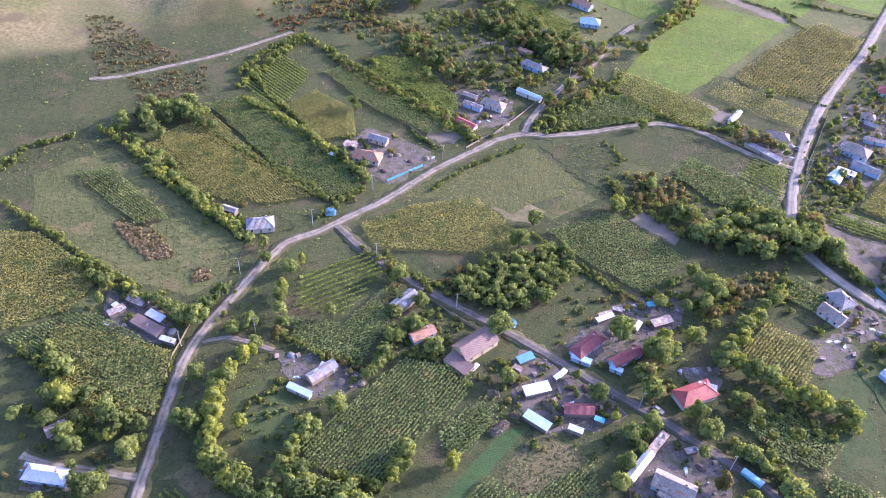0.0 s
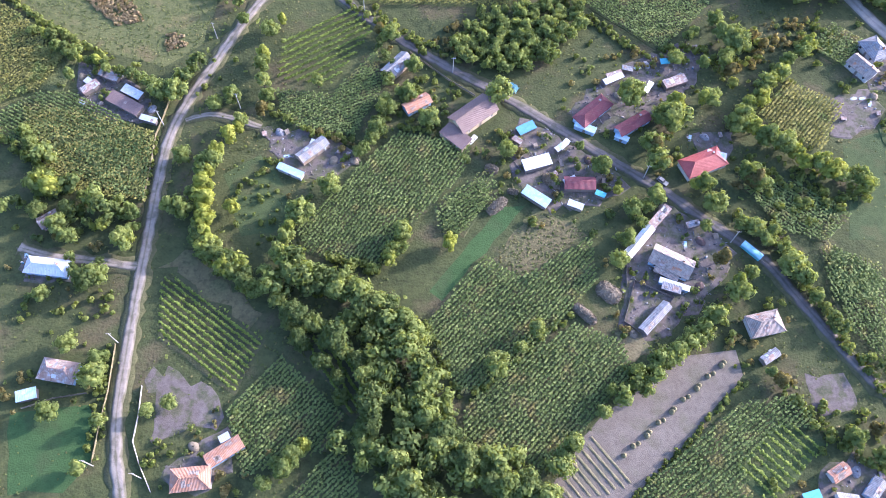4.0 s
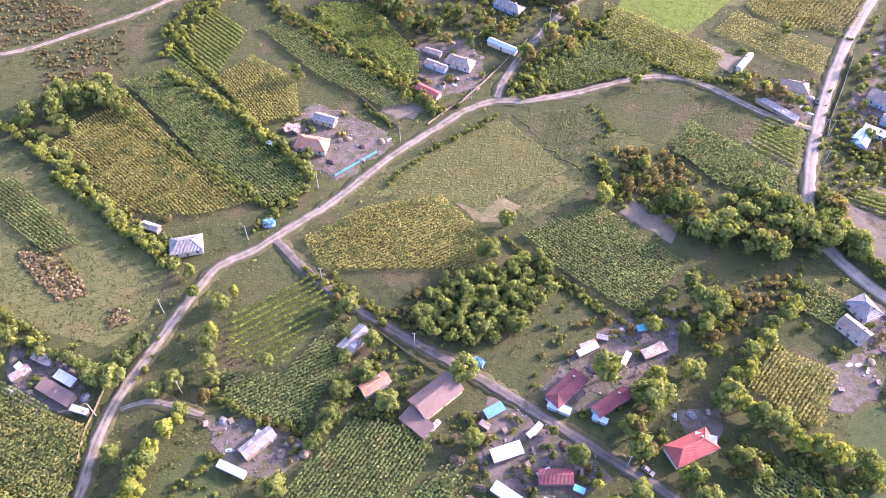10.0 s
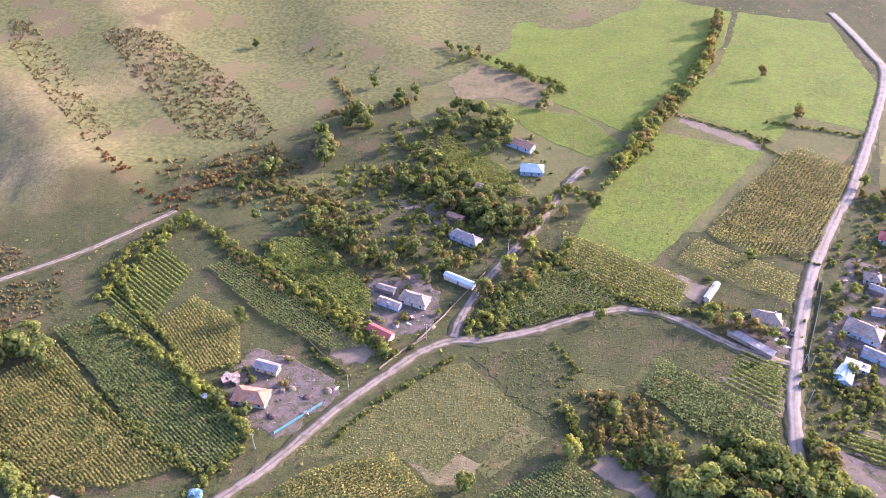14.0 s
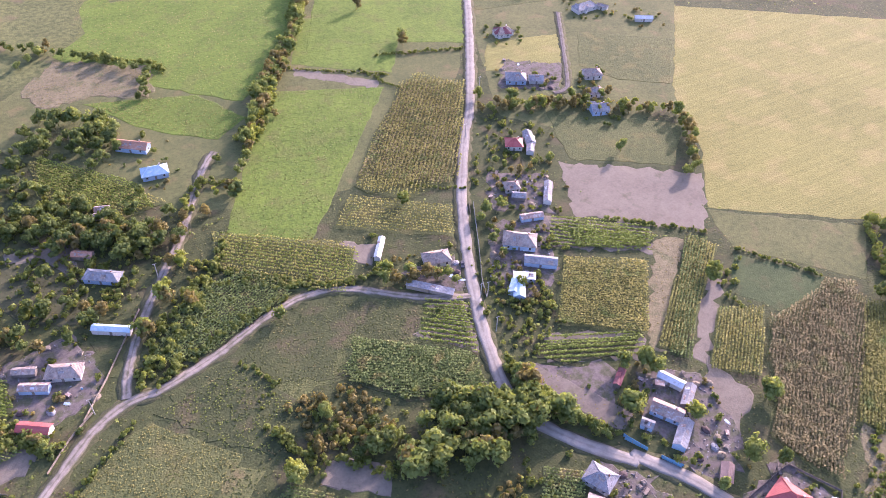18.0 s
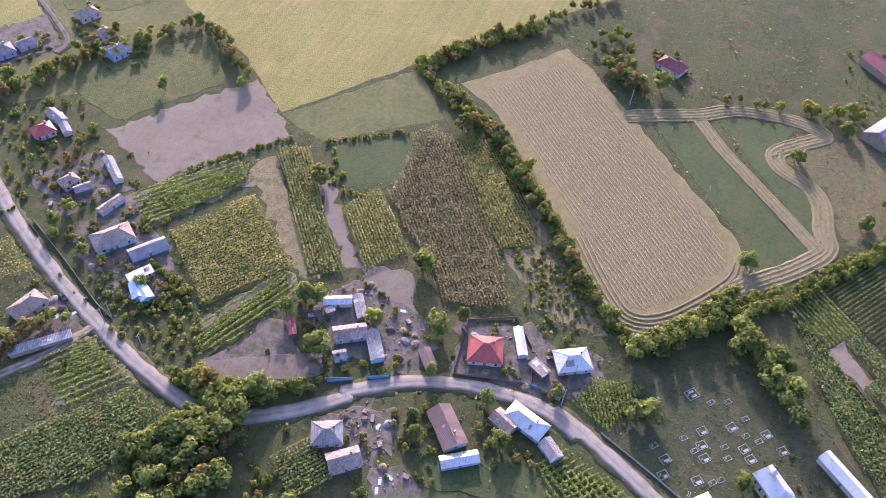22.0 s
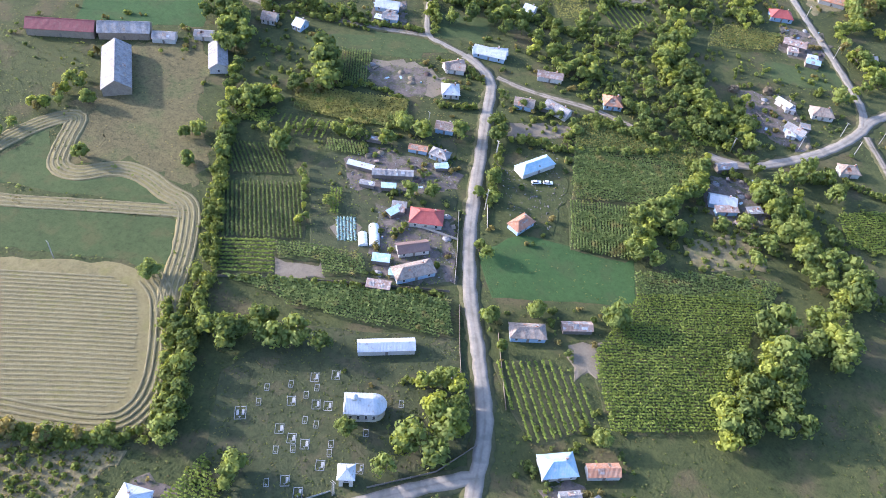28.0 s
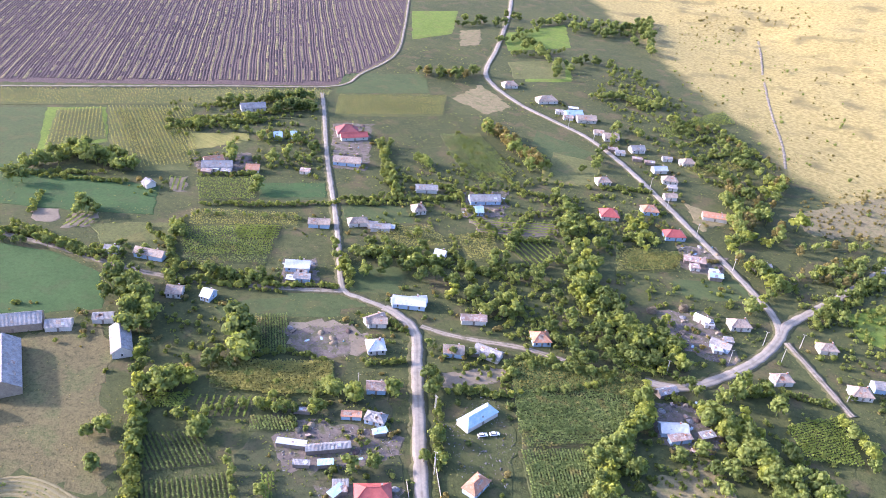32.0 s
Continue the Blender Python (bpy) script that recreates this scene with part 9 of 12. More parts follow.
scrub([(175.3, -361.2), (124.7, -446.1), (112.6, -336.9), (151.4, -311)], per_m2=0.03, height=1.8, mat='leaf_brown_far')
# more plots of the southern village
crop([(532.7, -60.4), (494.1, -93.6), (470.1, -74.5), (487, -60.4), (495.4, -39.6)], "grass", "smooth green meadow", 0)
corn([(481.8, -116.4), (457.1, -140.5), (435.6, -119.7), (458.9, -97.5)], -135.8, "vine", spacing=1.85, step=0.90, label='leafy green crop rows')
crop([(449.1, -137.2), (417.4, -161.2), (407.7, -147.2), (435.3, -123.1)], "grass", "shaded green meadow", 0)
vines([(496.1, -39.1), (487.6, -50.6), (476.1, -38.5), (486.4, -28.9)], -69.2, spacing=3.4, soil='soil')
vines([(493.7, -105.9), (487.1, -112.3), (473.3, -101), (479.6, -95)], -48.2, spacing=3, soil='soil')
crop([(555.5, -112.8), (533.4, -138), (494.6, -122.1), (517, -97.6)], "crop", "pale green meadow", 0)
crop([(544.5, -154.2), (510.7, -189.4), (500.8, -179.6), (516.7, -141.8)], "golden", "pale yellow garden meadow", 0)
crop([(473.3, -42.8), (447.6, -66.5), (435.8, -56.4), (456.8, -37.3)], "pasture", "green garden plot", 0.03)
vines([(421.4, -89), (404, -105.1), (396.6, -96.3), (413.2, -81.1)], -62.1, spacing=3.2, soil='under')
crop([(395.4, -150.8), (366.2, -174.3), (350.2, -160.3), (381.2, -137.1)], "grass", "green garden meadow", 0.02)
corn([(364.7, -138.6), (340.5, -163.7), (317.9, -152.8), (343.1, -128.4)], -141.9, "corn_gold", spacing=1.85, step=0.90)
vines([(301.5, -178.9), (282.7, -196), (260, -178.8), (276.9, -163.8)], 150.9, spacing=3.2, soil='under')
crop([(451.1, -409.3), (403.8, -379.9), (410.8, -350.1), (449, -359.4)], "dry", "worn grass along a lane", 0)
crop([(364.1, -348.3), (312.8, -339.7), (314.4, -313.1), (347.8, -307.3)], "grass", "shaded green plot", 0)
crop([(332.5, -295.1), (298.1, -315.9), (291.6, -290.9), (319.7, -269.7)], "golden", "yellow garden plot", 0)
corn([(294.8, -424), (263.9, -511.8), (248.3, -490.5), (279.4, -406.9)], -113.6, "vine", spacing=1.85, step=0.90)
corn([(237.4, -224), (210.4, -235.5), (210.7, -216.3), (232.7, -203.1)], -159.4, "corn_gold", spacing=1.85, step=0.90)
crop([(207.3, -206.1), (173.4, -232.1), (165.7, -213.3), (188.6, -196.9), (202.5, -191.9)], "grass", "green plot behind a farmyard", 0.02)
corn([(217.9, -121.3), (193.8, -133), (185.8, -118.2), (199, -109.9)], -158.9, "vine")
crop([(520.5, -574.5), (490.8, -668.3), (445.9, -586.8), (485.2, -522.9)], "pasture", "green plot between far trees", 0)
crop([(636.4, -570.9), (604, -616.1), (556.2, -528.4), (570.9, -476.9)], "pasture", "pale green far field", 0)
crop([(446.6, -486.4), (422.4, -536.3), (397.3, -482.1), (426.7, -448.5)], "pasture", "green plot between far trees", 0)
crop([(138, -121), (122.6, -152.4), (105.6, -121.2), (100.5, -102), (121.2, -97)], "meadow", "weedy meadow by the trees", 0.06)
corn([(128.3, -120), (111.2, -142.6), (96.2, -116.7), (116.1, -104.9)], -125.7, "vine", label='low green crop')
crop([(120.2, -235.1), (104.4, -262.7), (99.1, -215.1), (112, -216.3)], "pasture", "rough green slope", 0.02)
corn([(348.1, 31.4), (333.7, 19.6), (330.7, 28), (343.1, 36.8)], -142.9, "vine")
vines([(333.1, 20.1), (313.4, 5.3), (306.9, 15), (320.4, 25.8)], -57.3, spacing=2.8, soil='under')
scrub([(428, -187.8), (364.7, -263.1), (325.9, -218.6), (377.1, -180.5)], per_m2=0.022, height=2.6)
scrub([(388.1, -5.8), (366, -36.8), (330, -11.5), (356, 14.9)], per_m2=0.03, height=2.2)
scrub([(365.9, 18.3), (290.2, -20.3), (278.8, 0.5), (305.8, 22.2), (338.6, 40.5)], per_m2=0.02, height=2.4)
scrub([(275.8, -67.1), (247.5, -90.9), (232.2, -63.1), (256.8, -43)], per_m2=0.05, height=2.0)
scrub([(309, -127.6), (284.1, -157.4), (239.1, -109.2), (279.7, -92.5)], per_m2=0.04, height=2.8)
scrub([(304.3, -272.7), (260.1, -315.4), (223.6, -254.5), (245.2, -192), (274, -208.5)], per_m2=0.03, height=2.6)
scrub([(403.8, -592.9), (291.4, -502.1), (188, -385), (206.3, -331.9), (285.5, -385.1), (365.8, -461.8)], per_m2=0.02, height=3.2)
scrub([(211.6, -156.9), (185.2, -166.8), (168.7, -140.2), (185.1, -116.3)], per_m2=0.06, height=2.4)
scrub([(140.2, -218), (107.4, -290.1), (94.6, -175.2), (125.3, -181.7)], per_m2=0.03, height=2.6)
scrub([(598.7, -185.2), (528.2, -281.4), (475.3, -220.2), (488.8, -178.1), (544.1, -149)], per_m2=0.012, height=3.0)
scrub([(502.5, -192.1), (479.4, -231.1), (424.9, -167.3), (466.3, -149.9)], per_m2=0.02, height=3.0)
hedge([(572.1, -199.2), (551.8, -224.8), (543.8, -248)], 3.5, 3.0)
hedge([(552.5, -156.3), (523.3, -202.2), (513, -229.2)], 3.5, 3.0)
hedge([(484.1, -119.6), (461, -144.6)], 3.5, 3.0)
hedge([(454.9, -95.2), (428.6, -116.2), (397, -150.1)], 3.5, 3.0)
hedge([(567.7, -44.1), (553.9, -56.6), (524.7, -85.4)], 3.5, 3.0)
hedge([(511.4, -26.1), (527.6, -43.5)], 3.5, 3.0)
hedge([(495.1, -18), (468, -18.8), (450.2, -27.3)], 3.5, 3.0)
hedge([(433.8, -55.5), (408.2, -37.1), (407.9, -29.1)], 3.5, 3.0)
hedge([(401.9, -34.4), (377.6, -48.3), (363.3, -60.9), (338.9, -79.5)], 3.5, 3.0)
hedge([(435.8, -242.3), (397.5, -202.2), (375.3, -179)], 3.5, 3.0)
hedge([(393.3, -204), (357.8, -215.4), (344.2, -208.7)], 3.5, 3.0)
hedge([(293.8, -137.1), (282.7, -154.5), (267.2, -168.3)], 3.5, 3.0)
hedge([(316.2, -150), (288.2, -128.9)], 3.5, 3.0)
hedge([(347.8, -257), (318.3, -242.1), (299.4, -249.2)], 3.5, 3.0)
hedge([(495.3, -207.1), (458.7, -202.1)], 3.5, 3.0)
hedge([(314.5, -66.6), (299, -72.7), (289.3, -70.4)], 3.5, 3.0)
hedge([(293.6, -39.9), (278.3, -52.6)], 3.5, 3.0)
hedge([(256.1, -41.8), (243.2, -26.4), (233, -7.6)], 3.5, 3.0)
hedge([(242.8, -82.1), (233.6, -60.2)], 3.5, 3.0)
hedge([(152.1, -126.6), (131.1, -143.7), (112.7, -149.1)], 3.5, 3.0)
hedge([(176.7, -106.5), (150.1, -109.7)], 3.5, 3.0)
hedge([(286, -287), (256.3, -303.9)], 3.5, 3.0)
trees_along([(335.3, -92.9), (328.2, -112.5), (312.5, -131.9)], 7, 5, 7.4, ('dark', 'green'), joined=True)
trees_along([(355.5, -26.9), (336.6, -15.1)], 5, 5, 11.5, ('green', 'dark'), joined=True)
trees_along([(373.2, 11.9), (357, 27.8), (335.8, 44.7), (322.5, 56.6)], 6, 4, 7.7, ('green', 'yellow', 'dark'), joined=True)
trees_along([(388.5, 11.3), (386.4, 4)], 5, 8, 10.2, ('dark', 'green'), joined=True)
trees_along([(310.4, 1.9), (298.2, 5), (286.2, -4.7)], 7, 5, 6.4, ('dark', 'green'), joined=True)
trees_along([(268.4, -55.3), (254.2, -38.3)], 6, 4, 7.7, ('green', 'dark'), joined=True)
trees_along([(245.2, -119.7), (228.5, -110.2), (213, -101.3)], 6, 8, 6.3, ('dark', 'green'), joined=True)
trees_along([(235.5, -83.9), (217.7, -93.5), (202.7, -103.4)], 5, 4, 5.2, ('dark', 'green'), joined=True)
trees_along([(240.4, -135), (217.3, -124), (196.3, -113.9), (183.8, -124.3)], 5, 10, 7.4, ('dark', 'green'), joined=True)
trees_along([(297.4, -455.4), (262.8, -421.9), (231.7, -422.2), (209.4, -401)], 7, 10, 7.4, ('green', 'dark'), joined=True)
trees_along([(272.5, -396), (238.9, -371.7), (214.4, -356.7)], 7, 8, 7.4, ('green', 'dark'), joined=True)
trees_along([(160.7, -282.9), (141.1, -300.6), (123.2, -335.4)], 8, 10, 6.3, ('brown', 'green'), joined=True)
trees_along([(145.5, -269.3), (128.2, -276.6), (113.6, -306.2)], 6, 10, 7.4, ('green', 'dark'), joined=True)
trees_along([(155, -142.9), (144.5, -131.4), (131.2, -137.5)], 6, 8, 7.4, ('dark', 'green'), joined=True)
trees_along([(126.2, -101.1), (115.4, -90.5), (101, -90.9)], 6, 10, 8.4, ('green', 'dark'), joined=True)
trees_along([(411.8, -473.9), (408.4, -556.8), (354.7, -540.4)], 9, 16, 8.4, ('green', 'dark'), joined=True)
trees_along([(438.5, -641.2), (427.7, -771.9), (390.2, -668.6)], 9, 14, 9.4, ('green', 'dark'), joined=True)
trees_along([(558, -639.9), (503.6, -633.6), (498, -680.9)], 10, 12, 8.4, ('green', 'dark'), joined=True)
trees_along([(165.6, -71.7), (140.7, -79.8), (143.7, -59.4)], 8, 10, 7.7, ('dark', 'green'), joined=True)
# more plots of the north
crop([(24.5, 653.9), (70.2, 709), (132.5, 721.1), (205.0, 705.0), (251.0, 678.0), (227.0, 619.0), (186.0, 560.0), (160.0, 519.2), (137.3, 502.3), (100.9, 536.9), (71.4, 571.3)], "pasture", "wide yellow-green hillside field", 0.12, tuft_mat="corn_gold", height=0.6)
crop([(64.1, 537), (117.8, 518.9), (133.5, 487), (114.8, 474.3), (93.3, 492.3), (80, 508.1)], "pasture", "yellow-green plot below a hillside", 0.5, tuft_mat="corn_gold", height=0.6)
crop([(255.7, 676.6), (316.4, 657), (308.6, 558), (277, 502.5), (238.8, 523.9), (187.6, 533.5), (231.3, 618.6)], "pasture", "wide green meadow", 0)
crop([(338.1, 599.5), (402.2, 588), (359.4, 525.8), (305.3, 535.8)], "crop", "pale green meadow", 0)
crop([(287.9, 494.9), (334.9, 486.1), (316.9, 456.9), (270.7, 468.8)], "golden", "pale yellow field", 0)
corn([(-49.1, 403.2), (-24.4, 402), (-0, 365.5), (1.6, 350), (-20.5, 367), (-48.4, 385.3)], -43.7, "vine", label='bright green root crop')
corn([(34, 498.9), (69.9, 458.2), (73.7, 434.8), (46.4, 452.7), (31.1, 476.2)], -53.9, "vine")
crop([(-69, 439.6), (-38.3, 429.3), (-31.9, 408), (-48.8, 411.4)], "grass", "shaded green plot", 0.02)
crop([(2.1, 421.3), (32.9, 419.5), (30.9, 391.7), (9.3, 399.8)], "meadow", "shaded orchard grass", 0.05)
crop([(103.8, 377.1), (131.5, 349.8), (100.4, 352.6), (67.2, 339.8), (47.8, 346.8), (68.5, 376.7)], "meadow", "weedy green garden", 0.12)
crop([(44.2, 335.4), (80.4, 337.1), (90.1, 320.2), (79.1, 300.6), (59.6, 320.7)], "meadow", "rough meadow", 0.1)
crop([(136.5, 335.3), (148.9, 329.5), (141.2, 315.6), (119.9, 314.1), (118.7, 332.5)], "crop", "low green crop", 0.1)
grove([(-32.8, 488.4, 12.8, 'dark'), (-30.3, 466.0, 11.5, 'dark'), (-16.9, 513.6, 12.8, 'dark'), (-11.0, 503.4, 10.2, 'dark'), (-57.9, 454.8, 11.5, 'dark'), (-70.0, 438.1, 7.7, 'dark'), (-29.7, 412.0, 10.2, 'dark'), (-57.5, 415.4, 7.7, 'dark'), (19.4, 453.7, 9.0, 'dark'), (11.1, 448.1, 9.0, 'dark'), (34.0, 427.5, 9.0, 'dark'), (60.8, 502.7, 9.0, 'dark')])
grove([(69.1, 495.1, 9.0, 'dark'), (46.7, 519.0, 7.7, 'dark'), (33.2, 503.2, 7.7, 'dark'), (23.8, 493.4, 7.7, 'dark'), (45.0, 433.2, 7.7, 'dark'), (61.8, 416.5, 7.7, 'dark'), (68.9, 410.8, 7.7, 'dark'), (53.0, 408.7, 9.0, 'dark'), (22.7, 411.5, 7.7, 'dark'), (-9.2, 401.0, 9.0, 'dark'), (-13.9, 395.3, 7.7, 'dark'), (32.8, 378.7, 7.7, 'dark')])
grove([(-18.0, 381.8, 7.7, 'dark'), (9.0, 485.2, 7.7, 'dark'), (0.3, 477.4, 6.4, 'dark'), (-9.1, 555.9, 7.7, 'dark'), (16.4, 544.3, 7.7, 'dark'), (-90.7, 607.3, 7.7, 'dark')])
grove([(75.3, 387.0, 5.1, 'brown'), (62.6, 377.1, 7.7, 'brown'), (51.2, 362.8, 7.7, 'brown'), (70.2, 371.2, 7.7, 'brown'), (92.0, 420.5, 6.4, 'brown'), (108.2, 431.3, 6.4, 'brown'), (142.9, 487.1, 9.0, 'brown'), (168.0, 522.8, 7.7, 'brown'), (186.4, 554.7, 9.0, 'brown'), (213.4, 604.3, 12.8, 'brown'), (227.4, 640.8, 12.8, 'brown'), (237.1, 569.8, 9.0, 'brown')])
grove([(241.3, 514.7, 9.0, 'brown')])
trees_along([(135.7, 483.7), (156.2, 511.4), (186.9, 556.2), (213, 602.1), (238.7, 667.8)], 6, 4, 7.7, ('brown', 'green'), joined=True, fine=True)
trees_along([(28.7, 427.4), (44.6, 428.7), (59.7, 421.3), (76.5, 409.3)], 6, 8, 7.7, ('dark', 'brown'), joined=True, fine=True)
trees_along([(9.8, 399.1), (31, 387.3), (39.8, 378.2)], 7, 8, 6.4, ('dark', 'brown'), joined=True, fine=True)
trees_along([(243.1, 435.9), (269.8, 425.3), (296.3, 420.2), (319.8, 415.7)], 6, 5, 6.4, ('green', 'brown'), joined=True, fine=True)
hedge([(-94.5, 422.9), (-67.7, 399), (-42.5, 373.5), (-13.2, 351.9), (10, 332.6)], 4, 3)
hedge([(-75.5, 452.4), (-49.2, 442.8), (-17.8, 423.8)], 4, 3)
hedge([(-37, 415.4), (-21.8, 400.8), (6.7, 384.1)], 4, 3)
hedge([(72.9, 584.1), (105.4, 562.7), (109.6, 547.2)], 3, 3)
hedge([(51.7, 341.8), (72.5, 370.9), (79.9, 384.4)], 7, 3)
hedge([(98.6, 355.4), (68.6, 348.1), (49.2, 339.5)], 3, 2.2)
scrub([(-37.7, 455.7), (25.7, 483.7), (65.5, 426.3), (56.6, 398.3), (7, 408.1), (-23.2, 426.3)], per_m2=0.03, height=2.6)
scrub([(2, 397.5), (51.6, 399.2), (51, 373), (24.8, 371.2), (4.1, 375.4)], per_m2=0.04, height=2.4)
scrub([(242.2, 425.8), (274.2, 419.6), (216.4, 319.1), (191.1, 324.2)], per_m2=0.02, height=2.2)
scrub([(185.5, 338.9), (198.7, 310), (193.6, 287.7), (167.9, 282.3)], per_m2=0.06, height=2.2)
scrub([(47.8, 346.8), (73.3, 375.7), (97.3, 370.9), (75.5, 347.6)], per_m2=0.08, height=1.6)
scrub([(-84, 623.3), (-31.7, 613.7), (29.3, 557.3), (-29, 554.5)], per_m2=0.006, height=2.0)
# more plots of the middle valley
scrub([(106.3, 246.6), (147, 250.5), (153.9, 235.2), (130.9, 212.9), (113.9, 205.5), (100.9, 223.8)], per_m2=0.05, height=2.4)
scrub([(112.3, 196.7), (146.5, 180.8), (146.2, 165), (121, 164.4), (107.6, 179.7)], per_m2=0.04, height=2.4)
scrub([(49.3, 239.7), (68.9, 225.3), (65.9, 213.3), (46.2, 215.1)], per_m2=0.03, height=1.6)
scrub([(82.6, 307), (112.5, 289.2), (107.3, 268.5), (84.4, 279.3)], per_m2=0.05, height=2.2)
crop([(58.1, 329.7), (111.9, 335), (158, 322.7), (154.1, 293.5), (97, 310.7), (73, 303.5)], "crop", "yellow-green meadow with faint strips", 0.04)
corn([(43.8, 260.9), (73.2, 277.5), (103.5, 249.2), (83, 225.7), (59.9, 242.6)], -41.2, "corn")
crop([(-38.8, 247.6), (-23.3, 264.5), (6.4, 285.8), (19.8, 295.5), (51.8, 296.5), (28.8, 271.8), (11, 280), (-22.4, 253.4)], "crop", "yellow-green grass", 0.1, tuft_mat='corn_gold')
corn([(149.7, 243.5), (160.9, 234.8), (150.3, 222.3), (139.7, 230.7)], -37.9)
crop([(130.6, 344), (150.5, 330.6), (139.5, 312.2), (119.1, 324.6)], "meadow", "mown grass", 0.04)
crop([(285.5, 491.7), (323, 464.8), (308.8, 447.7), (272.5, 473.7)], "golden", "pale field strip", 0)
crop([(346.3, 482), (393.5, 448.6), (356.5, 409.5), (332.8, 426.6), (322.7, 449.2)], "crop", "pale green meadow", 0)
crop([(276.4, 418.1), (334.9, 375.5), (304.9, 350.6), (262.4, 379)], "crop", "hazy green meadow", 0.02)
scrub([(253.9, 447.9), (262, 428.7), (224.4, 379.6), (206.8, 382.3)], per_m2=0.03, height=2.2)
scrub([(184.6, 351.5), (193.6, 331.7), (179.7, 313.9), (174.5, 325.7)], per_m2=0.05, height=2.0)
scrub([(196.9, 320.8), (210.3, 314.8), (191.7, 293.4), (179.5, 306.5)], per_m2=0.06, height=2.2)
scrub([(270.4, 286.6), (284, 285.4), (271.1, 256.1), (254.1, 269)], per_m2=0.04, height=2.2)
scrub([(91, 314.9), (127.5, 292.5), (140.3, 276.5), (118.2, 265.5), (87.7, 289.4)], per_m2=0.03, height=2.4)
scrub([(45.6, 350.2), (69.5, 349.9), (80.1, 354.7), (69.7, 376.3), (53.8, 362)], per_m2=0.1, height=1.8)
scrub([(261.8, 201), (269.6, 191.7), (254.1, 164.5), (238.4, 155.5), (239.4, 181.6)], per_m2=0.06, height=1.8)
corn([(230.7, 336), (261.3, 312.9), (252.8, 310.5), (224.9, 324.8)], -41.5, "vine")
scrub([(262.2, 191.2), (253.1, 166.2), (239.4, 154.4), (226.9, 167.6), (233.3, 186.9)], per_m2=0.07, height=1.8)
scrub([(210.9, 152.2), (226.9, 141.3), (219, 133), (204.9, 136.4), (198.7, 147.5)], per_m2=0.06, height=1.8)
scrub([(178.8, 214.9), (185.1, 201.7), (168.8, 194.7), (164.7, 208)], per_m2=0.12, height=2.2)
crop([(210.9, 152.2), (228.4, 133.3), (245.2, 96), (228.4, 80.9), (211.4, 74.7), (198.1, 66.8), (190.7, 110), (197.1, 132.3)], "meadow", "churchyard grass between graves", 0.05, height=0.3)
corn([(216.5, 155.6), (219.6, 138.7), (198.3, 146.4), (204.6, 160.4)], -157.2, "vine")
scrub([(292, 213), (268.4, 186.4), (243.3, 166.3), (228, 173.5), (253.4, 195.9), (275.8, 216.5)], per_m2=0.04, height=1.6)
scrub([(288.4, -96.1), (259.9, -119.2), (223, -123.2), (244.9, -92.6)], per_m2=0.05, height=2.6)
scrub([(190.1, -48.1), (160.9, -95.4), (136.9, -67.9), (169, -32.9)], per_m2=0.03, height=2.6)
# more growth of the near valley
scrub([(-92.7, 205.1), (-74.5, 217.6), (-67.9, 196.6), (-79.9, 184.9)], per_m2=0.03, height=1.8)
scrub([(-118, 119.1), (-98.8, 119.6), (-97.9, 105.2), (-115, 104.7)], per_m2=0.05, height=2)
scrub([(-53.1, 136), (-20, 125.5), (-15.8, 114.6), (-28.8, 103.5), (-43.7, 113.8)], per_m2=0.03, height=2.4)
scrub([(67.4, 194), (89.2, 197), (93.6, 181.5), (77.6, 172.4)], per_m2=0.03, height=2.2)
scrub([(84.9, 124.7), (99.6, 128.9), (99.3, 110.5), (85.4, 110.1)], per_m2=0.08, height=2.2)
scrub([(-19.8, 180.2), (-9.5, 207.7), (-1.5, 205.6), (-8.6, 187.2)], per_m2=0.05, height=2)
scrub([(20.5, 177.1), (30.1, 183.9), (33.8, 166.8), (22.5, 164.4)], per_m2=0.05, height=1.8)
trees_along([(-133.1, 198.8), (-135.1, 217.5), (-146, 222)], 8, 6, 6.4, ('dark', 'green'))
trees_along([(-150.5, 222.4), (-141, 215.5), (-129.7, 208.8), (-115.1, 204.6)], 5, 3, 5.1, ('green', 'yellow'))
trees_along([(-140.1, 178.6), (-132.7, 161.9)], 6, 4, 6.4, ('green',))
trees_along([(-22.8, 173.6), (-18.1, 189), (-11, 200.4)], 5, 3, 6.4, ('green', 'dark'))
trees_along([(-72.4, 141.3), (-58.3, 128.4), (-50.7, 123.1)], 5, 6, 7.7, ('dark', 'green'))
trees_along([(-44.3, 112.4), (-36.8, 105.6), (-27.7, 97.3), (-20.2, 85.8)], 6, 4, 7.7, ('dark',))
trees_along([(102.9, 106.3), (109.3, 103), (112, 97.9)], 5, 3, 5.1, ('brown', 'green'))
trees_along([(125.1, 86.4), (132.8, 83.4), (136.9, 78.7)], 6, 6, 6.4, ('brown', 'green'))
trees_along([(127.2, -82.5), (112.3, -80.8), (102.8, -70.5)], 5, 8, 11.5, ('green', 'dark'), joined=True, fine=True)
trees_along([(115.1, -42.6), (113.7, -19.7), (109.7, -1.6), (106.4, 18)], 5, 9, 11.5, ('green', 'yellow', 'dark'), joined=True, fine=True)
trees_along([(110, -51.6), (96.6, -50.7), (95.9, -37.6)], 5, 8, 11.5, ('green', 'yellow'), joined=True, fine=True)
trees_along([(115.4, -28.1), (103, -24), (98.6, -3.8), (89.7, -1.2)], 5, 9, 11.5, ('green', 'dark'), joined=True, fine=True)
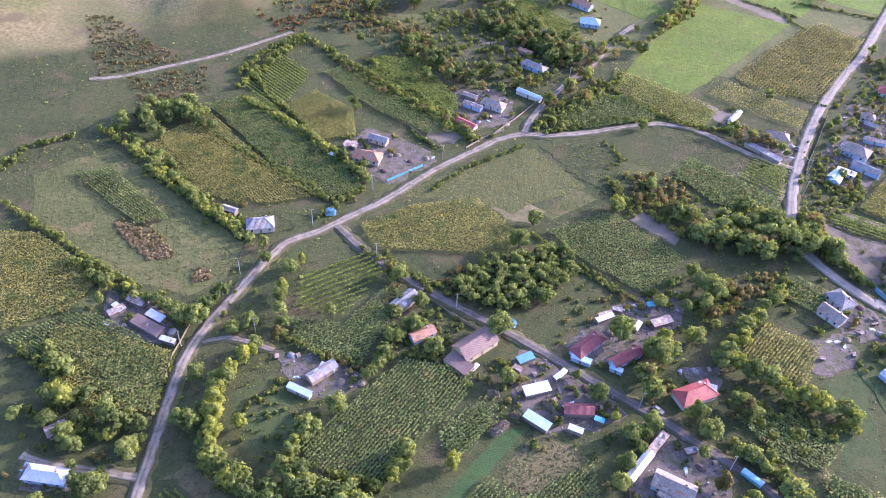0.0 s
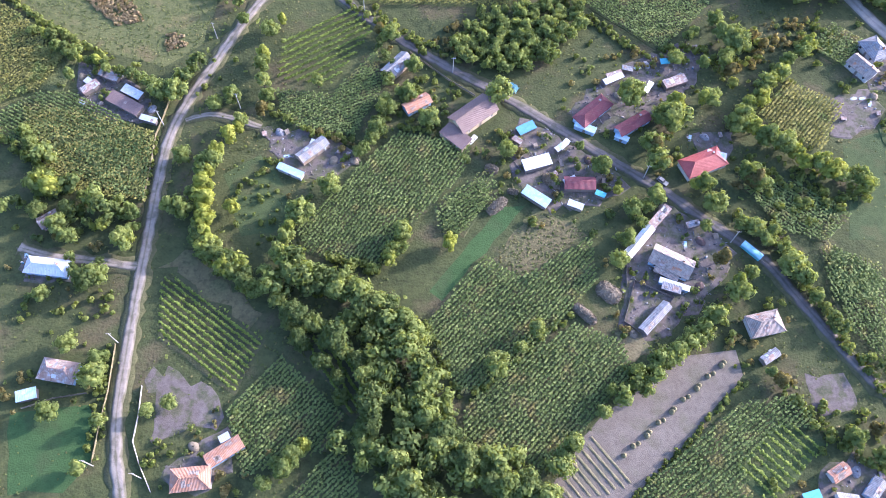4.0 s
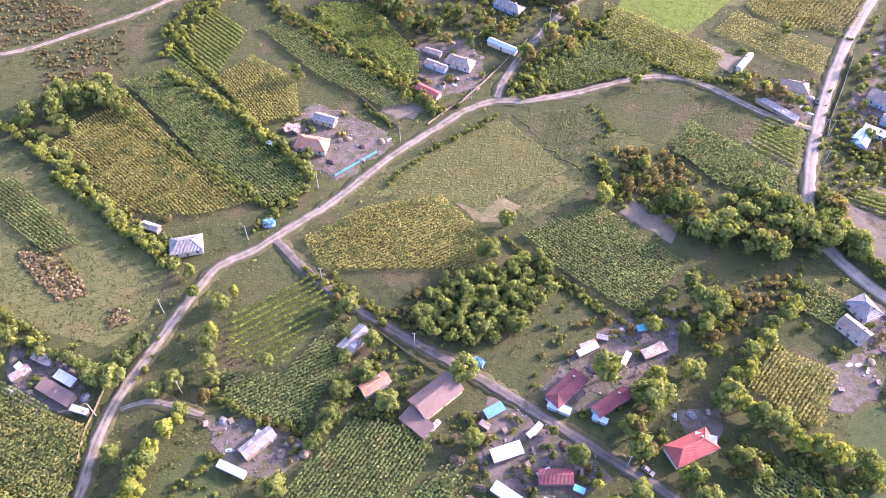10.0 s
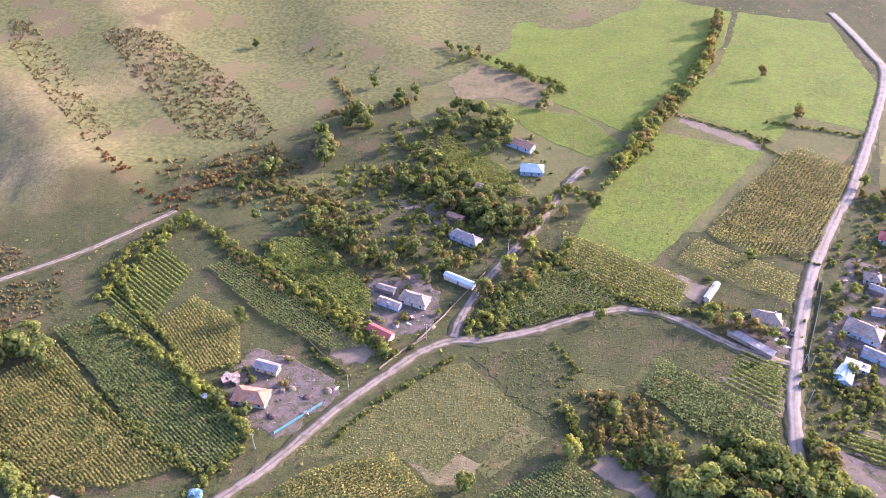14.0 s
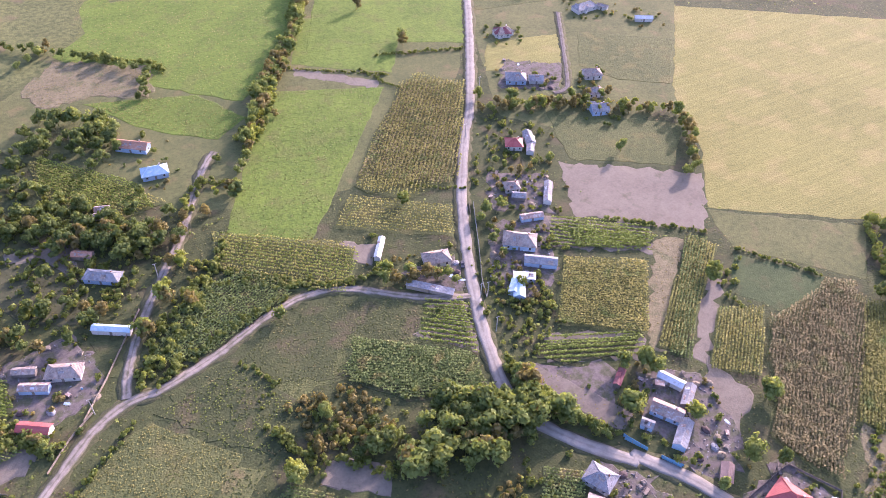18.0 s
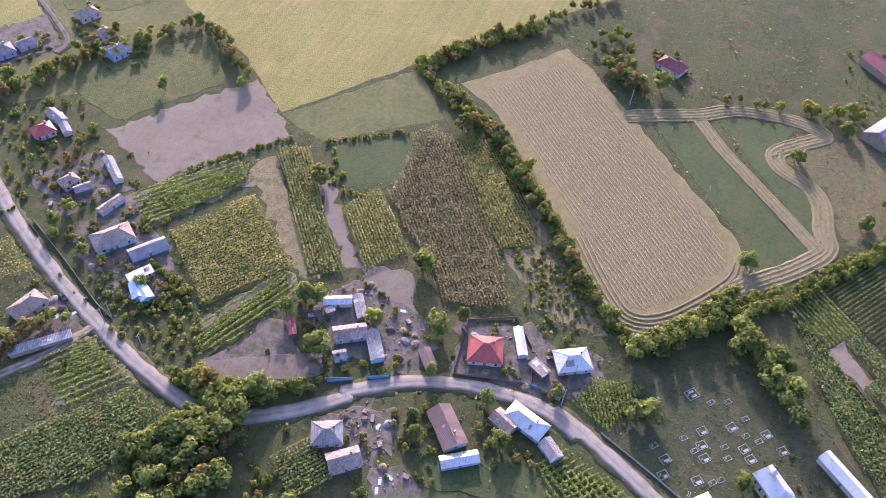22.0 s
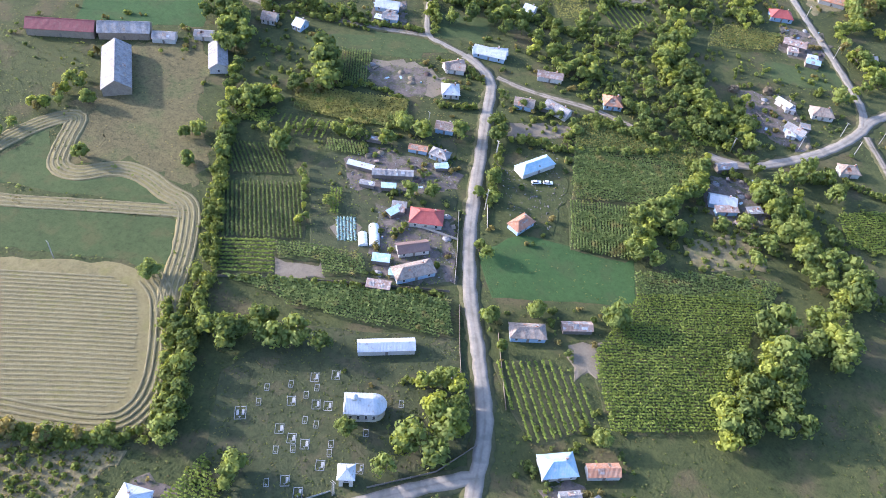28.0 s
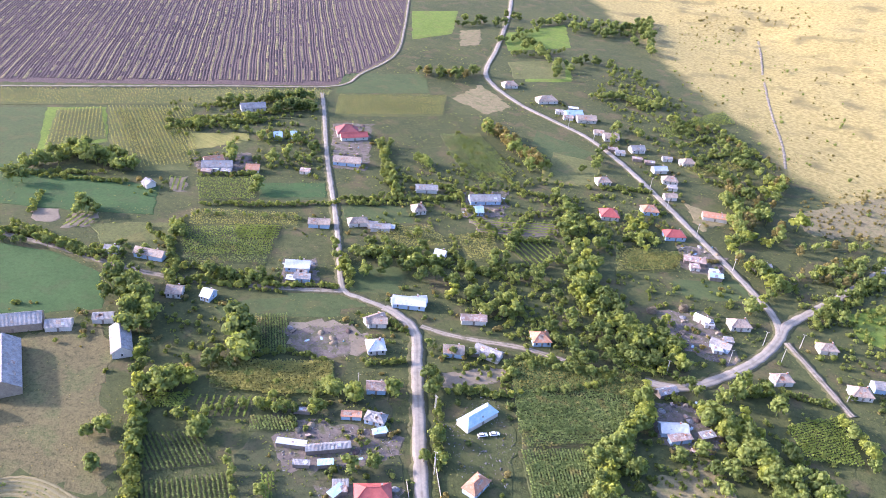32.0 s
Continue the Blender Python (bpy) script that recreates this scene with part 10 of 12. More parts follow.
trees_along([(162.3, -104.6), (150.3, -101.8), (139.4, -88.9), (129.9, -89.8)], 5, 8, 8.4, ('green', 'yellow'), joined=True, fine=True)
trees_along([(185, -46.9), (183.5, -58.1), (180.3, -76.7), (178.7, -89)], 4.5, 3, 7.7, ('green', 'yellow'), joined=True, fine=True)
trees_along([(181.5, -36.8), (171.9, -29.5), (165.6, -31.9)], 4.5, 4, 7.7, ('green', 'dark'), joined=True, fine=True)
grove([(171.0, -54.9, 7.7, 'green'), (163.0, 2.0, 10.2, 'green'), (194.2, 36.1, 7.7, 'green'), (184.4, 22.4, 7.7, 'green'), (241.7, -21.1, 6.4, 'green'), (214.4, 14.3, 6.4, 'green'), (288.9, -15.5, 9.0, 'green'), (281.3, -18.2, 9.0, 'green'), (270.5, -30.4, 9.0, 'green'), (341.9, 22.5, 7.7, 'green'), (314.3, 32.9, 9.0, 'green'), (346.6, 24.8, 7.7, 'green')])
grove([(256.7, 111.6, 10.2, 'green')])
scrub([(183.1, -50.7), (144.3, -82.8), (117.9, -51), (162, -37.3)], per_m2=0.05, height=1.8)
crop([(125.6, -138.1), (111.4, -148.1), (93, -92.7), (107.2, -94.8)], "meadow", "weedy meadow", 0.05)
hedge([(276.4, 96.4), (260.7, 111.4), (248.4, 126.7), (234.3, 142.5)], 4, 5)
hedge([(276, 95.6), (299.2, 75.8), (324.1, 55.7), (345.9, 36.3)], 3, 4)
# groves and hedgerows that close the gaps between the plots
wood([(3.5, 220.5), (16.1, 240.7), (34.7, 245.2), (55.9, 252.4), (53.9, 235.5), (42.1, 218.1), (28.2, 211.9), (14.5, 213.8)], 3.1, 5.2, ('green', 'green', 'green', 'dark'))
scrub([(-3.8, 225.3), (9.9, 238.2), (14.5, 216.2), (2.6, 217.1)], per_m2=0.2, height=2.2, mat='leaf_brown_far')
wood([(99.7, 281.9), (116.1, 273.7), (126.7, 284.3), (145.3, 277.5), (154.4, 269.2), (165.5, 279.6), (166.1, 263.9), (148.2, 251.2), (127.4, 251.9), (107.9, 262.2)], 4.6, 9.5, ('green', 'green', 'dark', 'brown'))
trees_along([(164.0, 282.5), (166.4, 265.3), (172.9, 249.3)], 5, 4, 8.0, ('green', 'yellow'), joined=True, fine=True)
tree(76.0, 280.9, 8, "yellow")
tree(30.9, 253.1, 7.5, "brown")
tree(38.3, 266.2, 5, "green")
tree(94.7, 298.7, 7, "brown")
tree(100.9, 278.2, 8, "brown")
tree(110.9, 278.1, 7, "yellow")
tree(109.5, 230.4, 9, "green")
tree(105.0, 218.8, 7.5, "brown")
tree(103.8, 239.8, 7, "green")
tree(95.7, 202.5, 8, "yellow")
tree(85.6, 199.4, 10, "yellow")
tree(68.0, 203.3, 10, "yellow")
tree(75.5, 182.7, 8.5, "brown")
tree(80.2, 174.7, 7.5, "brown")
tree(109.2, 169.3, 10.5, "brown")
tree(90.1, 167.7, 7, "yellow")
tree(95.9, 160.1, 8, "green")
tree(76.3, 163.5, 7, "green")
tree(57.5, 172.5, 7.5, "green")
tree(51.0, 181.0, 5, "green")
tree(26.2, 178.0, 6, "green")
tree(-76.1, 238.3, 7, "green")
tree(-72.7, 230.0, 6, "green")
tree(-58.4, 230.0, 7, "yellow")
tree(-41.8, 151.3, 7, "yellow")
tree(-45.0, 144.1, 7, "yellow")
tree(-6.9, 144.0, 8, "yellow")
tree(7.5, 142.0, 7, "yellow")
tree(-1.7, 189.0, 8, "green")
tree(22.4, 200.4, 8, "brown")
tree(-21.9, 227.4, 7, "brown")
tree(-72.0, 195.9, 7, "green")
tree(-67.0, 184.4, 7, "green")
tree(108.4, 151.5, 7, "green")
tree(99.8, 132.4, 8, "yellow")
tree(119.2, 138.0, 7, "yellow")
tree(109.0, 196.3, 8, "yellow")
trees_along([(109.4, 195.2), (119.8, 211.0), (129.8, 221.8), (137.8, 231.7)], 4.5, 3, 7.0, ('yellow', 'green'), joined=True, fine=True)
trees_along([(-172.8, 314.1), (-154.5, 300.0), (-129.2, 282.2), (-108.3, 259.7), (-88.2, 245.5)], 3.6, 2, 4.8, ('green', 'yellow'), joined=True, fine=True)
wood([(-123.8, 160.7), (-112.2, 157.3), (-100.7, 153.9), (-94.4, 143.3), (-92.9, 131.4), (-106.4, 137.8), (-118.1, 142.7)], 4.6, 4.8, ('green', 'yellow', 'green'))
wood([(-117.5, 141.0), (-104.2, 136.2), (-95.3, 128.1), (-95.6, 123.2), (-111.7, 122.8)], 7.0, 5.0, ('green', 'dark'))
scrub([(-143.1, 248.0), (-132.3, 247.0), (-114.7, 235.8), (-110.9, 229.1), (-121.4, 226.3), (-135.1, 238.6)], per_m2=1.6, height=0.7, mat='leaf_tan', label='withered pale brown thicket in a meadow')
scrub([(-102.6, 222.5), (-96.6, 224.6), (-91.8, 219.1), (-99.6, 215.8)], per_m2=1.6, height=0.7, mat='leaf_tan', label='withered pale brown thicket in a meadow')
scrub([(82.7, 309.7), (112.3, 304.2), (112.1, 279.7), (87.0, 283.4)], per_m2=0.12, height=2.4, mat='leaf_brown_far')
scrub([(117.8, 241.4), (141.9, 247.3), (135.6, 226.9), (109.7, 216.6)], per_m2=0.1, height=2.2, mat='leaf_brown_far')
hedge([(75.0, 302.5), (80.8, 290.3), (84.9, 275.5)], 3, 2.6)
hedge([(37.2, 259.9), (53.4, 241.7), (67.0, 229.5), (78.5, 222.5)], 1.8, 1.6)
hedge([(-85.0, 294.3), (-69.0, 279.5), (-50.1, 271.3), (-38.3, 283.5)], 3, 2.4)
hedge([(-76.7, 327.5), (-57.2, 307.9), (-38.6, 286.5)], 3, 3.4)
trees_along([(43.5, 341.3), (56.1, 354.1), (65.5, 365.6), (76.0, 383.8)], 4, 4, 4.0, ('yellow', 'green'), joined=True, fine=True)
trees_along([(35.7, 528.5), (55.8, 522.3), (71.3, 502.8)], 6, 6, 8.0, ('dark', 'green'), joined=True)
wood([(-7.2, 457.8), (19.9, 457.6), (46.7, 446.1), (71.3, 421.7), (61.8, 405.0), (37.5, 422.9), (11.4, 442.2)], 8.0, 7.5, ('dark', 'brown', 'dark'))
trees_along([(-33.8, 427.8), (-17.5, 406.8), (-2.4, 387.5), (16.3, 375.7)], 6, 8, 6.5, ('brown', 'dark'), joined=True)
grove([(60.0, 379.4, 8, 'yellow')], True)
grove([(50.4, 365.1, 7, 'yellow')], True)
grove([(-28.7, 477.3, 12, 'brown')], True)
grove([(-56.3, 462.8, 7, 'dark')], True)
grove([(-28.1, 416.8, 7, 'brown')], True)
trees_along([(-159.2, 324.9), (-147.6, 330.2), (-138.0, 335.5), (-124.9, 325.9), (-121.4, 316.5)], 4.5, 7, 8.0, ('green', 'dark'), joined=True, fine=True)
trees_along([(-140.7, 284.4), (-123.0, 272.1), (-106.4, 260.6), (-88.3, 247.8)], 4, 3, 4.5, ('green', 'yellow'), joined=True, fine=True)
trees_along([(-108.5, 347.0), (-86.9, 330.4), (-66.9, 315.1), (-49.9, 298.0), (-37.3, 287.4)], 4.2, 3, 5.0, ('green', 'yellow'), joined=True, fine=True)
hedge([(-120.1, 318.0), (-96.4, 300.7), (-71.8, 282.4), (-55.0, 272.7)], 2.4, 2.0)
trees_along([(-64.8, 396.2), (-42.8, 375.8), (-19.7, 353.4), (-1.6, 339.8), (10.9, 326.9)], 4, 2, 4.2, ('green', 'yellow', 'brown'), joined=True, fine=True)
trees_along([(-115.6, 361.5), (-102.4, 386.2), (-88.9, 418.5)], 5, 3, 4.5, ('yellow', 'green'), joined=True)
scrub([(-99.7, 463.2), (-61.6, 494.8), (-37.9, 459.8), (-44.7, 422.8), (-72.0, 431.8)], per_m2=0.06, height=2.2, mat='leaf_brown_far')
trees_along([(353.1, 270.3), (377.0, 255.8), (407.9, 234.7), (434.3, 216.3), (459.5, 200.1)], 5, 7, 6.5, ('dark', 'green', 'brown'), joined=True)
wood([(409.3, 204.6), (435.1, 191.2), (378.4, 170.5), (383.1, 187.3)], 7.0, 6.5, ('dark', 'green'))
trees_along([(162.2, 285.4), (163.6, 269.7), (169.6, 253.8), (177.2, 241.0)], 3, 3, 3.8, ('green', 'green', 'yellow'), joined=True, fine=True)
wood([(95.9, 305.7), (109.6, 294.2), (118.1, 279.0), (107.9, 263.9), (86.8, 286.6)], 7.0, 4.5, ('brown', 'green', 'dark'))
tree(279.5, -18.1, 9, "yellow")
tree(290.6, -16.3, 7, "yellow")
tree(349.8, -21.9, 11, "dark")
tree(338.6, -12.9, 9, "green")
tree(314.9, 30.9, 7, "yellow")
tree(345.9, 22.4, 7, "green")
tree(162.6, 4.0, 9, "yellow")
tree(183.9, 21.1, 7, "green")
tree(182.5, 43.2, 6, "brown")
tree(193.9, 36.1, 6, "brown")
tree(242.3, -22.1, 5, "yellow")
tree(170.4, -54.3, 7, "green")
trees_along([(350.5, 28.2), (344.0, 8.1), (330.8, -7.2)], 4.5, 4, 6.0, ('green', 'dark', 'brown'), joined=True, fine=True)
trees_along([(327.5, 37.1), (316.8, 12.0), (298.9, 2.2), (284.3, -7.4)], 5, 5, 5.5, ('green', 'dark', 'yellow'), joined=True, fine=True)
trees_along([(302.0, 32.9), (285.5, 44.3), (272.4, 57.1)], 5, 3, 4.0, ('green', 'yellow'), joined=True, fine=True)
trees_along([(255.5, -46.6), (231.3, -60.9), (211.9, -82.5), (190.2, -106.7)], 5, 4, 4.0, ('green', 'dark', 'yellow'), joined=True, fine=True)
trees_along([(173.3, -28.7), (182.3, -45.8), (180.5, -63.5), (180.2, -88.0), (186.1, -105.5)], 3.6, 3, 6.5, ('yellow', 'green'), joined=True, fine=True)
trees_along([(280.2, -69.0), (267.5, -70.3), (251.5, -75.7), (235.2, -75.5)], 5, 4, 4.5, ('green', 'dark'), joined=True, fine=True)
trees_along([(198.3, -163.9), (189.1, -140.2), (185.8, -121.8), (162.2, -113.3)], 5, 6, 6.1, ('green', 'dark', 'yellow'), joined=True, fine=True)
trees_along([(244.4, -103.5), (223.8, -117.2), (201.2, -132.9), (183.4, -127.6)], 5, 7, 4.9, ('dark', 'green', 'green'), joined=True, fine=True)
trees_along([(104.5, -77.8), (119.1, -79.2), (138.2, -95.4), (157.8, -109.8)], 5, 8, 7.4, ('yellow', 'green', 'green'), joined=True, fine=True)
trees_along([(100.0, -48.2), (105.8, -25.3), (110.1, -2.0), (109.1, 17.3)], 5, 8, 9.0, ('yellow', 'green', 'dark'), joined=True, fine=True)
trees_along([(191.2, 75.8), (190.1, 68.8), (182.1, 66.7), (173.0, 71.9), (180.6, 82.2)], 4.5, 4, 8.0, ('yellow', 'green'), joined=True, fine=True)
wood([(26.7, 520.3), (47.3, 517.8), (74.2, 515.2), (72.5, 491.0), (56.6, 473.7), (47.8, 493.4), (26.1, 499.8)], 7.0, 7.5, ('dark', 'dark', 'green'))
trees_along([(34.8, 613.1), (66.9, 589.6), (103.7, 550.0), (90.8, 524.5)], 6, 5, 6.0, ('dark', 'green'), joined=True)
wood([(45.5, 434.3), (75.7, 420.3), (77.3, 409.0), (61.4, 403.6), (44.3, 418.7)], 6.5, 7.0, ('dark', 'dark', 'brown'))
trees_along([(16.6, 485.2), (30.7, 468.5), (34.3, 448.8), (23.2, 438.1)], 6, 6, 6.5, ('dark', 'green'), joined=True)
trees_along([(95.2, 434.2), (107.8, 432.2), (123.7, 453.5), (147.2, 492.2), (188.6, 554.1), (212.0, 592.3)], 6, 3, 6.0, ('brown', 'green', 'yellow'), joined=True)
hedge([(78.5, 390.5), (92.6, 375.3), (105.5, 364.6), (116.3, 355.1)], 2.4, 2.0)
hedge([(171.6, 521.6), (219.8, 490.0)], 1.6, 1.2)
trees_along([(245.3, 435.3), (267.3, 430.1), (287.4, 416.6), (316.6, 404.6), (338.5, 383.9), (324.9, 358.8)], 5, 4, 5.0, ('brown', 'green', 'yellow'), joined=True)
trees_along([(202.8, 367.8), (195.1, 341.7), (191.6, 327.7), (194.6, 307.4), (187.4, 297.4)], 6, 7, 4.5, ('brown', 'green'), joined=True, fine=True)
trees_along([(553.3, -152.3), (543.0, -178.1), (510.7, -189.6), (475.6, -197.1)], 5, 5, 4.5, ('green', 'dark'), joined=True)
trees_along([(564.6, -56.6), (569.0, -82.0), (545.7, -105.6), (515.1, -94.3)], 5, 8, 7.0, ('dark', 'green'), joined=True)
trees_along([(510.9, -134.5), (482.1, -150.9), (453.8, -173.0)], 6, 4, 3.7, ('green', 'dark'), joined=True)
trees_along([(449.9, -80.5), (429.7, -99.4), (392.8, -124.7)], 5, 3, 3.0, ('green', 'yellow'), joined=True)
trees_along([(470.9, -14.7), (447.7, -20.7), (425.0, -26.4), (399.1, -35.6), (380.9, -51.6), (359.1, -60.5)], 5, 5, 4.5, ('green', 'dark'), joined=True)
trees_along([(434.7, -55.7), (411.0, -38.9), (401.2, -27.0)], 5, 4, 6.0, ('green', 'dark'), joined=True)
trees_along([(371.1, -113.7), (341.2, -86.6)], 4, 3, 4.5, ('yellow', 'green'), joined=True)
trees_along([(394.3, -157.4), (376.6, -179.5), (348.7, -200.9), (341.2, -230.0)], 6, 4, 4.1, ('green', 'dark', 'yellow'), joined=True)
trees_along([(359.7, -124.2), (333.8, -131.1), (308.7, -137.8)], 5, 6, 4.5, ('dark', 'green'), joined=True)
trees_along([(386.4, -260.3), (349.3, -222.2), (330.3, -240.6), (315.9, -278.4)], 6, 6, 4.1, ('green', 'dark'), joined=True)
trees_along([(396.6, -325.1), (370.1, -313.0), (337.7, -295.7)], 5, 8, 7.4, ('green', 'brown'), joined=True)
trees_along([(261.6, -196.4), (241.6, -167.1), (224.2, -141.5), (206.3, -126.8), (195.1, -119.7)], 5, 9, 7.0, ('yellow', 'green', 'dark'), joined=True)
trees_along([(290.8, -234.9), (266.9, -200.2), (265.5, -160.9), (276.8, -143.4)], 6, 6, 4.9, ('green', 'dark'), joined=True)
trees_along([(296.6, -118.8), (270.9, -120.8), (259.6, -123.9), (246.3, -122.7)], 6, 8, 5.7, ('green', 'yellow', 'dark'), joined=True)
trees_along([(242.1, -91.2), (222.0, -97.3), (199.0, -108.5), (185.9, -116.8)], 5, 4, 3.7, ('green', 'dark'), joined=True)
trees_along([(246.6, -266.1), (241.2, -232.5), (228.4, -226.5)], 5, 5, 6.1, ('yellow', 'green'), joined=True)
trees_along([(216.0, -351.0), (195.5, -346.9), (186.4, -392.2), (189.9, -308.7), (190.5, -269.7)], 6, 10, 7.4, ('green', 'yellow', 'brown'), joined=True)
trees_along([(449.2, -652.4), (427.6, -717.6), (504.1, -695.4), (504.0, -581.6)], 8, 14, 6.6, ('dark', 'green'), joined=True)
trees_along([(365.8, -473.0), (328.2, -472.4), (297.1, -486.2)], 6, 6, 5.3, ('green', 'dark'), joined=True)
trees_along([(286.1, -424.4), (257.8, -453.9), (219.6, -428.8), (194.4, -410.8)], 6, 7, 4.9, ('green', 'brown', 'dark'), joined=True)
trees_along([(161.9, -194.9), (159.9, -224.1), (152.4, -245.5), (130.3, -297.5)], 6, 8, 6.1, ('green', 'yellow', 'brown'), joined=True)
trees_along([(566.5, -210.6), (542.8, -245.7), (523.7, -276.2)], 5, 5, 7.0, ('dark', 'green'), joined=True)
trees_along([(510.6, -399.0), (488.0, -401.6), (474.2, -417.7)], 7, 8, 7.4, ('green', 'dark'), joined=True)
scrub([(421.9, -780.3), (320, -558), (241, -463), (186, -413), (115, -334), (60, -420), (200, -640), (330, -800)], per_m2=0.0012, height=2.6, mat='leaf_far', label='scattered bushes on a dry hillside')
scrub([(421.9, -780.3), (320, -558), (241, -463), (186, -413), (115, -334), (-60, -420), (60, -740), (330, -900)], per_m2=0.0015, height=1.6, mat='leaf_brown_far', label='scattered bushes on a dry hillside')
crop([(416.5, 37.6), (401.5, 12.3), (376.7, 25.6), (367.1, 37.1), (383.4, 58.9), (378.7, 71.4), (364.2, 88.0), (380.2, 73.1)], "heath", "trodden brown dirt of a farmyard", 0)
tree(345.8, 52.1, 5, "yellow")
tree(333.1, 66.3, 4, "yellow")
tree(388.6, 75.8, 6, "yellow")
tree(361.4, 96.0, 5, "brown")
tree(397.5, 92.7, 7, "yellow")
tree(401.3, 80.6, 7, "yellow")
tree(419.0, 55.8, 5, "brown")
trees_along([(398.0, 100.0), (399.0, 89.7), (402.5, 77.6), (404.4, 68.6)], 4.5, 5, 6.0, ('yellow', 'green'), joined=True, fine=True)
trees_along([(425.4, -8.7), (410.8, -9.9), (395.2, -4.7), (380.7, 8.0)], 4.5, 9, 8.5, ('dark', 'green', 'dark'), joined=True, fine=True)
trees_along([(505.8, 2.0), (475.1, -12.4), (450.3, -19.7), (430.0, -40.7)], 5, 6, 6.5, ('green', 'dark'), joined=True, fine=True)
haystack(40.3, 168.8, 20, 4.6, 3.8, 1.5, label="brown heap of brushwood and old straw")
ribbon("road", [(351.2, 509.6), (335.0, 483.9), (316.5, 454.9), (301.3, 433.1), (291.3, 431.6)], 2.6, "lane", "earth track between village plots", "road", z=0.29)
shed(393.5, 475.3, -30, 11, 4, "roof_white", "wall", "gable", H=2.4, label="long low shed with a white sheet roof")
shed(366.3, 504.4, -60, 9, 5, "roof_grey", "wall", "gable", H=2.4, label="grey outbuilding between far village plots")
shed(379.9, 500.1, -60, 7, 4, "roof_tan", "wall", "gable", H=2.4, label="small tan-roofed outbuilding by a hedge")
shed(302.4, 408.9, -40, 9, 5, "roof_grey", "wall", "gable", H=2.4, label="old grey barn beside a row of bushes")
shed(253.0, 400.9, -110, 10, 4.4, "roof_grey", "wall", "gable", H=2.4, label="long grey shed beside a red-roofed house")
shed(52.4, 443.9, -20, 6, 3.6, "roof_rust", "wall", "gable", H=2.4, label="small rusty shed among orchard trees")
trees_along([(254.4, 441.0), (267.6, 430.9), (280.6, 423.8), (299.9, 415.8), (310.0, 400.1), (329.9, 393.6)], 4.5, 4, 4.5, ('brown', 'green', 'yellow'), joined=True)
trees_along([(223.9, 394.8), (232.4, 382.5), (249.1, 384.1), (256.9, 386.4)], 5, 5, 4.0, ('brown', 'green'), joined=True)
trees_along([(-37.6, 503.0), (-31.9, 481.3), (-29.2, 466.4)], 5, 5, 8.0, ('green', 'yellow'), joined=True)
trees_along([(-27.2, 521.0), (-19.1, 504.8), (-10.9, 510.2)], 5, 7, 6.0, ('green', 'dark'), joined=True)
trees_along([(-35.5, 426.8), (-28.5, 413.2), (-29.5, 406.3)], 5, 5, 7.0, ('yellow', 'brown'), joined=True)
trees_along([(34.5, 459.5), (38.0, 444.2), (48.7, 427.4), (62.6, 418.5), (73.2, 419.3)], 5, 7, 6.5, ('green', 'dark'), joined=True)
trees_along([(60.5, 379.8), (73.2, 394.5), (87.7, 437.2)], 12, 2, 6.5, ('yellow', 'brown'), joined=True, fine=True)
hedge([(220.7, 513.1), (240.0, 506.9), (272.3, 496.6)], 2.5, 1.8)
hedge([(206.0, 503.8), (215.8, 477.5), (231.4, 466.2)], 2.0, 1.4)
hedge([(182.4, 396.3), (195.9, 387.3), (205.1, 382.0)], 2.0, 1.4)
# yards
yard([(66.2, 139.4), (78.7, 161.9), (91.3, 156.1), (101.2, 144.4), (92.4, 128.7), (82.7, 120), (71.4, 109.7), (62.9, 113.1), (62.6, 124.1)], "yard", "trodden bare earth yard", 0.05)
yard([(26.3, 188.3), (38, 193.1), (51.4, 183.5), (64.4, 174.1), (67.8, 167.8), (56.1, 159.2), (41.2, 157.7), (28.2, 166.6)], "yard", "trodden bare earth yard", 0.05)
yard([(-60.6, 184.4), (-46.9, 182.7), (-35.3, 181.9), (-25.1, 173.5), (-30.3, 167), (-39.5, 164.6), (-50.9, 166.4)], "yard", "trodden bare earth yard", 0.04)
yard([(46.9, 195.7), (60.3, 210), (75.1, 222.4), (94, 230.5), (101.8, 225.8), (90.1, 208.6), (79.6, 201.3), (65.2, 189.5), (57.3, 188.1)], "yard", "trodden bare earth yard", 0.08)
yard([(88.6, 190.2), (106.2, 190.7), (102.9, 177.4), (93.6, 181.5)], "yard", "trodden bare earth yard", 0.02)
yard([(-129, 208.6), (-112.4, 204.4), (-97.9, 188.8), (-104.7, 183.1), (-120.6, 185.9), (-128.2, 194.7)], "yard", "trodden bare earth yard", 0.1)
yard([(60.2, 111.2), (66.5, 115), (71.3, 108), (64.1, 104.2)], "dry", "dry worn patch by a tarpaulin", 0)
yard([(146, 208), (158.8, 213.1), (162.4, 201.6), (147.4, 192), (140.5, 191.8)], "yard", "trodden bare earth yard", 0.01)
yard([(116.5, 72.2), (129.1, 78.9), (139.3, 72.8), (137.8, 64.6), (116.9, 64.1)], "yard", "trodden bare earth yard", 0.04)
yard([(-72.5, 64.3), (-64.2, 74), (-54.9, 78.3), (-51.1, 74.3), (-57.8, 63.1), (-66.9, 59.5)], "yard", "trodden bare earth yard", 0.05)
yard([(-131.5, 131.8), (-112.9, 128.6), (-113.5, 122.9), (-129.3, 122.5)], "yard", "trodden bare earth yard", 0.02)
yard([(-82.8, 129.4), (-78.3, 135.3), (-50.6, 113.6), (-51.9, 110)], "heath", "dry grass bank beside the vines", 0)
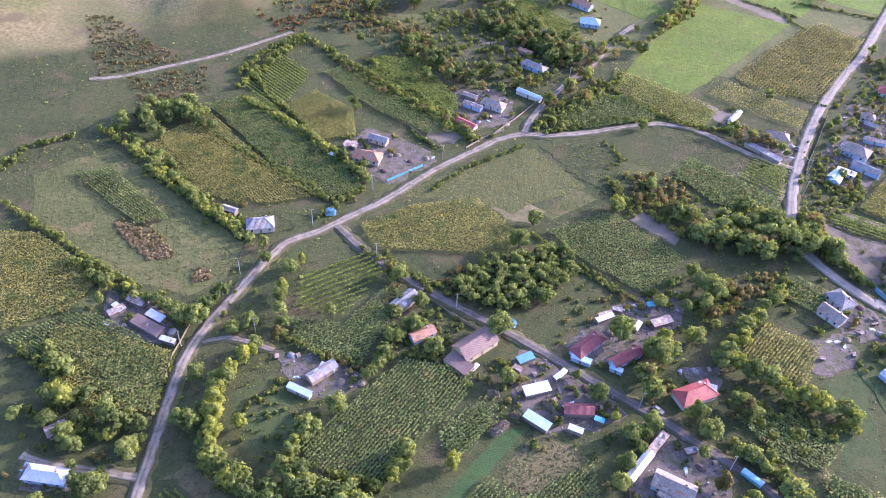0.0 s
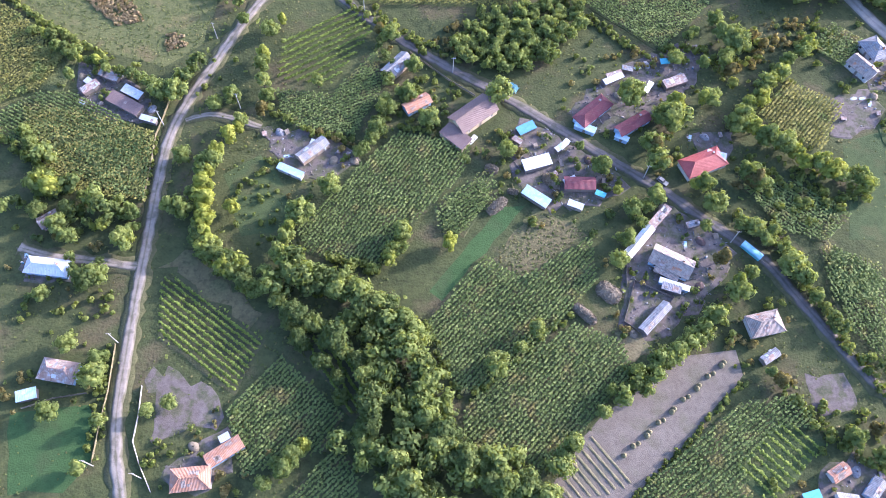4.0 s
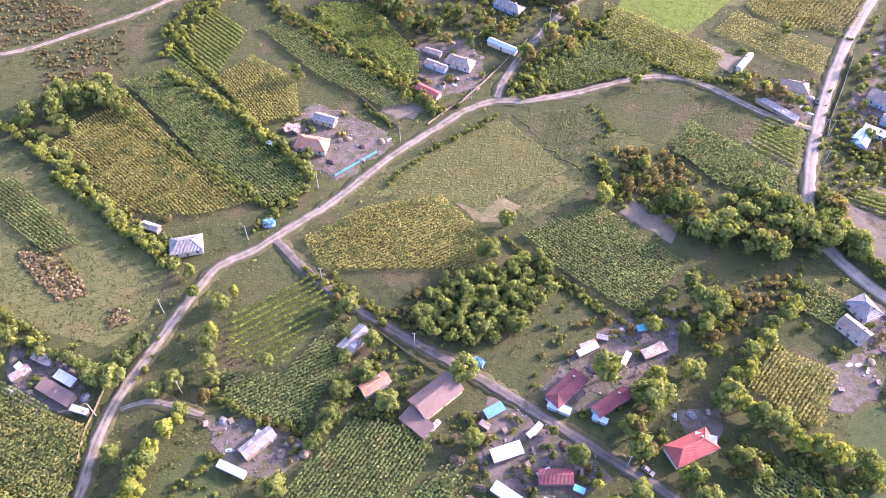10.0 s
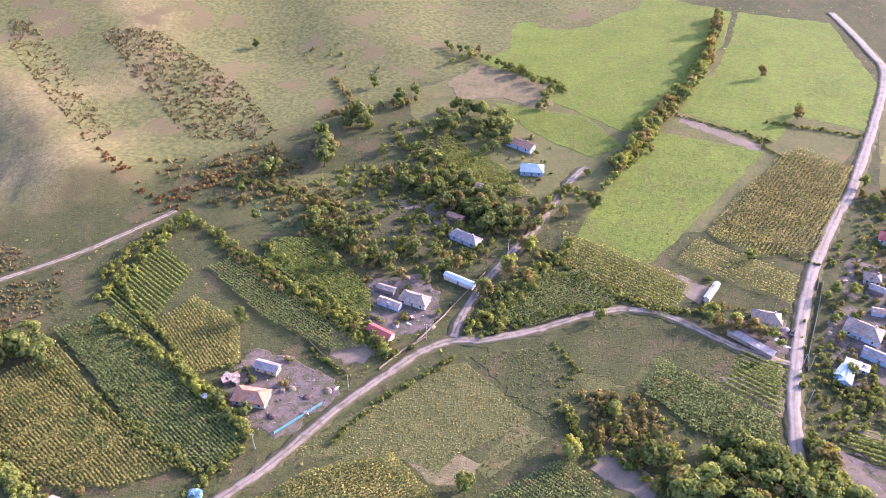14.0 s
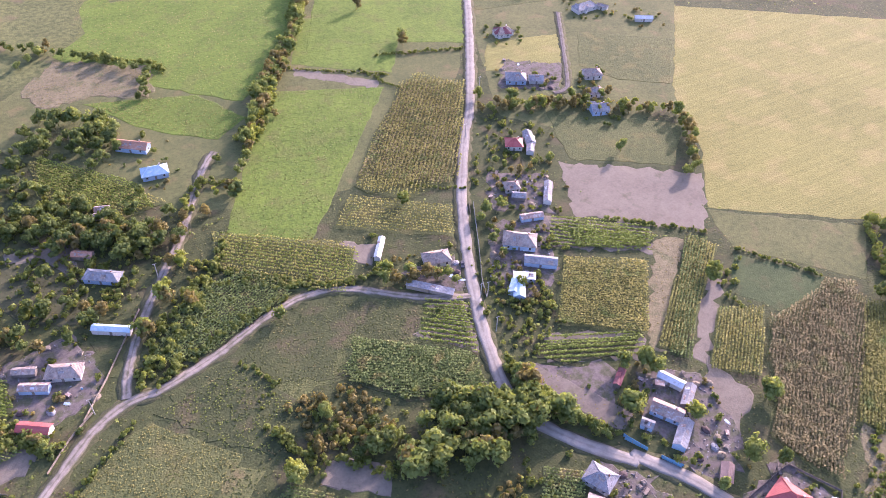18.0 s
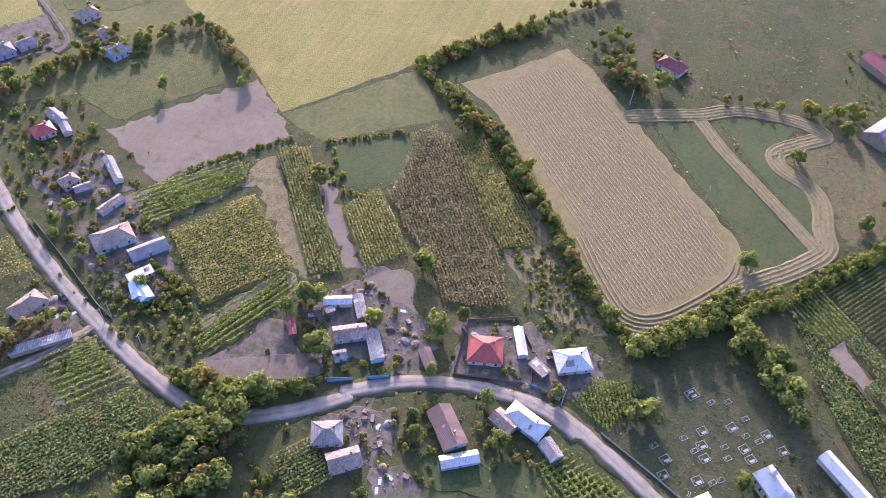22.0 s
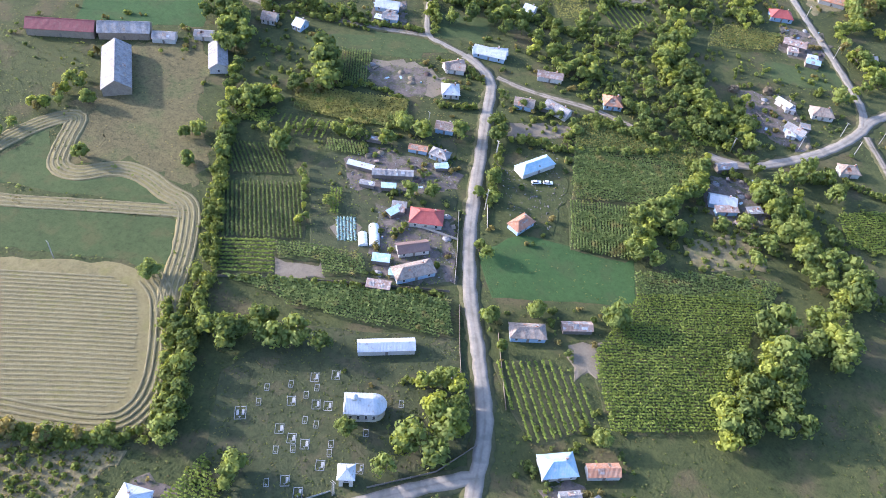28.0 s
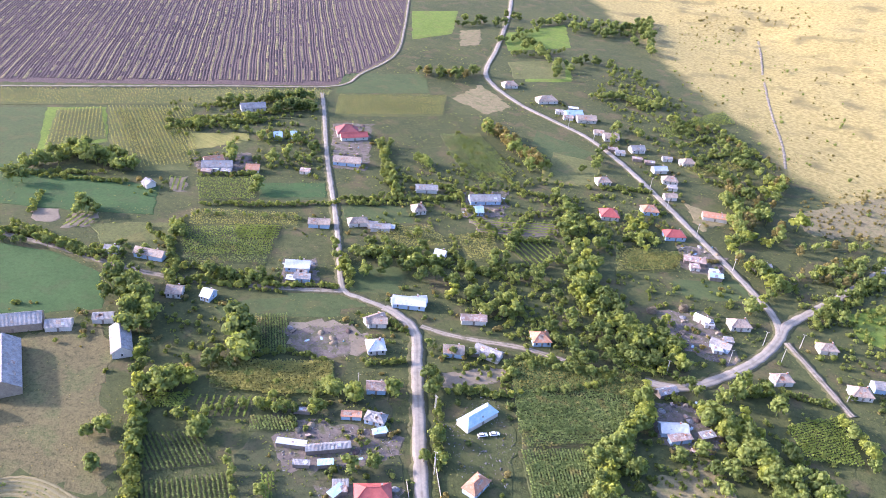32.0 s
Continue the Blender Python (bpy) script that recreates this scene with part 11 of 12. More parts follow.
yard([(-54.1, 305.8), (-45.4, 330.9), (-30.9, 328.1), (-8.6, 313.1), (-11.8, 301.3), (-29.2, 287.1), (-38.5, 292.2)], "yard", "trodden bare earth yard", 0.04)
yard([(-1.5, 372.1), (24.1, 377), (31.7, 361.6), (29.3, 343.5), (10.4, 337.7), (0.3, 346)], "yard", "trodden bare earth yard", 0.02)
yard([(-14.1, 345.6), (5.9, 332.5), (-0.4, 322.6), (-12.1, 325.5)], "soil", "dug brown garden plot", 0)
yard([(11.7, 435.5), (37.8, 431.4), (31.9, 402.7), (12.7, 406.6)], "soil", "shaded garden plot", 0)
yard([(29.2, 369.2), (46.9, 365.9), (41.4, 347.3), (31.7, 350.6)], "meadow", "grassy yard by a long shed", 0)
yard([(130.4, 380.5), (148.2, 369.2), (142.8, 357.8), (130, 372.5)], "soil", "small dug plot", 0)
yard([(152.2, 347.4), (175.2, 344.6), (170.9, 324.8), (153.1, 333.9)], "yard", "trodden bare earth yard", 0.04)
yard([(201, 357.3), (225.8, 348.2), (208.4, 316.2), (186.9, 308.5), (181.8, 324.1)], "yard", "trodden bare earth yard", 0.04)
yard([(220.6, 387.8), (245.6, 371.9), (230.4, 349.6), (206.7, 364.9)], "yard", "trodden bare earth yard", 0.02)
yard([(285.8, 475.7), (314.8, 454.9), (295.4, 431.7), (267.9, 451.6)], "yard", "trodden bare earth yard", 0.01)
yard([(204.1, 259), (224.9, 246.3), (218.5, 221.8), (207, 209.8), (198.1, 222.6), (189.1, 238.5)], "yard", "trodden bare earth yard", 0.04)
yard([(165.4, 236.8), (180.4, 222.2), (166.8, 211.8), (154, 217), (153.8, 224.6)], "yard", "trodden bare earth yard", 0.04)
yard([(92.8, 280.2), (106.6, 268.1), (99, 259.8), (83.8, 271.7)], "soil", "bare brown plot", 0)
yard([(86.6, 280.1), (104.6, 268.4), (99.3, 261.3), (83.5, 272.6)], "soil", "bare brown plot", 0)
yard([(85.1, 274.9), (102.9, 268.3), (100, 262.6), (83.7, 272)], "soil", "bare brown plot", 0)
yard([(211.6, 230.9), (215.2, 217.9), (193.9, 211.1), (191.7, 223.7)], "yard", "trodden bare earth yard", 0.05)
yard([(222.3, 205.4), (229.1, 182.1), (221.8, 169.1), (226.7, 155.4), (213.2, 152.4), (204.9, 161.4), (197.9, 200.5)], "yard", "trodden bare earth yard", 0.04)
yard([(174.6, 228.3), (178.8, 214.9), (166.5, 208.4), (161.3, 217.6), (168.5, 230.1)], "yard", "stony pale yard", 0.06)
yard([(231.4, 250.6), (235.2, 230.8), (219.1, 222.8), (218.9, 236.8)], "soil", "dug brown plot", 0.0)
crop([(296.6, 33.1), (301.5, 6.3), (272.6, -31.8), (213.6, 32.6), (234.7, 58.3), (262.7, 60.2)], "lush", "dark weedy gardens round farmyards", 0.12, tuft_mat='hedge', height=0.8)
yard([(293.7, 16.9), (289.7, 4.3), (271.2, -8), (255, -15.3), (248.6, -4.3), (260.6, 13.6), (278.4, 28.1)], "yard", "trodden bare earth yard", 0.06)
yard([(262.3, 24.9), (238.9, 6.8), (213.6, 32.6), (233.8, 53.5), (250.3, 43)], "yard", "trodden bare earth yard", 0.05)
crop([(337.5, -42.7), (316.2, -60.5), (291.9, -53.9), (307.7, -35.6), (329.3, -30.9)], "soil", "grazed brown plot beside gardens", 0.1, tuft_mat='tuft', height=0.5)
yard([(244.5, -29.4), (240.7, -61.7), (215.9, -39.9), (205.7, -17.4), (222.2, -8.9)], "meadow", "weedy yard", 0.05)
yard([(203.7, -170.2), (182.8, -186.9), (157.1, -155.3), (159.3, -146.8), (186.4, -147.9)], "yard", "trodden bare earth yard", 0.06)
yard([(180.1, -97.6), (161.9, -114.8), (147, -94.3), (153.4, -80.1), (168.7, -76)], "yard", "trodden bare earth yard", 0.07)
yard([(216.5, -246.9), (197.8, -260.4), (185.5, -230.9), (201.2, -220.7)], "yard", "trodden bare earth yard", 0.05)
yard([(164.9, -51.7), (147.5, -84.1), (135.9, -64.7), (154, -45.8)], "dry", "bare worn garden plot", 0.0)
yard([(167.7, 21.6), (160.5, 14.3), (152.1, 25.4), (159.1, 32.4)], "soil", "dug brown plot", 0.0)
yard([(264.9, 74.5), (253.7, 62.7), (248.8, 67.2), (259.9, 78.7)], "soil", "dug brown plot", 0.0)
yard([(262.2, -55.6), (240.8, -79.9), (236, -73), (257.1, -49.2)], "soil", "dug brown plot", 0.0)
yard([(337.6, -37.3), (313.9, -57.4), (303.3, -44.2), (309.6, -28.5), (327.1, -29.6)], "yard", "trodden bare earth yard", 0.01)
yard([(506.1, -134.7), (487.5, -166.2), (466.3, -149.9), (487.9, -122.9)], "yard", "trodden bare earth yard", 0.04)
yard([(378.2, -81), (365.1, -92.7), (350.9, -76.2), (363.5, -65.1)], "yard", "trodden bare earth yard", 0.04)
yard([(350.1, -217.1), (328.4, -238), (313.9, -204.5), (331.9, -187.7)], "yard", "trodden bare earth yard", 0.04)
yard([(480.7, -245.3), (460.4, -266.7), (414.8, -200.8), (430.6, -185.2)], "yard", "trodden bare earth yard", 0.02)
yard([(218.5, -250), (188.1, -251.2), (190.5, -224.8), (206.2, -222.7)], "yard", "trodden bare earth yard", 0.05)
yard([(233.3, -306.4), (199.4, -306.1), (212.1, -274.5)], "dry", "bare roadside plot", 0)
yard([(171.5, -342.6), (122.2, -423.5), (114.5, -354.2), (152.9, -319.2)], "dry", "worn hillside earth", 0)
yard([(516.7, -28.7), (504.1, -40.5), (495.3, -31), (503.5, -23.3)], "soil", "dug brown plot", 0)
yard([(556.3, -545.5), (545.9, -569.6), (514.6, -516.6), (525.8, -496.5)], "dry", "pale bare plot", 0)
# hay and windrows
windrows([(348.4, 240.8), (388.7, 210.4), (359.1, 176.8), (328.2, 148.7), (297.8, 121.3), (285.7, 119), (258.7, 137.4), (251.2, 147.8), (257.5, 157.9), (280.3, 175.7), (336.7, 221.6)], -135.6, 1.75, 0.42, 0.12, single=True)
windrow_lines([(289.6, 112.1), (276.7, 115.6), (252.5, 134), (245.7, 148.5), (253.8, 159.8), (278.4, 177.8)], 5, 2.0)
ribbon("mown_strip", [(359.7, 174.2), (367.5, 158.8), (375.8, 141.8), (385.9, 127), (389.8, 110.4), (389.3, 93.9), (384.5, 85.9), (373.3, 97.3), (363, 106.1), (353.6, 103.2), (346.6, 90.6), (336.6, 84.9), (322.6, 83.4), (311, 81.8), (295.6, 93.4), (279.9, 110), (272.7, 116.8)], 9, "mown", "mown strip of pale stubble", "mown_strip", z=0.2)
windrow_lines([(359.7, 174.2), (367.5, 158.8), (375.8, 141.8), (385.9, 127), (389.8, 110.4), (389.3, 93.9), (384.5, 85.9), (373.3, 97.3), (363, 106.1), (353.6, 103.2), (346.6, 90.6), (336.6, 84.9), (322.6, 83.4), (311, 81.8), (295.6, 93.4), (279.9, 110), (272.7, 116.8)], 5, 1.9)
ribbon("mown_strip", [(371.5, 141.6), (355.7, 129.3), (339.6, 113.8), (324.5, 99.2), (308.8, 84.3)], 6.5, "mown", "mown strip of pale stubble", "mown_strip", z=0.2)
windrow_lines([(371.5, 141.6), (355.7, 129.3), (339.6, 113.8), (324.5, 99.2), (308.8, 84.3)], 4, 1.9)
windrows([(41.7, 68), (52, 82.7), (63.7, 67.7), (45.5, 61.1)], -50.5, 2.3, 0.4, 0.22, zbase=0.12, single=True)
stook(93.5, 105.9, 1.0)
stook(92.6, 104.9, 1.15)
stook(89.8, 102.2, 0.9)
stook(88.1, 101.3, 1.05)
stook(85.1, 98.2, 1.0)
stook(84.3, 97.2, 1.15)
stook(81.5, 94.6, 0.9)
stook(79.8, 93.7, 1.05)
stook(76.9, 90.6, 1.0)
stook(76.1, 89.7, 1.15)
stook(73.4, 87.1, 0.9)
stook(71.8, 86.3, 1.05)
stook(68.9, 83.3, 1.0)
stook(68.1, 82.3, 1.15)
stook(65.4, 79.8, 0.9)
stook(63.9, 79, 1.05)
stook(61, 76.1, 1.0)
windrows([(711.5, -132.5), (540.8, -313.8), (543.8, -359.6), (555.6, -422.2), (615.2, -521.4), (726.5, -682.2), (973.9, -294.2), (790.9, -134.5)], -47.4, 7.5, 1.2, 0.3, "dry", 0.1, 5.0, "pale stubble streaks over a ploughed field", 0.3)
windrows([(711.5, -132.5), (540.8, -313.8), (543.8, -359.6), (555.6, -422.2), (615.2, -521.4), (726.5, -682.2), (973.9, -294.2), (790.9, -134.5)], -47.4, 2.4, 0.8, 0.35, "plough", 0.02, 5.0, "dark furrow ridges of a ploughed field", 0.28)
haystack(22.8, 156.9, 44.0, 8.5, 3.6, 2.4, "hay")
haystack(50.9, 119.8, -41.6, 9.6, 3.2, 2.4, "hay")
haystack(59.0, 127.4, -38.5, 8.7, 6, 2.0, "hay")
haystack(20.7, 171.2, -25.5, 4.7, 3, 2, "hay")
haystack(28.0, 162.7, -7.7, 3.7, 1.8, 1.4, "hay")
haystack(41.2, 167.1, -42.8, 7.5, 3.5, 1.6, "hay")
haystack(205.3, -166.9, -141.0, 5.4, 3.5, 3, "hay")
haystack(192.8, -180.0, -142.9, 4.6, 3.6, 3.2, "hay")
haystack(27.4, 205.7, -23.0, 4.3, 2.8, 2.4, "tarp")
haystack(-51.9, 263.5, 6.8, 5.0, 3.2, 2.6, "tarp")
# power poles
pole(100.2, 147.3)
pole(72.9, 170.5)
pole(5.9, 211.8)
pole(-94.7, 183.4)
pole(-69, 192)
pole(-93.2, 103.3)
pole(-92.3, 66.2)
pole(-77.9, 63.4)
pole(25, 336.5)
pole(-4.5, 309.7)
pole(-35.3, 282.4)
pole(62.4, 391.5)
pole(-58.5, 255.8)
pole(175.6, 318.8)
pole(-28.5, 237.4)
pole(-82.3, 222.7)
pole(168.5, 301.4)
pole(172.6, 319.4)
pole(225.5, 418)
pole(256, 453.3)
pole(369, 174.3)
pole(351.1, 153.1)
pole(202.7, 163.4)
pole(183.1, 120.1)
pole(251.7, -34.8)
pole(234.4, -8.4)
pole(284.4, -25.8)
pole(319.5, 132.1)
pole(183.1, 119.5)
pole(203.9, 164.4)
pole(182.1, -121.7)
pole(160.8, -149.5)
pole(151, -176.3)
pole(140.4, -167.5)
pole(135.4, -186.4)
pole(182.8, -238.7)
pole(212.5, -266.5)
pole(109, -157.6)
pole(258.5, -310.9)
pole(239.3, -289.8)
pole(322.7, -362.5)
pole(347.3, -369.1)
pole(251, -34.3)
pole(232.7, -5.8)
# fences and gates
fence([(-96.3, 178.9), (-95.5, 165), (-95.3, 152.6)], 1.4, "straw", 2.6, "pale reed fence beside the dirt road")
fence([(-93.6, 102.6), (-92.7, 88), (-92.9, 78.1), (-92.7, 66.9)], 1.2, "straw", 2.6, "pale reed fence beside the dirt road")
fence([(-82.9, 90), (-82.2, 81.7), (-82.2, 73.5), (-79.1, 67.3), (-74.2, 59.6)], 1.2, "concrete", 2.6, "pale concrete fence along the road")
fence([(-94.4, 193.5), (-95.3, 184.5), (-96.3, 178.9)], 1.4, "straw", 2.6, "pale reed fence beside the dirt road")
fence([(-10.1, 219.7), (4.4, 208.2), (14.4, 201.5)], 1.2, "wood", 2.6, "weathered board fence along a yard")
fence([(67.5, 131.8), (79.7, 126.4), (69.9, 113.3), (63.2, 117.6), (67.5, 131.8)], 1.3, "board", 2.6, "old cattle pen of grey boards")
fence([(65.3, 139.4), (64.7, 129.8)], 1.4, "board", 2.6, "weathered board fence along a yard")
fence([(-116.7, 81.6), (-108.3, 85.1), (-98.7, 87.1)], 1.2, "board", 2.6, "weathered board fence along a yard")
fence([(-29.5, 288.9), (-21.9, 295.4), (-13.7, 302.7)], 1.5, "teal", 2.6, "turquoise painted fence along the road")
fence([(21.1, 334.7), (31.7, 348.8), (41.8, 363.9), (51.2, 377.9)], 1.3, "wood", 2.6, "weathered board fence along a yard")
fence([(6.6, 319.7), (15.4, 329.6), (24.6, 337.1)], 1.2, "wood", 2.6, "weathered board fence along a yard")
fence([(-22.5, 335), (-11.8, 322.3), (-5.7, 317.8)], 1.2, "wood", 2.6, "weathered board fence along a yard")
fence([(201.4, 371.4), (189.4, 347.8), (178.2, 326.9), (174.7, 317.8)], 1.3, "concrete", 2.6, "pale concrete fence along the road")
fence([(199.8, 372.6), (196.3, 365.6)], 1.2, "wood", 2.6, "weathered board fence along a yard")
fence([(180.6, 238.5), (184.7, 231)], 1.6, "blue", 2.6, "blue painted fence along the road")
fence([(186.9, 226.9), (191.1, 220.3)], 1.6, "blue", 2.6, "blue painted fence along the road")
fence([(199.6, 200.9), (202.4, 189.9), (205.4, 176.8)], 1.3, "board", 2.6, "weathered board fence along a yard")
fence([(199.6, 200.9), (222.7, 203.4), (230.6, 187.5), (220, 178.8), (206.8, 175.1)], 1.3, "board", 2.6, "weathered board fence along a yard")
fence([(205.7, 175.3), (205.1, 170)], 1.5, "blue", 2.6, "blue painted fence of a yard")
fence([(238.4, 3.9), (224.5, 20), (213.9, 32.9)], 1.5, "concrete", 2.6, "pale fence before a red-roofed house")
fence([(248.9, 24.2), (228.4, 15.6)], 1.4, "concrete", 2.6, "pale wall between two yards")
fence([(274.9, 95.4), (256.1, 76.7), (235.7, 57.4), (212.5, 37.1)], 1.3, "board", 2.6, "weathered board fence along a yard")
fence([(205.7, 39.3), (192.6, 53.4), (181.8, 64.3)], 1.3, "board", 2.6, "weathered board fence along a yard")
fence([(187.7, 38.4), (176.3, 49.7), (165.8, 60)], 1.2, "board", 2.6, "weathered board fence along a yard")
fence([(236.8, -12.2), (224.3, 2.4)], 1.3, "concrete", 2.6, "pale wall beside the road")
fence([(184.4, 119.8), (189, 129.5), (197.3, 148.7)], 1.2, "concrete", 2.6, "low churchyard wall")
fence([(177.7, 111.2), (166.8, 92.5), (164, 76.5)], 1.2, "board", 2.6, "weathered board fence along a yard")
wagon(106.4, 144.0, -43.2)
gate(182.8, 235.5, -66.9, 8.9, "blue", "blue painted metal yard gate")
gate(188.6, 223.3, -61.9, 6.6, "blue", "blue painted metal yard gate")
# churchyard
church(197.2, 93.8, -135.6, 12.9)
gate_tower(183.9, 113.9, -135.6)
grave(223.7, 122.7, -42, "large")
grave(211.0, 117.4, -45, "double")
grave(205.8, 116.8, -48, "double")
grave(202.8, 118.8, -42, "single")
grave(201.5, 115.2, -45, "double")
grave(221.2, 104.4, -48, "single")
grave(216.2, 108.3, -42, "double")
grave(217.9, 97.1, -45, "double")
grave(214.4, 99.2, -48, "single")
grave(209.8, 103.5, -42, "double")
grave(206.8, 101.1, -45, "double")
grave(213.8, 91.5, -48, "double")
grave(196.3, 127.2, -42, "double")
grave(190.7, 126.9, -45, "double")
grave(192.9, 116.4, -48, "double")
grave(194.0, 111.7, -42, "single")
grave(196.0, 109.3, -45, "single")
grave(183.9, 108.7, -48, "double")
grave(223.0, 116.1, -42, "single")
grave(225.5, 110.8, -45, "single")
grave(207.9, 109.7, -48, "single")
grave(199.6, 131.5, -42, "single")
grave(191.3, 98.9, -45, "single")
grave(191.1, 83.4, -48, "single")
grave(214.7, 103.5, -42, "single")
grave(206.1, 122.8, -45, "single")
grave(204.3, 108.2, -48, "single")
grave(185.9, 63, -46, "double")
ribbon("path", [(183.5, 111.7), (189.2, 107.1), (192.4, 104.4)], 1.6, "concrete", "concrete path to the church", "path", z=0.12)
# cars, tunnels and garden beds
car(13.8, 182.6, 53.1, "white", "white parked car beside the brown house")
car(79.3, 169.3, -41.0, "roof_grey", "grey parked car on the lane")
car(175.9, 338.8, -117.6, "dark", "dark parked car at the roadside")
car(228.4, -34.4, -131.7, "white", "white parked car in a yard")
car(224.9, -38.0, -136.1, "white", "white parked car in a yard")
tunnel(251.5, 38.5, 137.6, 10.8, 4.2)
tunnel(252.9, 43.2, 139.4, 6.5, 3.6)
vines([(269, 43), (263.8, 37.4), (254.5, 45.4), (259.8, 51)], 139.1, "net", 1.3, "soil", 0.5, "vegetable beds under green shade net")
vines([(334.9, 49.2), (315.1, 32.5), (299.2, 39.9), (315, 57.2), (321.5, 57.9)], 156.8, mat='leaf_dark_far', spacing=1.7, soil='under')
vines([(315, 65.5), (291.9, 40.3), (268, 59.7), (289.7, 82.6)], 143.1, mat='leaf_dark_far', spacing=1.7, soil='under')
vines([(290.2, 85.2), (274.1, 68.2), (261.8, 79.7), (277.2, 94.9)], -133.6, spacing=1.9, soil='under')
corn([(274.1, 68.2), (247.7, 48.5), (238.5, 54.6), (249.7, 66.3), (255.4, 62.6), (267, 72.7)], -146.1)
corn([(306.6, 14.8), (291.8, 3.9), (287.4, 9.9), (301.1, 19.7)], 146.5)
corn([(344.1, -0.1), (303.2, -30.9), (289.1, -16.2), (308.5, -0.3), (332.3, 11.7)], -145.4, "corn_gold")
corn([(243.2, -83.4), (218.3, -99), (191.6, -113.7), (183.8, -99.1), (211.4, -82.8), (232.5, -68)], -147.9, "corn_gold")
corn([(231.4, -66.3), (181.9, -92.9), (188.4, -59.6), (212.2, -38.8)], -141.6)
corn([(206.4, -30.5), (191.8, -55.9), (174.8, -32.4), (176.4, -26.5), (195.5, -14.9)], 124.4)
corn([(281.8, 34.2), (279.5, 30.2), (268.7, 40.9), (271.7, 44.1)], 137.6, "vine")
grassland()
garden_bushes()
# long dark grass
crop([(240, 117.8), (240.3, 89.2), (225.3, 76.3), (195.6, 50.1), (172.1, 69.5), (164.9, 80.4), (175.2, 108.6), (197.3, 148.7), (204.9, 154.8), (219.6, 138.7)], "lush", "long dark churchyard grass", 0.25, tuft_mat='tuft', height=0.5)
# fuller tree belts
trees_along([(-77.6, 171.5), (-77.1, 159.1), (-74.1, 147.1), (-68.9, 135.7), (-60.9, 128.4)], 4.5, 7, 7.7, ('green', 'green', 'green', 'yellow'), joined=True, fine=True)
trees_along([(-58.3, 128.4), (-49.4, 126.8), (-43.4, 119.6), (-35.8, 112.7)], 4.5, 7, 7.7, ('green', 'green', 'dark'), joined=True, fine=True)
trees_along([(-46.3, 132.2), (-33.5, 127), (-19.2, 121), (-6.7, 113.2), (-1.1, 101.2), (2.7, 89.5), (7.2, 78.3), (17.8, 71.5), (33.7, 65)], 3.4, 11, 9.0, ('green', 'green', 'green', 'dark'), joined=True, fine=True)
trees_along([(-23.7, 112.8), (-14.9, 107.7), (-10.9, 97.5), (-8.6, 86), (-6.4, 74.8)], 4, 10, 9.0, ('green', 'dark'), joined=True, fine=True)
trees_along([(-18, 79.3), (-12.6, 70), (-2.8, 65.6), (10, 62.9), (22.6, 61)], 3.6, 12, 8.3, ('green', 'green', 'dark'), joined=True, fine=True)
trees_along([(-45.9, 142.4), (-43.1, 150.4), (-42.3, 152.4)], 4, 2, 6.4, ('green',), joined=True, fine=True)
trees_along([(-16.4, 129.9), (-7.9, 137.7), (-6.4, 143.6)], 4, 4, 6.4, ('green', 'yellow'), joined=True, fine=True)
trees_along([(38.7, 71.3), (45.3, 76.2)], 4, 5, 7.7, ('green',), joined=True, fine=True)
trees_along([(55.9, 92.9), (64.6, 98.2), (75.3, 105.4), (86.3, 114.5), (91.9, 119.1)], 3.8, 5, 6.4, ('green', 'dark', 'green'), joined=True, fine=True)
trees_along([(62, 142), (67.9, 150), (76.1, 162.4)], 5, 3, 5.1, ('green',), joined=True, fine=True)
trees_along([(112.4, 190.6), (124.9, 183.3), (138.8, 175.2), (149.3, 170.2)], 5, 4, 7.0, ('green', 'green', 'yellow'), joined=True, fine=True)
trees_along([(103, 154.9), (111.4, 149.1), (119.2, 139.6), (125.3, 132.2)], 5, 4, 5.8, ('green', 'dark'), joined=True, fine=True)
trees_along([(120, 143.7), (125, 128.5), (133.3, 114.2), (141.8, 103.9)], 5, 3, 5.1, ('green', 'yellow', 'dark'), joined=True, fine=True)
trees_along([(-92.9, 200.6), (-89.9, 206.5)], 4, 4, 5.1, ('green',), joined=True, fine=True)
trees_along([(-150.7, 222.7), (-132.3, 211.3), (-115.3, 204.8), (-100.5, 198.4)], 4, 3, 4.5, ('green', 'dark'), joined=True, fine=True)
trees_along([(-22.2, 223.9), (-17.8, 216.8), (-17.3, 191.4), (-17.6, 180.4)], 5, 4, 5.8, ('green', 'dark'), joined=True, fine=True)
corn([(105.8, 169), (125.1, 171.7), (142.1, 159.6), (132.1, 149.2), (118.7, 151.8)], -38.4, label='maize and weeds behind a tree row')
crop([(-152.6, 224.7), (-131.5, 210.9), (-134, 194.5), (-146.7, 198.7)], "crop", "rough pasture with yellow weeds", 0.2, height=0.5)
corn([(-150.9, 217.5), (-135.5, 210.8), (-141.8, 194.3), (-145.6, 194.1)], -26.7, "corn_gold")
corn([(-115.7, 180.5), (-97.1, 177.8), (-95.3, 152.6), (-109.6, 158.4), (-123.7, 172.7)], -84.3)
corn([(4, 156.6), (16.8, 168.4), (20.7, 160.2), (11.6, 145.7), (5.2, 145.5)], 42.7)
hedge([(-95.5, 178.7), (-95.3, 164.8), (-95.1, 152.4)], 0.8, 1.2)
hedge([(-95.6, 103.3), (-93.6, 87.9), (-91.8, 73.2)], 0.8, 1.2)
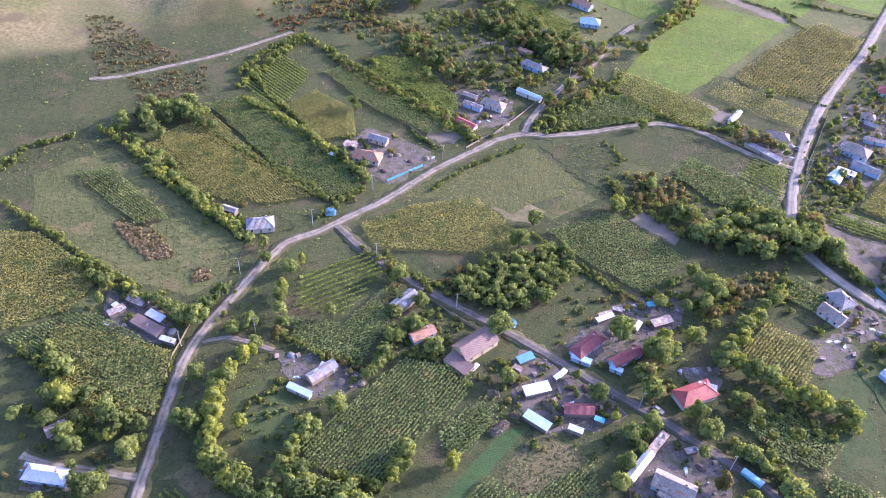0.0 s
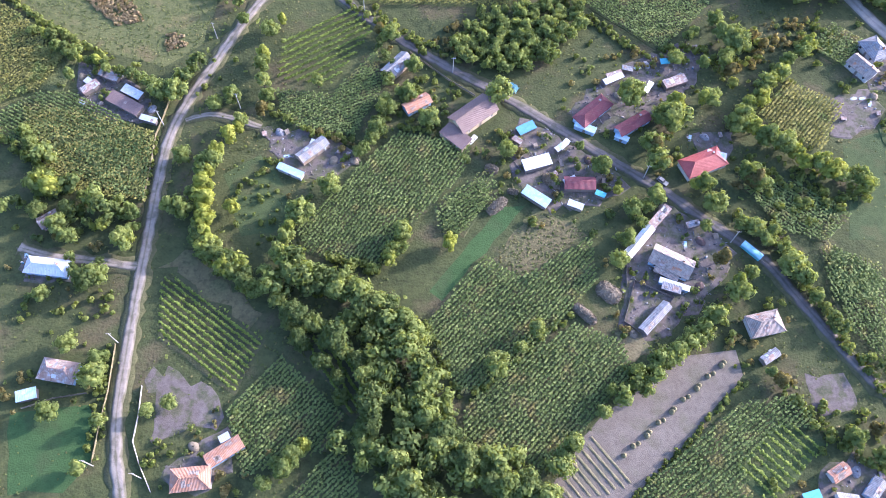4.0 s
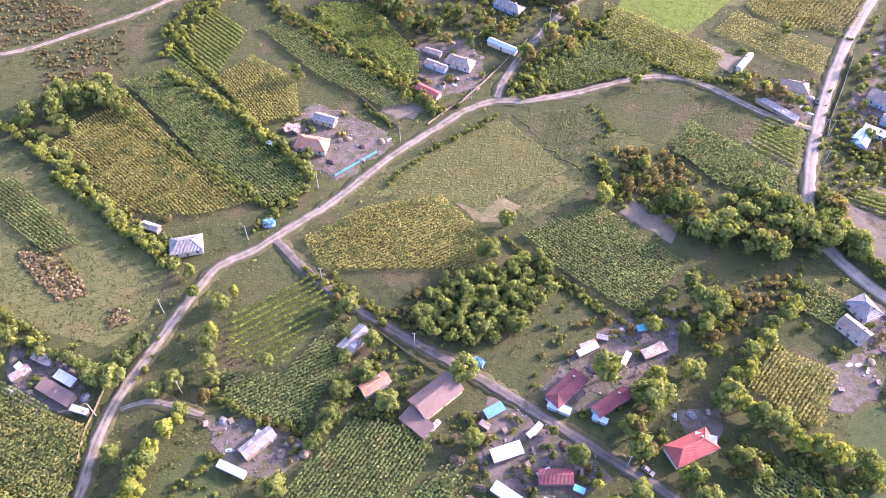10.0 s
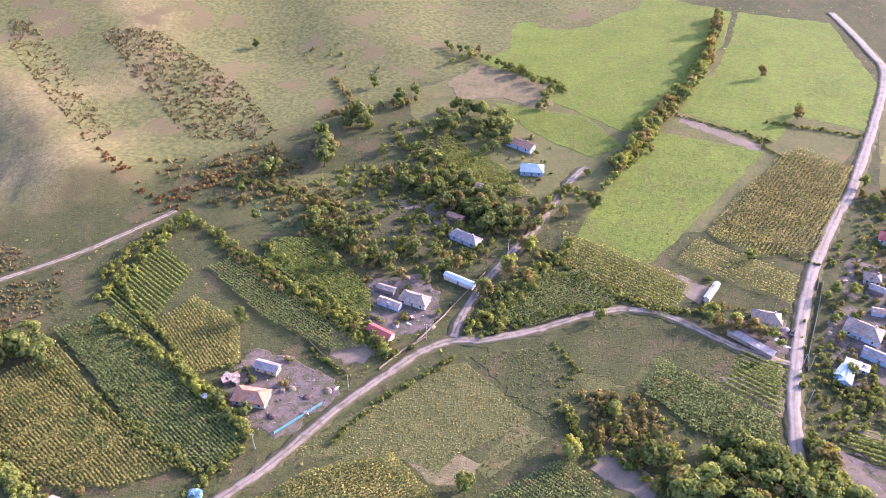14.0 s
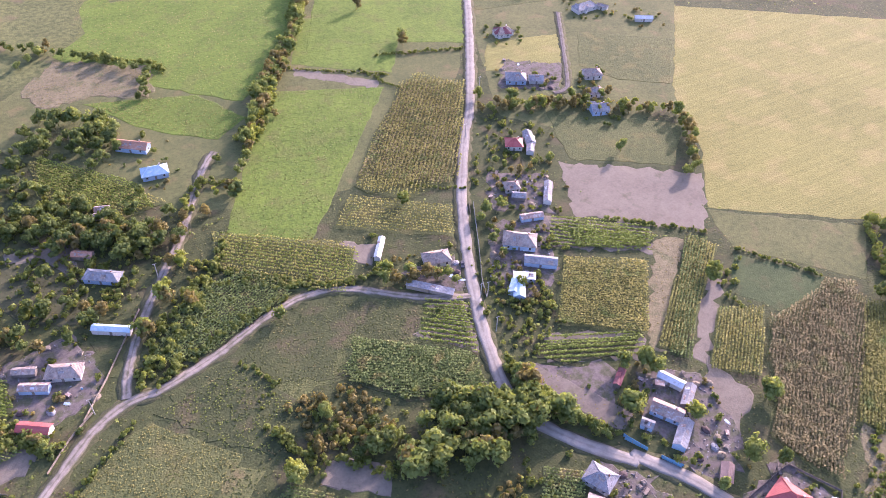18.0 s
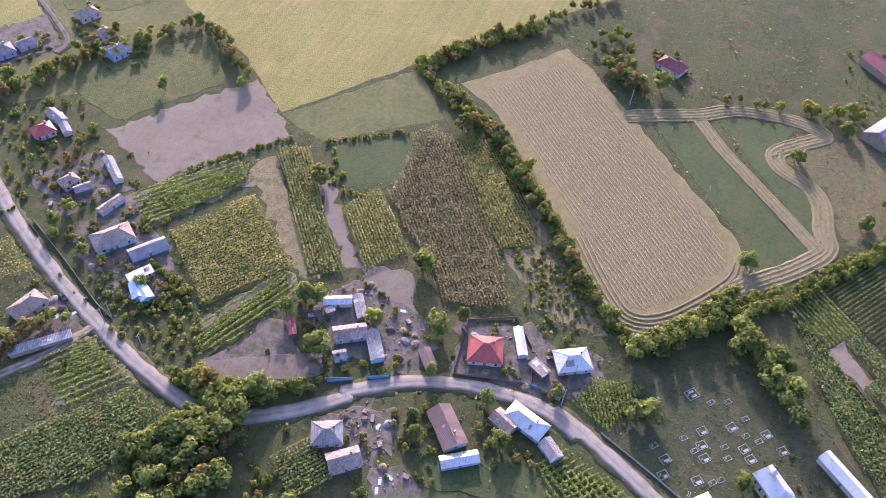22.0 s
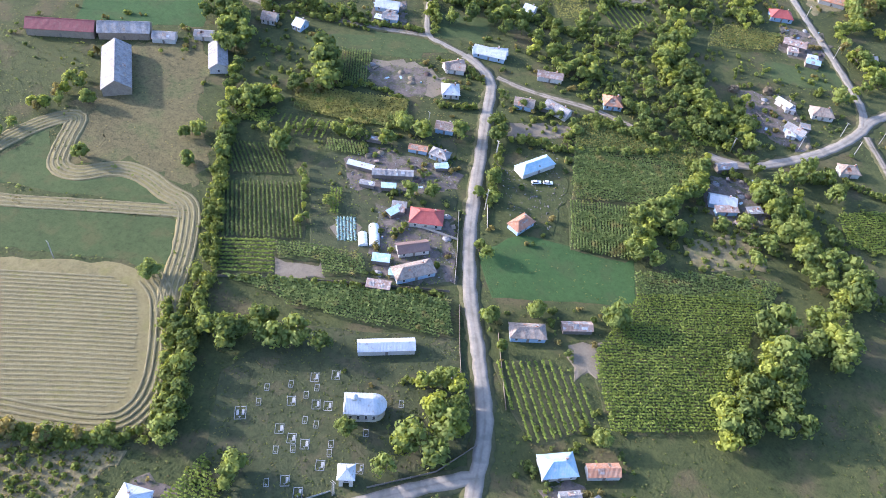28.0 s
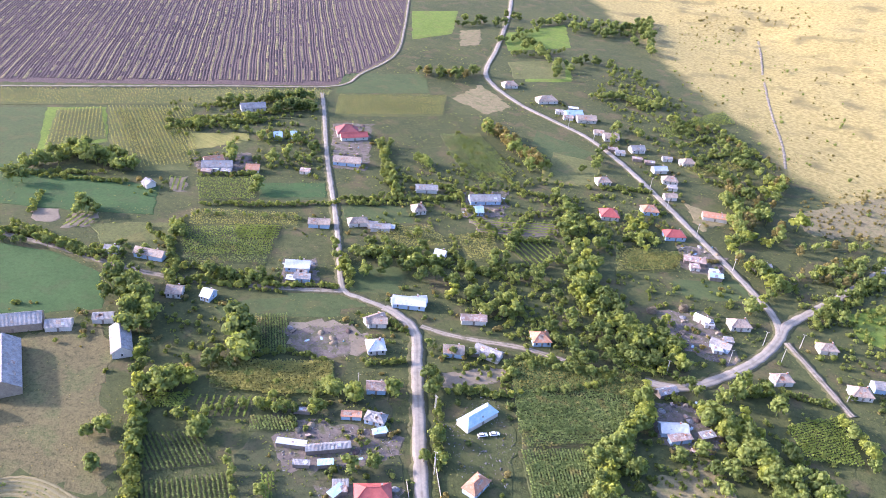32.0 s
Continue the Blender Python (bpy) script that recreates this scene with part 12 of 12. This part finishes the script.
# garden plots round the northern lane
corn([(-51.9, 397.2), (-36, 399.4), (1.7, 364.2), (-2.7, 350.9), (-20, 357.5), (-43.6, 381.6)], -37.7, spacing=1.85, step=0.90)
crop([(-61, 455.6), (-35.2, 457.5), (-3.1, 465.8), (-8.4, 449.9), (-28.2, 427.3), (-53.4, 432.3)], "crop", "weedy garden with yellow grass", 0.2, tuft_mat='corn_gold', height=0.5)
corn([(29.3, 497), (48.9, 479.2), (78.3, 437.7), (55.7, 435.1), (30.5, 466.9)], -53.6, "corn_gold", spacing=1.85, step=0.90)
crop([(-5.5, 427.1), (22.8, 425.8), (36.4, 398.3), (27.8, 381.2), (9.1, 394.1)], "under", "shaded garden soil between trees", 0.15, tuft_mat='tuft', height=0.5)
crop([(59.1, 589.1), (104.5, 557.7), (96, 527.6), (68.1, 543.1), (44.7, 540.6), (36.3, 563.1)], "dry", "brown weedy plot", 0.25, tuft_mat='tuft_dry', height=0.6)
corn([(89.6, 408.3), (133, 379.1), (140.6, 369.8), (125.8, 347.5), (107.1, 359.9), (85, 384.7)], -39.1, "corn_gold", spacing=1.85, step=0.90)
corn([(159, 407.9), (186.1, 441.9), (233.3, 485.4), (249.5, 460.7), (230.6, 428.1), (200.3, 395.3), (162.1, 400.6)], -17.2, "corn_gold", spacing=1.85, step=0.90)
corn([(46.9, 348.6), (70.9, 376.2), (96.5, 378.6), (105.6, 363.8), (106.2, 356.6), (67.7, 342.8)], 24.5)
vines([(140.7, 314.2), (166.4, 324.4), (157.1, 298)], -39.1, spacing=2.4, soil='soil')
corn([(105.6, 311.3), (122.2, 321), (154.9, 293), (149, 279.8), (122.5, 289.1)], -30.6)
crop([(80.4, 337.1), (115.2, 344.5), (125.4, 331.1), (101.4, 312.2), (85.3, 318.3)], "meadow", "brown grazed meadow with dry patches", 0.15, tuft_mat='tuft', height=0.5)
crop([(43.3, 326.9), (74.8, 332.1), (87.5, 309.5), (71.1, 292.2), (60.7, 301.8)], "meadow", "rough meadow with tall weeds", 0.3, tuft_mat='hedge', height=0.9)
hedge([(76.4, 334.2), (85.1, 317.8), (75.1, 311.5)], 3, 1.6)
hedge([(-52.5, 385.5), (-26.4, 360.7), (-2.4, 335.2), (9.8, 327.1)], 4, 3)
hedge([(-69.2, 394.3), (-51.6, 377.2), (-32.7, 359.1)], 3, 2.5, mat='leaf_brown_far')
hedge([(81.2, 421.6), (97.2, 447.1), (109.1, 434.9)], 5, 3)
hedge([(152.8, 498.5), (136, 471.7), (123.2, 457.6)], 5, 3)
hedge([(-35.9, 567.6), (-18.6, 531.4), (-35.9, 516.5)], 4, 2.5, mat='leaf_brown_far')
trees_along([(-20.6, 514.8), (9.7, 533.8), (19.3, 538.5)], 6, 6, 6.4, ('green', 'brown'), joined=True, fine=True)
trees_along([(38.1, 585.2), (53.1, 598.3), (60.9, 605.2)], 6, 4, 6.4, ('brown', 'green'), joined=True, fine=True)
trees_along([(139.1, 344.2), (152.9, 341.4), (170.1, 334.6)], 5, 4, 6.4, ('green', 'brown'), joined=True, fine=True)
# plots along the churchyard bend
corn([(311.8, 240.2), (317.1, 224.2), (288, 199.8), (265.1, 191.7), (260.1, 201.9), (278.2, 216.4)], -141.7, "corn_gold")
corn([(270.6, 253.2), (309.9, 256.8), (313, 242.9), (278.2, 216.4), (247, 197.5), (230.2, 196.6), (226.8, 214.4), (244, 226.7), (254.9, 242.3)], -147.2, "corn_dry")
crop([(262.2, 191.2), (267.7, 178.7), (247.1, 155), (233.6, 158.1), (236.5, 183.2)], "dry", "weedy brown strip by the hayfield", 0.4, tuft_mat='leaf_brown_far', height=0.9)
corn([(275.1, 307.1), (280.8, 295.4), (225.1, 256.9), (218.5, 265)], -141.5, "corn_gold")
vines([(234.9, 342.3), (261.8, 317.6), (253, 309.5), (224.9, 324.8), (217.9, 333.8)], -42.7, spacing=2.2, soil='soil')
vines([(178.2, 288), (217.1, 272.5), (208.4, 267.4), (182.6, 275), (175, 282.9)], -24.4, spacing=2.2, soil='under')
crop([(172.2, 281.8), (189.9, 245.8), (182.3, 241.5), (168.2, 265.7), (166.5, 281.1)], "stubble", "brown mown plot with small haycocks", 0.1, tuft_mat='tuft_dry', height=0.4)
crop([(169.4, 202), (178, 162.3), (166.3, 152.3), (159.1, 196.3)], "grass", "dark shaded orchard grass", 0.1, tuft_mat='tuft', height=0.4)
# woods and hedges of the southern village
ribbon("road", [(708.3, -113.3), (659.2, -167.1), (590.6, -244.8), (533.8, -309.1), (538.1, -352.3), (551.8, -421.4), (600.6, -504.9), (669.9, -611.8)], 2.2, "dirt", "narrow earth track round a ploughed field", "road", z=0.3)
trees_along([(505.5, -534.5), (496.3, -579.4), (459.3, -545.9)], 4, 10, 6.3, ('green', 'dark'), joined=True)
trees_along([(484.5, -668.2), (451.8, -673.4), (419.8, -678.5), (415.7, -740.4)], 4, 10, 6.3, ('green', 'dark'), joined=True)
trees_along([(567.6, -557), (554.2, -582.5)], 5, 6, 6.3, ('dark',), joined=True)
trees_along([(507, -393.4), (482, -410.7), (468.9, -438.3)], 5, 8, 6.3, ('green', 'dark'), joined=True)
trees_along([(479, -510.7), (455.2, -525.5), (444.5, -568.4)], 5, 8, 5.2, ('green', 'dark'), joined=True)
shed(367.5, -397.2, -149.7, 7.8, 4.5, "roof_grey", "wall", "slope")
shed(357.1, -390.1, -150.0, 7.7, 5.5, "roof_rust", "wall", "gable")
shed(342.9, -396.4, -150.0, 7.7, 4.5, "roof_grey", "wall", "slope")
shed(325.6, -378.9, -150.5, 7.4, 5.5, "roof_tan", "wall", "gable")
shed(288.2, -368.9, -150.1, 7.1, 4.5, "roof_white", "wall", "slope")
shed(283.1, -350.9, -151.0, 6.9, 3.5, "roof_rust", "board", "slope")
shed(266.2, -367.9, -150.1, 7.1, 4.5, "roof_grey", "wall", "gable")
shed(254.1, -370.2, -150.4, 7.0, 4.5, "roof_white", "wall", "slope")
shed(297.1, -352.5, -150.7, 7.1, 4.5, "roof_grey", "wall", "slope")
shed(363.1, -413.2, -150.1, 7.9, 3.5, "roof_white", "board", "slope")
shed(273.9, -351.8, -150.0, 6.9, 3.5, "roof_rust", "board", "gable")
shed(246.5, -320.9, -150.5, 6.4, 4.5, "roof_grey", "wall", "slope")
shed(303.7, -354.6, -150.1, 7.1, 3.5, "roof_rust", "board", "slope")
shed(190.3, -227.2, -149.9, 5.3, 4.5, "roof_white", "wall", "slope")
shed(201.1, -225.6, -149.9, 5.3, 4.5, "roof_rust", "wall", "slope")
shed(364.8, -141.1, -150.4, 5.4, 4.5, "roof_grey", "wall", "slope")
shed(355.6, -145.1, -150.4, 5.4, 3.5, "roof_white", "board", "slope")
shed(439.8, -168.1, -150.7, 6.0, 4.5, "roof_rust", "wall", "slope")
shed(482.4, -131.9, -150.3, 5.9, 4.5, "roof_white", "wall", "slope")
shed(474.6, -133.8, -149.8, 5.9, 3.5, "roof_grey", "board", "slope")
shed(483.0, -125.5, -151.0, 5.9, 3.5, "roof_rust", "board", "slope")
shed(360.4, -76.4, -150.0, 4.7, 4.5, "roof_grey", "wall", "gable")
shed(361.1, -68.8, -150.4, 4.6, 3.5, "roof_white", "board", "slope")
shed(165.8, -166.4, -149.8, 4.5, 3.5, "roof_grey", "board", "slope")
shed(168.3, -155.6, -150.3, 4.3, 4.5, "roof_white", "wall", "slope")
shed(177.9, -174.4, -150.9, 4.6, 4.5, "roof_grey", "wall", "slope")
shed(258.2, -77.6, -150.1, 4.1, 3.5, "roof_white", "board", "slope")
shed(251.1, -80.8, -150.1, 4.1, 3.5, "roof_rust", "board", "slope")
trees_along([(558, -54.5), (557.6, -74.6), (547.4, -90.8), (519.3, -93)], 3.5, 10, 7.7, ('green', 'green', 'dark'), joined=True)
hedge([(566.3, -43.3), (536.9, -63.5), (505.5, -83.4)], 5, 3)
hedge([(561, -161.6), (542.2, -187.8), (516, -212.3)], 7, 3.5)
trees_along([(526.1, -228.3), (520.6, -246.7), (504.8, -251.6)], 3, 5, 8.4, ('dark',), joined=True)
grove([(485.0, -148.9, 9.0, 'green'), (518.6, -98.2, 7.7, 'green'), (495.1, -186.8, 7.7, 'green'), (462.8, -163.7, 9.0, 'green'), (442.4, -126.3, 7.7, 'green'), (464.5, -179.9, 9.0, 'green'), (474.9, -199.1, 7.7, 'green'), (396.4, -232.7, 7.7, 'green'), (388.7, -231.5, 7.7, 'green'), (427.2, -242.4, 6.4, 'green')])
grove([(492.2, -156.9, 7.7, 'yellow'), (522.5, -100.3, 6.4, 'yellow')])
trees_along([(495, -41), (494.8, -48.6), (485.1, -50.3)], 4, 5, 6.4, ('dark', 'green'), joined=True)
hedge([(509.3, -12.3), (485.7, -15.1), (465.9, -17.5), (448.5, -20.4)], 6, 4)
trees_along([(443.2, -66.2), (430.3, -58.8)], 4, 5, 7.7, ('green', 'green', 'dark'), joined=True)
trees_along([(424.7, -8.8), (414.1, -14.8), (396.5, -10.9), (388.3, 1)], 4, 11, 10.2, ('dark', 'green'), joined=True)
hedge([(418.5, -38.1), (392.8, -51.7), (368.6, -64.6)], 6, 3.6)
hedge([(387.4, -41.7), (371.7, -50.1), (357.5, -57.9)], 4, 3)
hedge([(438.1, -245.9), (395.5, -197.1), (377.2, -184.6)], 5, 4)
hedge([(394.6, -153.5), (371.3, -172.4), (348.7, -190.8)], 5, 3)
hedge([(356, -112.6), (335.6, -123.1), (312, -134)], 9, 4.5)
trees_along([(354.8, -105.2), (339.4, -88.9)], 4, 2, 5.2, ('yellow', 'green'), joined=True)
trees_along([(390.7, -318.3), (366.1, -304.8), (345.7, -292.6), (324, -284.8)], 3, 9, 8.4, ('green', 'green', 'brown'), joined=True)
trees_along([(365.5, -453.8), (342.8, -468.4), (312.3, -471.3)], 4, 6, 6.3, ('green', 'green', 'dark'), joined=True)
trees_along([(296.6, -465.9), (276.7, -445), (253.6, -462.3), (231, -435.9), (214.6, -429.6), (198.2, -405.8)], 4, 7, 5.2, ('green', 'dark', 'yellow'), joined=True)
trees_along([(221.8, -362.1), (200.8, -334), (185.4, -316), (168, -292.7)], 3.5, 18, 7.4, ('green', 'brown', 'dark'), joined=True)
trees_along([(203.1, -301.4), (188.2, -285.4), (170.6, -282.9)], 4, 8, 6.3, ('green', 'yellow'), joined=True)
hedge([(263.7, -406.5), (241.5, -455)], 5, 3)
hedge([(254, -376.4), (223.6, -428.9)], 5, 3)
trees_along([(301.6, -256.6), (283.9, -235.9), (266.7, -211.4)], 3.5, 7, 6.3, ('green', 'green', 'dark'), joined=True)
trees_along([(253.7, -254), (241.4, -245.9), (227.7, -232.7)], 4, 7, 6.3, ('green', 'yellow', 'green'), joined=True)
trees_along([(257.6, -181.2), (239.8, -156.5), (223.4, -143.2), (209.5, -138.3), (197.4, -136.8), (185.4, -135.5), (175.9, -128.8)], 3.2, 10, 7.4, ('green', 'green', 'yellow', 'dark'), joined=True)
trees_along([(161.1, -108.6), (147.1, -99.1), (134.9, -94.8), (124.8, -82.2), (115.7, -79.8)], 3.5, 9, 6.8, ('green', 'green', 'yellow'), joined=True)
trees_along([(107.9, -141.2), (99.6, -130.3), (89.9, -117.9)], 4, 6, 6.3, ('green', 'yellow'), joined=True)
trees_along([(183, -245.7), (169.5, -249.5), (155.3, -241.7)], 4, 8, 6.3, ('green', 'brown', 'yellow'), joined=True)
trees_along([(142.8, -255.8), (127.1, -271.2), (107.9, -280.3)], 4, 8, 6.3, ('green', 'brown', 'green'), joined=True)
hedge([(133.9, -207.5), (122.1, -244.3), (109.5, -295.4)], 6, 4)
hedge([(240.6, -85.9), (220.6, -94.7), (199.3, -103.1)], 6, 4)
hedge([(252.5, -49.4), (231.7, -61.7)], 4, 3)
trees_along([(269.2, -111.6), (266.5, -127.1), (254.8, -111.4)], 4, 5, 6.3, ('yellow', 'green'), joined=True)
trees_along([(343.7, 30.3), (346.8, 19.3), (341.3, 12.4)], 4, 5, 7.7, ('green', 'brown'), joined=True)
trees_along([(352.9, -26), (339.9, -14.9), (332.8, -7.9)], 4, 4, 9.0, ('green', 'yellow'), joined=True)
trees_along([(160.8, -108.1), (141.9, -107.6), (127.3, -84.9), (116.6, -70.4), (106.2, -73.1), (101.6, -54.9)], 4, 9, 8.3, ('green', 'green', 'yellow'), joined=True, fine=True)
trees_along([(104.6, -75.2), (92.4, -83.9)], 4, 8, 6.3, ('green', 'dark'), joined=True, fine=True)
trees_along([(255.4, -186.8), (230.5, -158.3), (205, -144.1), (184.7, -134.2)], 4, 8, 6.8, ('green', 'yellow', 'green'), joined=True, fine=True)
corn([(630.4, -123.8), (614, -148.1), (568.1, -117.2), (583.8, -83.9)], 140.8, "corn_gold", spacing=2.30, step=1.30)
corn([(606.2, -151.6), (569.4, -191.3), (515.2, -138.1), (514.1, -114.5), (546.5, -116.7)], 149.3, "corn_gold", spacing=2.75, step=1.70)
crop([(578.4, -50.5), (513.8, -80.9), (489.5, -93.8), (464.2, -68.8), (502, -42.5), (533, -22.5)], "clover", "shaded green meadow between hedges", 0.02)
crop([(480.1, -40.8), (450.1, -68.6), (433.7, -58.3), (458.5, -31.7)], "crop", "yellow-green garden plot", 0.1)
crop([(448.4, -139), (421, -165.5), (408.5, -150.6), (436.3, -124.1)], "clover", "small green meadow by the lane", 0.02)
vines([(423.2, -90.8), (403, -107.7), (394.5, -94.1), (411.3, -81.3)], -140.5, spacing=2.6, soil='under')
corn([(432, -59.9), (394.6, -89.8), (380.8, -71.2), (412.2, -46.9)], -145.3, spacing=1.85, step=0.90)
corn([(412.1, -285.7), (394.2, -296.6), (333.9, -255.8), (346.3, -232.1), (384, -257)], 145.7, spacing=1.85, step=0.90)
crop([(466.5, -489.1), (429.7, -538.7), (404.6, -485.5), (437.8, -447.4)], "olive", "olive grass between bushes", 0.02)
crop([(335.5, -319.6), (302.1, -325.3), (289.8, -286.7), (314.8, -268.4)], "olive", "rough olive meadow", 0.02)
corn([(245.2, -217), (211.4, -238.8), (207.8, -217.3), (234.2, -190)], -142.7, "corn_gold", spacing=1.85, step=0.90)
corn([(251.3, -362.2), (219.6, -414.5), (212, -401), (237, -356.5)], -123.0, "corn_gold", spacing=1.85, step=0.90)
# sheet porches and lean-tos
shed(53.3, 189.2, -21.9, 7.3, 2.1, "roof_blue", "wall_blue", "slope", H=2.2, label='pale blue sheet porch in front of a house')
shed(66.0, 185.7, -23.1, 4.6, 1.5, "roof_blue", "wall_blue", "slope", H=2.1, label='pale blue sheet porch in front of a house')
shed(64.8, 212.6, 23.7, 5.7, 2.1, "roof_rust", "board", "slope")
shed(87.8, 212.0, 37.3, 4.8, 2.5, "roof_grey", "board", "slope")
shed(45.7, 181.7, 51.7, 4.3, 1.5, "roof_white", "board", "slope")
shed(29.4, 182.6, -35.9, 3.1, 1.5, "roof_rust", "board", "slope")
shed(79.8, 130.6, -16.8, 9.5, 1.5, "roof_white", "wall_blue", "slope", H=2.1, label='pale lean-to along an old house')
shed(-123.0, 198.4, -36.3, 5.1, 1.9, "roof_white", "board", "slope")
shed(-116.8, 201.3, -22.0, 4.0, 1.5, "roof_rust", "board", "slope")
shed(292.6, -0.1, -146.8, 6.4, 1.7, "roof_rust", "board", "slope")
shed(260.8, -9.3, -135.7, 5.2, 1.7, "roof_blue", "board", "slope")
shed(273.8, 21.5, -146.3, 6.0, 2.1, "roof_grey", "board", "slope")
shed(266.9, 15.9, -137.0, 5.7, 2.5, "roof_blue", "board", "slope")
shed(254.6, 22.8, -137.9, 5.0, 2.5, "roof_rust", "board", "slope")
shed(231.1, 46.0, -139.8, 6.3, 2.7, "roof_blue", "wall", "slope")
shed(-49.7, 314.2, -34.8, 6.7, 1.9, "roof_rust", "board", "slope")
shed(206.6, 250.1, -42.8, 3.2, 1.9, "roof_rust", "board", "slope")
yard_things()
